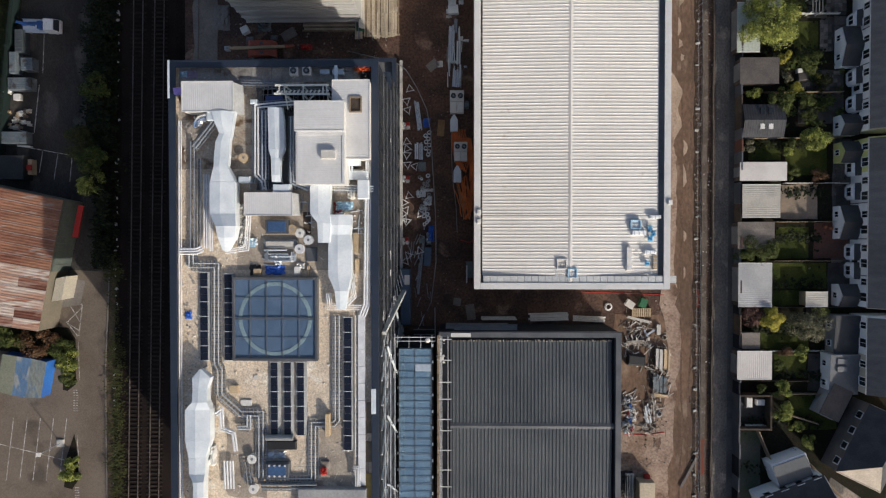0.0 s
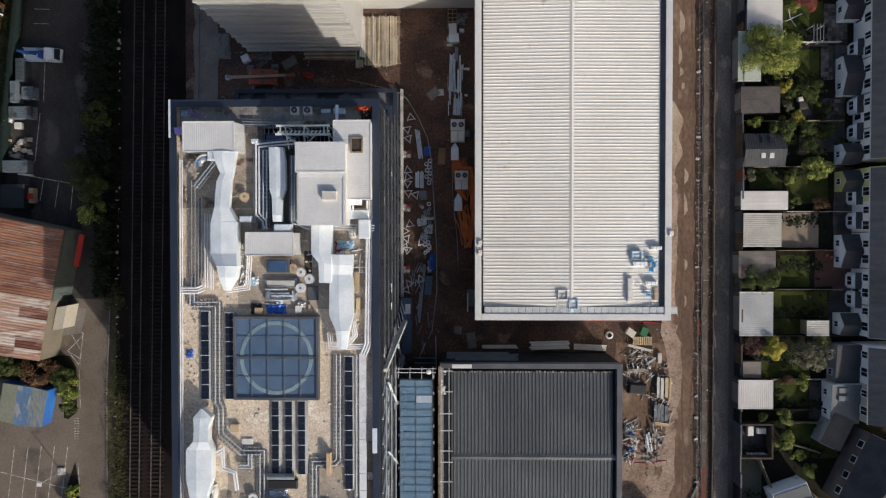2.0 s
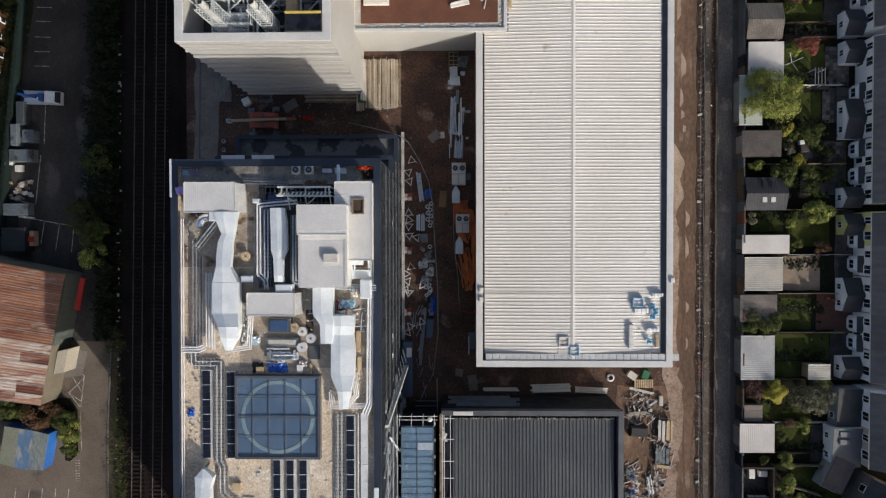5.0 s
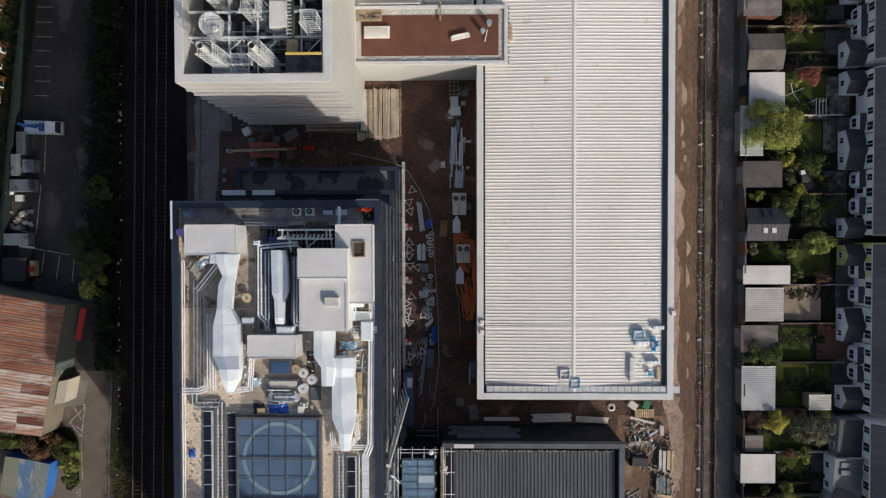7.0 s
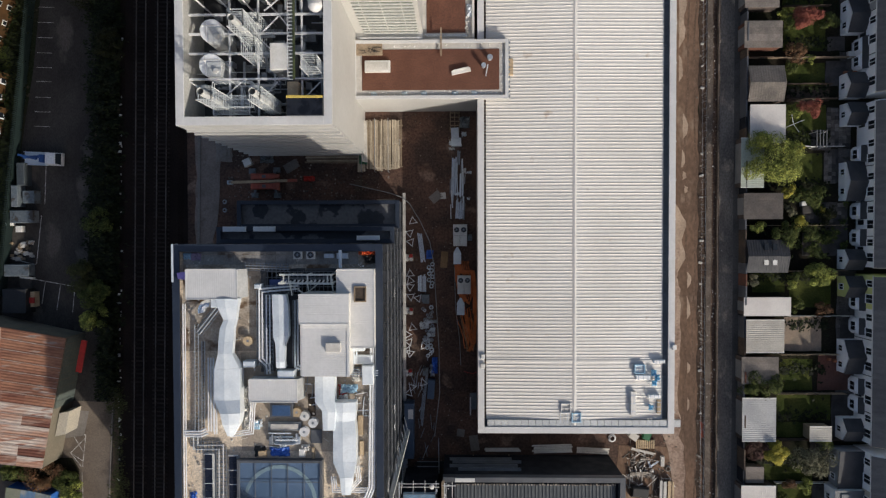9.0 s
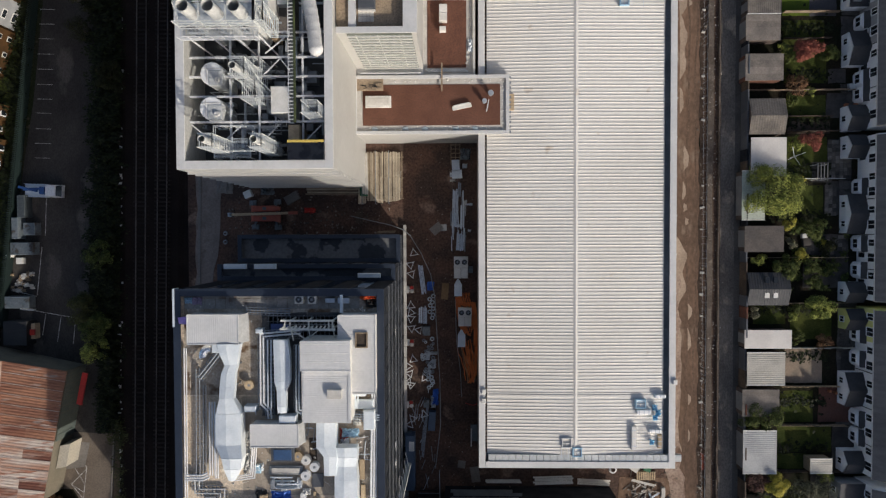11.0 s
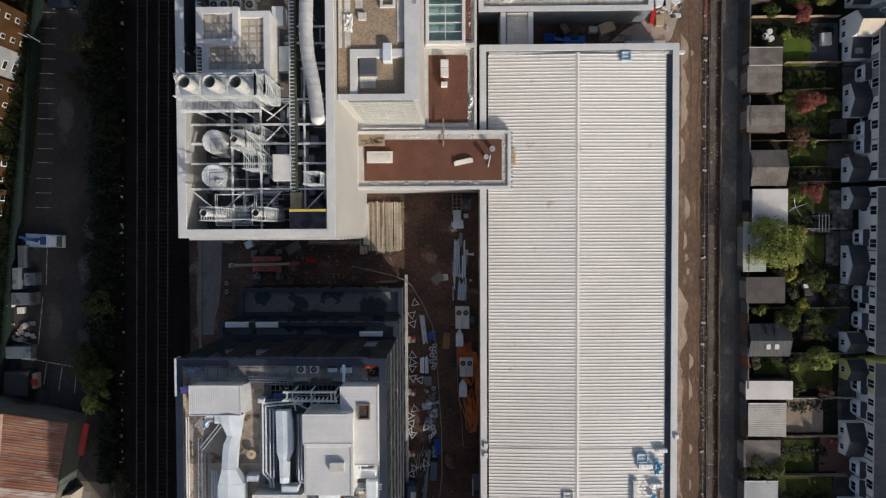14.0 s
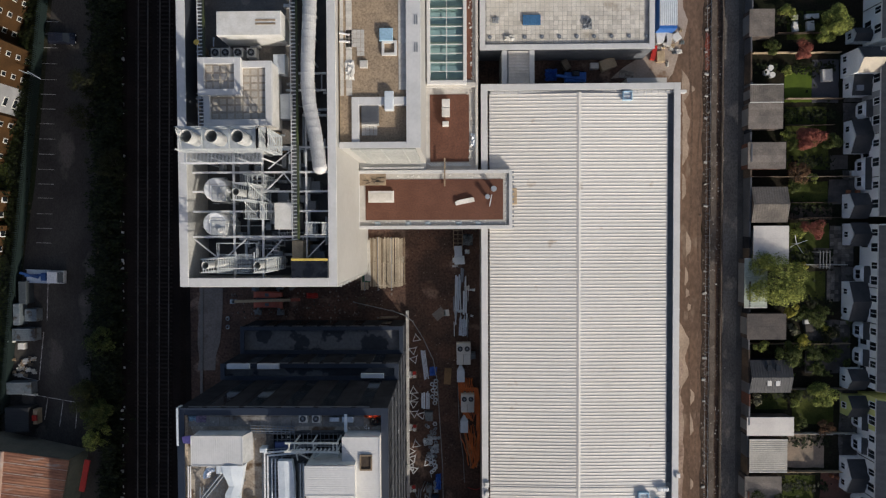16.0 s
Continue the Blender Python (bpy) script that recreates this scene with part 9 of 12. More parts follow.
crumple("torn dark sheeting on the track edge", -34.84, 35.2, 0.1, (2.6, 4.0), CONCRETE_GREY, 66, "sheeting", "sheeting", 0.3)
crumple("red plastic netting in rubbish", -21.24, 30.44, 0.05, (1.8, 0.8), RED, 67, "netting", "netting", 0.4)
for p in ((-34.81, 26.83), (-34.82, 25.48)):
    coil(p, 0.4, 0.05, STEEL, "coils by the lab corner", "dark coil of cable in shade")
bundle("timber bearers lying in shade", (-13.37, 30.58), (-13.38, 28.24), 1.2, 3, DARK_TIMBER, 0.1, "timber_bearers", "timber")
bundle("timber bearers lying in shade", (-10.83, 26.95), (-7.5, 27.03), 0.4, 2, TIMBER, 0.1, "timber_bearers", "timber")
rng = random.Random(58)
for k in range(34):
    x = rng.choice((1.5, 2.2, 2.9, 3.3)) + rng.gauss(0, 0.18)
    y = rng.uniform(23.4, 31.0)
    L = rng.uniform(1.2, 3.2)
    g = geo()
    tube(g, (x, y, 0.1 + 0.08 * (k % 4)), (x + rng.uniform(-0.15, 0.15), min(33.5, y + L), 0.1 + 0.08 * (k % 4)), rng.choice((0.05, 0.07, 0.1)), n=7)
    solo("loose_tube", g, rng.choice((GALV_LIGHT, GALV, PIPE_WHITE, STEEL)), "loose galvanised tube stored beside the hall", "tube", "tubes beside the hall")
for k in range(9):
    crumple("crumpled silver wrapping dropped among the tubes", 2.6 + rng.uniform(-1.2, 1.6), rng.uniform(26, 38), 0.06, (rng.uniform(0.4, 0.9), rng.uniform(0.3, 0.8)), (GALV_LIGHT, OFF_WHITE)[k % 2], 610 + k, "wrapping", "crumpled_wrapper", 0.35)
# scattered rubbish in the shade
g = geo()
rng = random.Random(71)
for k in range(420):
    x, y = rng.uniform(-34.39, -8.13), rng.uniform(26.83, 35)
    rubble(g, x, y, 0.03, rng.choice((0.05, 0.08, 0.12, 0.22)), rng)
for k in range(500):
    x, y = rng.uniform(AX1 + 1, HX0 - 0.4), rng.uniform(-14, 46)
    rubble(g, x, y, 0.03, rng.choice((0.05, 0.06, 0.08, 0.14)), rng)
solo("yard_rubble", g, leaf_mat("dark_rubble", (0.2, 0.17, 0.145), (0.11, 0.09, 0.075), 0.7), "scattered stones and rubbish on dark earth", "rubble", kind="stuff")
# scaffold boards by the tower
sb = thing("board_stack", "long stacks of pale scaffold boards beside the tower", "timber stack")
x0, y0, x1, y1 = -13.5, 31.22, -6.3, 39.72
rng = random.Random(19)
x, k = x0, 0
while x < x1 - 0.3:
    w = 0.245
    if k % 5 == 0:
        x += 0.12
        zs, ys = 0.4 + rng.choice((0, 0.12, 0.45)), y0 + rng.uniform(0, 0.9)
    split = ys + (y1 - ys) * rng.choice((0.48, 0.5, 0.52))
    m = rng.choice((BOARD, BOARD, BOARD, BOARD, TIMBER))
    for ya, yb in ((ys + rng.uniform(0, 0.25), split - 0.02), (split + 0.02, y1 - rng.uniform(0, 0.3))):
        g = geo()
        box(g, x, ya, zs, x + w - 0.03, yb, zs + 0.06)
        part("board", g, m, sb)
    x += w
    k += 1
for y in (y0 + 1, (y0 + y1) / 2, y1 - 1):
    g = geo()
    box(g, x0, y, 0.03, x1, y + 0.15, 0.4)
    part("bearer", g, TIMBER, sb)
for k in range(3):
    xx = x0 + 0.8 + k * 2.1
    g = geo()
    tube(g, (xx, y0 + 0.2, 1.6), (xx, y1, 1.6), 0.05, n=6)
    tube(g, (xx, y0 + 0.2, 0.03), (xx, y0 + 0.2, 2.0), 0.05, n=6)
    part("guard_tube", g, STEEL, sb)
bundle("loose boards by the stack", (-11.09, 32.35), (-7.67, 32.24), 0.8, 3, BOARD, 0.35, "board_bundle", "timber")
bundle("loose boards by the stack", (-7.02, 36.8), (-7.13, 33.05), 0.7, 3, PAVER_PALE, 0.2, "board_bundle", "timber")
bundle("loose boards by the stack", (-12.3, 39.51), (-12.16, 32.8), 0.9, 3, PAVER_PALE, 1.6, "board_bundle", "timber")

# ---- east material store ----
crate("green_box", "green plastic tub among timber", "tub", (32.19, -10.31), 1.1, 1.4, 0.9, GREEN, -20)
crate("pale_crate", "tilted pale box among stored material", "box", (30.14, -10.49), 1.4, 1.1, 0.7, PAVER_PALE, -35)
pt = thing("timber_pallet", "timber pallet stack on dry earth", "pallet")
r = 30.51, -12.48, 33.54, -11.14
for k in range(9):
    g = geo()
    box(g, r[0] + k * (r[2] - r[0]) / 9, r[1], 0.5, r[0] + (k + 0.62) * (r[2] - r[0]) / 9, r[3], 0.58)
    part("slat", g, PLY, pt)
for y in (r[1], (r[1] + r[3]) / 2 - 0.1, r[3] - 0.15):
    g = geo()
    box(g, r[0], y, 0.07, r[2], y + 0.15, 0.5)
    part("bearer", g, TIMBER, pt)
bundle("pale plank lying by the pallet", (29.7, -12.48), (33.64, -13.46), 0.4, 2, PAVER_PALE, 0.2, "plank", "plank")
bundle("grey steel angle lengths", (32.21, -13.82), (33.3, -16.35), 0.3, 2, GALV, 0.3)
bundle("grey steel angle lengths", (32.58, -15.63), (34.36, -14.45), 0.3, 2, GALV, 0.3)
bundle("mixed dark steel lengths", (29.36, -16.27), (33.03, -16.08), 1.3, 6, DARK_TIMBER, 0.2)
bundle("mixed pale lengths on dry earth", (29.54, -16.63), (32.77, -16.44), 0.6, 3, DEBRIS, 0.4)
crate("black_tank", "black plastic tank on dry earth", "tank", (31.12, -19.36), 2.8, 1.7, 1.0, BLACK, -5, 0.07, "", 0.25)
bundle("red and white lengths", (31.87, -15.63), (32.76, -16.17), 0.4, 2, RED, 0.3)
bundle("stack of pale timber panels", (34.74, -17.43), (34.67, -21.04), 1.1, 2, PAVER_PALE, 0.8, "panel_stack", "panel stack")
bundle("stack of fresh timber panels", (35.99, -17.33), (35.92, -21.04), 1.0, 3, PLY, 0.7, "panel_stack", "panel stack")
bundle("stack of dark panels", (33.84, -17.16), (33.88, -23.76), 0.9, 2, DARK_TIMBER, 0.3, "panel_stack", "panel stack")
bundle("stack of grey sheets", (34.94, -21.67), (34.87, -24.57), 2.2, 4, BIN_GREY, 0.5, "panel_stack", "panel stack")
crate("white_box", "small white box on dry earth", "box", (34.72, -14.54), 0.6, 1.6, 0.5, PAVER_PALE)
coil((26.83, -10.95), 0.75, 0.05, PIPE_WHITE, "coils by the hall end", "white coil of cable on sunlit earth")
coil((35.71, -15.8), 0.6, 0.05, DEBRIS, "coils by the hall end", "tan coil of rope on earth")
bundle("fresh timber offcuts in a heap", (33.98, -24.84), (36.4, -25.19), 0.8, 4, PLY, 0.1, "timber_offcuts", "timber")
for i in range(13):
    crumple("crumpled silver foil and wrapping heap", 30.22 + rng.uniform(-0.6, 0.6), -25.84 - i * 0.42, 0.06, (rng.uniform(0.8, 1.5), rng.uniform(0.5, 0.9)), (GALV_LIGHT, OFF_WHITE, BIN_GREY)[i % 3], 300 + i, "wrapping", "crumpled_wrapper", 0.6)
for i in range(4):
    crumple("blue and red wrapping in a heap", 30.13 + rng.uniform(-0.8, 0.6), -26.76 - i * 1.2, 0.2, (0.5, 0.9), (BLUE, RED)[i % 2], 330 + i, "wrapping", "crumpled_wrapper", 0.5)
bundle("silver pipes in a bundle", (32.73, -26.39), (33.38, -29.83), 0.9, 4, GALV_LIGHT, 0.15)
coil((34.98, -28.01), 0.6, 0.05, STEEL, "coils by the hall end", "dark coil of cable on earth")
crate("red_box", "red generator box on earth", "generator", (32.98, -38.1), 0.9, 0.8, 0.8, RED)
crate("cream_cabin", "cream flat-roofed site cabin", "cabin", (32.5, -40.55), 2.4, 4.6, 2.3, mat("cream_panel", (0.5, 0.42, 0.3), (0.44, 0.37, 0.27), 0.7))
lattice_cage("pale lattice mast section lying beside the dark hall", *(29.61, -42.06, 30.89, -37.55), 0.1, 0.8, 5, "mast_section")
crumple("dark sheeting beside the mast section", 29.57, -39.22, 0.08, (2.5, 4.0), BLACK, 68, "sheeting", "sheeting", 0.5)
g = geo()
for k in range(420):
    x, y = rng.uniform(29.41, 37.11), rng.uniform(-42.35, -9.97)
    rubble(g, x, y, 0.07, rng.choice((0.06, 0.08, 0.12, 0.2)), rng)
    if k % 16 == 0:
        a = rng.uniform(0, 3.1)
        beam(g, (x, y, 0.1), (x + math.cos(a), y + math.sin(a), 0.1), 0.07)
solo("store_litter", g, DEBRIS, "offcuts and stones strewn over dry earth", "litter", kind="stuff")
# tangled scrap round the store
g = geo()
rng = random.Random(404)
for k in range(330):
    zone = rng.choice(((1104, 1150, 565, 612), (1104, 1150, 565, 650), (1150, 1186, 610, 700), (1104, 1125, 690, 770), (1135, 1160, 705, 765)))
    u, v = rng.uniform(zone[0], zone[1]), rng.uniform(zone[2], zone[3])
    x, y = 29.36 + (u - 1104) * 0.09, -16.42 - (v - 600) * 0.09
    a = rng.choice((0.1, 1.5, 0.7, 2.3)) + rng.gauss(0, 0.35)
    L = rng.choice((0.3, 0.5, 0.8, 1.6, 2.4))
    z = 0.12 + abs(rng.gauss(0, 0.25))
    beam(g, (x - L / 2 * math.cos(a), y - L / 2 * math.sin(a), z), (x + L / 2 * math.cos(a), y + L / 2 * math.sin(a), z + rng.uniform(-0.1, 0.1)), rng.choice((0.07, 0.1, 0.16, 0.3 if L < 0.9 else 0.1)), rng.uniform(0.05, 0.14))
solo("scrap_heap", g, SCRAP, "tangled steel, timber and packaging scrap on dry earth", "scrap", kind="stuff")
# two rails of the site gate lying at the verge
bundle("pale rails lying at the verge", (38.46, -39.79), (41.12, -34.68), 0.5, 2, CONCRETE_GREY, 0.15)

# ---- north yard between the blocks ----
tl = thing("telehandler", "blue telehandler parked in the shaded north yard", "vehicle")
cx, cy = 20.08, 64.31
g = geo()
box(g, cx - 1.6, cy - 0.8, 0.6, cx + 1.7, cy + 0.7, 1.7, 0.2)
part("body", g, BLUE, tl)
g = geo()
box(g, cx - 0.6, cy - 0.1, 1.7, cx + 0.5, cy + 0.75, 2.5, 0.15)
part("cab", g, WINDOW_GLASS, tl)
g = geo()
beam(g, (cx - 3.0, cy + 0.2, 1.5), (cx + 1.2, cy - 0.4, 2.0), 0.4)
part("boom", g, BLUE, tl)
for x in (-1.3, 1.2):
    for y in (-0.95, 0.65):
        g = geo()
        tube(g, (cx + x, cy + y, 0.5), (cx + x, cy + y + 0.35, 0.5), 0.5, n=14)
        part("wheel", g, TYRE, tl)
crumple("dark blue sheeting in the north yard", 16.58, 64.97, 0.05, (1.8, 1.8), BLUE_TARP, 70, "sheeting", "sheeting", 0.8)
crate("timber_crate", "bare timber crate in shade", "crate", (18.78, 66.36), 1.0, 1.6, 0.9, TIMBER, 30)
crate("cardboard_stack", "large tan cardboard box in the north yard", "box", (25.21, 66.39), 2.4, 1.6, 1.1, PLY, 22)
crate("white_box", "white boxed fitting in shade", "box", (23.18, 66.14), 1.3, 0.9, 0.9, OFF_WHITE)
crate("brown_board", "brown board lying in the north yard", "board", (28.29, 64.87), 2.2, 1.2, 0.2, DEBRIS, -8)
slabbox("white_wall", "white low wall beside the hall end", "wall", (27.63, 62.89, 33.6, 63.7), 0, 3.0, WHITE_CLAD)
sc2 = thing("site_cabin", "pale ribbed site cabin with blue skirt by the white block", "cabin")
r = 32.56, 71.16, 35.23, 78.79
g = geo()
box(g, r[0], r[1], 0.1, r[2], r[3], 2.7)
part("body", g, BLUE, sc2)
g = geo()
ribbed(g, r[0], r[1] + 0.4, r[2], r[3], 2.8, 2.8, 0.3, "y", 0.05, 0.5)
part("roof_sheet", g, GALV_LIGHT, sc2)
for p, w, d, a, m, lb in (((33.53, 70.77), 1.6, 2.4, 5, OFF_WHITE, "heap of white packaging"), ((34.58, 70.15), 1.2, 2.0, -15, PAVER_PALE, "heap of pale boards"), ((35.89, 70.49), 1.2, 1.2, 35, OFF_WHITE, "white board tilted on a heap"), ((33.45, 67.54), 1.2, 1.7, 2, PLY, "timber pallet leaning on a heap"), ((32.4, 68.16), 0.7, 2.2, -12, RED, "red barrier panel leaning on a heap")):
    crate("packing_case", lb + " by the cabin", "packaging", p, w, d, 0.6, m, a, 0.1, "packaging by the cabin")

rng = random.Random(93)
for k in range(22):
    crumple("torn white boards and packaging by the cabin", 34.4 + rng.gauss(0, 0.8), 69.6 + rng.gauss(0, 1.4), 0.06 + rng.uniform(0, 0.12), (rng.uniform(0.4, 1.1), rng.uniform(0.3, 0.9)), (OFF_WHITE, PAVER_PALE, BIN_GREY, PLY)[k % 4], 760 + k, "packaging", "torn_wrapper", 0.4)
# racks, drums and tubes in the shaded corner by the dark hall
rk = thing("tube_rack", "black steel rack of tubes in the shaded yard", "rack")
x, y = -2.53, -15.34
for k in range(7):
    g = geo()
    tube(g, (x - 1.6, y - 1.2 + k * 0.4, 0.9 + 0.1 * (k % 2)), (x + 1.8, y - 1.2 + k * 0.4, 0.9 + 0.1 * (k % 2)), 0.07, n=8)
    part("rack_tube", g, STEEL if k % 2 else BLACK, rk)
for dx in (-1.2, 1.2):
    g = geo()
    box(g, x + dx - 0.06, y - 1.4, 0.03, x + dx + 0.06, y + 1.4, 0.82, 0.02)
    part("trestle", g, BLACK, rk)
for k, (px_, py_) in enumerate(((2.45, -15.69), (2.72, -16.23))):
    g = geo()
    tube(g, (px_ - 1.6, py_, 0.15), (px_ + 3.2, py_, 0.15), 0.08, n=8)
    solo("scaffold_tube", g, GALV, "galvanised scaffold tube lying on the earth", "tube", "loose tubes")
for k, (px_, py_) in enumerate(((-5.67, -5.68), (-6.04, -8.05), (-5.14, -9.69))):
    crate("tool_box", "dark blue steel site tool box", "tool box", (px_, py_), 1.1, 1.7, 1.0, CAR_DARK if k % 2 else BIN_GREY, 6 - 5 * k, 0.05, "site tool boxes")
rng = random.Random(44)
for k in range(22):
    x, y = rng.choice(((-4.49, -4.22), (-3.59, -6.95), (-4.02, -0.59), (-2.24, -10.59)))
    x, y, a, L = x + rng.gauss(0, 0.9), y + rng.gauss(0, 2.2), rng.uniform(1.1, 2.0), rng.uniform(1.0, 2.6)
    g = geo()
    tube(g, (x, y, 0.12), (x + L * math.cos(a), y + L * math.sin(a), 0.12), 0.06, n=6)
    solo("loose_tube", g, rng.choice((GALV, STEEL, PIPE_GREY)), "loose metal tube lying on dark earth", "tube", "loose tubes")
# orange conduit draped over the air units
for k in range(9):
    x, y = 3.24, 15.69
    x, q = x - 0.9 + k * 0.22, rng.uniform(-0.4, 0.4)
    g = geo()
    pipe(g, [(x, y + 1.6, 0.1), (x + q * 0.4, y + 0.9, 0.5 + 0.08 * (k % 3)), (x + 0.4 + q, y - 0.8, 0.6), (x + 0.7 + q, y - 3.2, 0.3), (x + 0.2, y - 5.0 - q, 0.1)], 0.06, 6)
    solo("orange_conduit", g, ORANGE, "orange flexible conduit snaking over dark earth", "conduit", "loose orange conduits")



# ---- trees ----
def crown_geo(rng, h0, r, hz, n, leaf, clumps):
    """Leaves set in uneven clumps, with gaps between."""
    g = geo()
    cs = []
    for k in range(clumps):
        a, e = rng.uniform(0, 2 * math.pi), rng.uniform(-0.3, 1.0)
        rr = r * (0.45 + 0.42 * rng.random()) * math.sqrt(max(0.05, 1 - max(0, e) ** 2 * 0.8))
        cs.append((rr * math.cos(a), rr * math.sin(a), h0 + hz * (0.35 + 0.5 * e), r * rng.uniform(0.24, 0.42)))
    cs.append((0, 0, h0 + hz * 0.75, r * 0.45))
    for i in range(n):
        cx, cy, cz, cr = rng.choice(cs)
        d = Vector((rng.gauss(0, 1), rng.gauss(0, 1), rng.gauss(0, 0.75))).normalized() * (cr * rng.uniform(0.55, 1.08))
        p = Vector((cx, cy, cz)) + d
        ax = Vector((rng.gauss(0, 1), rng.gauss(0, 1), rng.gauss(0, 0.6))).normalized()
        up = (d.normalized() + Vector((0, 0, 0.6)) + Vector((rng.gauss(0, 0.5), rng.gauss(0, 0.5), 0))).normalized()
        sd = ax.cross(up)
        if sd.length < 0.1:
            continue
        sd.normalize()
        ln = up.cross(sd).normalized()
        L, w = leaf * rng.uniform(0.7, 1.4), leaf * rng.uniform(0.3, 0.5)
        add(g, [tuple(p - ln * L / 2), tuple(p + sd * w / 2), tuple(p + ln * L / 2 - Vector((0, 0, 0.1 * L))), tuple(p - sd * w / 2)], [(0, 1, 2, 3)])
    return g, cs


def tree(p, r, h, leaf_m, seed, label, name="tree", dens=1.0, leaf=0.3, group="garden trees", cat="tree"):
    rng = random.Random(seed)
    t = thing(name, label, cat, group, at=(*p, 0.04))
    n = int(min(15000, 330 * r * r * dens + 300))
    g, cs = crown_geo(rng, h * 0.3, r, h * 0.7, n, leaf, max(5, int(5 + r * 3)))
    part("crown", g, leaf_m, t)
    g = geo()
    tube(g, (0, 0, 0), (0.05, 0.03, h * 0.55), 0.05 + 0.035 * r, 0.03 + 0.015 * r, 7)
    for cx, cy, cz, cr in cs[:7]:
        tube(g, (0.03, 0.02, h * rng.uniform(0.25, 0.5)), (cx * 0.85, cy * 0.85, cz), 0.03 + 0.012 * r, 0.015, 5)
    part("trunk", g, BARK, t)
    return t


# ---- back gardens ----
GX = RX + 1.0
WALL_X = 64.75
sheet("garden_ground", rect(GX, -60, WALL_X + 6, 108), 0.05, SOIL, "dark garden soil and rough grass", "ground")
for r, m, lb, z in (
    ((55.69, 29.43, 59.42, 34.05), GRASS, "shaded green lawn", 0.07), ((48.81, 12.25, 53.87, 15.29), GRASS, "small green lawn", 0.07), ((54.55, 9.93, 60.95, 15.28), GRASS, "long green lawn", 0.07),
    ((53.18, -3.27, 58.27, 1.73), GRASS, "square green lawn", 0.07), ((52.7, -8.01, 61.15, -3.99), GRASS, "long green lawn", 0.07), ((52.74, -10.7, 57.81, -8.29), GRASS, "small green lawn", 0.07),
    ((50.84, -17.61, 58.42, -13.5), GRASS, "shaded rough lawn", 0.07), ((53.1, -22.29, 58.11, -18.35), GRASS, "small green lawn", 0.07), ((55.39, -30.38, 62.98, -25.01), GRASS, "shaded wedge of lawn", 0.07),
    ((52.78, 60.44, 57.03, 65.97), mat("bright_turf", (0.09, 0.13, 0.02), (0.075, 0.11, 0.018), 0.95, 0, 0.5, 8, 0.15, bump=0.5, bscale=14), "bright green artificial lawn", 0.07), ((53.02, 55.95, 59.35, 59.68), GRASS, "shaded green lawn", 0.07),
    ((53.24, 49.98, 59.69, 55.47), GRASS, "shaded rough lawn", 0.07), ((53.59, 44.52, 59.67, 48.08), GRASS, "dark green lawn", 0.07), ((53.04, 70.09, 59.86, 74.5), GRASS, "shaded green lawn", 0.07), ((53.75, 34.97, 59.97, 41.64), GRASS, "shaded green lawn", 0.07),
    ((53.82, 2.98, 59.62, 8.43), mat("tan_concrete", (0.3, 0.23, 0.17), (0.22, 0.18, 0.14), 0.9, 0, 0.5, 5, 0.15), "tan concrete yard slab", 0.09), ((59.09, -3.27, 64.45, 2.36), mat("red_slabs", (0.13, 0.06, 0.045), (0.1, 0.055, 0.045), 0.9), "red-brown paved patio", 0.09),
    ((61.28, -10.78, 64.8, -3.98), PATIO, "dark grey patio", 0.09), ((58.42, -24.25, 62.21, -18.33), PATIO, "dark patio with garden furniture", 0.09), ((57.04, 60.32, 61.12, 66.98), mat("slate_patio", (0.06, 0.062, 0.07), (0.05, 0.05, 0.06), 0.8), "dark slate patio", 0.09),
    ((60.1, 49.96, 62.74, 52.18), PATIO, "small dark patio", 0.09), ((59.79, 44.51, 62.82, 48.4), PATIO, "dark patio", 0.09), ((57.65, 34.52, 60.76, 37.64), PATIO, "grey patio under a pergola", 0.09), ((60.06, 34.96, 63.82, 41.17), PATIO, "grey paved yard", 0.08), ((56.5, 18.0, 63.5, 26.4), PATIO, "worn planted yard with stepping slabs", 0.07),
    ((59.81, 29.42, 61.88, 34.72), PATIO, "worn stone patio", 0.08), ((58, -15.09, 61.49, -11.06), PATIO, "pale grey patio", 0.08), ((62.56, 3.25, 64.37, 8.14), PATIO, "dark yard", 0.08), ((47.43, -41.5, 51.09, -30.74), mat("mesh_paving", (0.06, 0.075, 0.05), (0.09, 0.09, 0.075), 0.9), "mossy paved yard", 0.08)):
    lb = lb + (" behind the terraced houses" if len(lb.split()) < 4 else "")
    sheet("lawn" if m in (GRASS,) or "lawn" in lb else "patio", wavy(rect(*r), 0.08, 1.2, int(abs(r[0] * 7 + r[1] * 3))), z, m, lb, "lawn" if "lawn" in lb else "patio")
YARD = mat("rear_yard_concrete", (0.12, 0.108, 0.098), (0.08, 0.072, 0.066), 0.92, 0, 0.6, 5.0, 0.3, stain=((0.05, 0.045, 0.035), 0.7, 0.56))
for ya, yb in ((-10.9, -0.5), (3.2, 15.6), (27.0, 34.8), (42.2, 49.8), (52.4, 60.2), (60.4, 67.9)):
    sheet("rear_yard", wavy(rect(61.9, ya, WALL_X + 0.2, yb), 0.1, 1.2, int(abs(ya) * 5)), 0.062, YARD, "dull concrete yard along the house backs", "yard")
# loose-laid slabs on the worn yards
SLAB = mat("worn_slab", (0.17, 0.15, 0.13), (0.11, 0.1, 0.088), 0.92, 0, 0.9, 6.0, 0.25, rnd=0.45)
sg_ = geo()
box(sg_, -0.29, -0.29, 0, 0.29, 0.29, 0.05, 0.01)
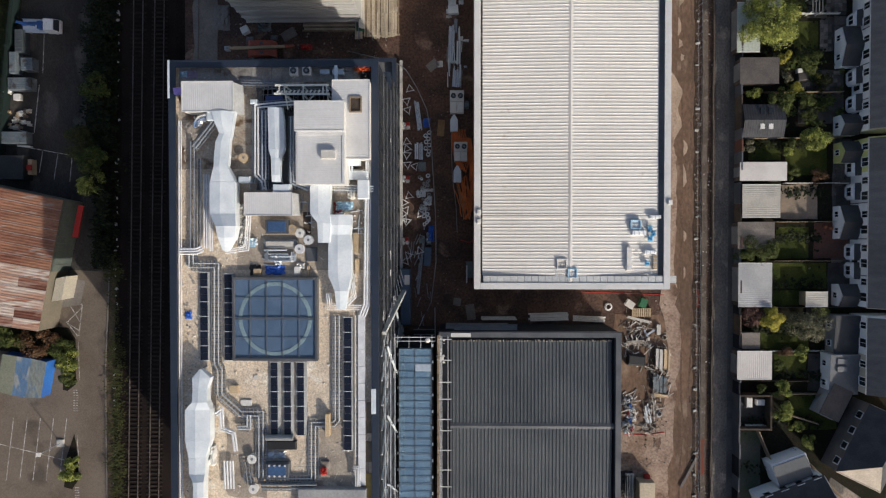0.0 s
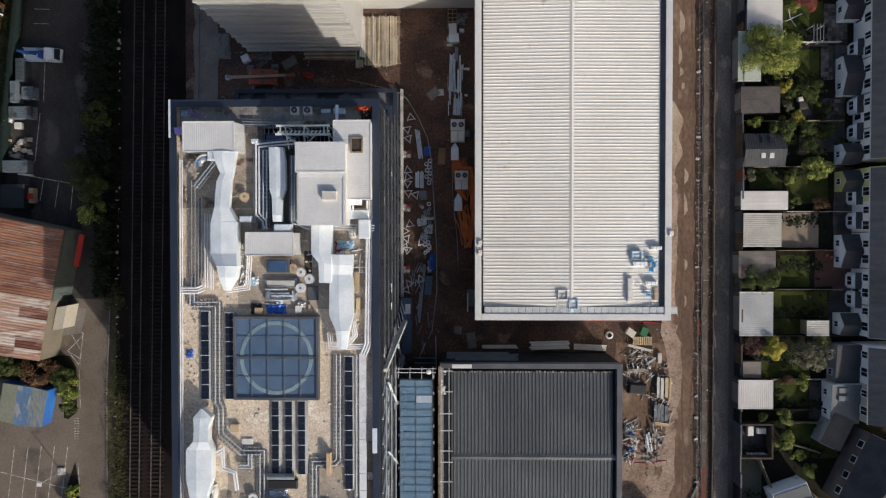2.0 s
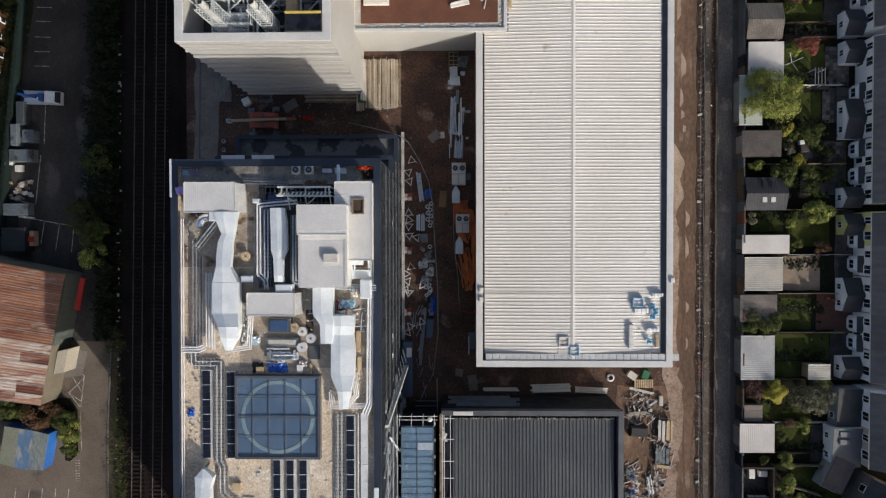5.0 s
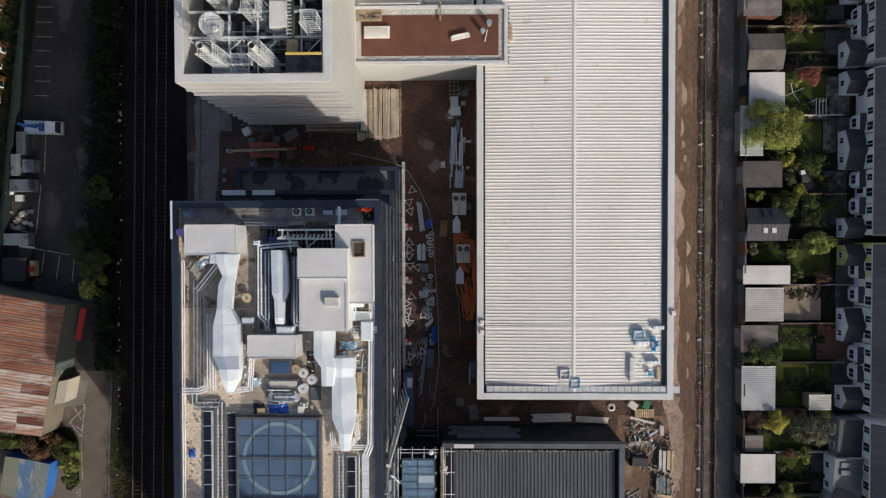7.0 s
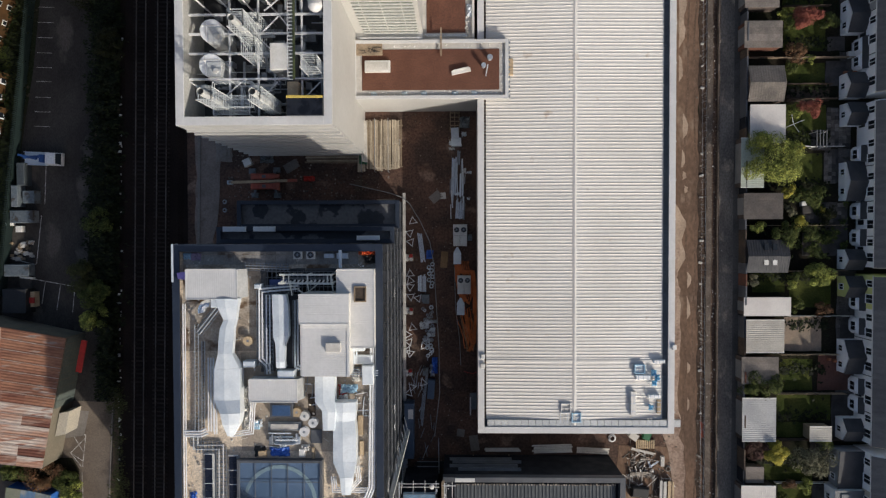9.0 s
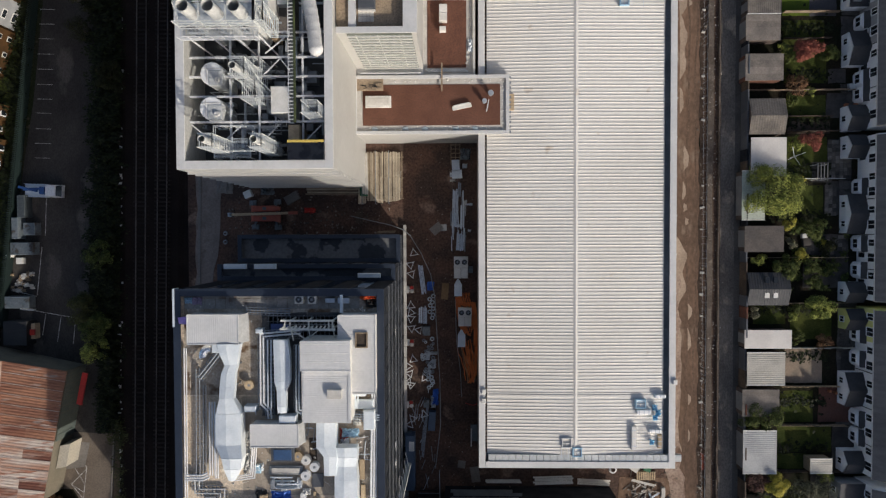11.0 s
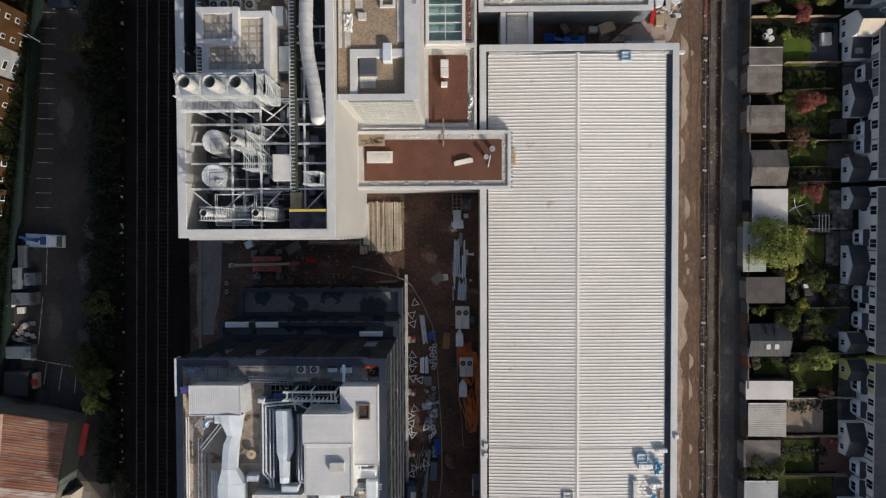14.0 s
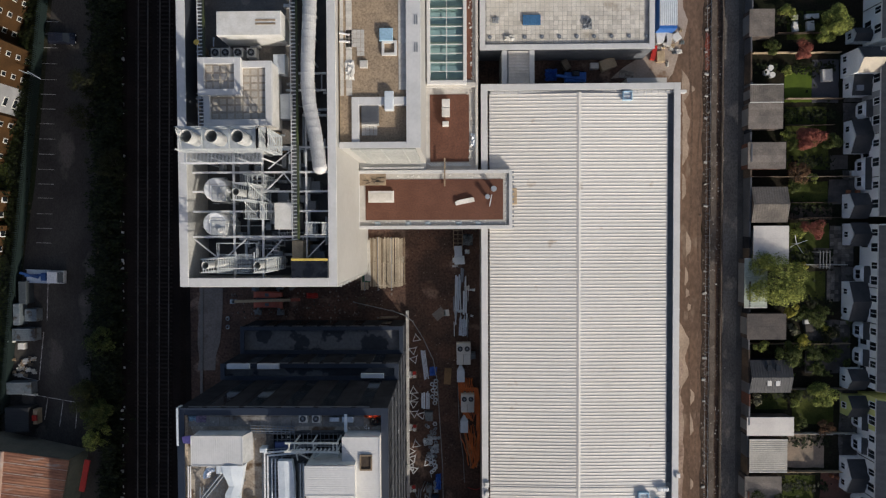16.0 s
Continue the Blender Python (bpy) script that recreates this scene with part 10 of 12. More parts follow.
slab_mesh = mesh_of("paving_slab", sg_, SLAB)
rng = random.Random(77)
for r, lb, keep in (((59.7, 29.3, 61.8, 34.5), "worn stone slabs laid along a garden path", 0.85), ((60.1, 35.0, 63.8, 41.1), "grey slabs paving a rear yard", 0.9), ((57.0, 22.6, 63.4, 26.2), "scattered slabs in a planted yard", 0.4)):
    pv = thing("slab_paving", lb, "paving", kind="structure")
    x = r[0] + 0.3
    while x < r[2] - 0.2:
        y = r[1] + 0.3
        while y < r[3] - 0.2:
            if rng.random() < keep:
                q = new("paving_slab", slab_mesh)
                q.matrix_world = pose(x, y, 0.06 + rng.uniform(0, 0.012), 0, 0, rng.uniform(-2, 2))
                q.parent = pv
            y += 0.61
        x += 0.61
# timber path by one lawn
pth = thing("timber_path", "dark timber sleeper path between lawns", "path", kind="structure")
r = 53.63, 42.14, 60.4, 44.11
for k in range(9):
    g = geo()
    box(g, r[0] + k * (r[2] - r[0]) / 9 + 0.03, r[1], 0.05, r[0] + (k + 1) * (r[2] - r[0]) / 9 - 0.03, r[3], 0.16, 0.02)
    part("plank", g, DARK_TIMBER, pth)

# fences and walls between gardens
k = 0
for t_, py, xa, xb, m, h in ((0, 28, 1395, 1480, OFF_WHITE, 1.0), (0, 166, 1310, 1485, TIMBER, 1.5), (0, 246, 1310, 1485, TIMBER, 1.6), (0, 325, 1385, 1500, PAVER_PALE, 1.5), (0, 393, 1372, 1480, PLY, 1.4), (0, 462, 1366, 1485, TIMBER, 1.6), (0, 544, 1310, 1480, DARK_TIMBER, 1.6), (0, 621, 1366, 1466, OFF_WHITE, 1.2), (0, 674, 1310, 1430, DARK_TIMBER, 1.5), (0, 697, 1306, 1490, TIMBER, 1.6), (16, 104, 1328, 1480, PLY, 1.4), (16, 184, 1387, 1485, TIMBER, 1.5), (16, 230, 1388, 1470, DARK_TIMBER, 1.4), (16, 320, 1325, 1520, TIMBER, 1.5), (16, 366, 1395, 1475, DARK_TIMBER, 1.4), (16, 392, 1395, 1485, DARK_TIMBER, 1.5), (16, 70, 1370, 1480, DARK_TIMBER, 1.4)):
    y = 0.04 + (421 - py) * 0.0892 if t_ == 0 else 40.87 + (410 - py) * 0.0884
    x0, x1 = (xa - 806) * 0.0892 + 2.5, (xb - 806) * 0.0892 + 2.5
    if t_ == 16:
        x0, x1 = (xa - 802) * 0.0884 + 1.17, (xb - 802) * 0.0884 + 1.17
    f = thing("garden_fence", "weathered close-boarded fence between two gardens", "fence", "garden fences")
    rng = random.Random(k)
    n = int((x1 - x0) / 1.8)
    for i in range(n):
        a, b = x0 + (x1 - x0) * i / n, x0 + (x1 - x0) * (i + 1) / n
        g = geo()
        hh = 0.72 * h * rng.uniform(0.9, 1.06)
        dy = rng.uniform(-0.04, 0.04)
        box(g, a + 0.06, y - 0.03 + dy, 0.05, b - 0.06, y + 0.03 + dy, hh)
        part("panel", g, m, f)
        g = geo()
        box(g, a - 0.06, y - 0.06, 0.05, a + 0.06, y + 0.06, 0.72 * h + 0.1, 0.02)
        part("post", g, m, f)
    k += 1
# wall along the lane
lw = thing("lane_wall", "patched brick and timber wall along the lane", "wall", kind="structure")
rng = random.Random(2)
y = -58.0
while y < 105:
    L = rng.uniform(1.6, 3.4)
    g = geo()
    box(g, GX - 0.12, y, 0.04, GX + 0.12, y + L - 0.04, rng.uniform(2.1, 2.6), 0.02)
    part("wall_panel", g, rng.choice((RED_BRICK if rng.random() < 0.25 else DARK_TRIM, DARK_TIMBER, DARK_TIMBER, DARK_TRIM, DARK_WALL, TIMBER if rng.random() < 0.3 else DARK_TRIM)), lw)
    y += L


# garages and sheds
def garage(r, roof_m, label, ribs="", h=2.5, wall_m=GARAGE_WALL, pitched=False, door=True):
    x0, y0, x1, y1 = r
    b = thing("garage", label, "garage", "lane garages")
    g = geo()
    box(g, x0 + 0.14, y0 + 0.1, 0.04, x1 - 0.1, y1 - 0.1, h - 0.12)
    part("wall", g, wall_m, b)
    if pitched:
        ym = (y0 + y1) / 2
        for ya, yb, za, zb in ((y0, ym, h - 0.1, h + 0.7), (ym, y1, h + 0.7, h - 0.1)):
            g = geo()
            ribbed(g, x0, ya, x1, yb, za, zb, 0.4, "y", 0.03, 0.45)
            loft(g, [[(x0, y, z - 0.1), (x1, y, z - 0.1), (x1, y, z - 0.01), (x0, y, z - 0.01)] for y, z in ((ya, za), (yb, zb))])
            part("roof_slope", g, roof_m, b)
        for xg in (x0 + 0.1, x1 - 0.2):
            g = geo()
            loft(g, [[(xg, y0 + 0.1, h - 0.2), (xg, y1 - 0.1, h - 0.2), (xg, ym, h + 0.55)], [(xg + 0.1, y0 + 0.1, h - 0.2), (xg + 0.1, y1 - 0.1, h - 0.2), (xg + 0.1, ym, h + 0.55)]])
            part("gable", g, wall_m, b)
    elif ribs:
        g = geo()
        ribbed(g, x0, y0, x1, y1, h, h, 0.3, ribs, 0.03, 0.4)
        part("roof_sheet", g, roof_m, b)
        for a, c in (((x0, y0), (x1, y0)), ((x0, y1), (x1, y1))):
            g = geo()
            beam(g, (*a, h - 0.02), (*c, h - 0.02), 0.1, 0.14)
            part("verge", g, OFF_WHITE, b)
    else:
        n = max(3, round((y1 - y0) / 1.05))
        for i in range(n):
            g = geo()
            box(g, x0, y0 + (y1 - y0) * i / n, h - 0.12, x1, y0 + (y1 - y0) * (i + 1) / n + (0.03 if i < n - 1 else 0), h - 0.02 + 0.012 * (i % 2), 0.01)
            part("roofing_strip", g, roof_m, b)
    if door:
        g = geo()
        box(g, x0 + 0.08, y0 + 0.7, 0.05, x0 + 0.14, y1 - 0.7, 2.1)
        part("door", g, GREY_WALL, b, "grey up-and-over door")
    return b


FELT_DARK = mat("dark_felt", (0.12, 0.105, 0.095), (0.095, 0.085, 0.08), 0.9, 0, 0.5, 5.0, 0.2)
garage((46.25, 23.72, 52.21, 27.73), FELT_DARK, "garage with flat brown-grey felt roof")
gb = garage((46.74, 15.5, 53.06, 20.55), SLATE, "black-roofed garden room with pale rooflights", h=2.5, wall_m=DARK_WALL, pitched=True, door=False)
for px in (1345, 1360):
    x = (px - 806) * 0.0866 + 2.5
    for yy, zz, m in ((19.45, 2.98, WINDOW_GLASS), (17.15, 2.98, OFF_WHITE)):
        g = geo()
        box(g, x, yy - 0.45, zz - 0.1, x + 0.65, yy + 0.45, zz + 0.06)
        part("rooflight", g, m, gb)
garage((46.38, 8.82, 53.56, 11.7), SHEET_WHITE, "long garage with pale stained flat roof")
garage((46.76, 3.17, 52.58, 8.22), SHEET_PALE, "garage with cream corrugated roof", "x")
garage((46.11, -1.71, 51.76, 2.48), FELT, "garage with mossy grey felt roof")
garage((46.25, -10.62, 51.42, -3.89), mat("grey_sheet", (0.33, 0.33, 0.33), (0.42, 0.42, 0.41), 0.6, 0, 0.3, 4, 0.12), "garage with grey sheet roof and pale streaks", "x")
garage((47, -17.25, 49.81, -14.71), FELT, "small shed with grey-brown felt roof", h=2.2, wall_m=PLY)
garage((46.15, -21.91, 51.47, -17.54), SHEET_WHITE, "garage with white ribbed sheet roof", "y", 2.6)
garage((56.74, -10.63, 60.14, -8.36), SHEET_PALE, "small garden shed with pale sheet roof", "x", 2.2, PLY, door=False)
garage((46.2, 69.92, 49.98, 74.03), FELT, "garage with grey felt roof and white strip")
garage((46.39, 59.96, 51.44, 62.65), SHEET_BROWN, "garage with weathered corrugated roof", "y")
garage((46.17, 55.95, 51.4, 59.83), FELT, "garage with weathered grey felt roof")
garage((46.13, 49.87, 51.89, 53.93), FELT, "garage with weathered tan felt roof", wall_m=RED_BRICK)
garage((46.8, 41.7, 52.24, 47.15), SHEET_BROWN, "garage with pitched brown-grey corrugated roof", pitched=True)
garage((47.01, 35.32, 52.37, 41.2), SHEET_WHITE, "garage with smooth white flat roof", h=2.7)
garage((45.84, 28.63, 49.34, 36.17), mat("pale_green_sheet", (0.42, 0.46, 0.4), (0.36, 0.4, 0.34), 0.7), "garage with pale sheet roof beneath a tree", "x", 2.3)
# walled yard with stored garden furniture
wy = thing("walled_yard", "dark walled yard with stored pale furniture", "yard", kind="structure")
x0, y0, x1, y1 = 46.65, -30.07, 51.95, -24.51
for a in ((x0, y0, x0 + 0.3, y1), (x1 - 0.3, y0, x1, y1), (x0 + 0.3, y0, x1 - 0.3, y0 + 0.3), (x0 + 0.3, y1 - 0.3, x1 - 0.3, y1)):
    g = geo()
    box(g, a[0], a[1], 0.04, a[2], a[3], 1.9, 0.03)
    part("wall", g, DARK_TIMBER, wy)
g = geo()
box(g, x0 + 0.3, y0 + 0.3, 0.04, x1 - 0.3, y1 - 0.3, 0.1)
part("floor", g, BLACK, wy)
for p, w, d in (((48.94, -25.99), 0.9, 1.5), ((50.71, -25.98), 1.3, 0.9)):
    crate("garden_table", "pale garden table stored in a yard", "table", p, w, d, 0.7, OFF_WHITE, 0, 0.1, "yard furniture")
for k in range(5):
    crate("white_planter", "small white planter in a row", "planter", (48.52 + k * 0.72, -29.94), 0.6, 0.7, 0.5, OFF_WHITE, 0, 0.1, "row of planters")

# garden things
for p, w, d, m, lb, nm in (((54.09, 73.36), 0.8, 0.7, OFF_WHITE, "white garden chair on a lawn", "garden_chair"), ((54.11, 72.23), 0.8, 0.9, OFF_WHITE, "white garden chair on a lawn", "garden_chair"), ((54.2, 71.45), 0.8, 0.6, OFF_WHITE, "white garden chair on a lawn", "garden_chair"), ((56.45, 72.03), 1.1, 1.5, PAVER_PALE, "pale garden table on a lawn", "garden_table"), ((56.7, 73.5), 2.0, 0.7, OFF_WHITE, "pale bench by a hedge", "garden_bench"), ((59.07, 64.44), 1.6, 1.9, PAVER_PALE, "grey garden sofa set on slate", "garden_sofa"), ((56.38, 26.18), 0.8, 0.7, OFF_WHITE, "white box in a garden bed", "white_box"), ((56.83, 25.29), 1.4, 1.2, PATIO, "grey slab table in a garden", "garden_table"), ((61.35, -18.95), 0.8, 0.9, OFF_WHITE, "white garden chair on a patio", "garden_chair"), ((62.7, 46.45), 0.5, 0.5, TERRACOTTA, "terracotta pot on a patio", "plant_pot"), ((64.1, 46.44), 0.5, 0.5, TERRACOTTA, "terracotta pot on a patio", "plant_pot"), ((60.69, 1.73), 0.4, 0.4, TERRACOTTA, "terracotta pot on a patio", "plant_pot"), ((61.57, 1.46), 0.4, 0.4, TERRACOTTA, "terracotta pot on a patio", "plant_pot"), ((63.45, 49.26), 0.9, 1.0, OFF_WHITE, "heap of white garden toys", "toy_heap")):
    crate(nm, lb, nm.split("_")[-1], p, w, d, 0.6, m, int(abs(p[0] * 13 + p[1] * 7)) % 17 - 8, 0.08, "garden furniture", 0.06)
for p in ((50.43, 65.64), (49.83, 64.95), (50.7, 64.59)):
    g = geo()
    tube(g, (*p, 0.05), (*p, 0.6), 0.45, 0.45, n=12)
    solo("round_table", g, OFF_WHITE, "round white garden table", "table", "round garden tables")
pg_ = thing("pergola", "white timber pergola over a patio", "pergola")
r = 57.34, 34.57, 58.83, 37.35
for k in range(4):
    g = geo()
    x = r[0] + k * (r[2] - r[0]) / 3
    box(g, x, r[1], 2.1, x + 0.09, r[3], 2.25)
    part("rafter", g, GREY_WALL, pg_)
for x in (r[0], r[2]):
    for y in (r[1] + 0.2, r[3] - 0.3):
        g = geo()
        box(g, x, y, 0.05, x + 0.1, y + 0.1, 2.1)
        part("post", g, OFF_WHITE, pg_)
rd = thing("rotary_dryer", "rotary clothes dryer with thin lines on a lawn", "clothes dryer")
p = 54.28, 38.4
g = geo()
tube(g, (*p, 0.05), (*p, 1.9), 0.04, n=6)
part("pole", g, GALV_LIGHT, rd)
for k in range(4):
    a = 0.4 + k * math.pi / 2
    g = geo()
    beam(g, (*p, 1.3), (p[0] + 1.5 * math.cos(a), p[1] + 1.5 * math.sin(a), 1.9), 0.05)
    part("arm", g, GALV_LIGHT, rd)
# trees and shrubs
TREES = [
    ((54.0, 25.25), 1.1, 1.8, LEAF_GREY, "grey-green shrub on a garden path", 1), ((59.2, 25.0), 0.7, 1.2, LEAF_YELLOW, "small yellow shrub among dark planting", 1), ((59.9, 24.4), 1.5, 1.9, LEAF_SHADED, "dark evergreen shrub among planting", 1), ((54.55, 13.6), 0.9, 1.4, LEAF_LIME, "yellow-green shrub on a lawn edge", 1),
    ((55.3, 34.6), 0.95, 1.8, LEAF_YELLOW, "yellow shrub at the foot of a tree", 1), ((54.5, 40.9), 0.9, 1.8, LEAF_LIME, "lime-green shrub beside a red tree", 1), ((60.9, 21.6), 1.0, 1.4, LEAF_GREEN, "green shrub in a planted yard", 1), ((59.3, 20.4), 0.8, 1.2, LEAF_GREEN, "green shrub in a planted yard", 1),
    ((50.0, 32.5), 4.6, 5.4, LEAF_LIME, "broad fresh-green garden tree over a garage", 1.6), ((53.55, 28.03), 1.3, 2.4, LEAF_YELLOW, "small yellow-leaved shrub", 1), ((57.39, 27.57), 1.9, 2.6, LEAF_GREEN, "rounded olive-green shrub", 1), ((55.39, 27.76), 1.2, 2.0, LEAF_GREEN, "small green shrub", 1),
    ((52.66, 21.46), 2.2, 3.4, LEAF_GREEN, "bushy green garden tree", 1), ((48.98, 22.79), 1.3, 2.2, LEAF_LIME, "pale green shrub by the lane", 1), ((55.26, 23.02), 1.3, 2.0, LEAF_YELLOW, "yellow-green shrub", 1), ((56.58, 21.26), 1.6, 2.4, LEAF_GREEN, "green shrub by a fence", 1), ((57.48, 19.07), 1.3, 2.0, LEAF_GREEN, "green shrub by a fence", 1),
    ((57.82, 15.13), 2.2, 3.6, LEAF_LIME, "bright lime-green garden tree", 1.3), ((48.09, 14.08), 1.3, 2.0, LEAF_GREY, "grey-green shrub", 1), ((59.32, 9.65), 1.4, 1.8, LEAF_BROWN, "russet shrub by a fence", 1), ((55.3, 10.1), 1.1, 1.6, LEAF_GREEN, "green shrub by a fence", 1), ((54.73, 14.95), 1.0, 1.5, LEAF_GREEN, "small green shrub", 1),
    ((49.56, -1.97), 2.6, 3.8, LEAF_GREEN, "ivy-green tree growing over a garage", 1.2), ((47.43, -2.68), 1.4, 3.2, LEAF_GREEN, "green shrub over a garage", 1), ((51.86, -12.43), 2.1, 3.6, LEAF_YELLOW, "bright yellow garden tree", 1.5), ((56.9, -13.21), 3.1, 4.4, LEAF_GREY, "grey-leaved garden tree in blossom", 0.6), ((48.85, -12.04), 2.0, 2.6, LEAF_MAROON, "dark red shrub", 0.8), ((59.72, -11.39), 1.3, 2.0, LEAF_LIME, "lime-green shrub", 1),
    ((56.63, -18.06), 1.5, 2.2, LEAF_LIME, "lime-green shrub", 1), ((54.17, -17.45), 1.3, 1.8, LEAF_BROWN, "brown twiggy shrub", 0.8), ((52.96, -19.86), 1.1, 1.6, LEAF_GREEN, "green shrub on a lawn edge", 1), ((53.53, -23.69), 1.6, 2.4, LEAF_LIME, "lime-green shrub", 1), ((53.38, -27.09), 1.9, 3.0, LEAF_LIME, "lime-green garden tree", 1), ((50.45, -23.71), 1.1, 1.8, LEAF_GREEN, "green shrub by a yard", 1), ((56.5, -29.97), 1.3, 1.4, LEAF_LIME, "low lime-green shrub", 1), ((58.12, -32.21), 1.4, 1.4, LEAF_LIME, "low lime-green shrub", 1), ((62.14, -24.72), 1.2, 1.6, LEAF_BROWN, "dark brown shrub", 1),
    ((58.71, 71.7), 2.9, 4.8, LEAF_LIME, "lime-green garden tree beside a house", 1.4), ((52.51, 73.72), 1.4, 2.2, LEAF_LIME, "lime-green shrub", 1), ((54.64, 67.94), 1.8, 2.6, LEAF_RED, "bright red-leaved shrub", 1.2), ((55.71, 54.11), 2.3, 3.6, LEAF_RED, "copper-red garden tree", 1.3), ((59.55, 54.32), 1.6, 2.4, LEAF_GREEN, "green shrub by the house", 1), ((56.21, 40.65), 1.9, 3.2, LEAF_RED, "copper-red garden tree", 1.2), ((54.53, 40.48), 1.2, 2.0, LEAF_LIME, "lime-green shrub", 1), ((53.77, 53.92), 1.2, 2.2, LEAF_GREEN, "green shrub by a garage", 1), ((54.51, 49.22), 1.7, 2.2, LEAF_BROWN, "brown twiggy shrub", 0.8), ((50.07, 68.67), 1.4, 1.8, LEAF_GREEN, "low green shrub", 1), ((54.1, 47.3), 1.0, 1.4, LEAF_GREEN, "green shrub on a lawn edge", 1), ((52.37, 55.15), 0.9, 1.6, LEAF_LIME, "small lime-green shrub", 1), ((52.87, 65.1), 0.9, 1.3, LEAF_LIME, "climbing green shrub on a fence", 1), ((56.95, 48.42), 0.9, 1.2, LEAF_LIME, "small lime-green shrub", 1), ((53.12, 58.18), 1.1, 1.4, LEAF_GREEN, "green shrub in shade", 1)]
for i, (p, r, h, m, lb, dn) in enumerate(TREES):
    lb = lb if len(lb.split()) > 3 else lb + " in a back garden"
    tree(p, r, h, m, 500 + i, lb, "tree" if r > 1.85 else "shrub", dn * 2.2, 0.22 if r < 2 else 0.27, "garden trees" if r > 1.85 else "garden shrubs", "tree" if r > 1.85 else "shrub")
# mixed plants filling the shaded yard
g = geo()
rng = random.Random(67)
for k in range(1500):
    x, y = rng.uniform(54.5, 63.3), rng.uniform(17.6, 27.6)
    if math.sin(x * 1.3) + math.sin(y * 1.7 + x) < 0.1:
        continue
    z = 0.08 + abs(rng.gauss(0, 0.3))
    a = rng.uniform(0, 6.28)
    s = rng.uniform(0.1, 0.28)
    add(g, [(x + s * math.cos(a + q), y + s * math.sin(a + q), z + rng.uniform(-0.08, 0.08)) for q in (0, 1.2, 3.14, 4.5)], [(0, 1, 2, 3)])
solo("yard_planting", g, LEAF_GREEN, "mixed low plants and pots filling a shaded yard", "planting", kind="stuff")
# low planting along the garden edges
g = geo()
rng = random.Random(66)
for k in range(4200):
    x, y = rng.uniform(GX + 0.5, 60.5), rng.uniform(-36, 85)
    if rng.random() < 0.93:
        y = round(y / 7.3) * 7.3 + rng.gauss(0, 0.5)
    z = 0.06 + abs(rng.gauss(0, 0.3))
    a = rng.uniform(0, 6.28)
    s = rng.uniform(0.12, 0.3)
    add(g, [(x + s * math.cos(a + q), y + s * math.sin(a + q), z + rng.uniform(-0.06, 0.06)) for q in (0, 1.2, 3.14, 4.5)], [(0, 1, 2, 3)])
solo("border_planting", g, LEAF_DARK, "low dark planting along garden edges", "planting", kind="stuff")

# ---- terraced houses ----
EAVE, RIDGE_Z = 4.9, 8.7


def window(parent, x, y, z, w, h, side=-1):
    """White-framed window on a wall that faces west."""
    wn_ = new("window", None)
    wn_.parent = parent
    g = geo()
    box(g, x - 0.09, y - w / 2 - 0.1, z - h / 2 - 0.1, x - 0.01, y - w / 2, z + h / 2 + 0.1)
    box(g, x - 0.09, y + w / 2, z - h / 2 - 0.1, x - 0.01, y + w / 2 + 0.1, z + h / 2 + 0.1)
    box(g, x - 0.09, y - w / 2, z + h / 2, x - 0.01, y + w / 2, z + h / 2 + 0.1)
    box(g, x - 0.14, y - w / 2, z - h / 2 - 0.12, x - 0.01, y + w / 2, z - h / 2)
    box(g, x - 0.08, y - 0.03, z - h / 2, x - 0.01, y + 0.03, z + h / 2)
    part("window_frame", g, RENDER_WHITE, wn_)
    g = geo()
    box(g, x - 0.05, y - w / 2, z - h / 2, x - 0.015, y + w / 2, z + h / 2)
    part("pane", g, WINDOW_GLASS, wn_)


def slates(g, a, b, c, d, rows=10):
    """Courses of slate from the eave a-b up to the ridge d-c."""
    a, b, c, d = map(Vector, (a, b, c, d))
    nrm = (b - a).cross(d - a).normalized()
    if nrm.z < 0:
        nrm = -nrm
    vs, fs = [], []
    for k in range(rows):
        f0, f1 = k / rows, (k + 1) / rows
        for f, up in ((f0, 0.035), (f1, 0.01)):
            vs += [tuple(a.lerp(d, f) + nrm * up), tuple(b.lerp(c, f) + nrm * up)]
    for i in range(len(vs) // 2 - 1):
        fs.append((2 * i, 2 * i + 1, 2 * i + 3, 2 * i + 2))
    base = len(vs)
    vs += [tuple(a), tuple(b), tuple(c), tuple(d)]
    fs += [(base, base + 3, base + 2, base + 1), (base, base + 1, 1, 0)]
    add(g, vs, fs)


TERRACE_SLATE = mat("weathered_slate", (0.125, 0.118, 0.114), (0.155, 0.145, 0.138), 0.8, 0, 0.4, 5.0, 0.25, rnd=0.12, stretch=(1, 3, 1))


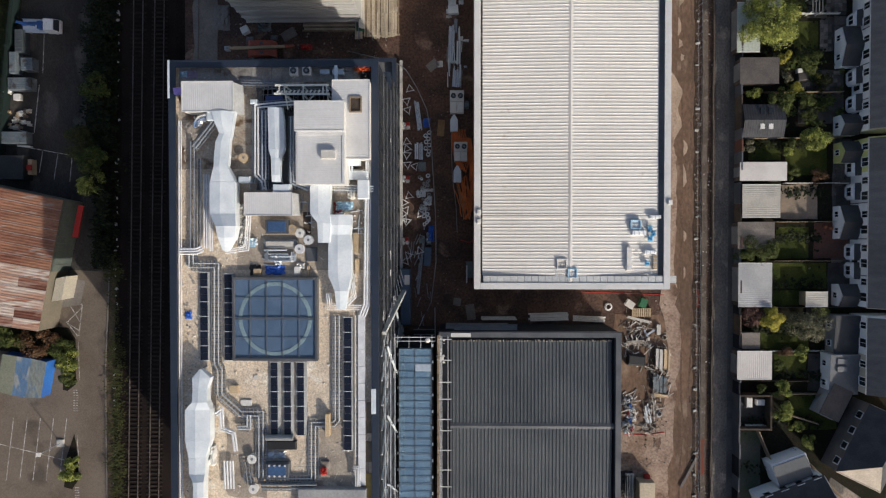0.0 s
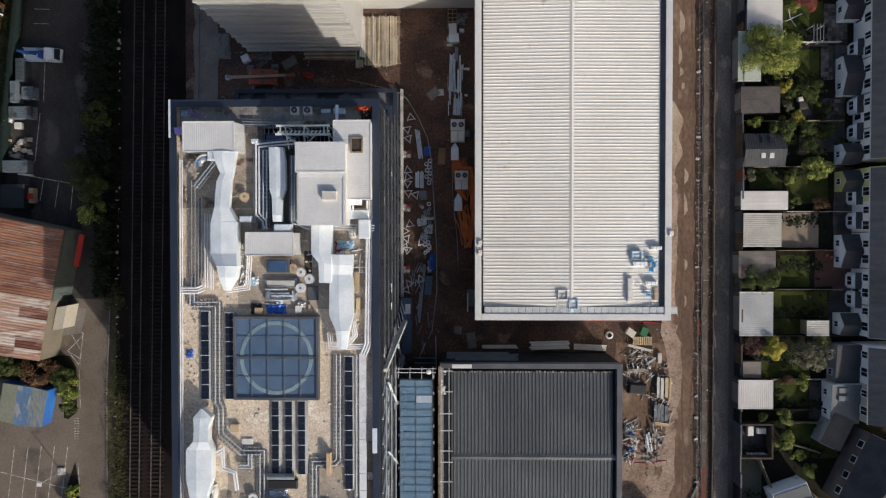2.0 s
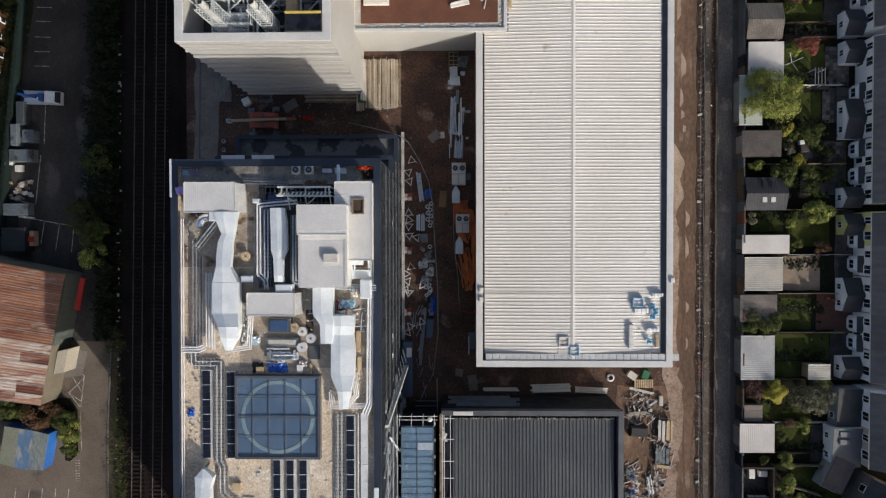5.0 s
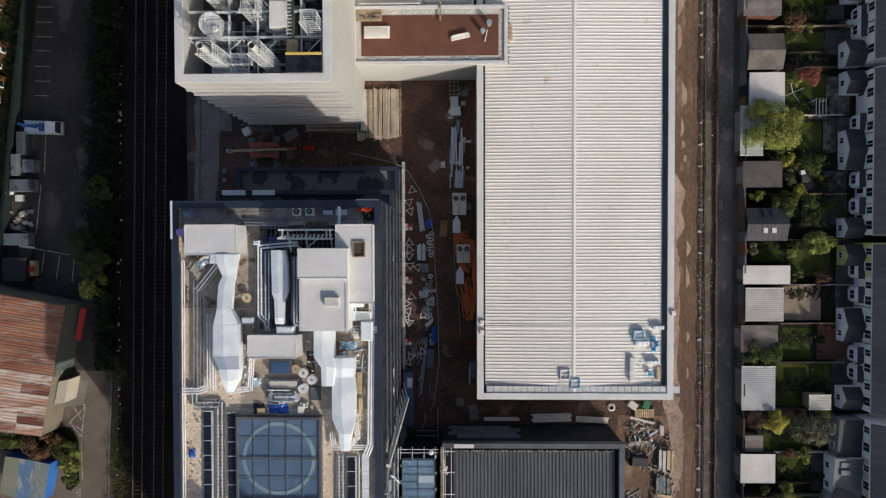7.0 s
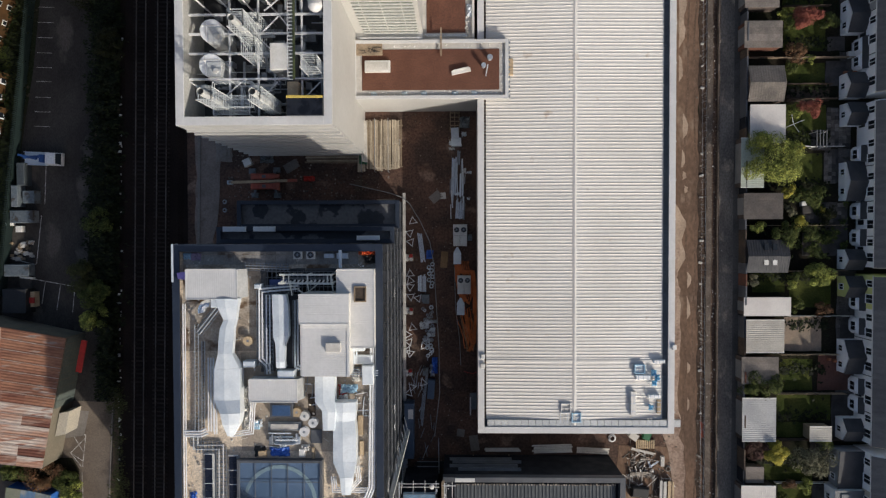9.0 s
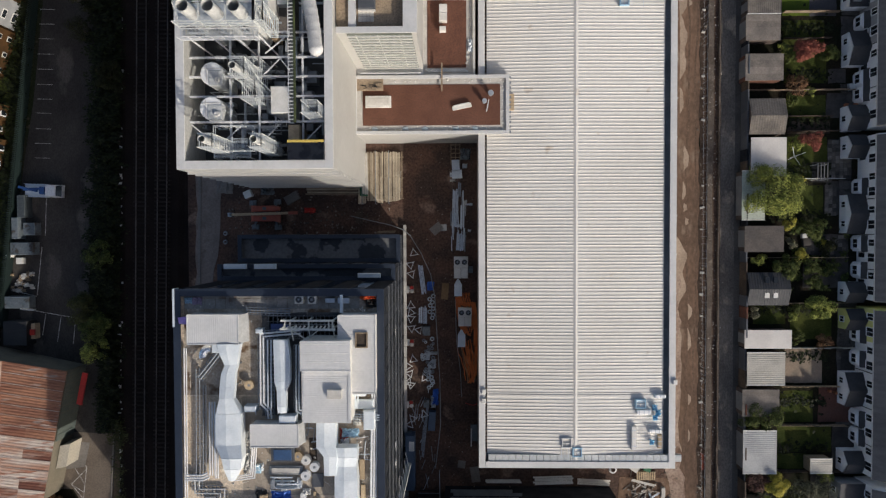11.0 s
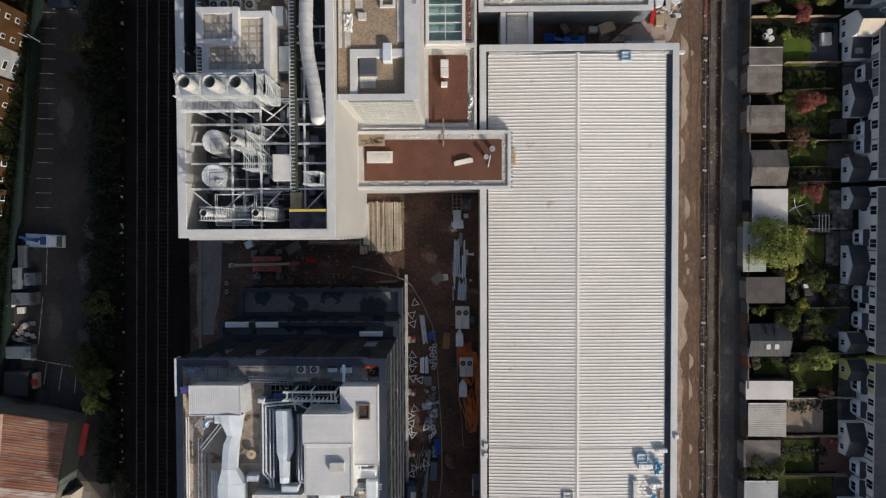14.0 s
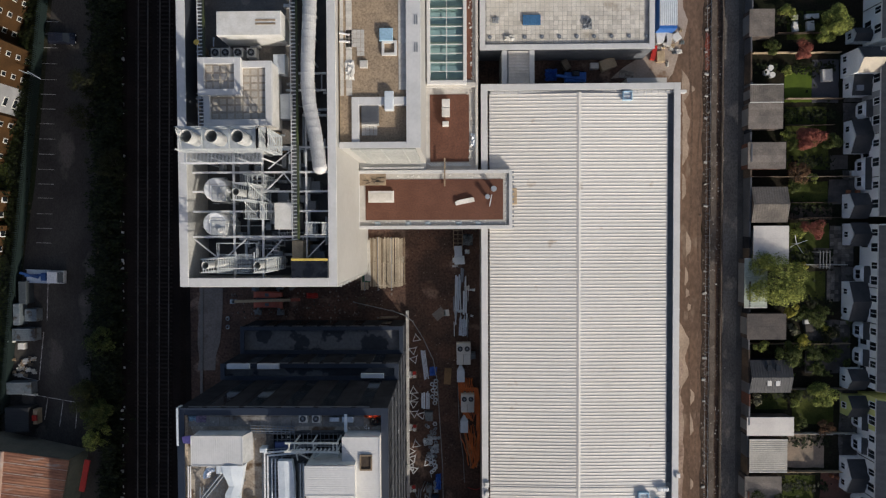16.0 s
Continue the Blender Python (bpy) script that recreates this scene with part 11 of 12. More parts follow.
def house(y0, y1, wall_m, label, gable_n=False, gable_s=False, roof_m=TERRACE_SLATE, x=None, xe=None):
    x = WALL_X if x is None else x
    h = thing("terraced_house", label, "house", "terraced houses")
    xe = x + 9.6
    xm = x + 4.8
    g = geo()
    box(g, x, y0, 0, xe, y1, EAVE)
    loft(g, [[(x, y, EAVE), (xe, y, EAVE), (xm, y, RIDGE_Z - 0.1)] for y in (y0 + 0.01, y1 - 0.01)])
    part("wall", g, wall_m, h)
    for xa, sgn in ((x - 0.25, 1), (xe + 0.25, -1)):
        g = geo()
        n0 = 0.18 if gable_n else 0
        slates(g, (xa, y0, EAVE - 0.1), (xa, y1 - n0, EAVE - 0.1), (xm, y1 - n0, RIDGE_Z), (xm, y0, RIDGE_Z), 12)
        part("roof", g, roof_m, h)
    g = geo()
    tube(g, (xm, y0, RIDGE_Z + 0.02), (xm, y1, RIDGE_Z + 0.02), 0.12, n=8)
    part("ridge_tiles", g, TERRACE_SLATE, h)
    g = geo()
    beam(g, (x - 0.3, y0, EAVE - 0.16), (x - 0.3, y1, EAVE - 0.16), 0.12, 0.1)
    part("gutter", g, OFF_WHITE, h)
    ch_ = geo()
    box(ch_, xm - 0.4, y1 - 0.5, RIDGE_Z - 0.4, xm + 0.4, y1 + 0.0, RIDGE_Z + 1.0, 0.05)
    c = part("chimney", ch_, RED_BRICK, h)
    for k in (-0.2, 0.2):
        g = geo()
        tube(g, (xm + k, y1 - 0.25, RIDGE_Z + 1.0), (xm + k, y1 - 0.25, RIDGE_Z + 1.35), 0.11, n=8)
        part("chimney_pot", g, TERRACOTTA, c)
    window(h, x, y0 + (y1 - y0) * 0.3, 3.6, 1.25, 1.55)
    window(h, x, y0 + (y1 - y0) * 0.75, 3.6, 0.95, 1.3)
    window(h, x, y0 + (y1 - y0) * 0.45, 1.35, 1.6, 1.5)
    return h


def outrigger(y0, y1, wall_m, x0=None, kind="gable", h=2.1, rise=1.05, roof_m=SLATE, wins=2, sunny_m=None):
    x0 = WALL_X - 2.75 if x0 is None else x0
    x1 = WALL_X - 0.02
    b = thing("rear_extension", "rear house extension with dark slate roof", "house extension", "rear extensions")
    ym = (y0 + y1) / 2 if kind == "gable" else (y1 if kind == "north" else y0)
    g = geo()
    box(g, x0, y0, 0, x1, y1, h - 0.3)
    loft(g, [[(x, y0, h - 0.3), (x, y1, h - 0.3), (x, ym, h + rise - 0.2)] for x in (x0 + 0.01, x1)])
    part("wall", g, wall_m, b)
    for ya in (y0 - 0.12, y1 + 0.12):
        if kind == "north" and ya > y1 or kind == "south" and ya < y0:
            continue
        g = geo()
        slates(g, (x0 - 0.02, ya, h - 0.1), (x1, ya, h - 0.1), (x1, ym, h + rise), (x0 - 0.02, ym, h + rise), 7)
        # sunny_m gives the south slope a colour with sunlight in it
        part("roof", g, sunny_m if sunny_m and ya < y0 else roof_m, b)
    for k in range(wins):
        window(b, x0, y0 + (y1 - y0) * (k + 0.5) / wins, min(1.2, h - 0.95), 0.8, 0.9)
    return b


def lean_to(y0, y1, x0, wall_m, h=2.3):
    b = thing("bay_window", "small white rear bay with sloping slate roof", "bay window", "rear bays")
    g = geo()
    x1 = WALL_X - 0.02
    prism(g, [(x0 + 0.4, y0), (x1, y0), (x1, y1), (x0 + 0.4, y1), (x0, y1 - 0.5), (x0, y0 + 0.5)], 0, h)
    part("wall", g, wall_m, b)
    g = geo()
    slates(g, (x0 + 0.35, y0 - 0.05, h + 0.02), (x0 + 0.35, y1 + 0.05, h + 0.02), (x1, y1 + 0.05, h + 0.7), (x1, y0 - 0.05, h + 0.7), 4)
    part("roof", g, SLATE, b)
    window(b, x0, (y0 + y1) / 2, 1.25, max(0.6, y1 - y0 - 1.2), 1.1)


gapN = 68.18
gapA = 41.97
gapB = 15.76
gapC = -11.14
endC = -23.68


def terrace(ya, yb, n, mats, lab_):
    for k in range(n):
        a, b = ya + (yb - ya) * k / n, ya + (yb - ya) * (k + 1) / n
        house(a, b, mats[k % len(mats)], lab_[k % len(lab_)], k == n - 1, k == 0)


WL = ["white-rendered terraced house with slate roof"]
terrace(gapN + 0.55, gapN + 19.0, 3, [RENDER_WHITE], WL)
terrace(gapA + 0.6, gapN - 0.55, 4, [RENDER_WHITE, RENDER_WHITE, RENDER_GREY, RENDER_WHITE], WL)
terrace(gapB + 0.6, gapA - 0.6, 5, [RENDER_WHITE], WL)
terrace(gapC + 0.6, gapB - 0.6, 5, [RENDER_WHITE, RENDER_WHITE, RENDER_WHITE, RENDER_WHITE, RENDER_YELLOW], ["white-rendered terraced house with slate roof"] * 4 + ["lime-yellow rendered terraced house with slate roof"])
terrace(endC, gapC - 0.7, 2, [RENDER_CREAM, RENDER_WHITE], ["cream-rendered terraced house with dark slate roof", "white-rendered terraced house with dark slate roof"])
# cream gable copings that catch the sun
for yg in (gapB + 0.62, gapA + 0.62, gapC + 0.62):
    g = geo()
    x, xm = WALL_X, WALL_X + 4.8
    loft(g, [[(x - 0.2, yg - 0.12, EAVE - 0.2), (xm, yg - 0.12, RIDGE_Z + 0.06), (xm, yg - 0.12, RIDGE_Z - 0.2), (x - 0.2, yg - 0.12, EAVE - 0.45)], [(x - 0.2, yg + 0.3, EAVE - 0.1), (xm, yg + 0.3, RIDGE_Z + 0.12), (xm, yg + 0.3, RIDGE_Z - 0.1), (x - 0.2, yg + 0.3, EAVE - 0.35)]])
    solo("gable_coping", g, RENDER_CREAM, "cream rendered gable coping on a terrace end", "coping", kind="structure")
XO = WALL_X - 2.75
outrigger(*sorted((26.56, 32.46)), RENDER_WHITE, XO)
outrigger(*sorted((38.16, 41.49)), RENDER_WHITE, XO, "gable", wins=1)
outrigger(*sorted((42.37, 46.04)), RENDER_WHITE, XO - 0.1, "gable", wins=1)
outrigger(*sorted((11.71, 14.81)), RENDER_YELLOW, XO, "gable", wins=1)
outrigger(*sorted((-0.12, 4.95)), RENDER_WHITE, XO, "gable", wins=2, rise=1.15)
outrigger(*sorted((-10.59, -7.27)), RENDER_WHITE, XO - 0.1, "gable", wins=1)
outrigger(*sorted((15.96, 18.97)), RENDER_WHITE, XO - 0.1, "gable", wins=1)
outrigger(*sorted((52.29, 57.25)), RENDER_WHITE, XO, wins=2)
outrigger(*sorted((69.26, 71.07)), RENDER_WHITE, XO + 0.1, "gable", wins=1, rise=0.7)
outrigger(*sorted((61.04, 64.05)), RENDER_WHITE, XO - 0.2, "north", 2.4, 0.5, wins=1)
# cream on this south slope paints sunlight; the north slope stays slate
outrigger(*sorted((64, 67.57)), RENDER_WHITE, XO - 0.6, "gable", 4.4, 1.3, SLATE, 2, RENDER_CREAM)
for t_, a, b in ((8, 357, 342), (8, 405, 388), (8, 72, 50), (8, 96, 80), (8, 520, 500), (8, 560, 545), (8, 670, 648), (8, 702, 682), (8, 260, 240), (16, 215, 190), (8, 18, -2)):
    ya, yb = (19.06 + (417 - a) * 0.0877, 19.06 + (417 - b) * 0.0877) if t_ == 8 else (40.86 + (410 - a) * 0.0872, 40.86 + (410 - b) * 0.0872)
    lean_to((ya + yb) / 2 - 1.25, (ya + yb) / 2 + 1.25, WALL_X - 0.95, RENDER_WHITE, 2.05)
# deeper slate-roofed rear wings of the southern pair
outrigger(*sorted((-17.85, -11.97)), RENDER_GREY, 61.0, "north", 2.5, 0.5, wins=2)
e = outrigger(*sorted((-24.11, -18.03)), RENDER_WHITE, 60.3, "north", 2.5, 0.5, mat("grey_roof_slate", (0.13, 0.135, 0.14), (0.11, 0.115, 0.12), 0.6), wins=2)
for k in range(2):
    g = geo()
    x, y = 61.19, -18.95
    box(g, x, y - 0.4 - k * 1.2, 2.6, x + 1.5, y + 0.4 - k * 1.2, 3.12, 0.03)
    part("rooflight", g, GREY_WALL, e)
slabbox("roof_window", "grey rooflight in a slate roof", "rooflight", (62.2, 61.6, 63.3, 62.4), 2.5, 2.82, STEEL)
# drainpipes on the rear walls
g = geo()
for y in (gapA + 6.5, gapA + 13, gapB + 5.3, gapB + 10.6, gapB + 16, gapC + 5.4, gapC + 11, gapC + 16.5, gapN + 6):
    tube(g, (WALL_X - 0.1, y, 0), (WALL_X - 0.1, y, EAVE - 0.2), 0.06, n=6)
solo("drainpipes", g, BLACK, "black drainpipes on the rear walls", "drainpipe", kind="stuff")

# angled houses at the south end of the lane
def angled_house(p, turn, w, d, wall_m, label, gable_m=None, eave=4.6, ridge=8.2, hip=0.0):
    h = thing("angled_house", label, "house", "angled houses", at=(*p, 0), turn=turn)
    g = geo()
    box(g, 0, 0, 0, w, d, eave)
    part("wall", g, wall_m, h)
    g = geo()
    loft(g, [[(x, 0.02, eave), (x, d - 0.02, eave), (x, d / 2, ridge - 0.1)] for x in (max(0.02, hip + 0.3), w - 0.02)])
    part("gable", g, gable_m or wall_m, h)
    if hip:
        g = geo()
        add(g, [(-0.1, -0.25, eave - 0.15), (-0.1, d + 0.25, eave - 0.15), (hip, d / 2, ridge), (0.4, 0.3, eave - 0.15), (0.4, d - 0.3, eave - 0.15), (hip + 0.3, d / 2, ridge - 0.15)], [(0, 2, 1), (3, 4, 5), (0, 1, 4, 3), (1, 2, 5, 4), (2, 0, 3, 5)])
        part("hip_slope", g, gable_m or SLATE, h, "hipped end of the roof, paled as sunlit")
    for ya in (-0.25, d + 0.25):
        g = geo()
        slates(g, (0.1 - (0.2 if hip else 0), ya, eave - 0.15), (w - 0.1, ya, eave - 0.15), (w - 0.1, d / 2, ridge), (max(0.1, hip), d / 2, ridge), 12)
        part("roof", g, SLATE, h)
    for k in range(int(w / 2.6)):
        wn_ = new("window", None)
        wn_.parent = h
        for (nm, m, e) in (("window_frame", RENDER_WHITE, 0.0), ("pane", WINDOW_GLASS, 0.1)):
            g = geo()
            y = d + (0.05 if e == 0 else 0.08)
            box(g, 0.9 + k * 2.6 + e, y - 0.06, 2.6 + e, 2.1 + k * 2.6 - e, y, 3.9 - e)
            part(nm, g, m, wn_)
    return h


a1 = 60.51, -35.52
a2 = 65.46, -25.16
ang = math.degrees(math.atan2(a2[1] - a1[1], a2[0] - a1[0]))
# tan for the hip paints the sun on it; other slopes stay slate
angled_house((a1[0] + 7.0 * math.sin(radians(ang)), a1[1] - 7.0 * math.cos(radians(ang))), ang, math.hypot(a2[0] - a1[0], a2[1] - a1[1]), 7.0, mat("brown_grey_render", (0.17, 0.15, 0.135), (0.13, 0.118, 0.11), 0.85, 0, 0.5, 4.0, 0.12), "brown-grey rendered house with dark slate roof set at an angle", mat("sunlit_tan_tile", (0.5, 0.43, 0.35), (0.43, 0.37, 0.3), 0.9, 0, 0.6, 5.0, 0.2), 4.6, 7.4, 3.7)
b1 = 49.23, -40.09
b2 = 59.04, -36.44
ang2 = math.degrees(math.atan2(b2[1] - b1[1], b2[0] - b1[0]))
angled_house((b1[0] + 9.0 * math.sin(radians(ang2)) , b1[1] - 9.0 * math.cos(radians(ang2))), ang2, math.hypot(b2[0] - b1[0], b2[1] - b1[1]), 9.0, RENDER_WHITE, "white-rendered house with dark slate roof set at an angle", None, 3.8, 6.2)
w1 = 52.46, -38.29
x_ = thing("rear_extension", "white rear extension with dark flat roof", "house extension", "rear extensions", at=(*w1, 0), turn=ang2)
g = geo()
box(g, 0, 0, 0, 5.6, 3.4, 3.0)
part("wall", g, RENDER_WHITE, x_)
g = geo()
box(g, 0.1, -0.2, 3.0, 5.5, 3.1, 3.15)
part("roof", g, DARK_ROOF, x_)
w2 = 60.96, -28.27
x_ = thing("rear_extension", "grey rear lean-to with pale flat roof", "house extension", "rear extensions", at=(*w2, 0), turn=ang)
g = geo()
box(g, 0, 0, 0, 5.0, 2.6, 2.5)
part("wall", g, RENDER_GREY, x_)
g = geo()
box(g, 0.1, -0.8, 2.5, 5.3, 2.5, 2.65)
part("roof", g, FELT_DARK, x_)
dfn = thing("diagonal_fence", "weathered timber fence running diagonally between gardens", "fence")
for a, b in (((55.99, -33.34), (58.64, -35.81)), ((58.64, -35.81), (63.95, -41.48)), ((54.62, -27.74), (59.44, -29.22)), ((50.26, -30.44), (52.69, -36.21))):
    g = geo()
    beam(g, (*a, 0.7), (*b, 0.7), 0.12, 1.4)
    part("panel_run", g, TIMBER, dfn)
sheet("street", [(62.18, -38.06), (82.72, -51.9), (56.1, -52.18)], 0.07, LANE, "dark street at the south corner", "road")



# ---- west side: sheds, vehicles, hedges ----
# rusty corrugated shed
En, Es, Rn, Rs = (Vector((*q, 0)) for q in ((-57.71, 5.76), (-61.82, -14.44), (-66.88, 7.73), (-68.89, -13.01)))
shed = thing("rusty_shed", "large shed with rusted and bleached corrugated roof", "shed")
Wn, Ws = Rn * 2 - En, Rs * 2 - Es
g = geo()
base = [En.lerp(Rn, 0.02), Wn, Ws, Es.lerp(Rs, 0.02)]
loft(g, [[(p.x, p.y, z) for p in base] for z in (0, 4.85)])
for a, r, b in ((En, Rn, Wn), (Es, Rs, Ws)):
    s = 0.05 if a is En else -0.05
    loft(g, [[(a.x, a.y + s, 4.85), (b.x, b.y + s, 4.85), (r.x, r.y + s, 6.5)], [(a.x, a.y + s * 3 - s * 4, 4.85), (b.x, b.y - s, 4.85), (r.x, r.y - s, 6.5)]])
part("wall", g, mat("shed_cladding", (0.2, 0.172, 0.125), (0.15, 0.135, 0.1), 0.8, 0, 0.3, 4, 0.15), shed, "drab cream cladding")
# the shaded northern cladding panels of the east side
n_dark = 10
SIDE_SHEET = mat("grey_green_sheet", (0.12, 0.14, 0.12), (0.09, 0.11, 0.1), 0.7, 0, 0.4, 4, 0.2)
for k in range(n_dark):
    f0, f1 = k * 0.55 / n_dark, (k + 0.94) * 0.55 / n_dark
    p, q = En.lerp(Es, f0), En.lerp(Es, f1)
    o = Vector((0.08, 0.02, 0))
    g = geo()
    loft(g, [[(v.x + w.x, v.y + w.y, z) for v, w in ((p, o * 0), (q, o * 0), (q, o), (p, o))] for z in (0.1, 4.7)])
    part("side_sheeting", g, SIDE_SHEET, shed, "grey-green side sheeting")
RUST_DARK = mat("deep_rust_sheet", (0.175, 0.074, 0.044), (0.26, 0.12, 0.07), 0.8, 0, 0.3, 3.0, 0.3, stain=((0.27, 0.215, 0.19), 0.5, 0.6), stretch=(0.5, 2.2, 1))
RUST_BLEACHED = mat("bleached_rust_sheet", (0.46, 0.385, 0.33), (0.35, 0.2, 0.138), 0.75, 0, 0.35, 3.0, 0.25, stain=((0.25, 0.105, 0.062), 0.45, 0.58), stretch=(0.45, 2.4, 1), lo=0.45, hi=0.62)
rng = random.Random(23)
for (ea, eb, ra, rb) in ((En, Es, Rn, Rs), (Wn, Ws, Rn, Rs)):
    n = 13
    for k in range(n):
        for j in range(2):
            f0, f1 = k / n, (k + 0.985) / n
            g0, g1 = j * 0.5, (j + 1) * 0.5 + (0.03 if j == 0 else 0)
            z0, z1 = 5.0 + 1.6 * g0, 5.0 + 1.6 * g1
            lift = 0.03 * j
            c = [ea.lerp(eb, f0).lerp(ra.lerp(rb, f0), g0), ea.lerp(eb, f1).lerp(ra.lerp(rb, f1), g0), ea.lerp(eb, f1).lerp(ra.lerp(rb, f1), g1), ea.lerp(eb, f0).lerp(ra.lerp(rb, f0), g1)]
            g = geo()
            m = 7
            top = []
            for i in range(m + 1):
                w = i / m
                dz = 0.05 if i % 2 else 0.0
                a_, b_ = c[0].lerp(c[1], w), c[3].lerp(c[2], w)
                top.append(((a_.x, a_.y, z0 + dz + lift), (b_.x, b_.y, z1 + dz + lift)))
            vs = [v for pr in top for v in pr]
            add(g, vs, [(2 * i, 2 * i + 1, 2 * i + 3, 2 * i + 2) for i in range(m)])
            south = k + rng.uniform(-1.2, 1.2)
            part("roof_sheet", g, RUST_DARK if south < 5 else (RUST if south < 6.5 or rng.random() < 0.22 else RUST_BLEACHED), shed)
g = geo()
tube(g, (Rn.x, Rn.y, 6.66), (Rs.x, Rs.y, 6.66), 0.28, n=8)
part("ridge_cap", g, mat("bleached_ridge", (0.45, 0.4, 0.36), (0.35, 0.22, 0.16), 0.8), shed, "bleached ridge capping")
for k in range(1, 13):
    g = geo()
    p, q = En.lerp(Es, k / 13), Rn.lerp(Rs, k / 13)
    beam(g, (p.x, p.y, 5.07), (q.x, q.y, 6.67), 0.1, 0.05)
    part("lap_strip", g, mat("pale_lap", (0.4, 0.35, 0.32), (0.3, 0.22, 0.18), 0.8) if k == 1 else bpy.data.materials["pale_lap"], shed)
g = geo()
a_, b_ = (-56.12, 5.08), (-57.16, 0.12)
beam(g, (*a_, 3.0), (*b_, 3.0), 0.85, 0.25)
part("red_canopy", g, RED, shed, "red canopy along the side wall")
g = geo()
p, q = En.lerp(Es, 0.6), En.lerp(Es, 0.78)
loft(g, [[(p.x + d, p.y + d * 0.2, z) for d in (0.0, 1.6)] + [(q.x + d, q.y + d * 0.2, z) for d in (1.6, 0.0)] for z in (0, 3.2)])
part("porch", g, mat("porch_cream", (0.5, 0.45, 0.36), (0.43, 0.39, 0.32), 0.7), shed, "cream porch box")
# concrete apron beside it
sheet("shed_apron", [(-61.04, -6.46), (-57.34, -6.92), (-58.21, -10.86), (-61.46, -11.33)], 0.09, CONCRETE_GREY, "tan concrete apron beside the shed", "apron")
# coloured roof store
q = [(-69.3, -18.41), (-66.95, -18.76), (-64.59, -19.11), (-62.24, -19.64)]
w = [(-70.29, -24.35), (-67.84, -24.97), (-65.66, -25.32), (-63.3, -25.4)]
cs = thing("flat_roof_store", "low store with green, blue and grey roof bays", "store")
g = geo()
prism(g, [w[0], w[3], q[3], q[0]], 0.05, 2.45)
part("wall", g, BLUE, cs, "bright blue walls")
for k, m in enumerate((MOSS_ROOF, mat("faded_blue_roof", (0.12, 0.2, 0.3), (0.08, 0.15, 0.26), 0.7, 0, 0.5, 4.0, 0.25, stain=((0.26, 0.27, 0.26), 0.7, 0.55), stretch=(1, 0.4, 1)), mat("worn_grey_roof", (0.2, 0.22, 0.2), (0.14, 0.17, 0.19), 0.8, 0, 0.5, 4.0, 0.3, stain=((0.09, 0.15, 0.24), 0.6, 0.56), stretch=(1, 0.4, 1)))):
    g = geo()
    prism(g, [w[k], w[k + 1], q[k + 1], q[k]], 2.45, 2.6 + 0.01 * k)
    part("roof_bay", g, m, cs)
# planting islands
sheet("planting_bed", [(-71.54, -14.11), (-60.2, -14.54), (-59.1, -16.38), (-59.09, -23.74), (-60.5, -24.86), (-61.24, -24.68), (-61.19, -20.07), (-71.6, -18.26)], 0.1, SOIL, "planting bed with kerb between shed and road", "planting bed")
sheet("planting_bed", [(-59.45, -31.87), (-58.93, -34.83), (-58.88, -39.46), (-59.92, -40.95), (-61.23, -40.59), (-60.8, -35.77)], 0.1, SOIL, "kerbed planting island in the car park", "planting bed")
for i, (p, r, h, m, lb, dn, nm) in enumerate((
    ((-59.64, -37.97), 1.7, 1.6, LEAF_LIME, "clipped lime-green hedge in a kerbed island", 1.8, "hedge"), ((-59.44, -36.32), 1.2, 1.5, LEAF_LIME, "clipped lime-green hedge in a kerbed island", 1.8, "hedge"),
    ((-59.35, -19.86), 2.0, 2.2, LEAF_LIME, "green shrub beside the road", 1.3, "shrub"), ((-59.83, -22.14), 1.6, 1.6, LEAF_GREEN, "green shrub beside the road", 1.3, "shrub"), ((-60.53, -18.22), 2.2, 2.2, LEAF_GREEN, "green shrub beside the road", 1.2, "shrub"), ((-65.3, -17.15), 2.6, 3.0, LEAF_BROWN, "bare twiggy russet bush", 0.6, "shrub"), ((-62.53, -16.23), 1.8, 2.0, LEAF_BROWN, "bare twiggy russet bush", 0.6, "shrub"), ((-69.16, -16.06), 2.2, 2.6, LEAF_GREEN, "green bush behind the shed", 1.2, "shrub"), ((-67.6, -16.52), 1.4, 2.0, LEAF_GREEN, "green bush behind the shed", 1.2, "shrub"),
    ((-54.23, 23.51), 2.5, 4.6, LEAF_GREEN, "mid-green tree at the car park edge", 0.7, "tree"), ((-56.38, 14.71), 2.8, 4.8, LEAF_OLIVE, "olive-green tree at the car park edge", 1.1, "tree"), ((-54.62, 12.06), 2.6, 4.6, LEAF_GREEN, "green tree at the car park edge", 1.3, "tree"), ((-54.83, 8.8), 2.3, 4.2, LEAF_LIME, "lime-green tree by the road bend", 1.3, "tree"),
    ((-53.01, 66.8), 2.0, 4.6, LEAF_SHADED, "dull olive tree at the car park edge", 0.6, "tree"), ((-55.8, 63.38), 2.6, 4.2, LEAF_SHADED, "sparse olive tree at the car park edge", 0.35, "tree"), ((-56.51, 58.63), 2.2, 4.0, LEAF_SHADED, "sparse olive tree at the car park edge", 0.35, "tree"), ((-51.65, 51.23), 2.4, 4.4, LEAF_SHADED, "dull olive tree in the hedge line", 0.8, "tree"))):
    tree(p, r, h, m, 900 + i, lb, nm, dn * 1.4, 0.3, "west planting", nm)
# dense hedge along the railway
g = geo()
rng = random.Random(88)
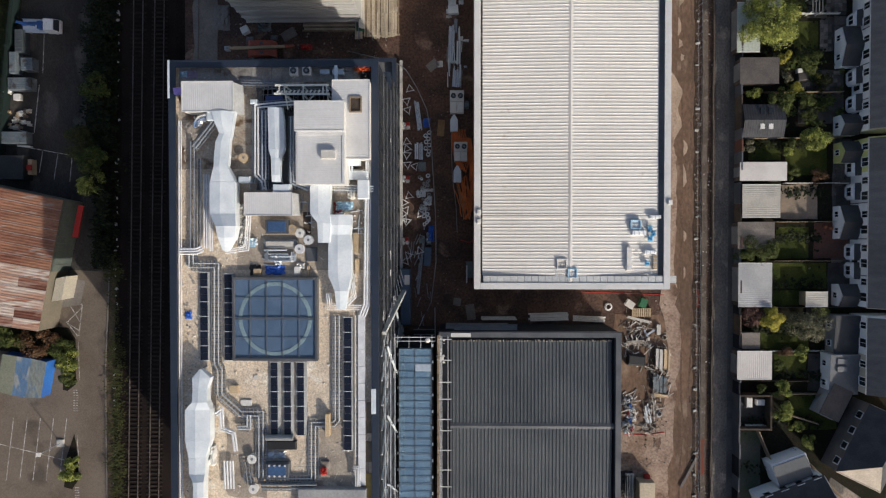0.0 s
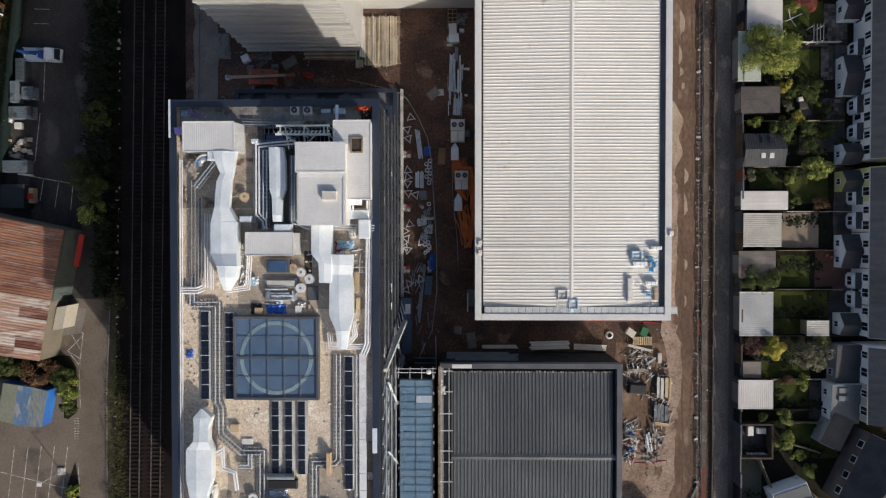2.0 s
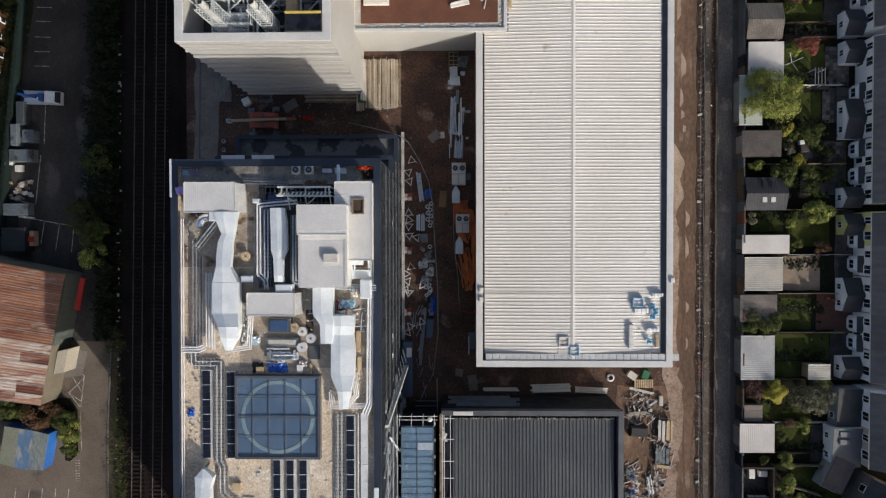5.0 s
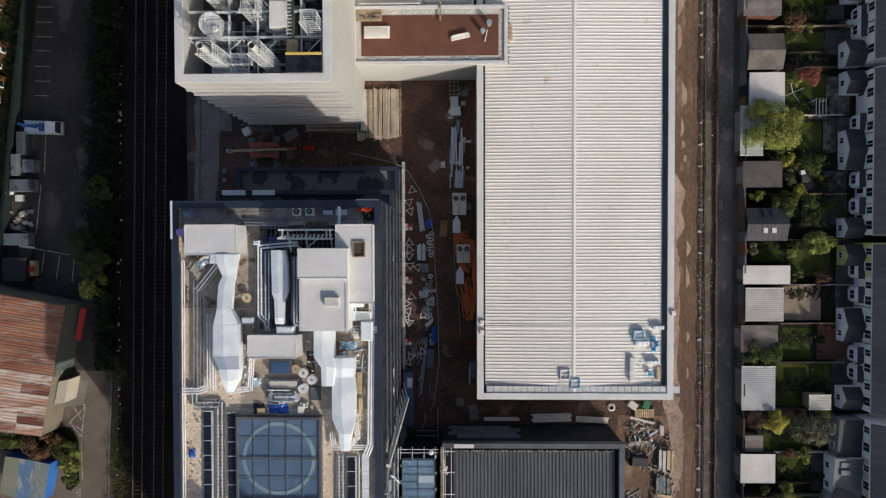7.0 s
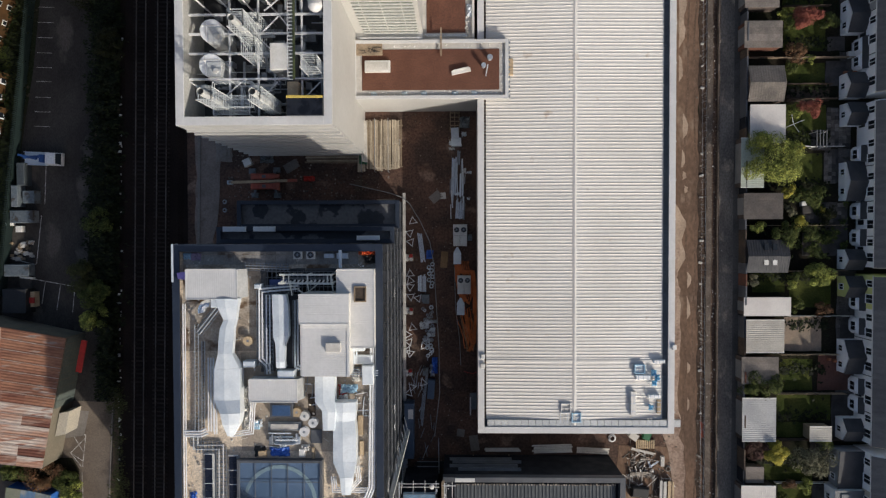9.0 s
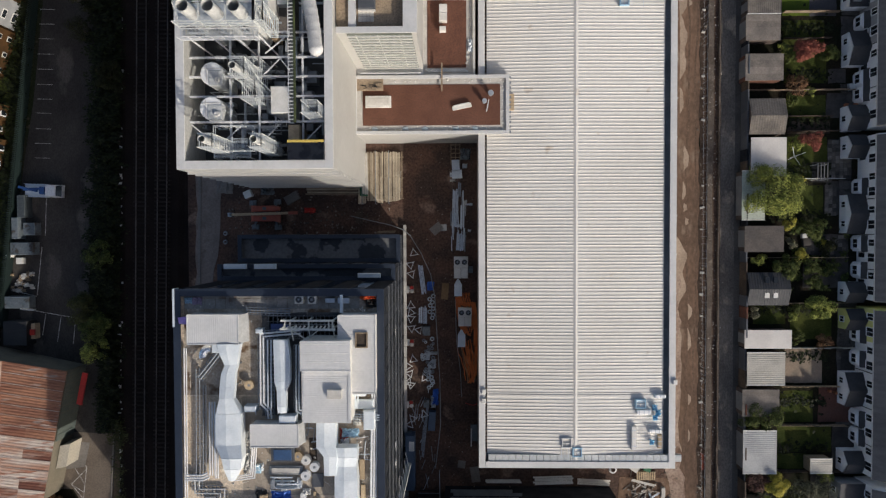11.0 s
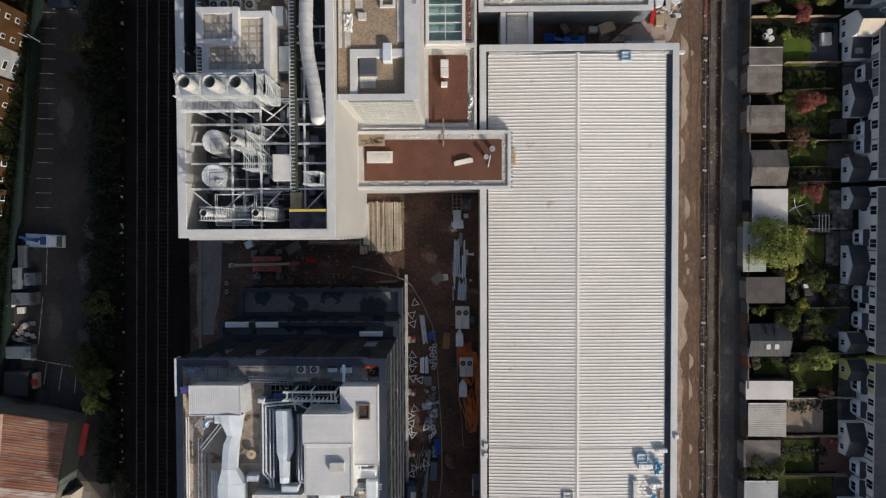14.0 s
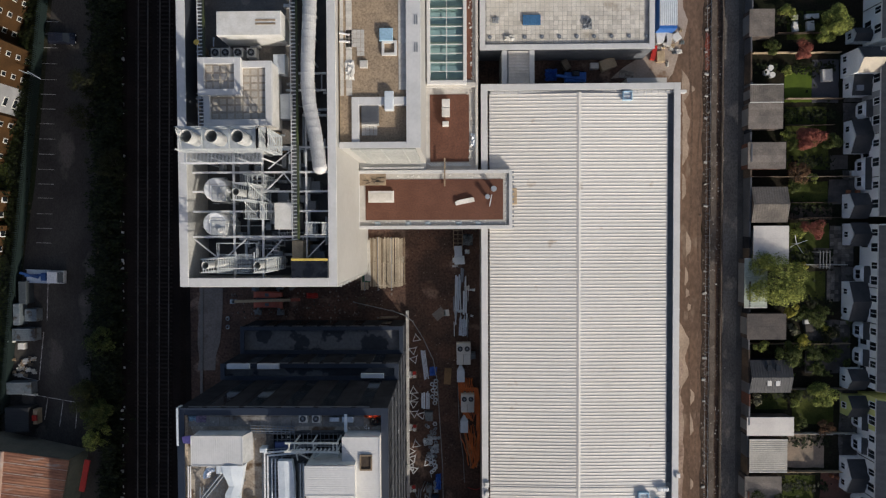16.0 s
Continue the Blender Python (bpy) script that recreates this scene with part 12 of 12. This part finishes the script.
for k in range(2600):
    y = rng.uniform(-4.46, 92)
    xc = -53.04 + (y - 15.67) * 0.018
    near = max(0.0, min(1.0, (12 - y) / 8))
    px_, py_, pz = xc - 1.1 + 0.7 * near + rng.gauss(0, 1.15 - 0.5 * near), y, abs(rng.gauss(0.8, 0.8))
    s = rng.uniform(0.5, 1.0)
    for q_ in range(16):
        d = Vector((rng.gauss(0, 1), rng.gauss(0, 1), rng.gauss(0, 0.8))).normalized() * s * rng.uniform(0.4, 1)
        a = rng.uniform(0, 6.28)
        L = rng.uniform(0.14, 0.3)
        t = rng.uniform(-0.15, 0.15)
        add(g, [(px_ + d.x + L * math.cos(a + u), py_ + d.y + L * 0.6 * math.sin(a + u), max(0.05, pz + d.z + t * math.cos(u))) for u in (0, 1.4, 3.14, 4.6)], [(0, 1, 2, 3)])
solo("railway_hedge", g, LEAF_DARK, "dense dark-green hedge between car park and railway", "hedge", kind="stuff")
g = geo()
for k in range(420):
    y = rng.uniform(-48, -3.08)
    if -17 < y < -7 and rng.random() < 0.75:
        continue
    px_, pz = -52.1 + rng.gauss(0, 0.55), abs(rng.gauss(0.6, 0.55))
    for q_ in range(12):
        a = rng.uniform(0, 6.28)
        L = rng.uniform(0.1, 0.24)
        ox, oy = rng.gauss(0, 0.35), rng.gauss(0, 0.5)
        add(g, [(px_ + ox + L * math.cos(a + u), y + oy + L * 0.5 * math.sin(a + u), 0.06 + pz + rng.uniform(0, 0.1)) for u in (0, 1.4, 3.14, 4.6)], [(0, 1, 2, 3)])
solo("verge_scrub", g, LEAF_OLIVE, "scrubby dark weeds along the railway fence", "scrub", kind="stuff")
g = geo()
for k in range(900):
    y = rng.uniform(8.36, 95)
    f = (y - 38.07) / (77.52 - 38.07)
    xf = -67.54 + (-62.81 - -67.54) * f
    px_, pz = xf - abs(rng.gauss(0, 1.6)) - 0.4, abs(rng.gauss(0.5, 0.6))
    for q_ in range(14):
        d = Vector((rng.gauss(0, 1), rng.gauss(0, 1), rng.gauss(0, 0.8))).normalized() * rng.uniform(0.2, 0.8)
        a = rng.uniform(0, 6.28)
        L = rng.uniform(0.14, 0.3)
        add(g, [(px_ + d.x + L * math.cos(a + u), y + d.y + L * 0.6 * math.sin(a + u), max(0.05, pz + d.z)) for u in (0, 1.4, 3.14, 4.6)], [(0, 1, 2, 3)])
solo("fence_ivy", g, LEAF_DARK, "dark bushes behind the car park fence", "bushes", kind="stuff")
# car park fence
fn = thing("palisade_fence", "dark green steel fence along the car park", "fence")
FENCE_GREEN = mat("dark_green_steel", (0.01, 0.022, 0.02), (0.014, 0.028, 0.024), 0.7)
g = geo()
box(g, -0.05, -0.05, 0, 0.05, 0.05, 2.35)
paling_mesh = mesh_of("paling", g, FENCE_GREEN)
fa, fb = Vector((-70.46, 12.02)), Vector((-61.97, 82.73))
fm = Vector((-67.54, 38.05))
for a, b in ((fa, fm), (fm, fb)):
    L = (b - a).length
    n = int(L / 2.6)
    for k in range(n):
        p, q2 = a.lerp(b, k / n), a.lerp(b, (k + 1) / n)
        g = geo()
        beam(g, (p.x, p.y, 1.9), (q2.x, q2.y, 1.9), 0.05, 0.1)
        beam(g, (p.x, p.y, 0.9), (q2.x, q2.y, 0.9), 0.05, 1.5)
        part("panel", g, FENCE_GREEN, fn)
        for i in range(9):
            v = p.lerp(q2, i / 9)
            s = new("paling", paling_mesh)
            s.location = (v.x, v.y, 0.1)
            s.parent = fn
        g = geo()
        box(g, p.x - 0.08, p.y - 0.08, 0.05, p.x + 0.08, p.y + 0.08, 2.6)
        part("post", g, FENCE_GREEN, fn)


# vehicles
def wheel_at(parent, x, y, z, r=0.36):
    wl = new("wheel", None)
    wl.parent = parent
    wl.location = (x, y, z)
    g = geo()
    tube(g, (0, -0.12, 0), (0, 0.12, 0), r, n=14)
    part("tyre", g, TYRE, wl)
    g = geo()
    tube(g, (0, -0.13, 0), (0, 0.13, 0), r * 0.55, n=10)
    part("rim", g, GALV, wl)


p = -63.46, 33.7
tk = thing("flatbed_truck", "white-cabbed flatbed truck with blue crane on its deck", "truck", at=(*p, 0.06), turn=-2)
g = geo()
loft(g, [[(1.0, -1.0, 0.5), (3.1, -1.0, 0.5), (3.1, 1.0, 0.5), (1.0, 1.0, 0.5)], [(1.0, -1.0, 1.4), (3.15, -1.0, 1.25), (3.15, 1.0, 1.25), (1.0, 1.0, 1.4)], [(1.05, -0.9, 2.2), (2.5, -0.85, 2.2), (2.5, 0.85, 2.2), (1.05, 0.9, 2.2)]])
part("cab", g, CAR_WHITE, tk)
g = geo()
loft(g, [[(2.62, -0.8, 2.05), (3.12, -0.9, 1.35), (3.14, -0.9, 1.4), (2.64, -0.8, 2.1)], [(2.62, 0.8, 2.05), (3.12, 0.9, 1.35), (3.14, 0.9, 1.4), (2.64, 0.8, 2.1)]])
part("windscreen", g, WINDOW_GLASS, tk)
g = geo()
box(g, -3.0, -1.05, 0.85, 0.9, 1.05, 1.0, 0.02)
for y in (-1.05, 1.0):
    box(g, -3.0, y, 1.0, 0.9, y + 0.05, 1.3)
part("deck", g, GALV_LIGHT, tk)
g = geo()
beam(g, (-2.8, 0.1, 1.5), (0.6, 0.3, 1.7), 0.4)
beam(g, (-3.8, 0.5, 1.3), (-0.5, -0.1, 1.9), 0.35)
box(g, -0.2, -0.6, 1.0, 0.6, 0.6, 1.9, 0.1)
part("crane", g, mat("dark_crane_blue", (0.02, 0.07, 0.22), (0.02, 0.06, 0.18), 0.5), tk)
for x in (-2.0, 2.2):
    for y in (-0.85, 0.85):
        wheel_at(tk, x, y, 0.36)
p = -60.18, 71.15
cr = thing("dark_car", "dark blue estate car parked at the bay line", "car", at=(*p, 0.06), turn=-2)
g = geo()
loft(g, [[(-2.1, -0.85, 0.3), (2.1, -0.85, 0.3), (2.1, 0.85, 0.3), (-2.1, 0.85, 0.3)], [(-2.15, -0.88, 0.85), (2.15, -0.85, 0.75), (2.15, 0.85, 0.75), (-2.15, 0.88, 0.85)], [(-2.0, -0.82, 1.0), (1.4, -0.82, 0.95), (1.4, 0.82, 0.95), (-2.0, 0.82, 1.0)], [(-1.7, -0.66, 1.48), (0.5, -0.66, 1.48), (0.5, 0.66, 1.48), (-1.7, 0.66, 1.48)]])
part("body", g, CAR_DARK, cr)
g = geo()
loft(g, [[(0.56, -0.62, 1.44), (1.36, -0.74, 1.0), (1.4, -0.74, 1.02), (0.6, -0.62, 1.47)], [(0.56, 0.62, 1.44), (1.36, 0.74, 1.0), (1.4, 0.74, 1.02), (0.6, 0.62, 1.47)]])
part("windscreen", g, WINDOW_GLASS, cr)
for y in (-0.65, 0.45):
    g = geo()
    box(g, 2.0, y, 0.55, 2.18, y + 0.25, 0.75)
    part("headlight", g, OFF_WHITE, cr)
for x in (-1.35, 1.4):
    for y in (-0.78, 0.78):
        wheel_at(cr, x, y, 0.32, 0.32)


# skips, containers and rubbish along the fence
def skip(r, label, m, h=1.6, lid=True):
    b = thing("steel_container", label, "container", "containers by the fence")
    g = geo()
    box(g, r[0], r[1], 0.06, r[2], r[3], h, 0.05)
    part("body", g, m, b)
    n = 7
    for k in range(n):
        g = geo()
        y = r[1] + 0.15 + (r[3] - r[1] - 0.3) * k / (n - 1)
        box(g, r[0] + 0.1, y - 0.05, h, r[2] - 0.1, y + 0.05, h + 0.06)
        part("rib", g, m, b)


skip((-68.66, 23.54, -64.95, 25.52), "grey-blue steel container with ribbed lid", BIN_GREY)
skip((-69.77, 15.04, -65.78, 16.94), "grey-blue steel container with ribbed lid", BIN_GREY)
skip((-66.53, 26.66, -64.64, 28.63), "grey steel bin with open frame", BIN_GREY)
skip((-67.24, 29.46, -66.01, 33.03), "long dark steel container by the fence", mat("dark_container", (0.05, 0.06, 0.065), (0.07, 0.08, 0.085), 0.6), 1.9)
skip((-68.19, 26.09, -67.14, 29.48), "long grey steel container by the fence", BIN_GREY, 1.9)
skip((-69.56, 9.24, -65.8, 13.09), "dark-roofed steel store by the bay lines", mat("near_black_steel", (0.02, 0.02, 0.022), (0.03, 0.03, 0.03), 0.7), 2.3)
crate("pallet_box", "tan box with red band beside the store", "box", (-65.88, 11.34), 1.5, 2.4, 1.2, PLY)
crate("red_band", "red strapped pack on a tan box", "pack", (-65.67, 11.22), 1.2, 0.9, 0.3, RED, 0, 1.26)
crate("white_cube", "white cube bag among rubbish", "bag", (-67.72, 22.57), 1.0, 1.0, 0.9, OFF_WHITE)
crate("white_box", "pale crate by the containers", "crate", (-69.36, 23.48), 1.2, 0.8, 0.8, OFF_WHITE, 40)
crate("white_barrier", "white barrier rail across the bays", "barrier", (-66.83, 14.76), 2.2, 0.3, 0.6, OFF_WHITE, -6)
rng = random.Random(29)
for i in range(26):
    crumple("heap of torn packaging and timber", -67.66 + rng.uniform(-1.8, 1.8), 19.16 + rng.uniform(-1.4, 1.4), 0.06 + rng.uniform(0, 0.12), (rng.uniform(0.4, 1.0), rng.uniform(0.3, 0.7)), (PLY, PAVER_PALE, OFF_WHITE, TIMBER)[i % 4], 700 + i, "packaging", "torn_wrapper", 0.4)
lp = thing("lamp_post", "slim street lamp post over the car park", "street lamp")
p = -61.68, -33.38
g = geo()
box(g, p[0] - 0.6, p[1] - 0.6, 0.06, p[0] + 0.6, p[1] + 0.6, 0.3, 0.05)
part("plinth", g, PAVER_PALE, lp)
g = geo()
tube(g, (*p, 0.3), (*p, 5.5), 0.08, 0.05, n=8)
part("pole", g, GALV, lp)
g = geo()
box(g, p[0] - 0.35, p[1] - 0.3, 5.5, p[0] + 0.35, p[1] + 0.3, 5.65, 0.04)
part("lamp_head", g, OFF_WHITE, lp)

# ---- brick apartments beyond the fence ----
ap = thing("apartment_building", "orange-brick apartment building with white bays", "apartments")
AZH = 8.8
pts = [(-64.85, 85.48), (-65.21, 77.55), (-67.81, 70.48), (-64.95, 68.94), (-66.62, 63.08), (-66.82, 62.46), (-68.26, 59.17), (-67.91, 58.63), (-70.44, 51.57)]
# white bays take grey render, which puts their shade into the colour
sg_m = (BRICK_WALL, BRICK_WALL, BRICK_WALL, BRICK_WALL, RENDER_GREY, RENDER_GREY, BRICK_WALL, BRICK_WALL)
for k in range(len(pts) - 1):
    (ax, ay), (bx, by) = pts[k], pts[k + 1]
    g = geo()
    prism(g, [(ax, ay), (ax - 14, ay + 1.5), (bx - 14, by + 1.5), (bx, by)], 0, AZH)
    part("wall", g, sg_m[k], ap)
    d = Vector((bx - ax, by - ay))
    L = d.length
    d.normalize()
    n = Vector((-d.y, d.x)) if -d.y > 0 else Vector((d.y, -d.x))
    if n.x < 0:
        n = -n
    cols = max(1, int(L / 2.3)) if L > 1.8 and k != 2 else 0
    for c in range(cols):
        for z in (1.3, 3.4, 5.5, 7.6):
            s0 = (c + 0.5) * L / cols
            cx, cy = ax + d.x * s0, ay + d.y * s0
            wn_ = new("window", None)
            wn_.parent = ap
            for nm, m, w_, h_, o in (("window_frame", OFF_WHITE, 0.8 if k != 5 else 1.5, 0.9, 0.04), ("pane", WINDOW_GLASS, 0.56 if k != 5 else 1.2, 0.66, 0.08)):
                g = geo()
                beam(g, (cx - d.x * w_ / 2 + n.x * o / 2, cy - d.y * w_ / 2 + n.y * o / 2, z), (cx + d.x * w_ / 2 + n.x * o / 2, cy + d.y * w_ / 2 + n.y * o / 2, z), o * 2, h_)
                part(nm, g, m, wn_)
    g = geo()
    prism(g, [(ax + 0.2, ay), (ax - 14, ay + 1.5), (bx - 14, by + 1.5), (bx + 0.2, by)], AZH, AZH + 0.25)
    part("roof", g, FELT, ap)
g = geo()
(ax, ay), (bx, by) = pts[0], pts[1]
prism(g, [(ax + 0.03, ay), (ax - 13, ay + 1.5), (bx - 13, by + 1.5), (bx + 0.06, by - 0.05)], 4.6, AZH - 0.02)
part("render_band", g, RENDER_GREY, ap, "white rendered upper storeys")
for (t_, a, b, lb) in ((1, (-68.96, 47.17), (-70.36, 42.49), "brick apartment wing with white windows"), (2, (-69.46, 41.76), (-70.67, 37.07), "brick apartment wing with pale bay")):
    w_ = thing("apartment_wing", lb, "apartments", "apartment wings")
    g = geo()
    prism(g, [a, (a[0] - 12, a[1] + 2), (b[0] - 12, b[1] + 1), b], 0, 6.2)
    part("wall", g, BRICK_WALL, w_)
    g = geo()
    prism(g, [(a[0] + 0.15, a[1]), (a[0] - 12, a[1] + 2), (b[0] - 12, b[1] + 1), (b[0] + 0.15, b[1])], 6.2, 6.45)
    part("roof", g, FELT, w_)
    for k in range(2):
        for z in (1.6, 4.4):
            f = (k + 0.5) / 2
            cx, cy = a[0] + (b[0] - a[0]) * f, a[1] + (b[1] - a[1]) * f
            for nm, m, s_, o in (("window_frame", RENDER_WHITE, 0.6, 0.06), ("pane", WINDOW_GLASS, 0.45, 0.1)):
                g = geo()
                box(g, cx - 0.1, cy - s_, z - s_, cx + o, cy + s_, z + s_)
                part(nm, g, m, w_)
g = geo()
tube(g, (-61.37, 63.97, 4.2), (-63.15, 65.08, 4.6), 0.06, n=6)
tube(g, (-64.54, 65.31, 0.05), (-64.54, 65.31, 4.4), 0.07, n=6)
solo("street_lamp", g, GALV, "slim lamp post with bent arm by the apartments", "street lamp")
sheet("apartment_lawn", [(-65.9, 84.54), (-62.47, 84.5), (-67.72, 38.05), (-70.65, 12.02), (-80.5, 12.04), (-80.2, 50.84)], 0.04, GRASS, "dark green bank behind the fence", "lawn")
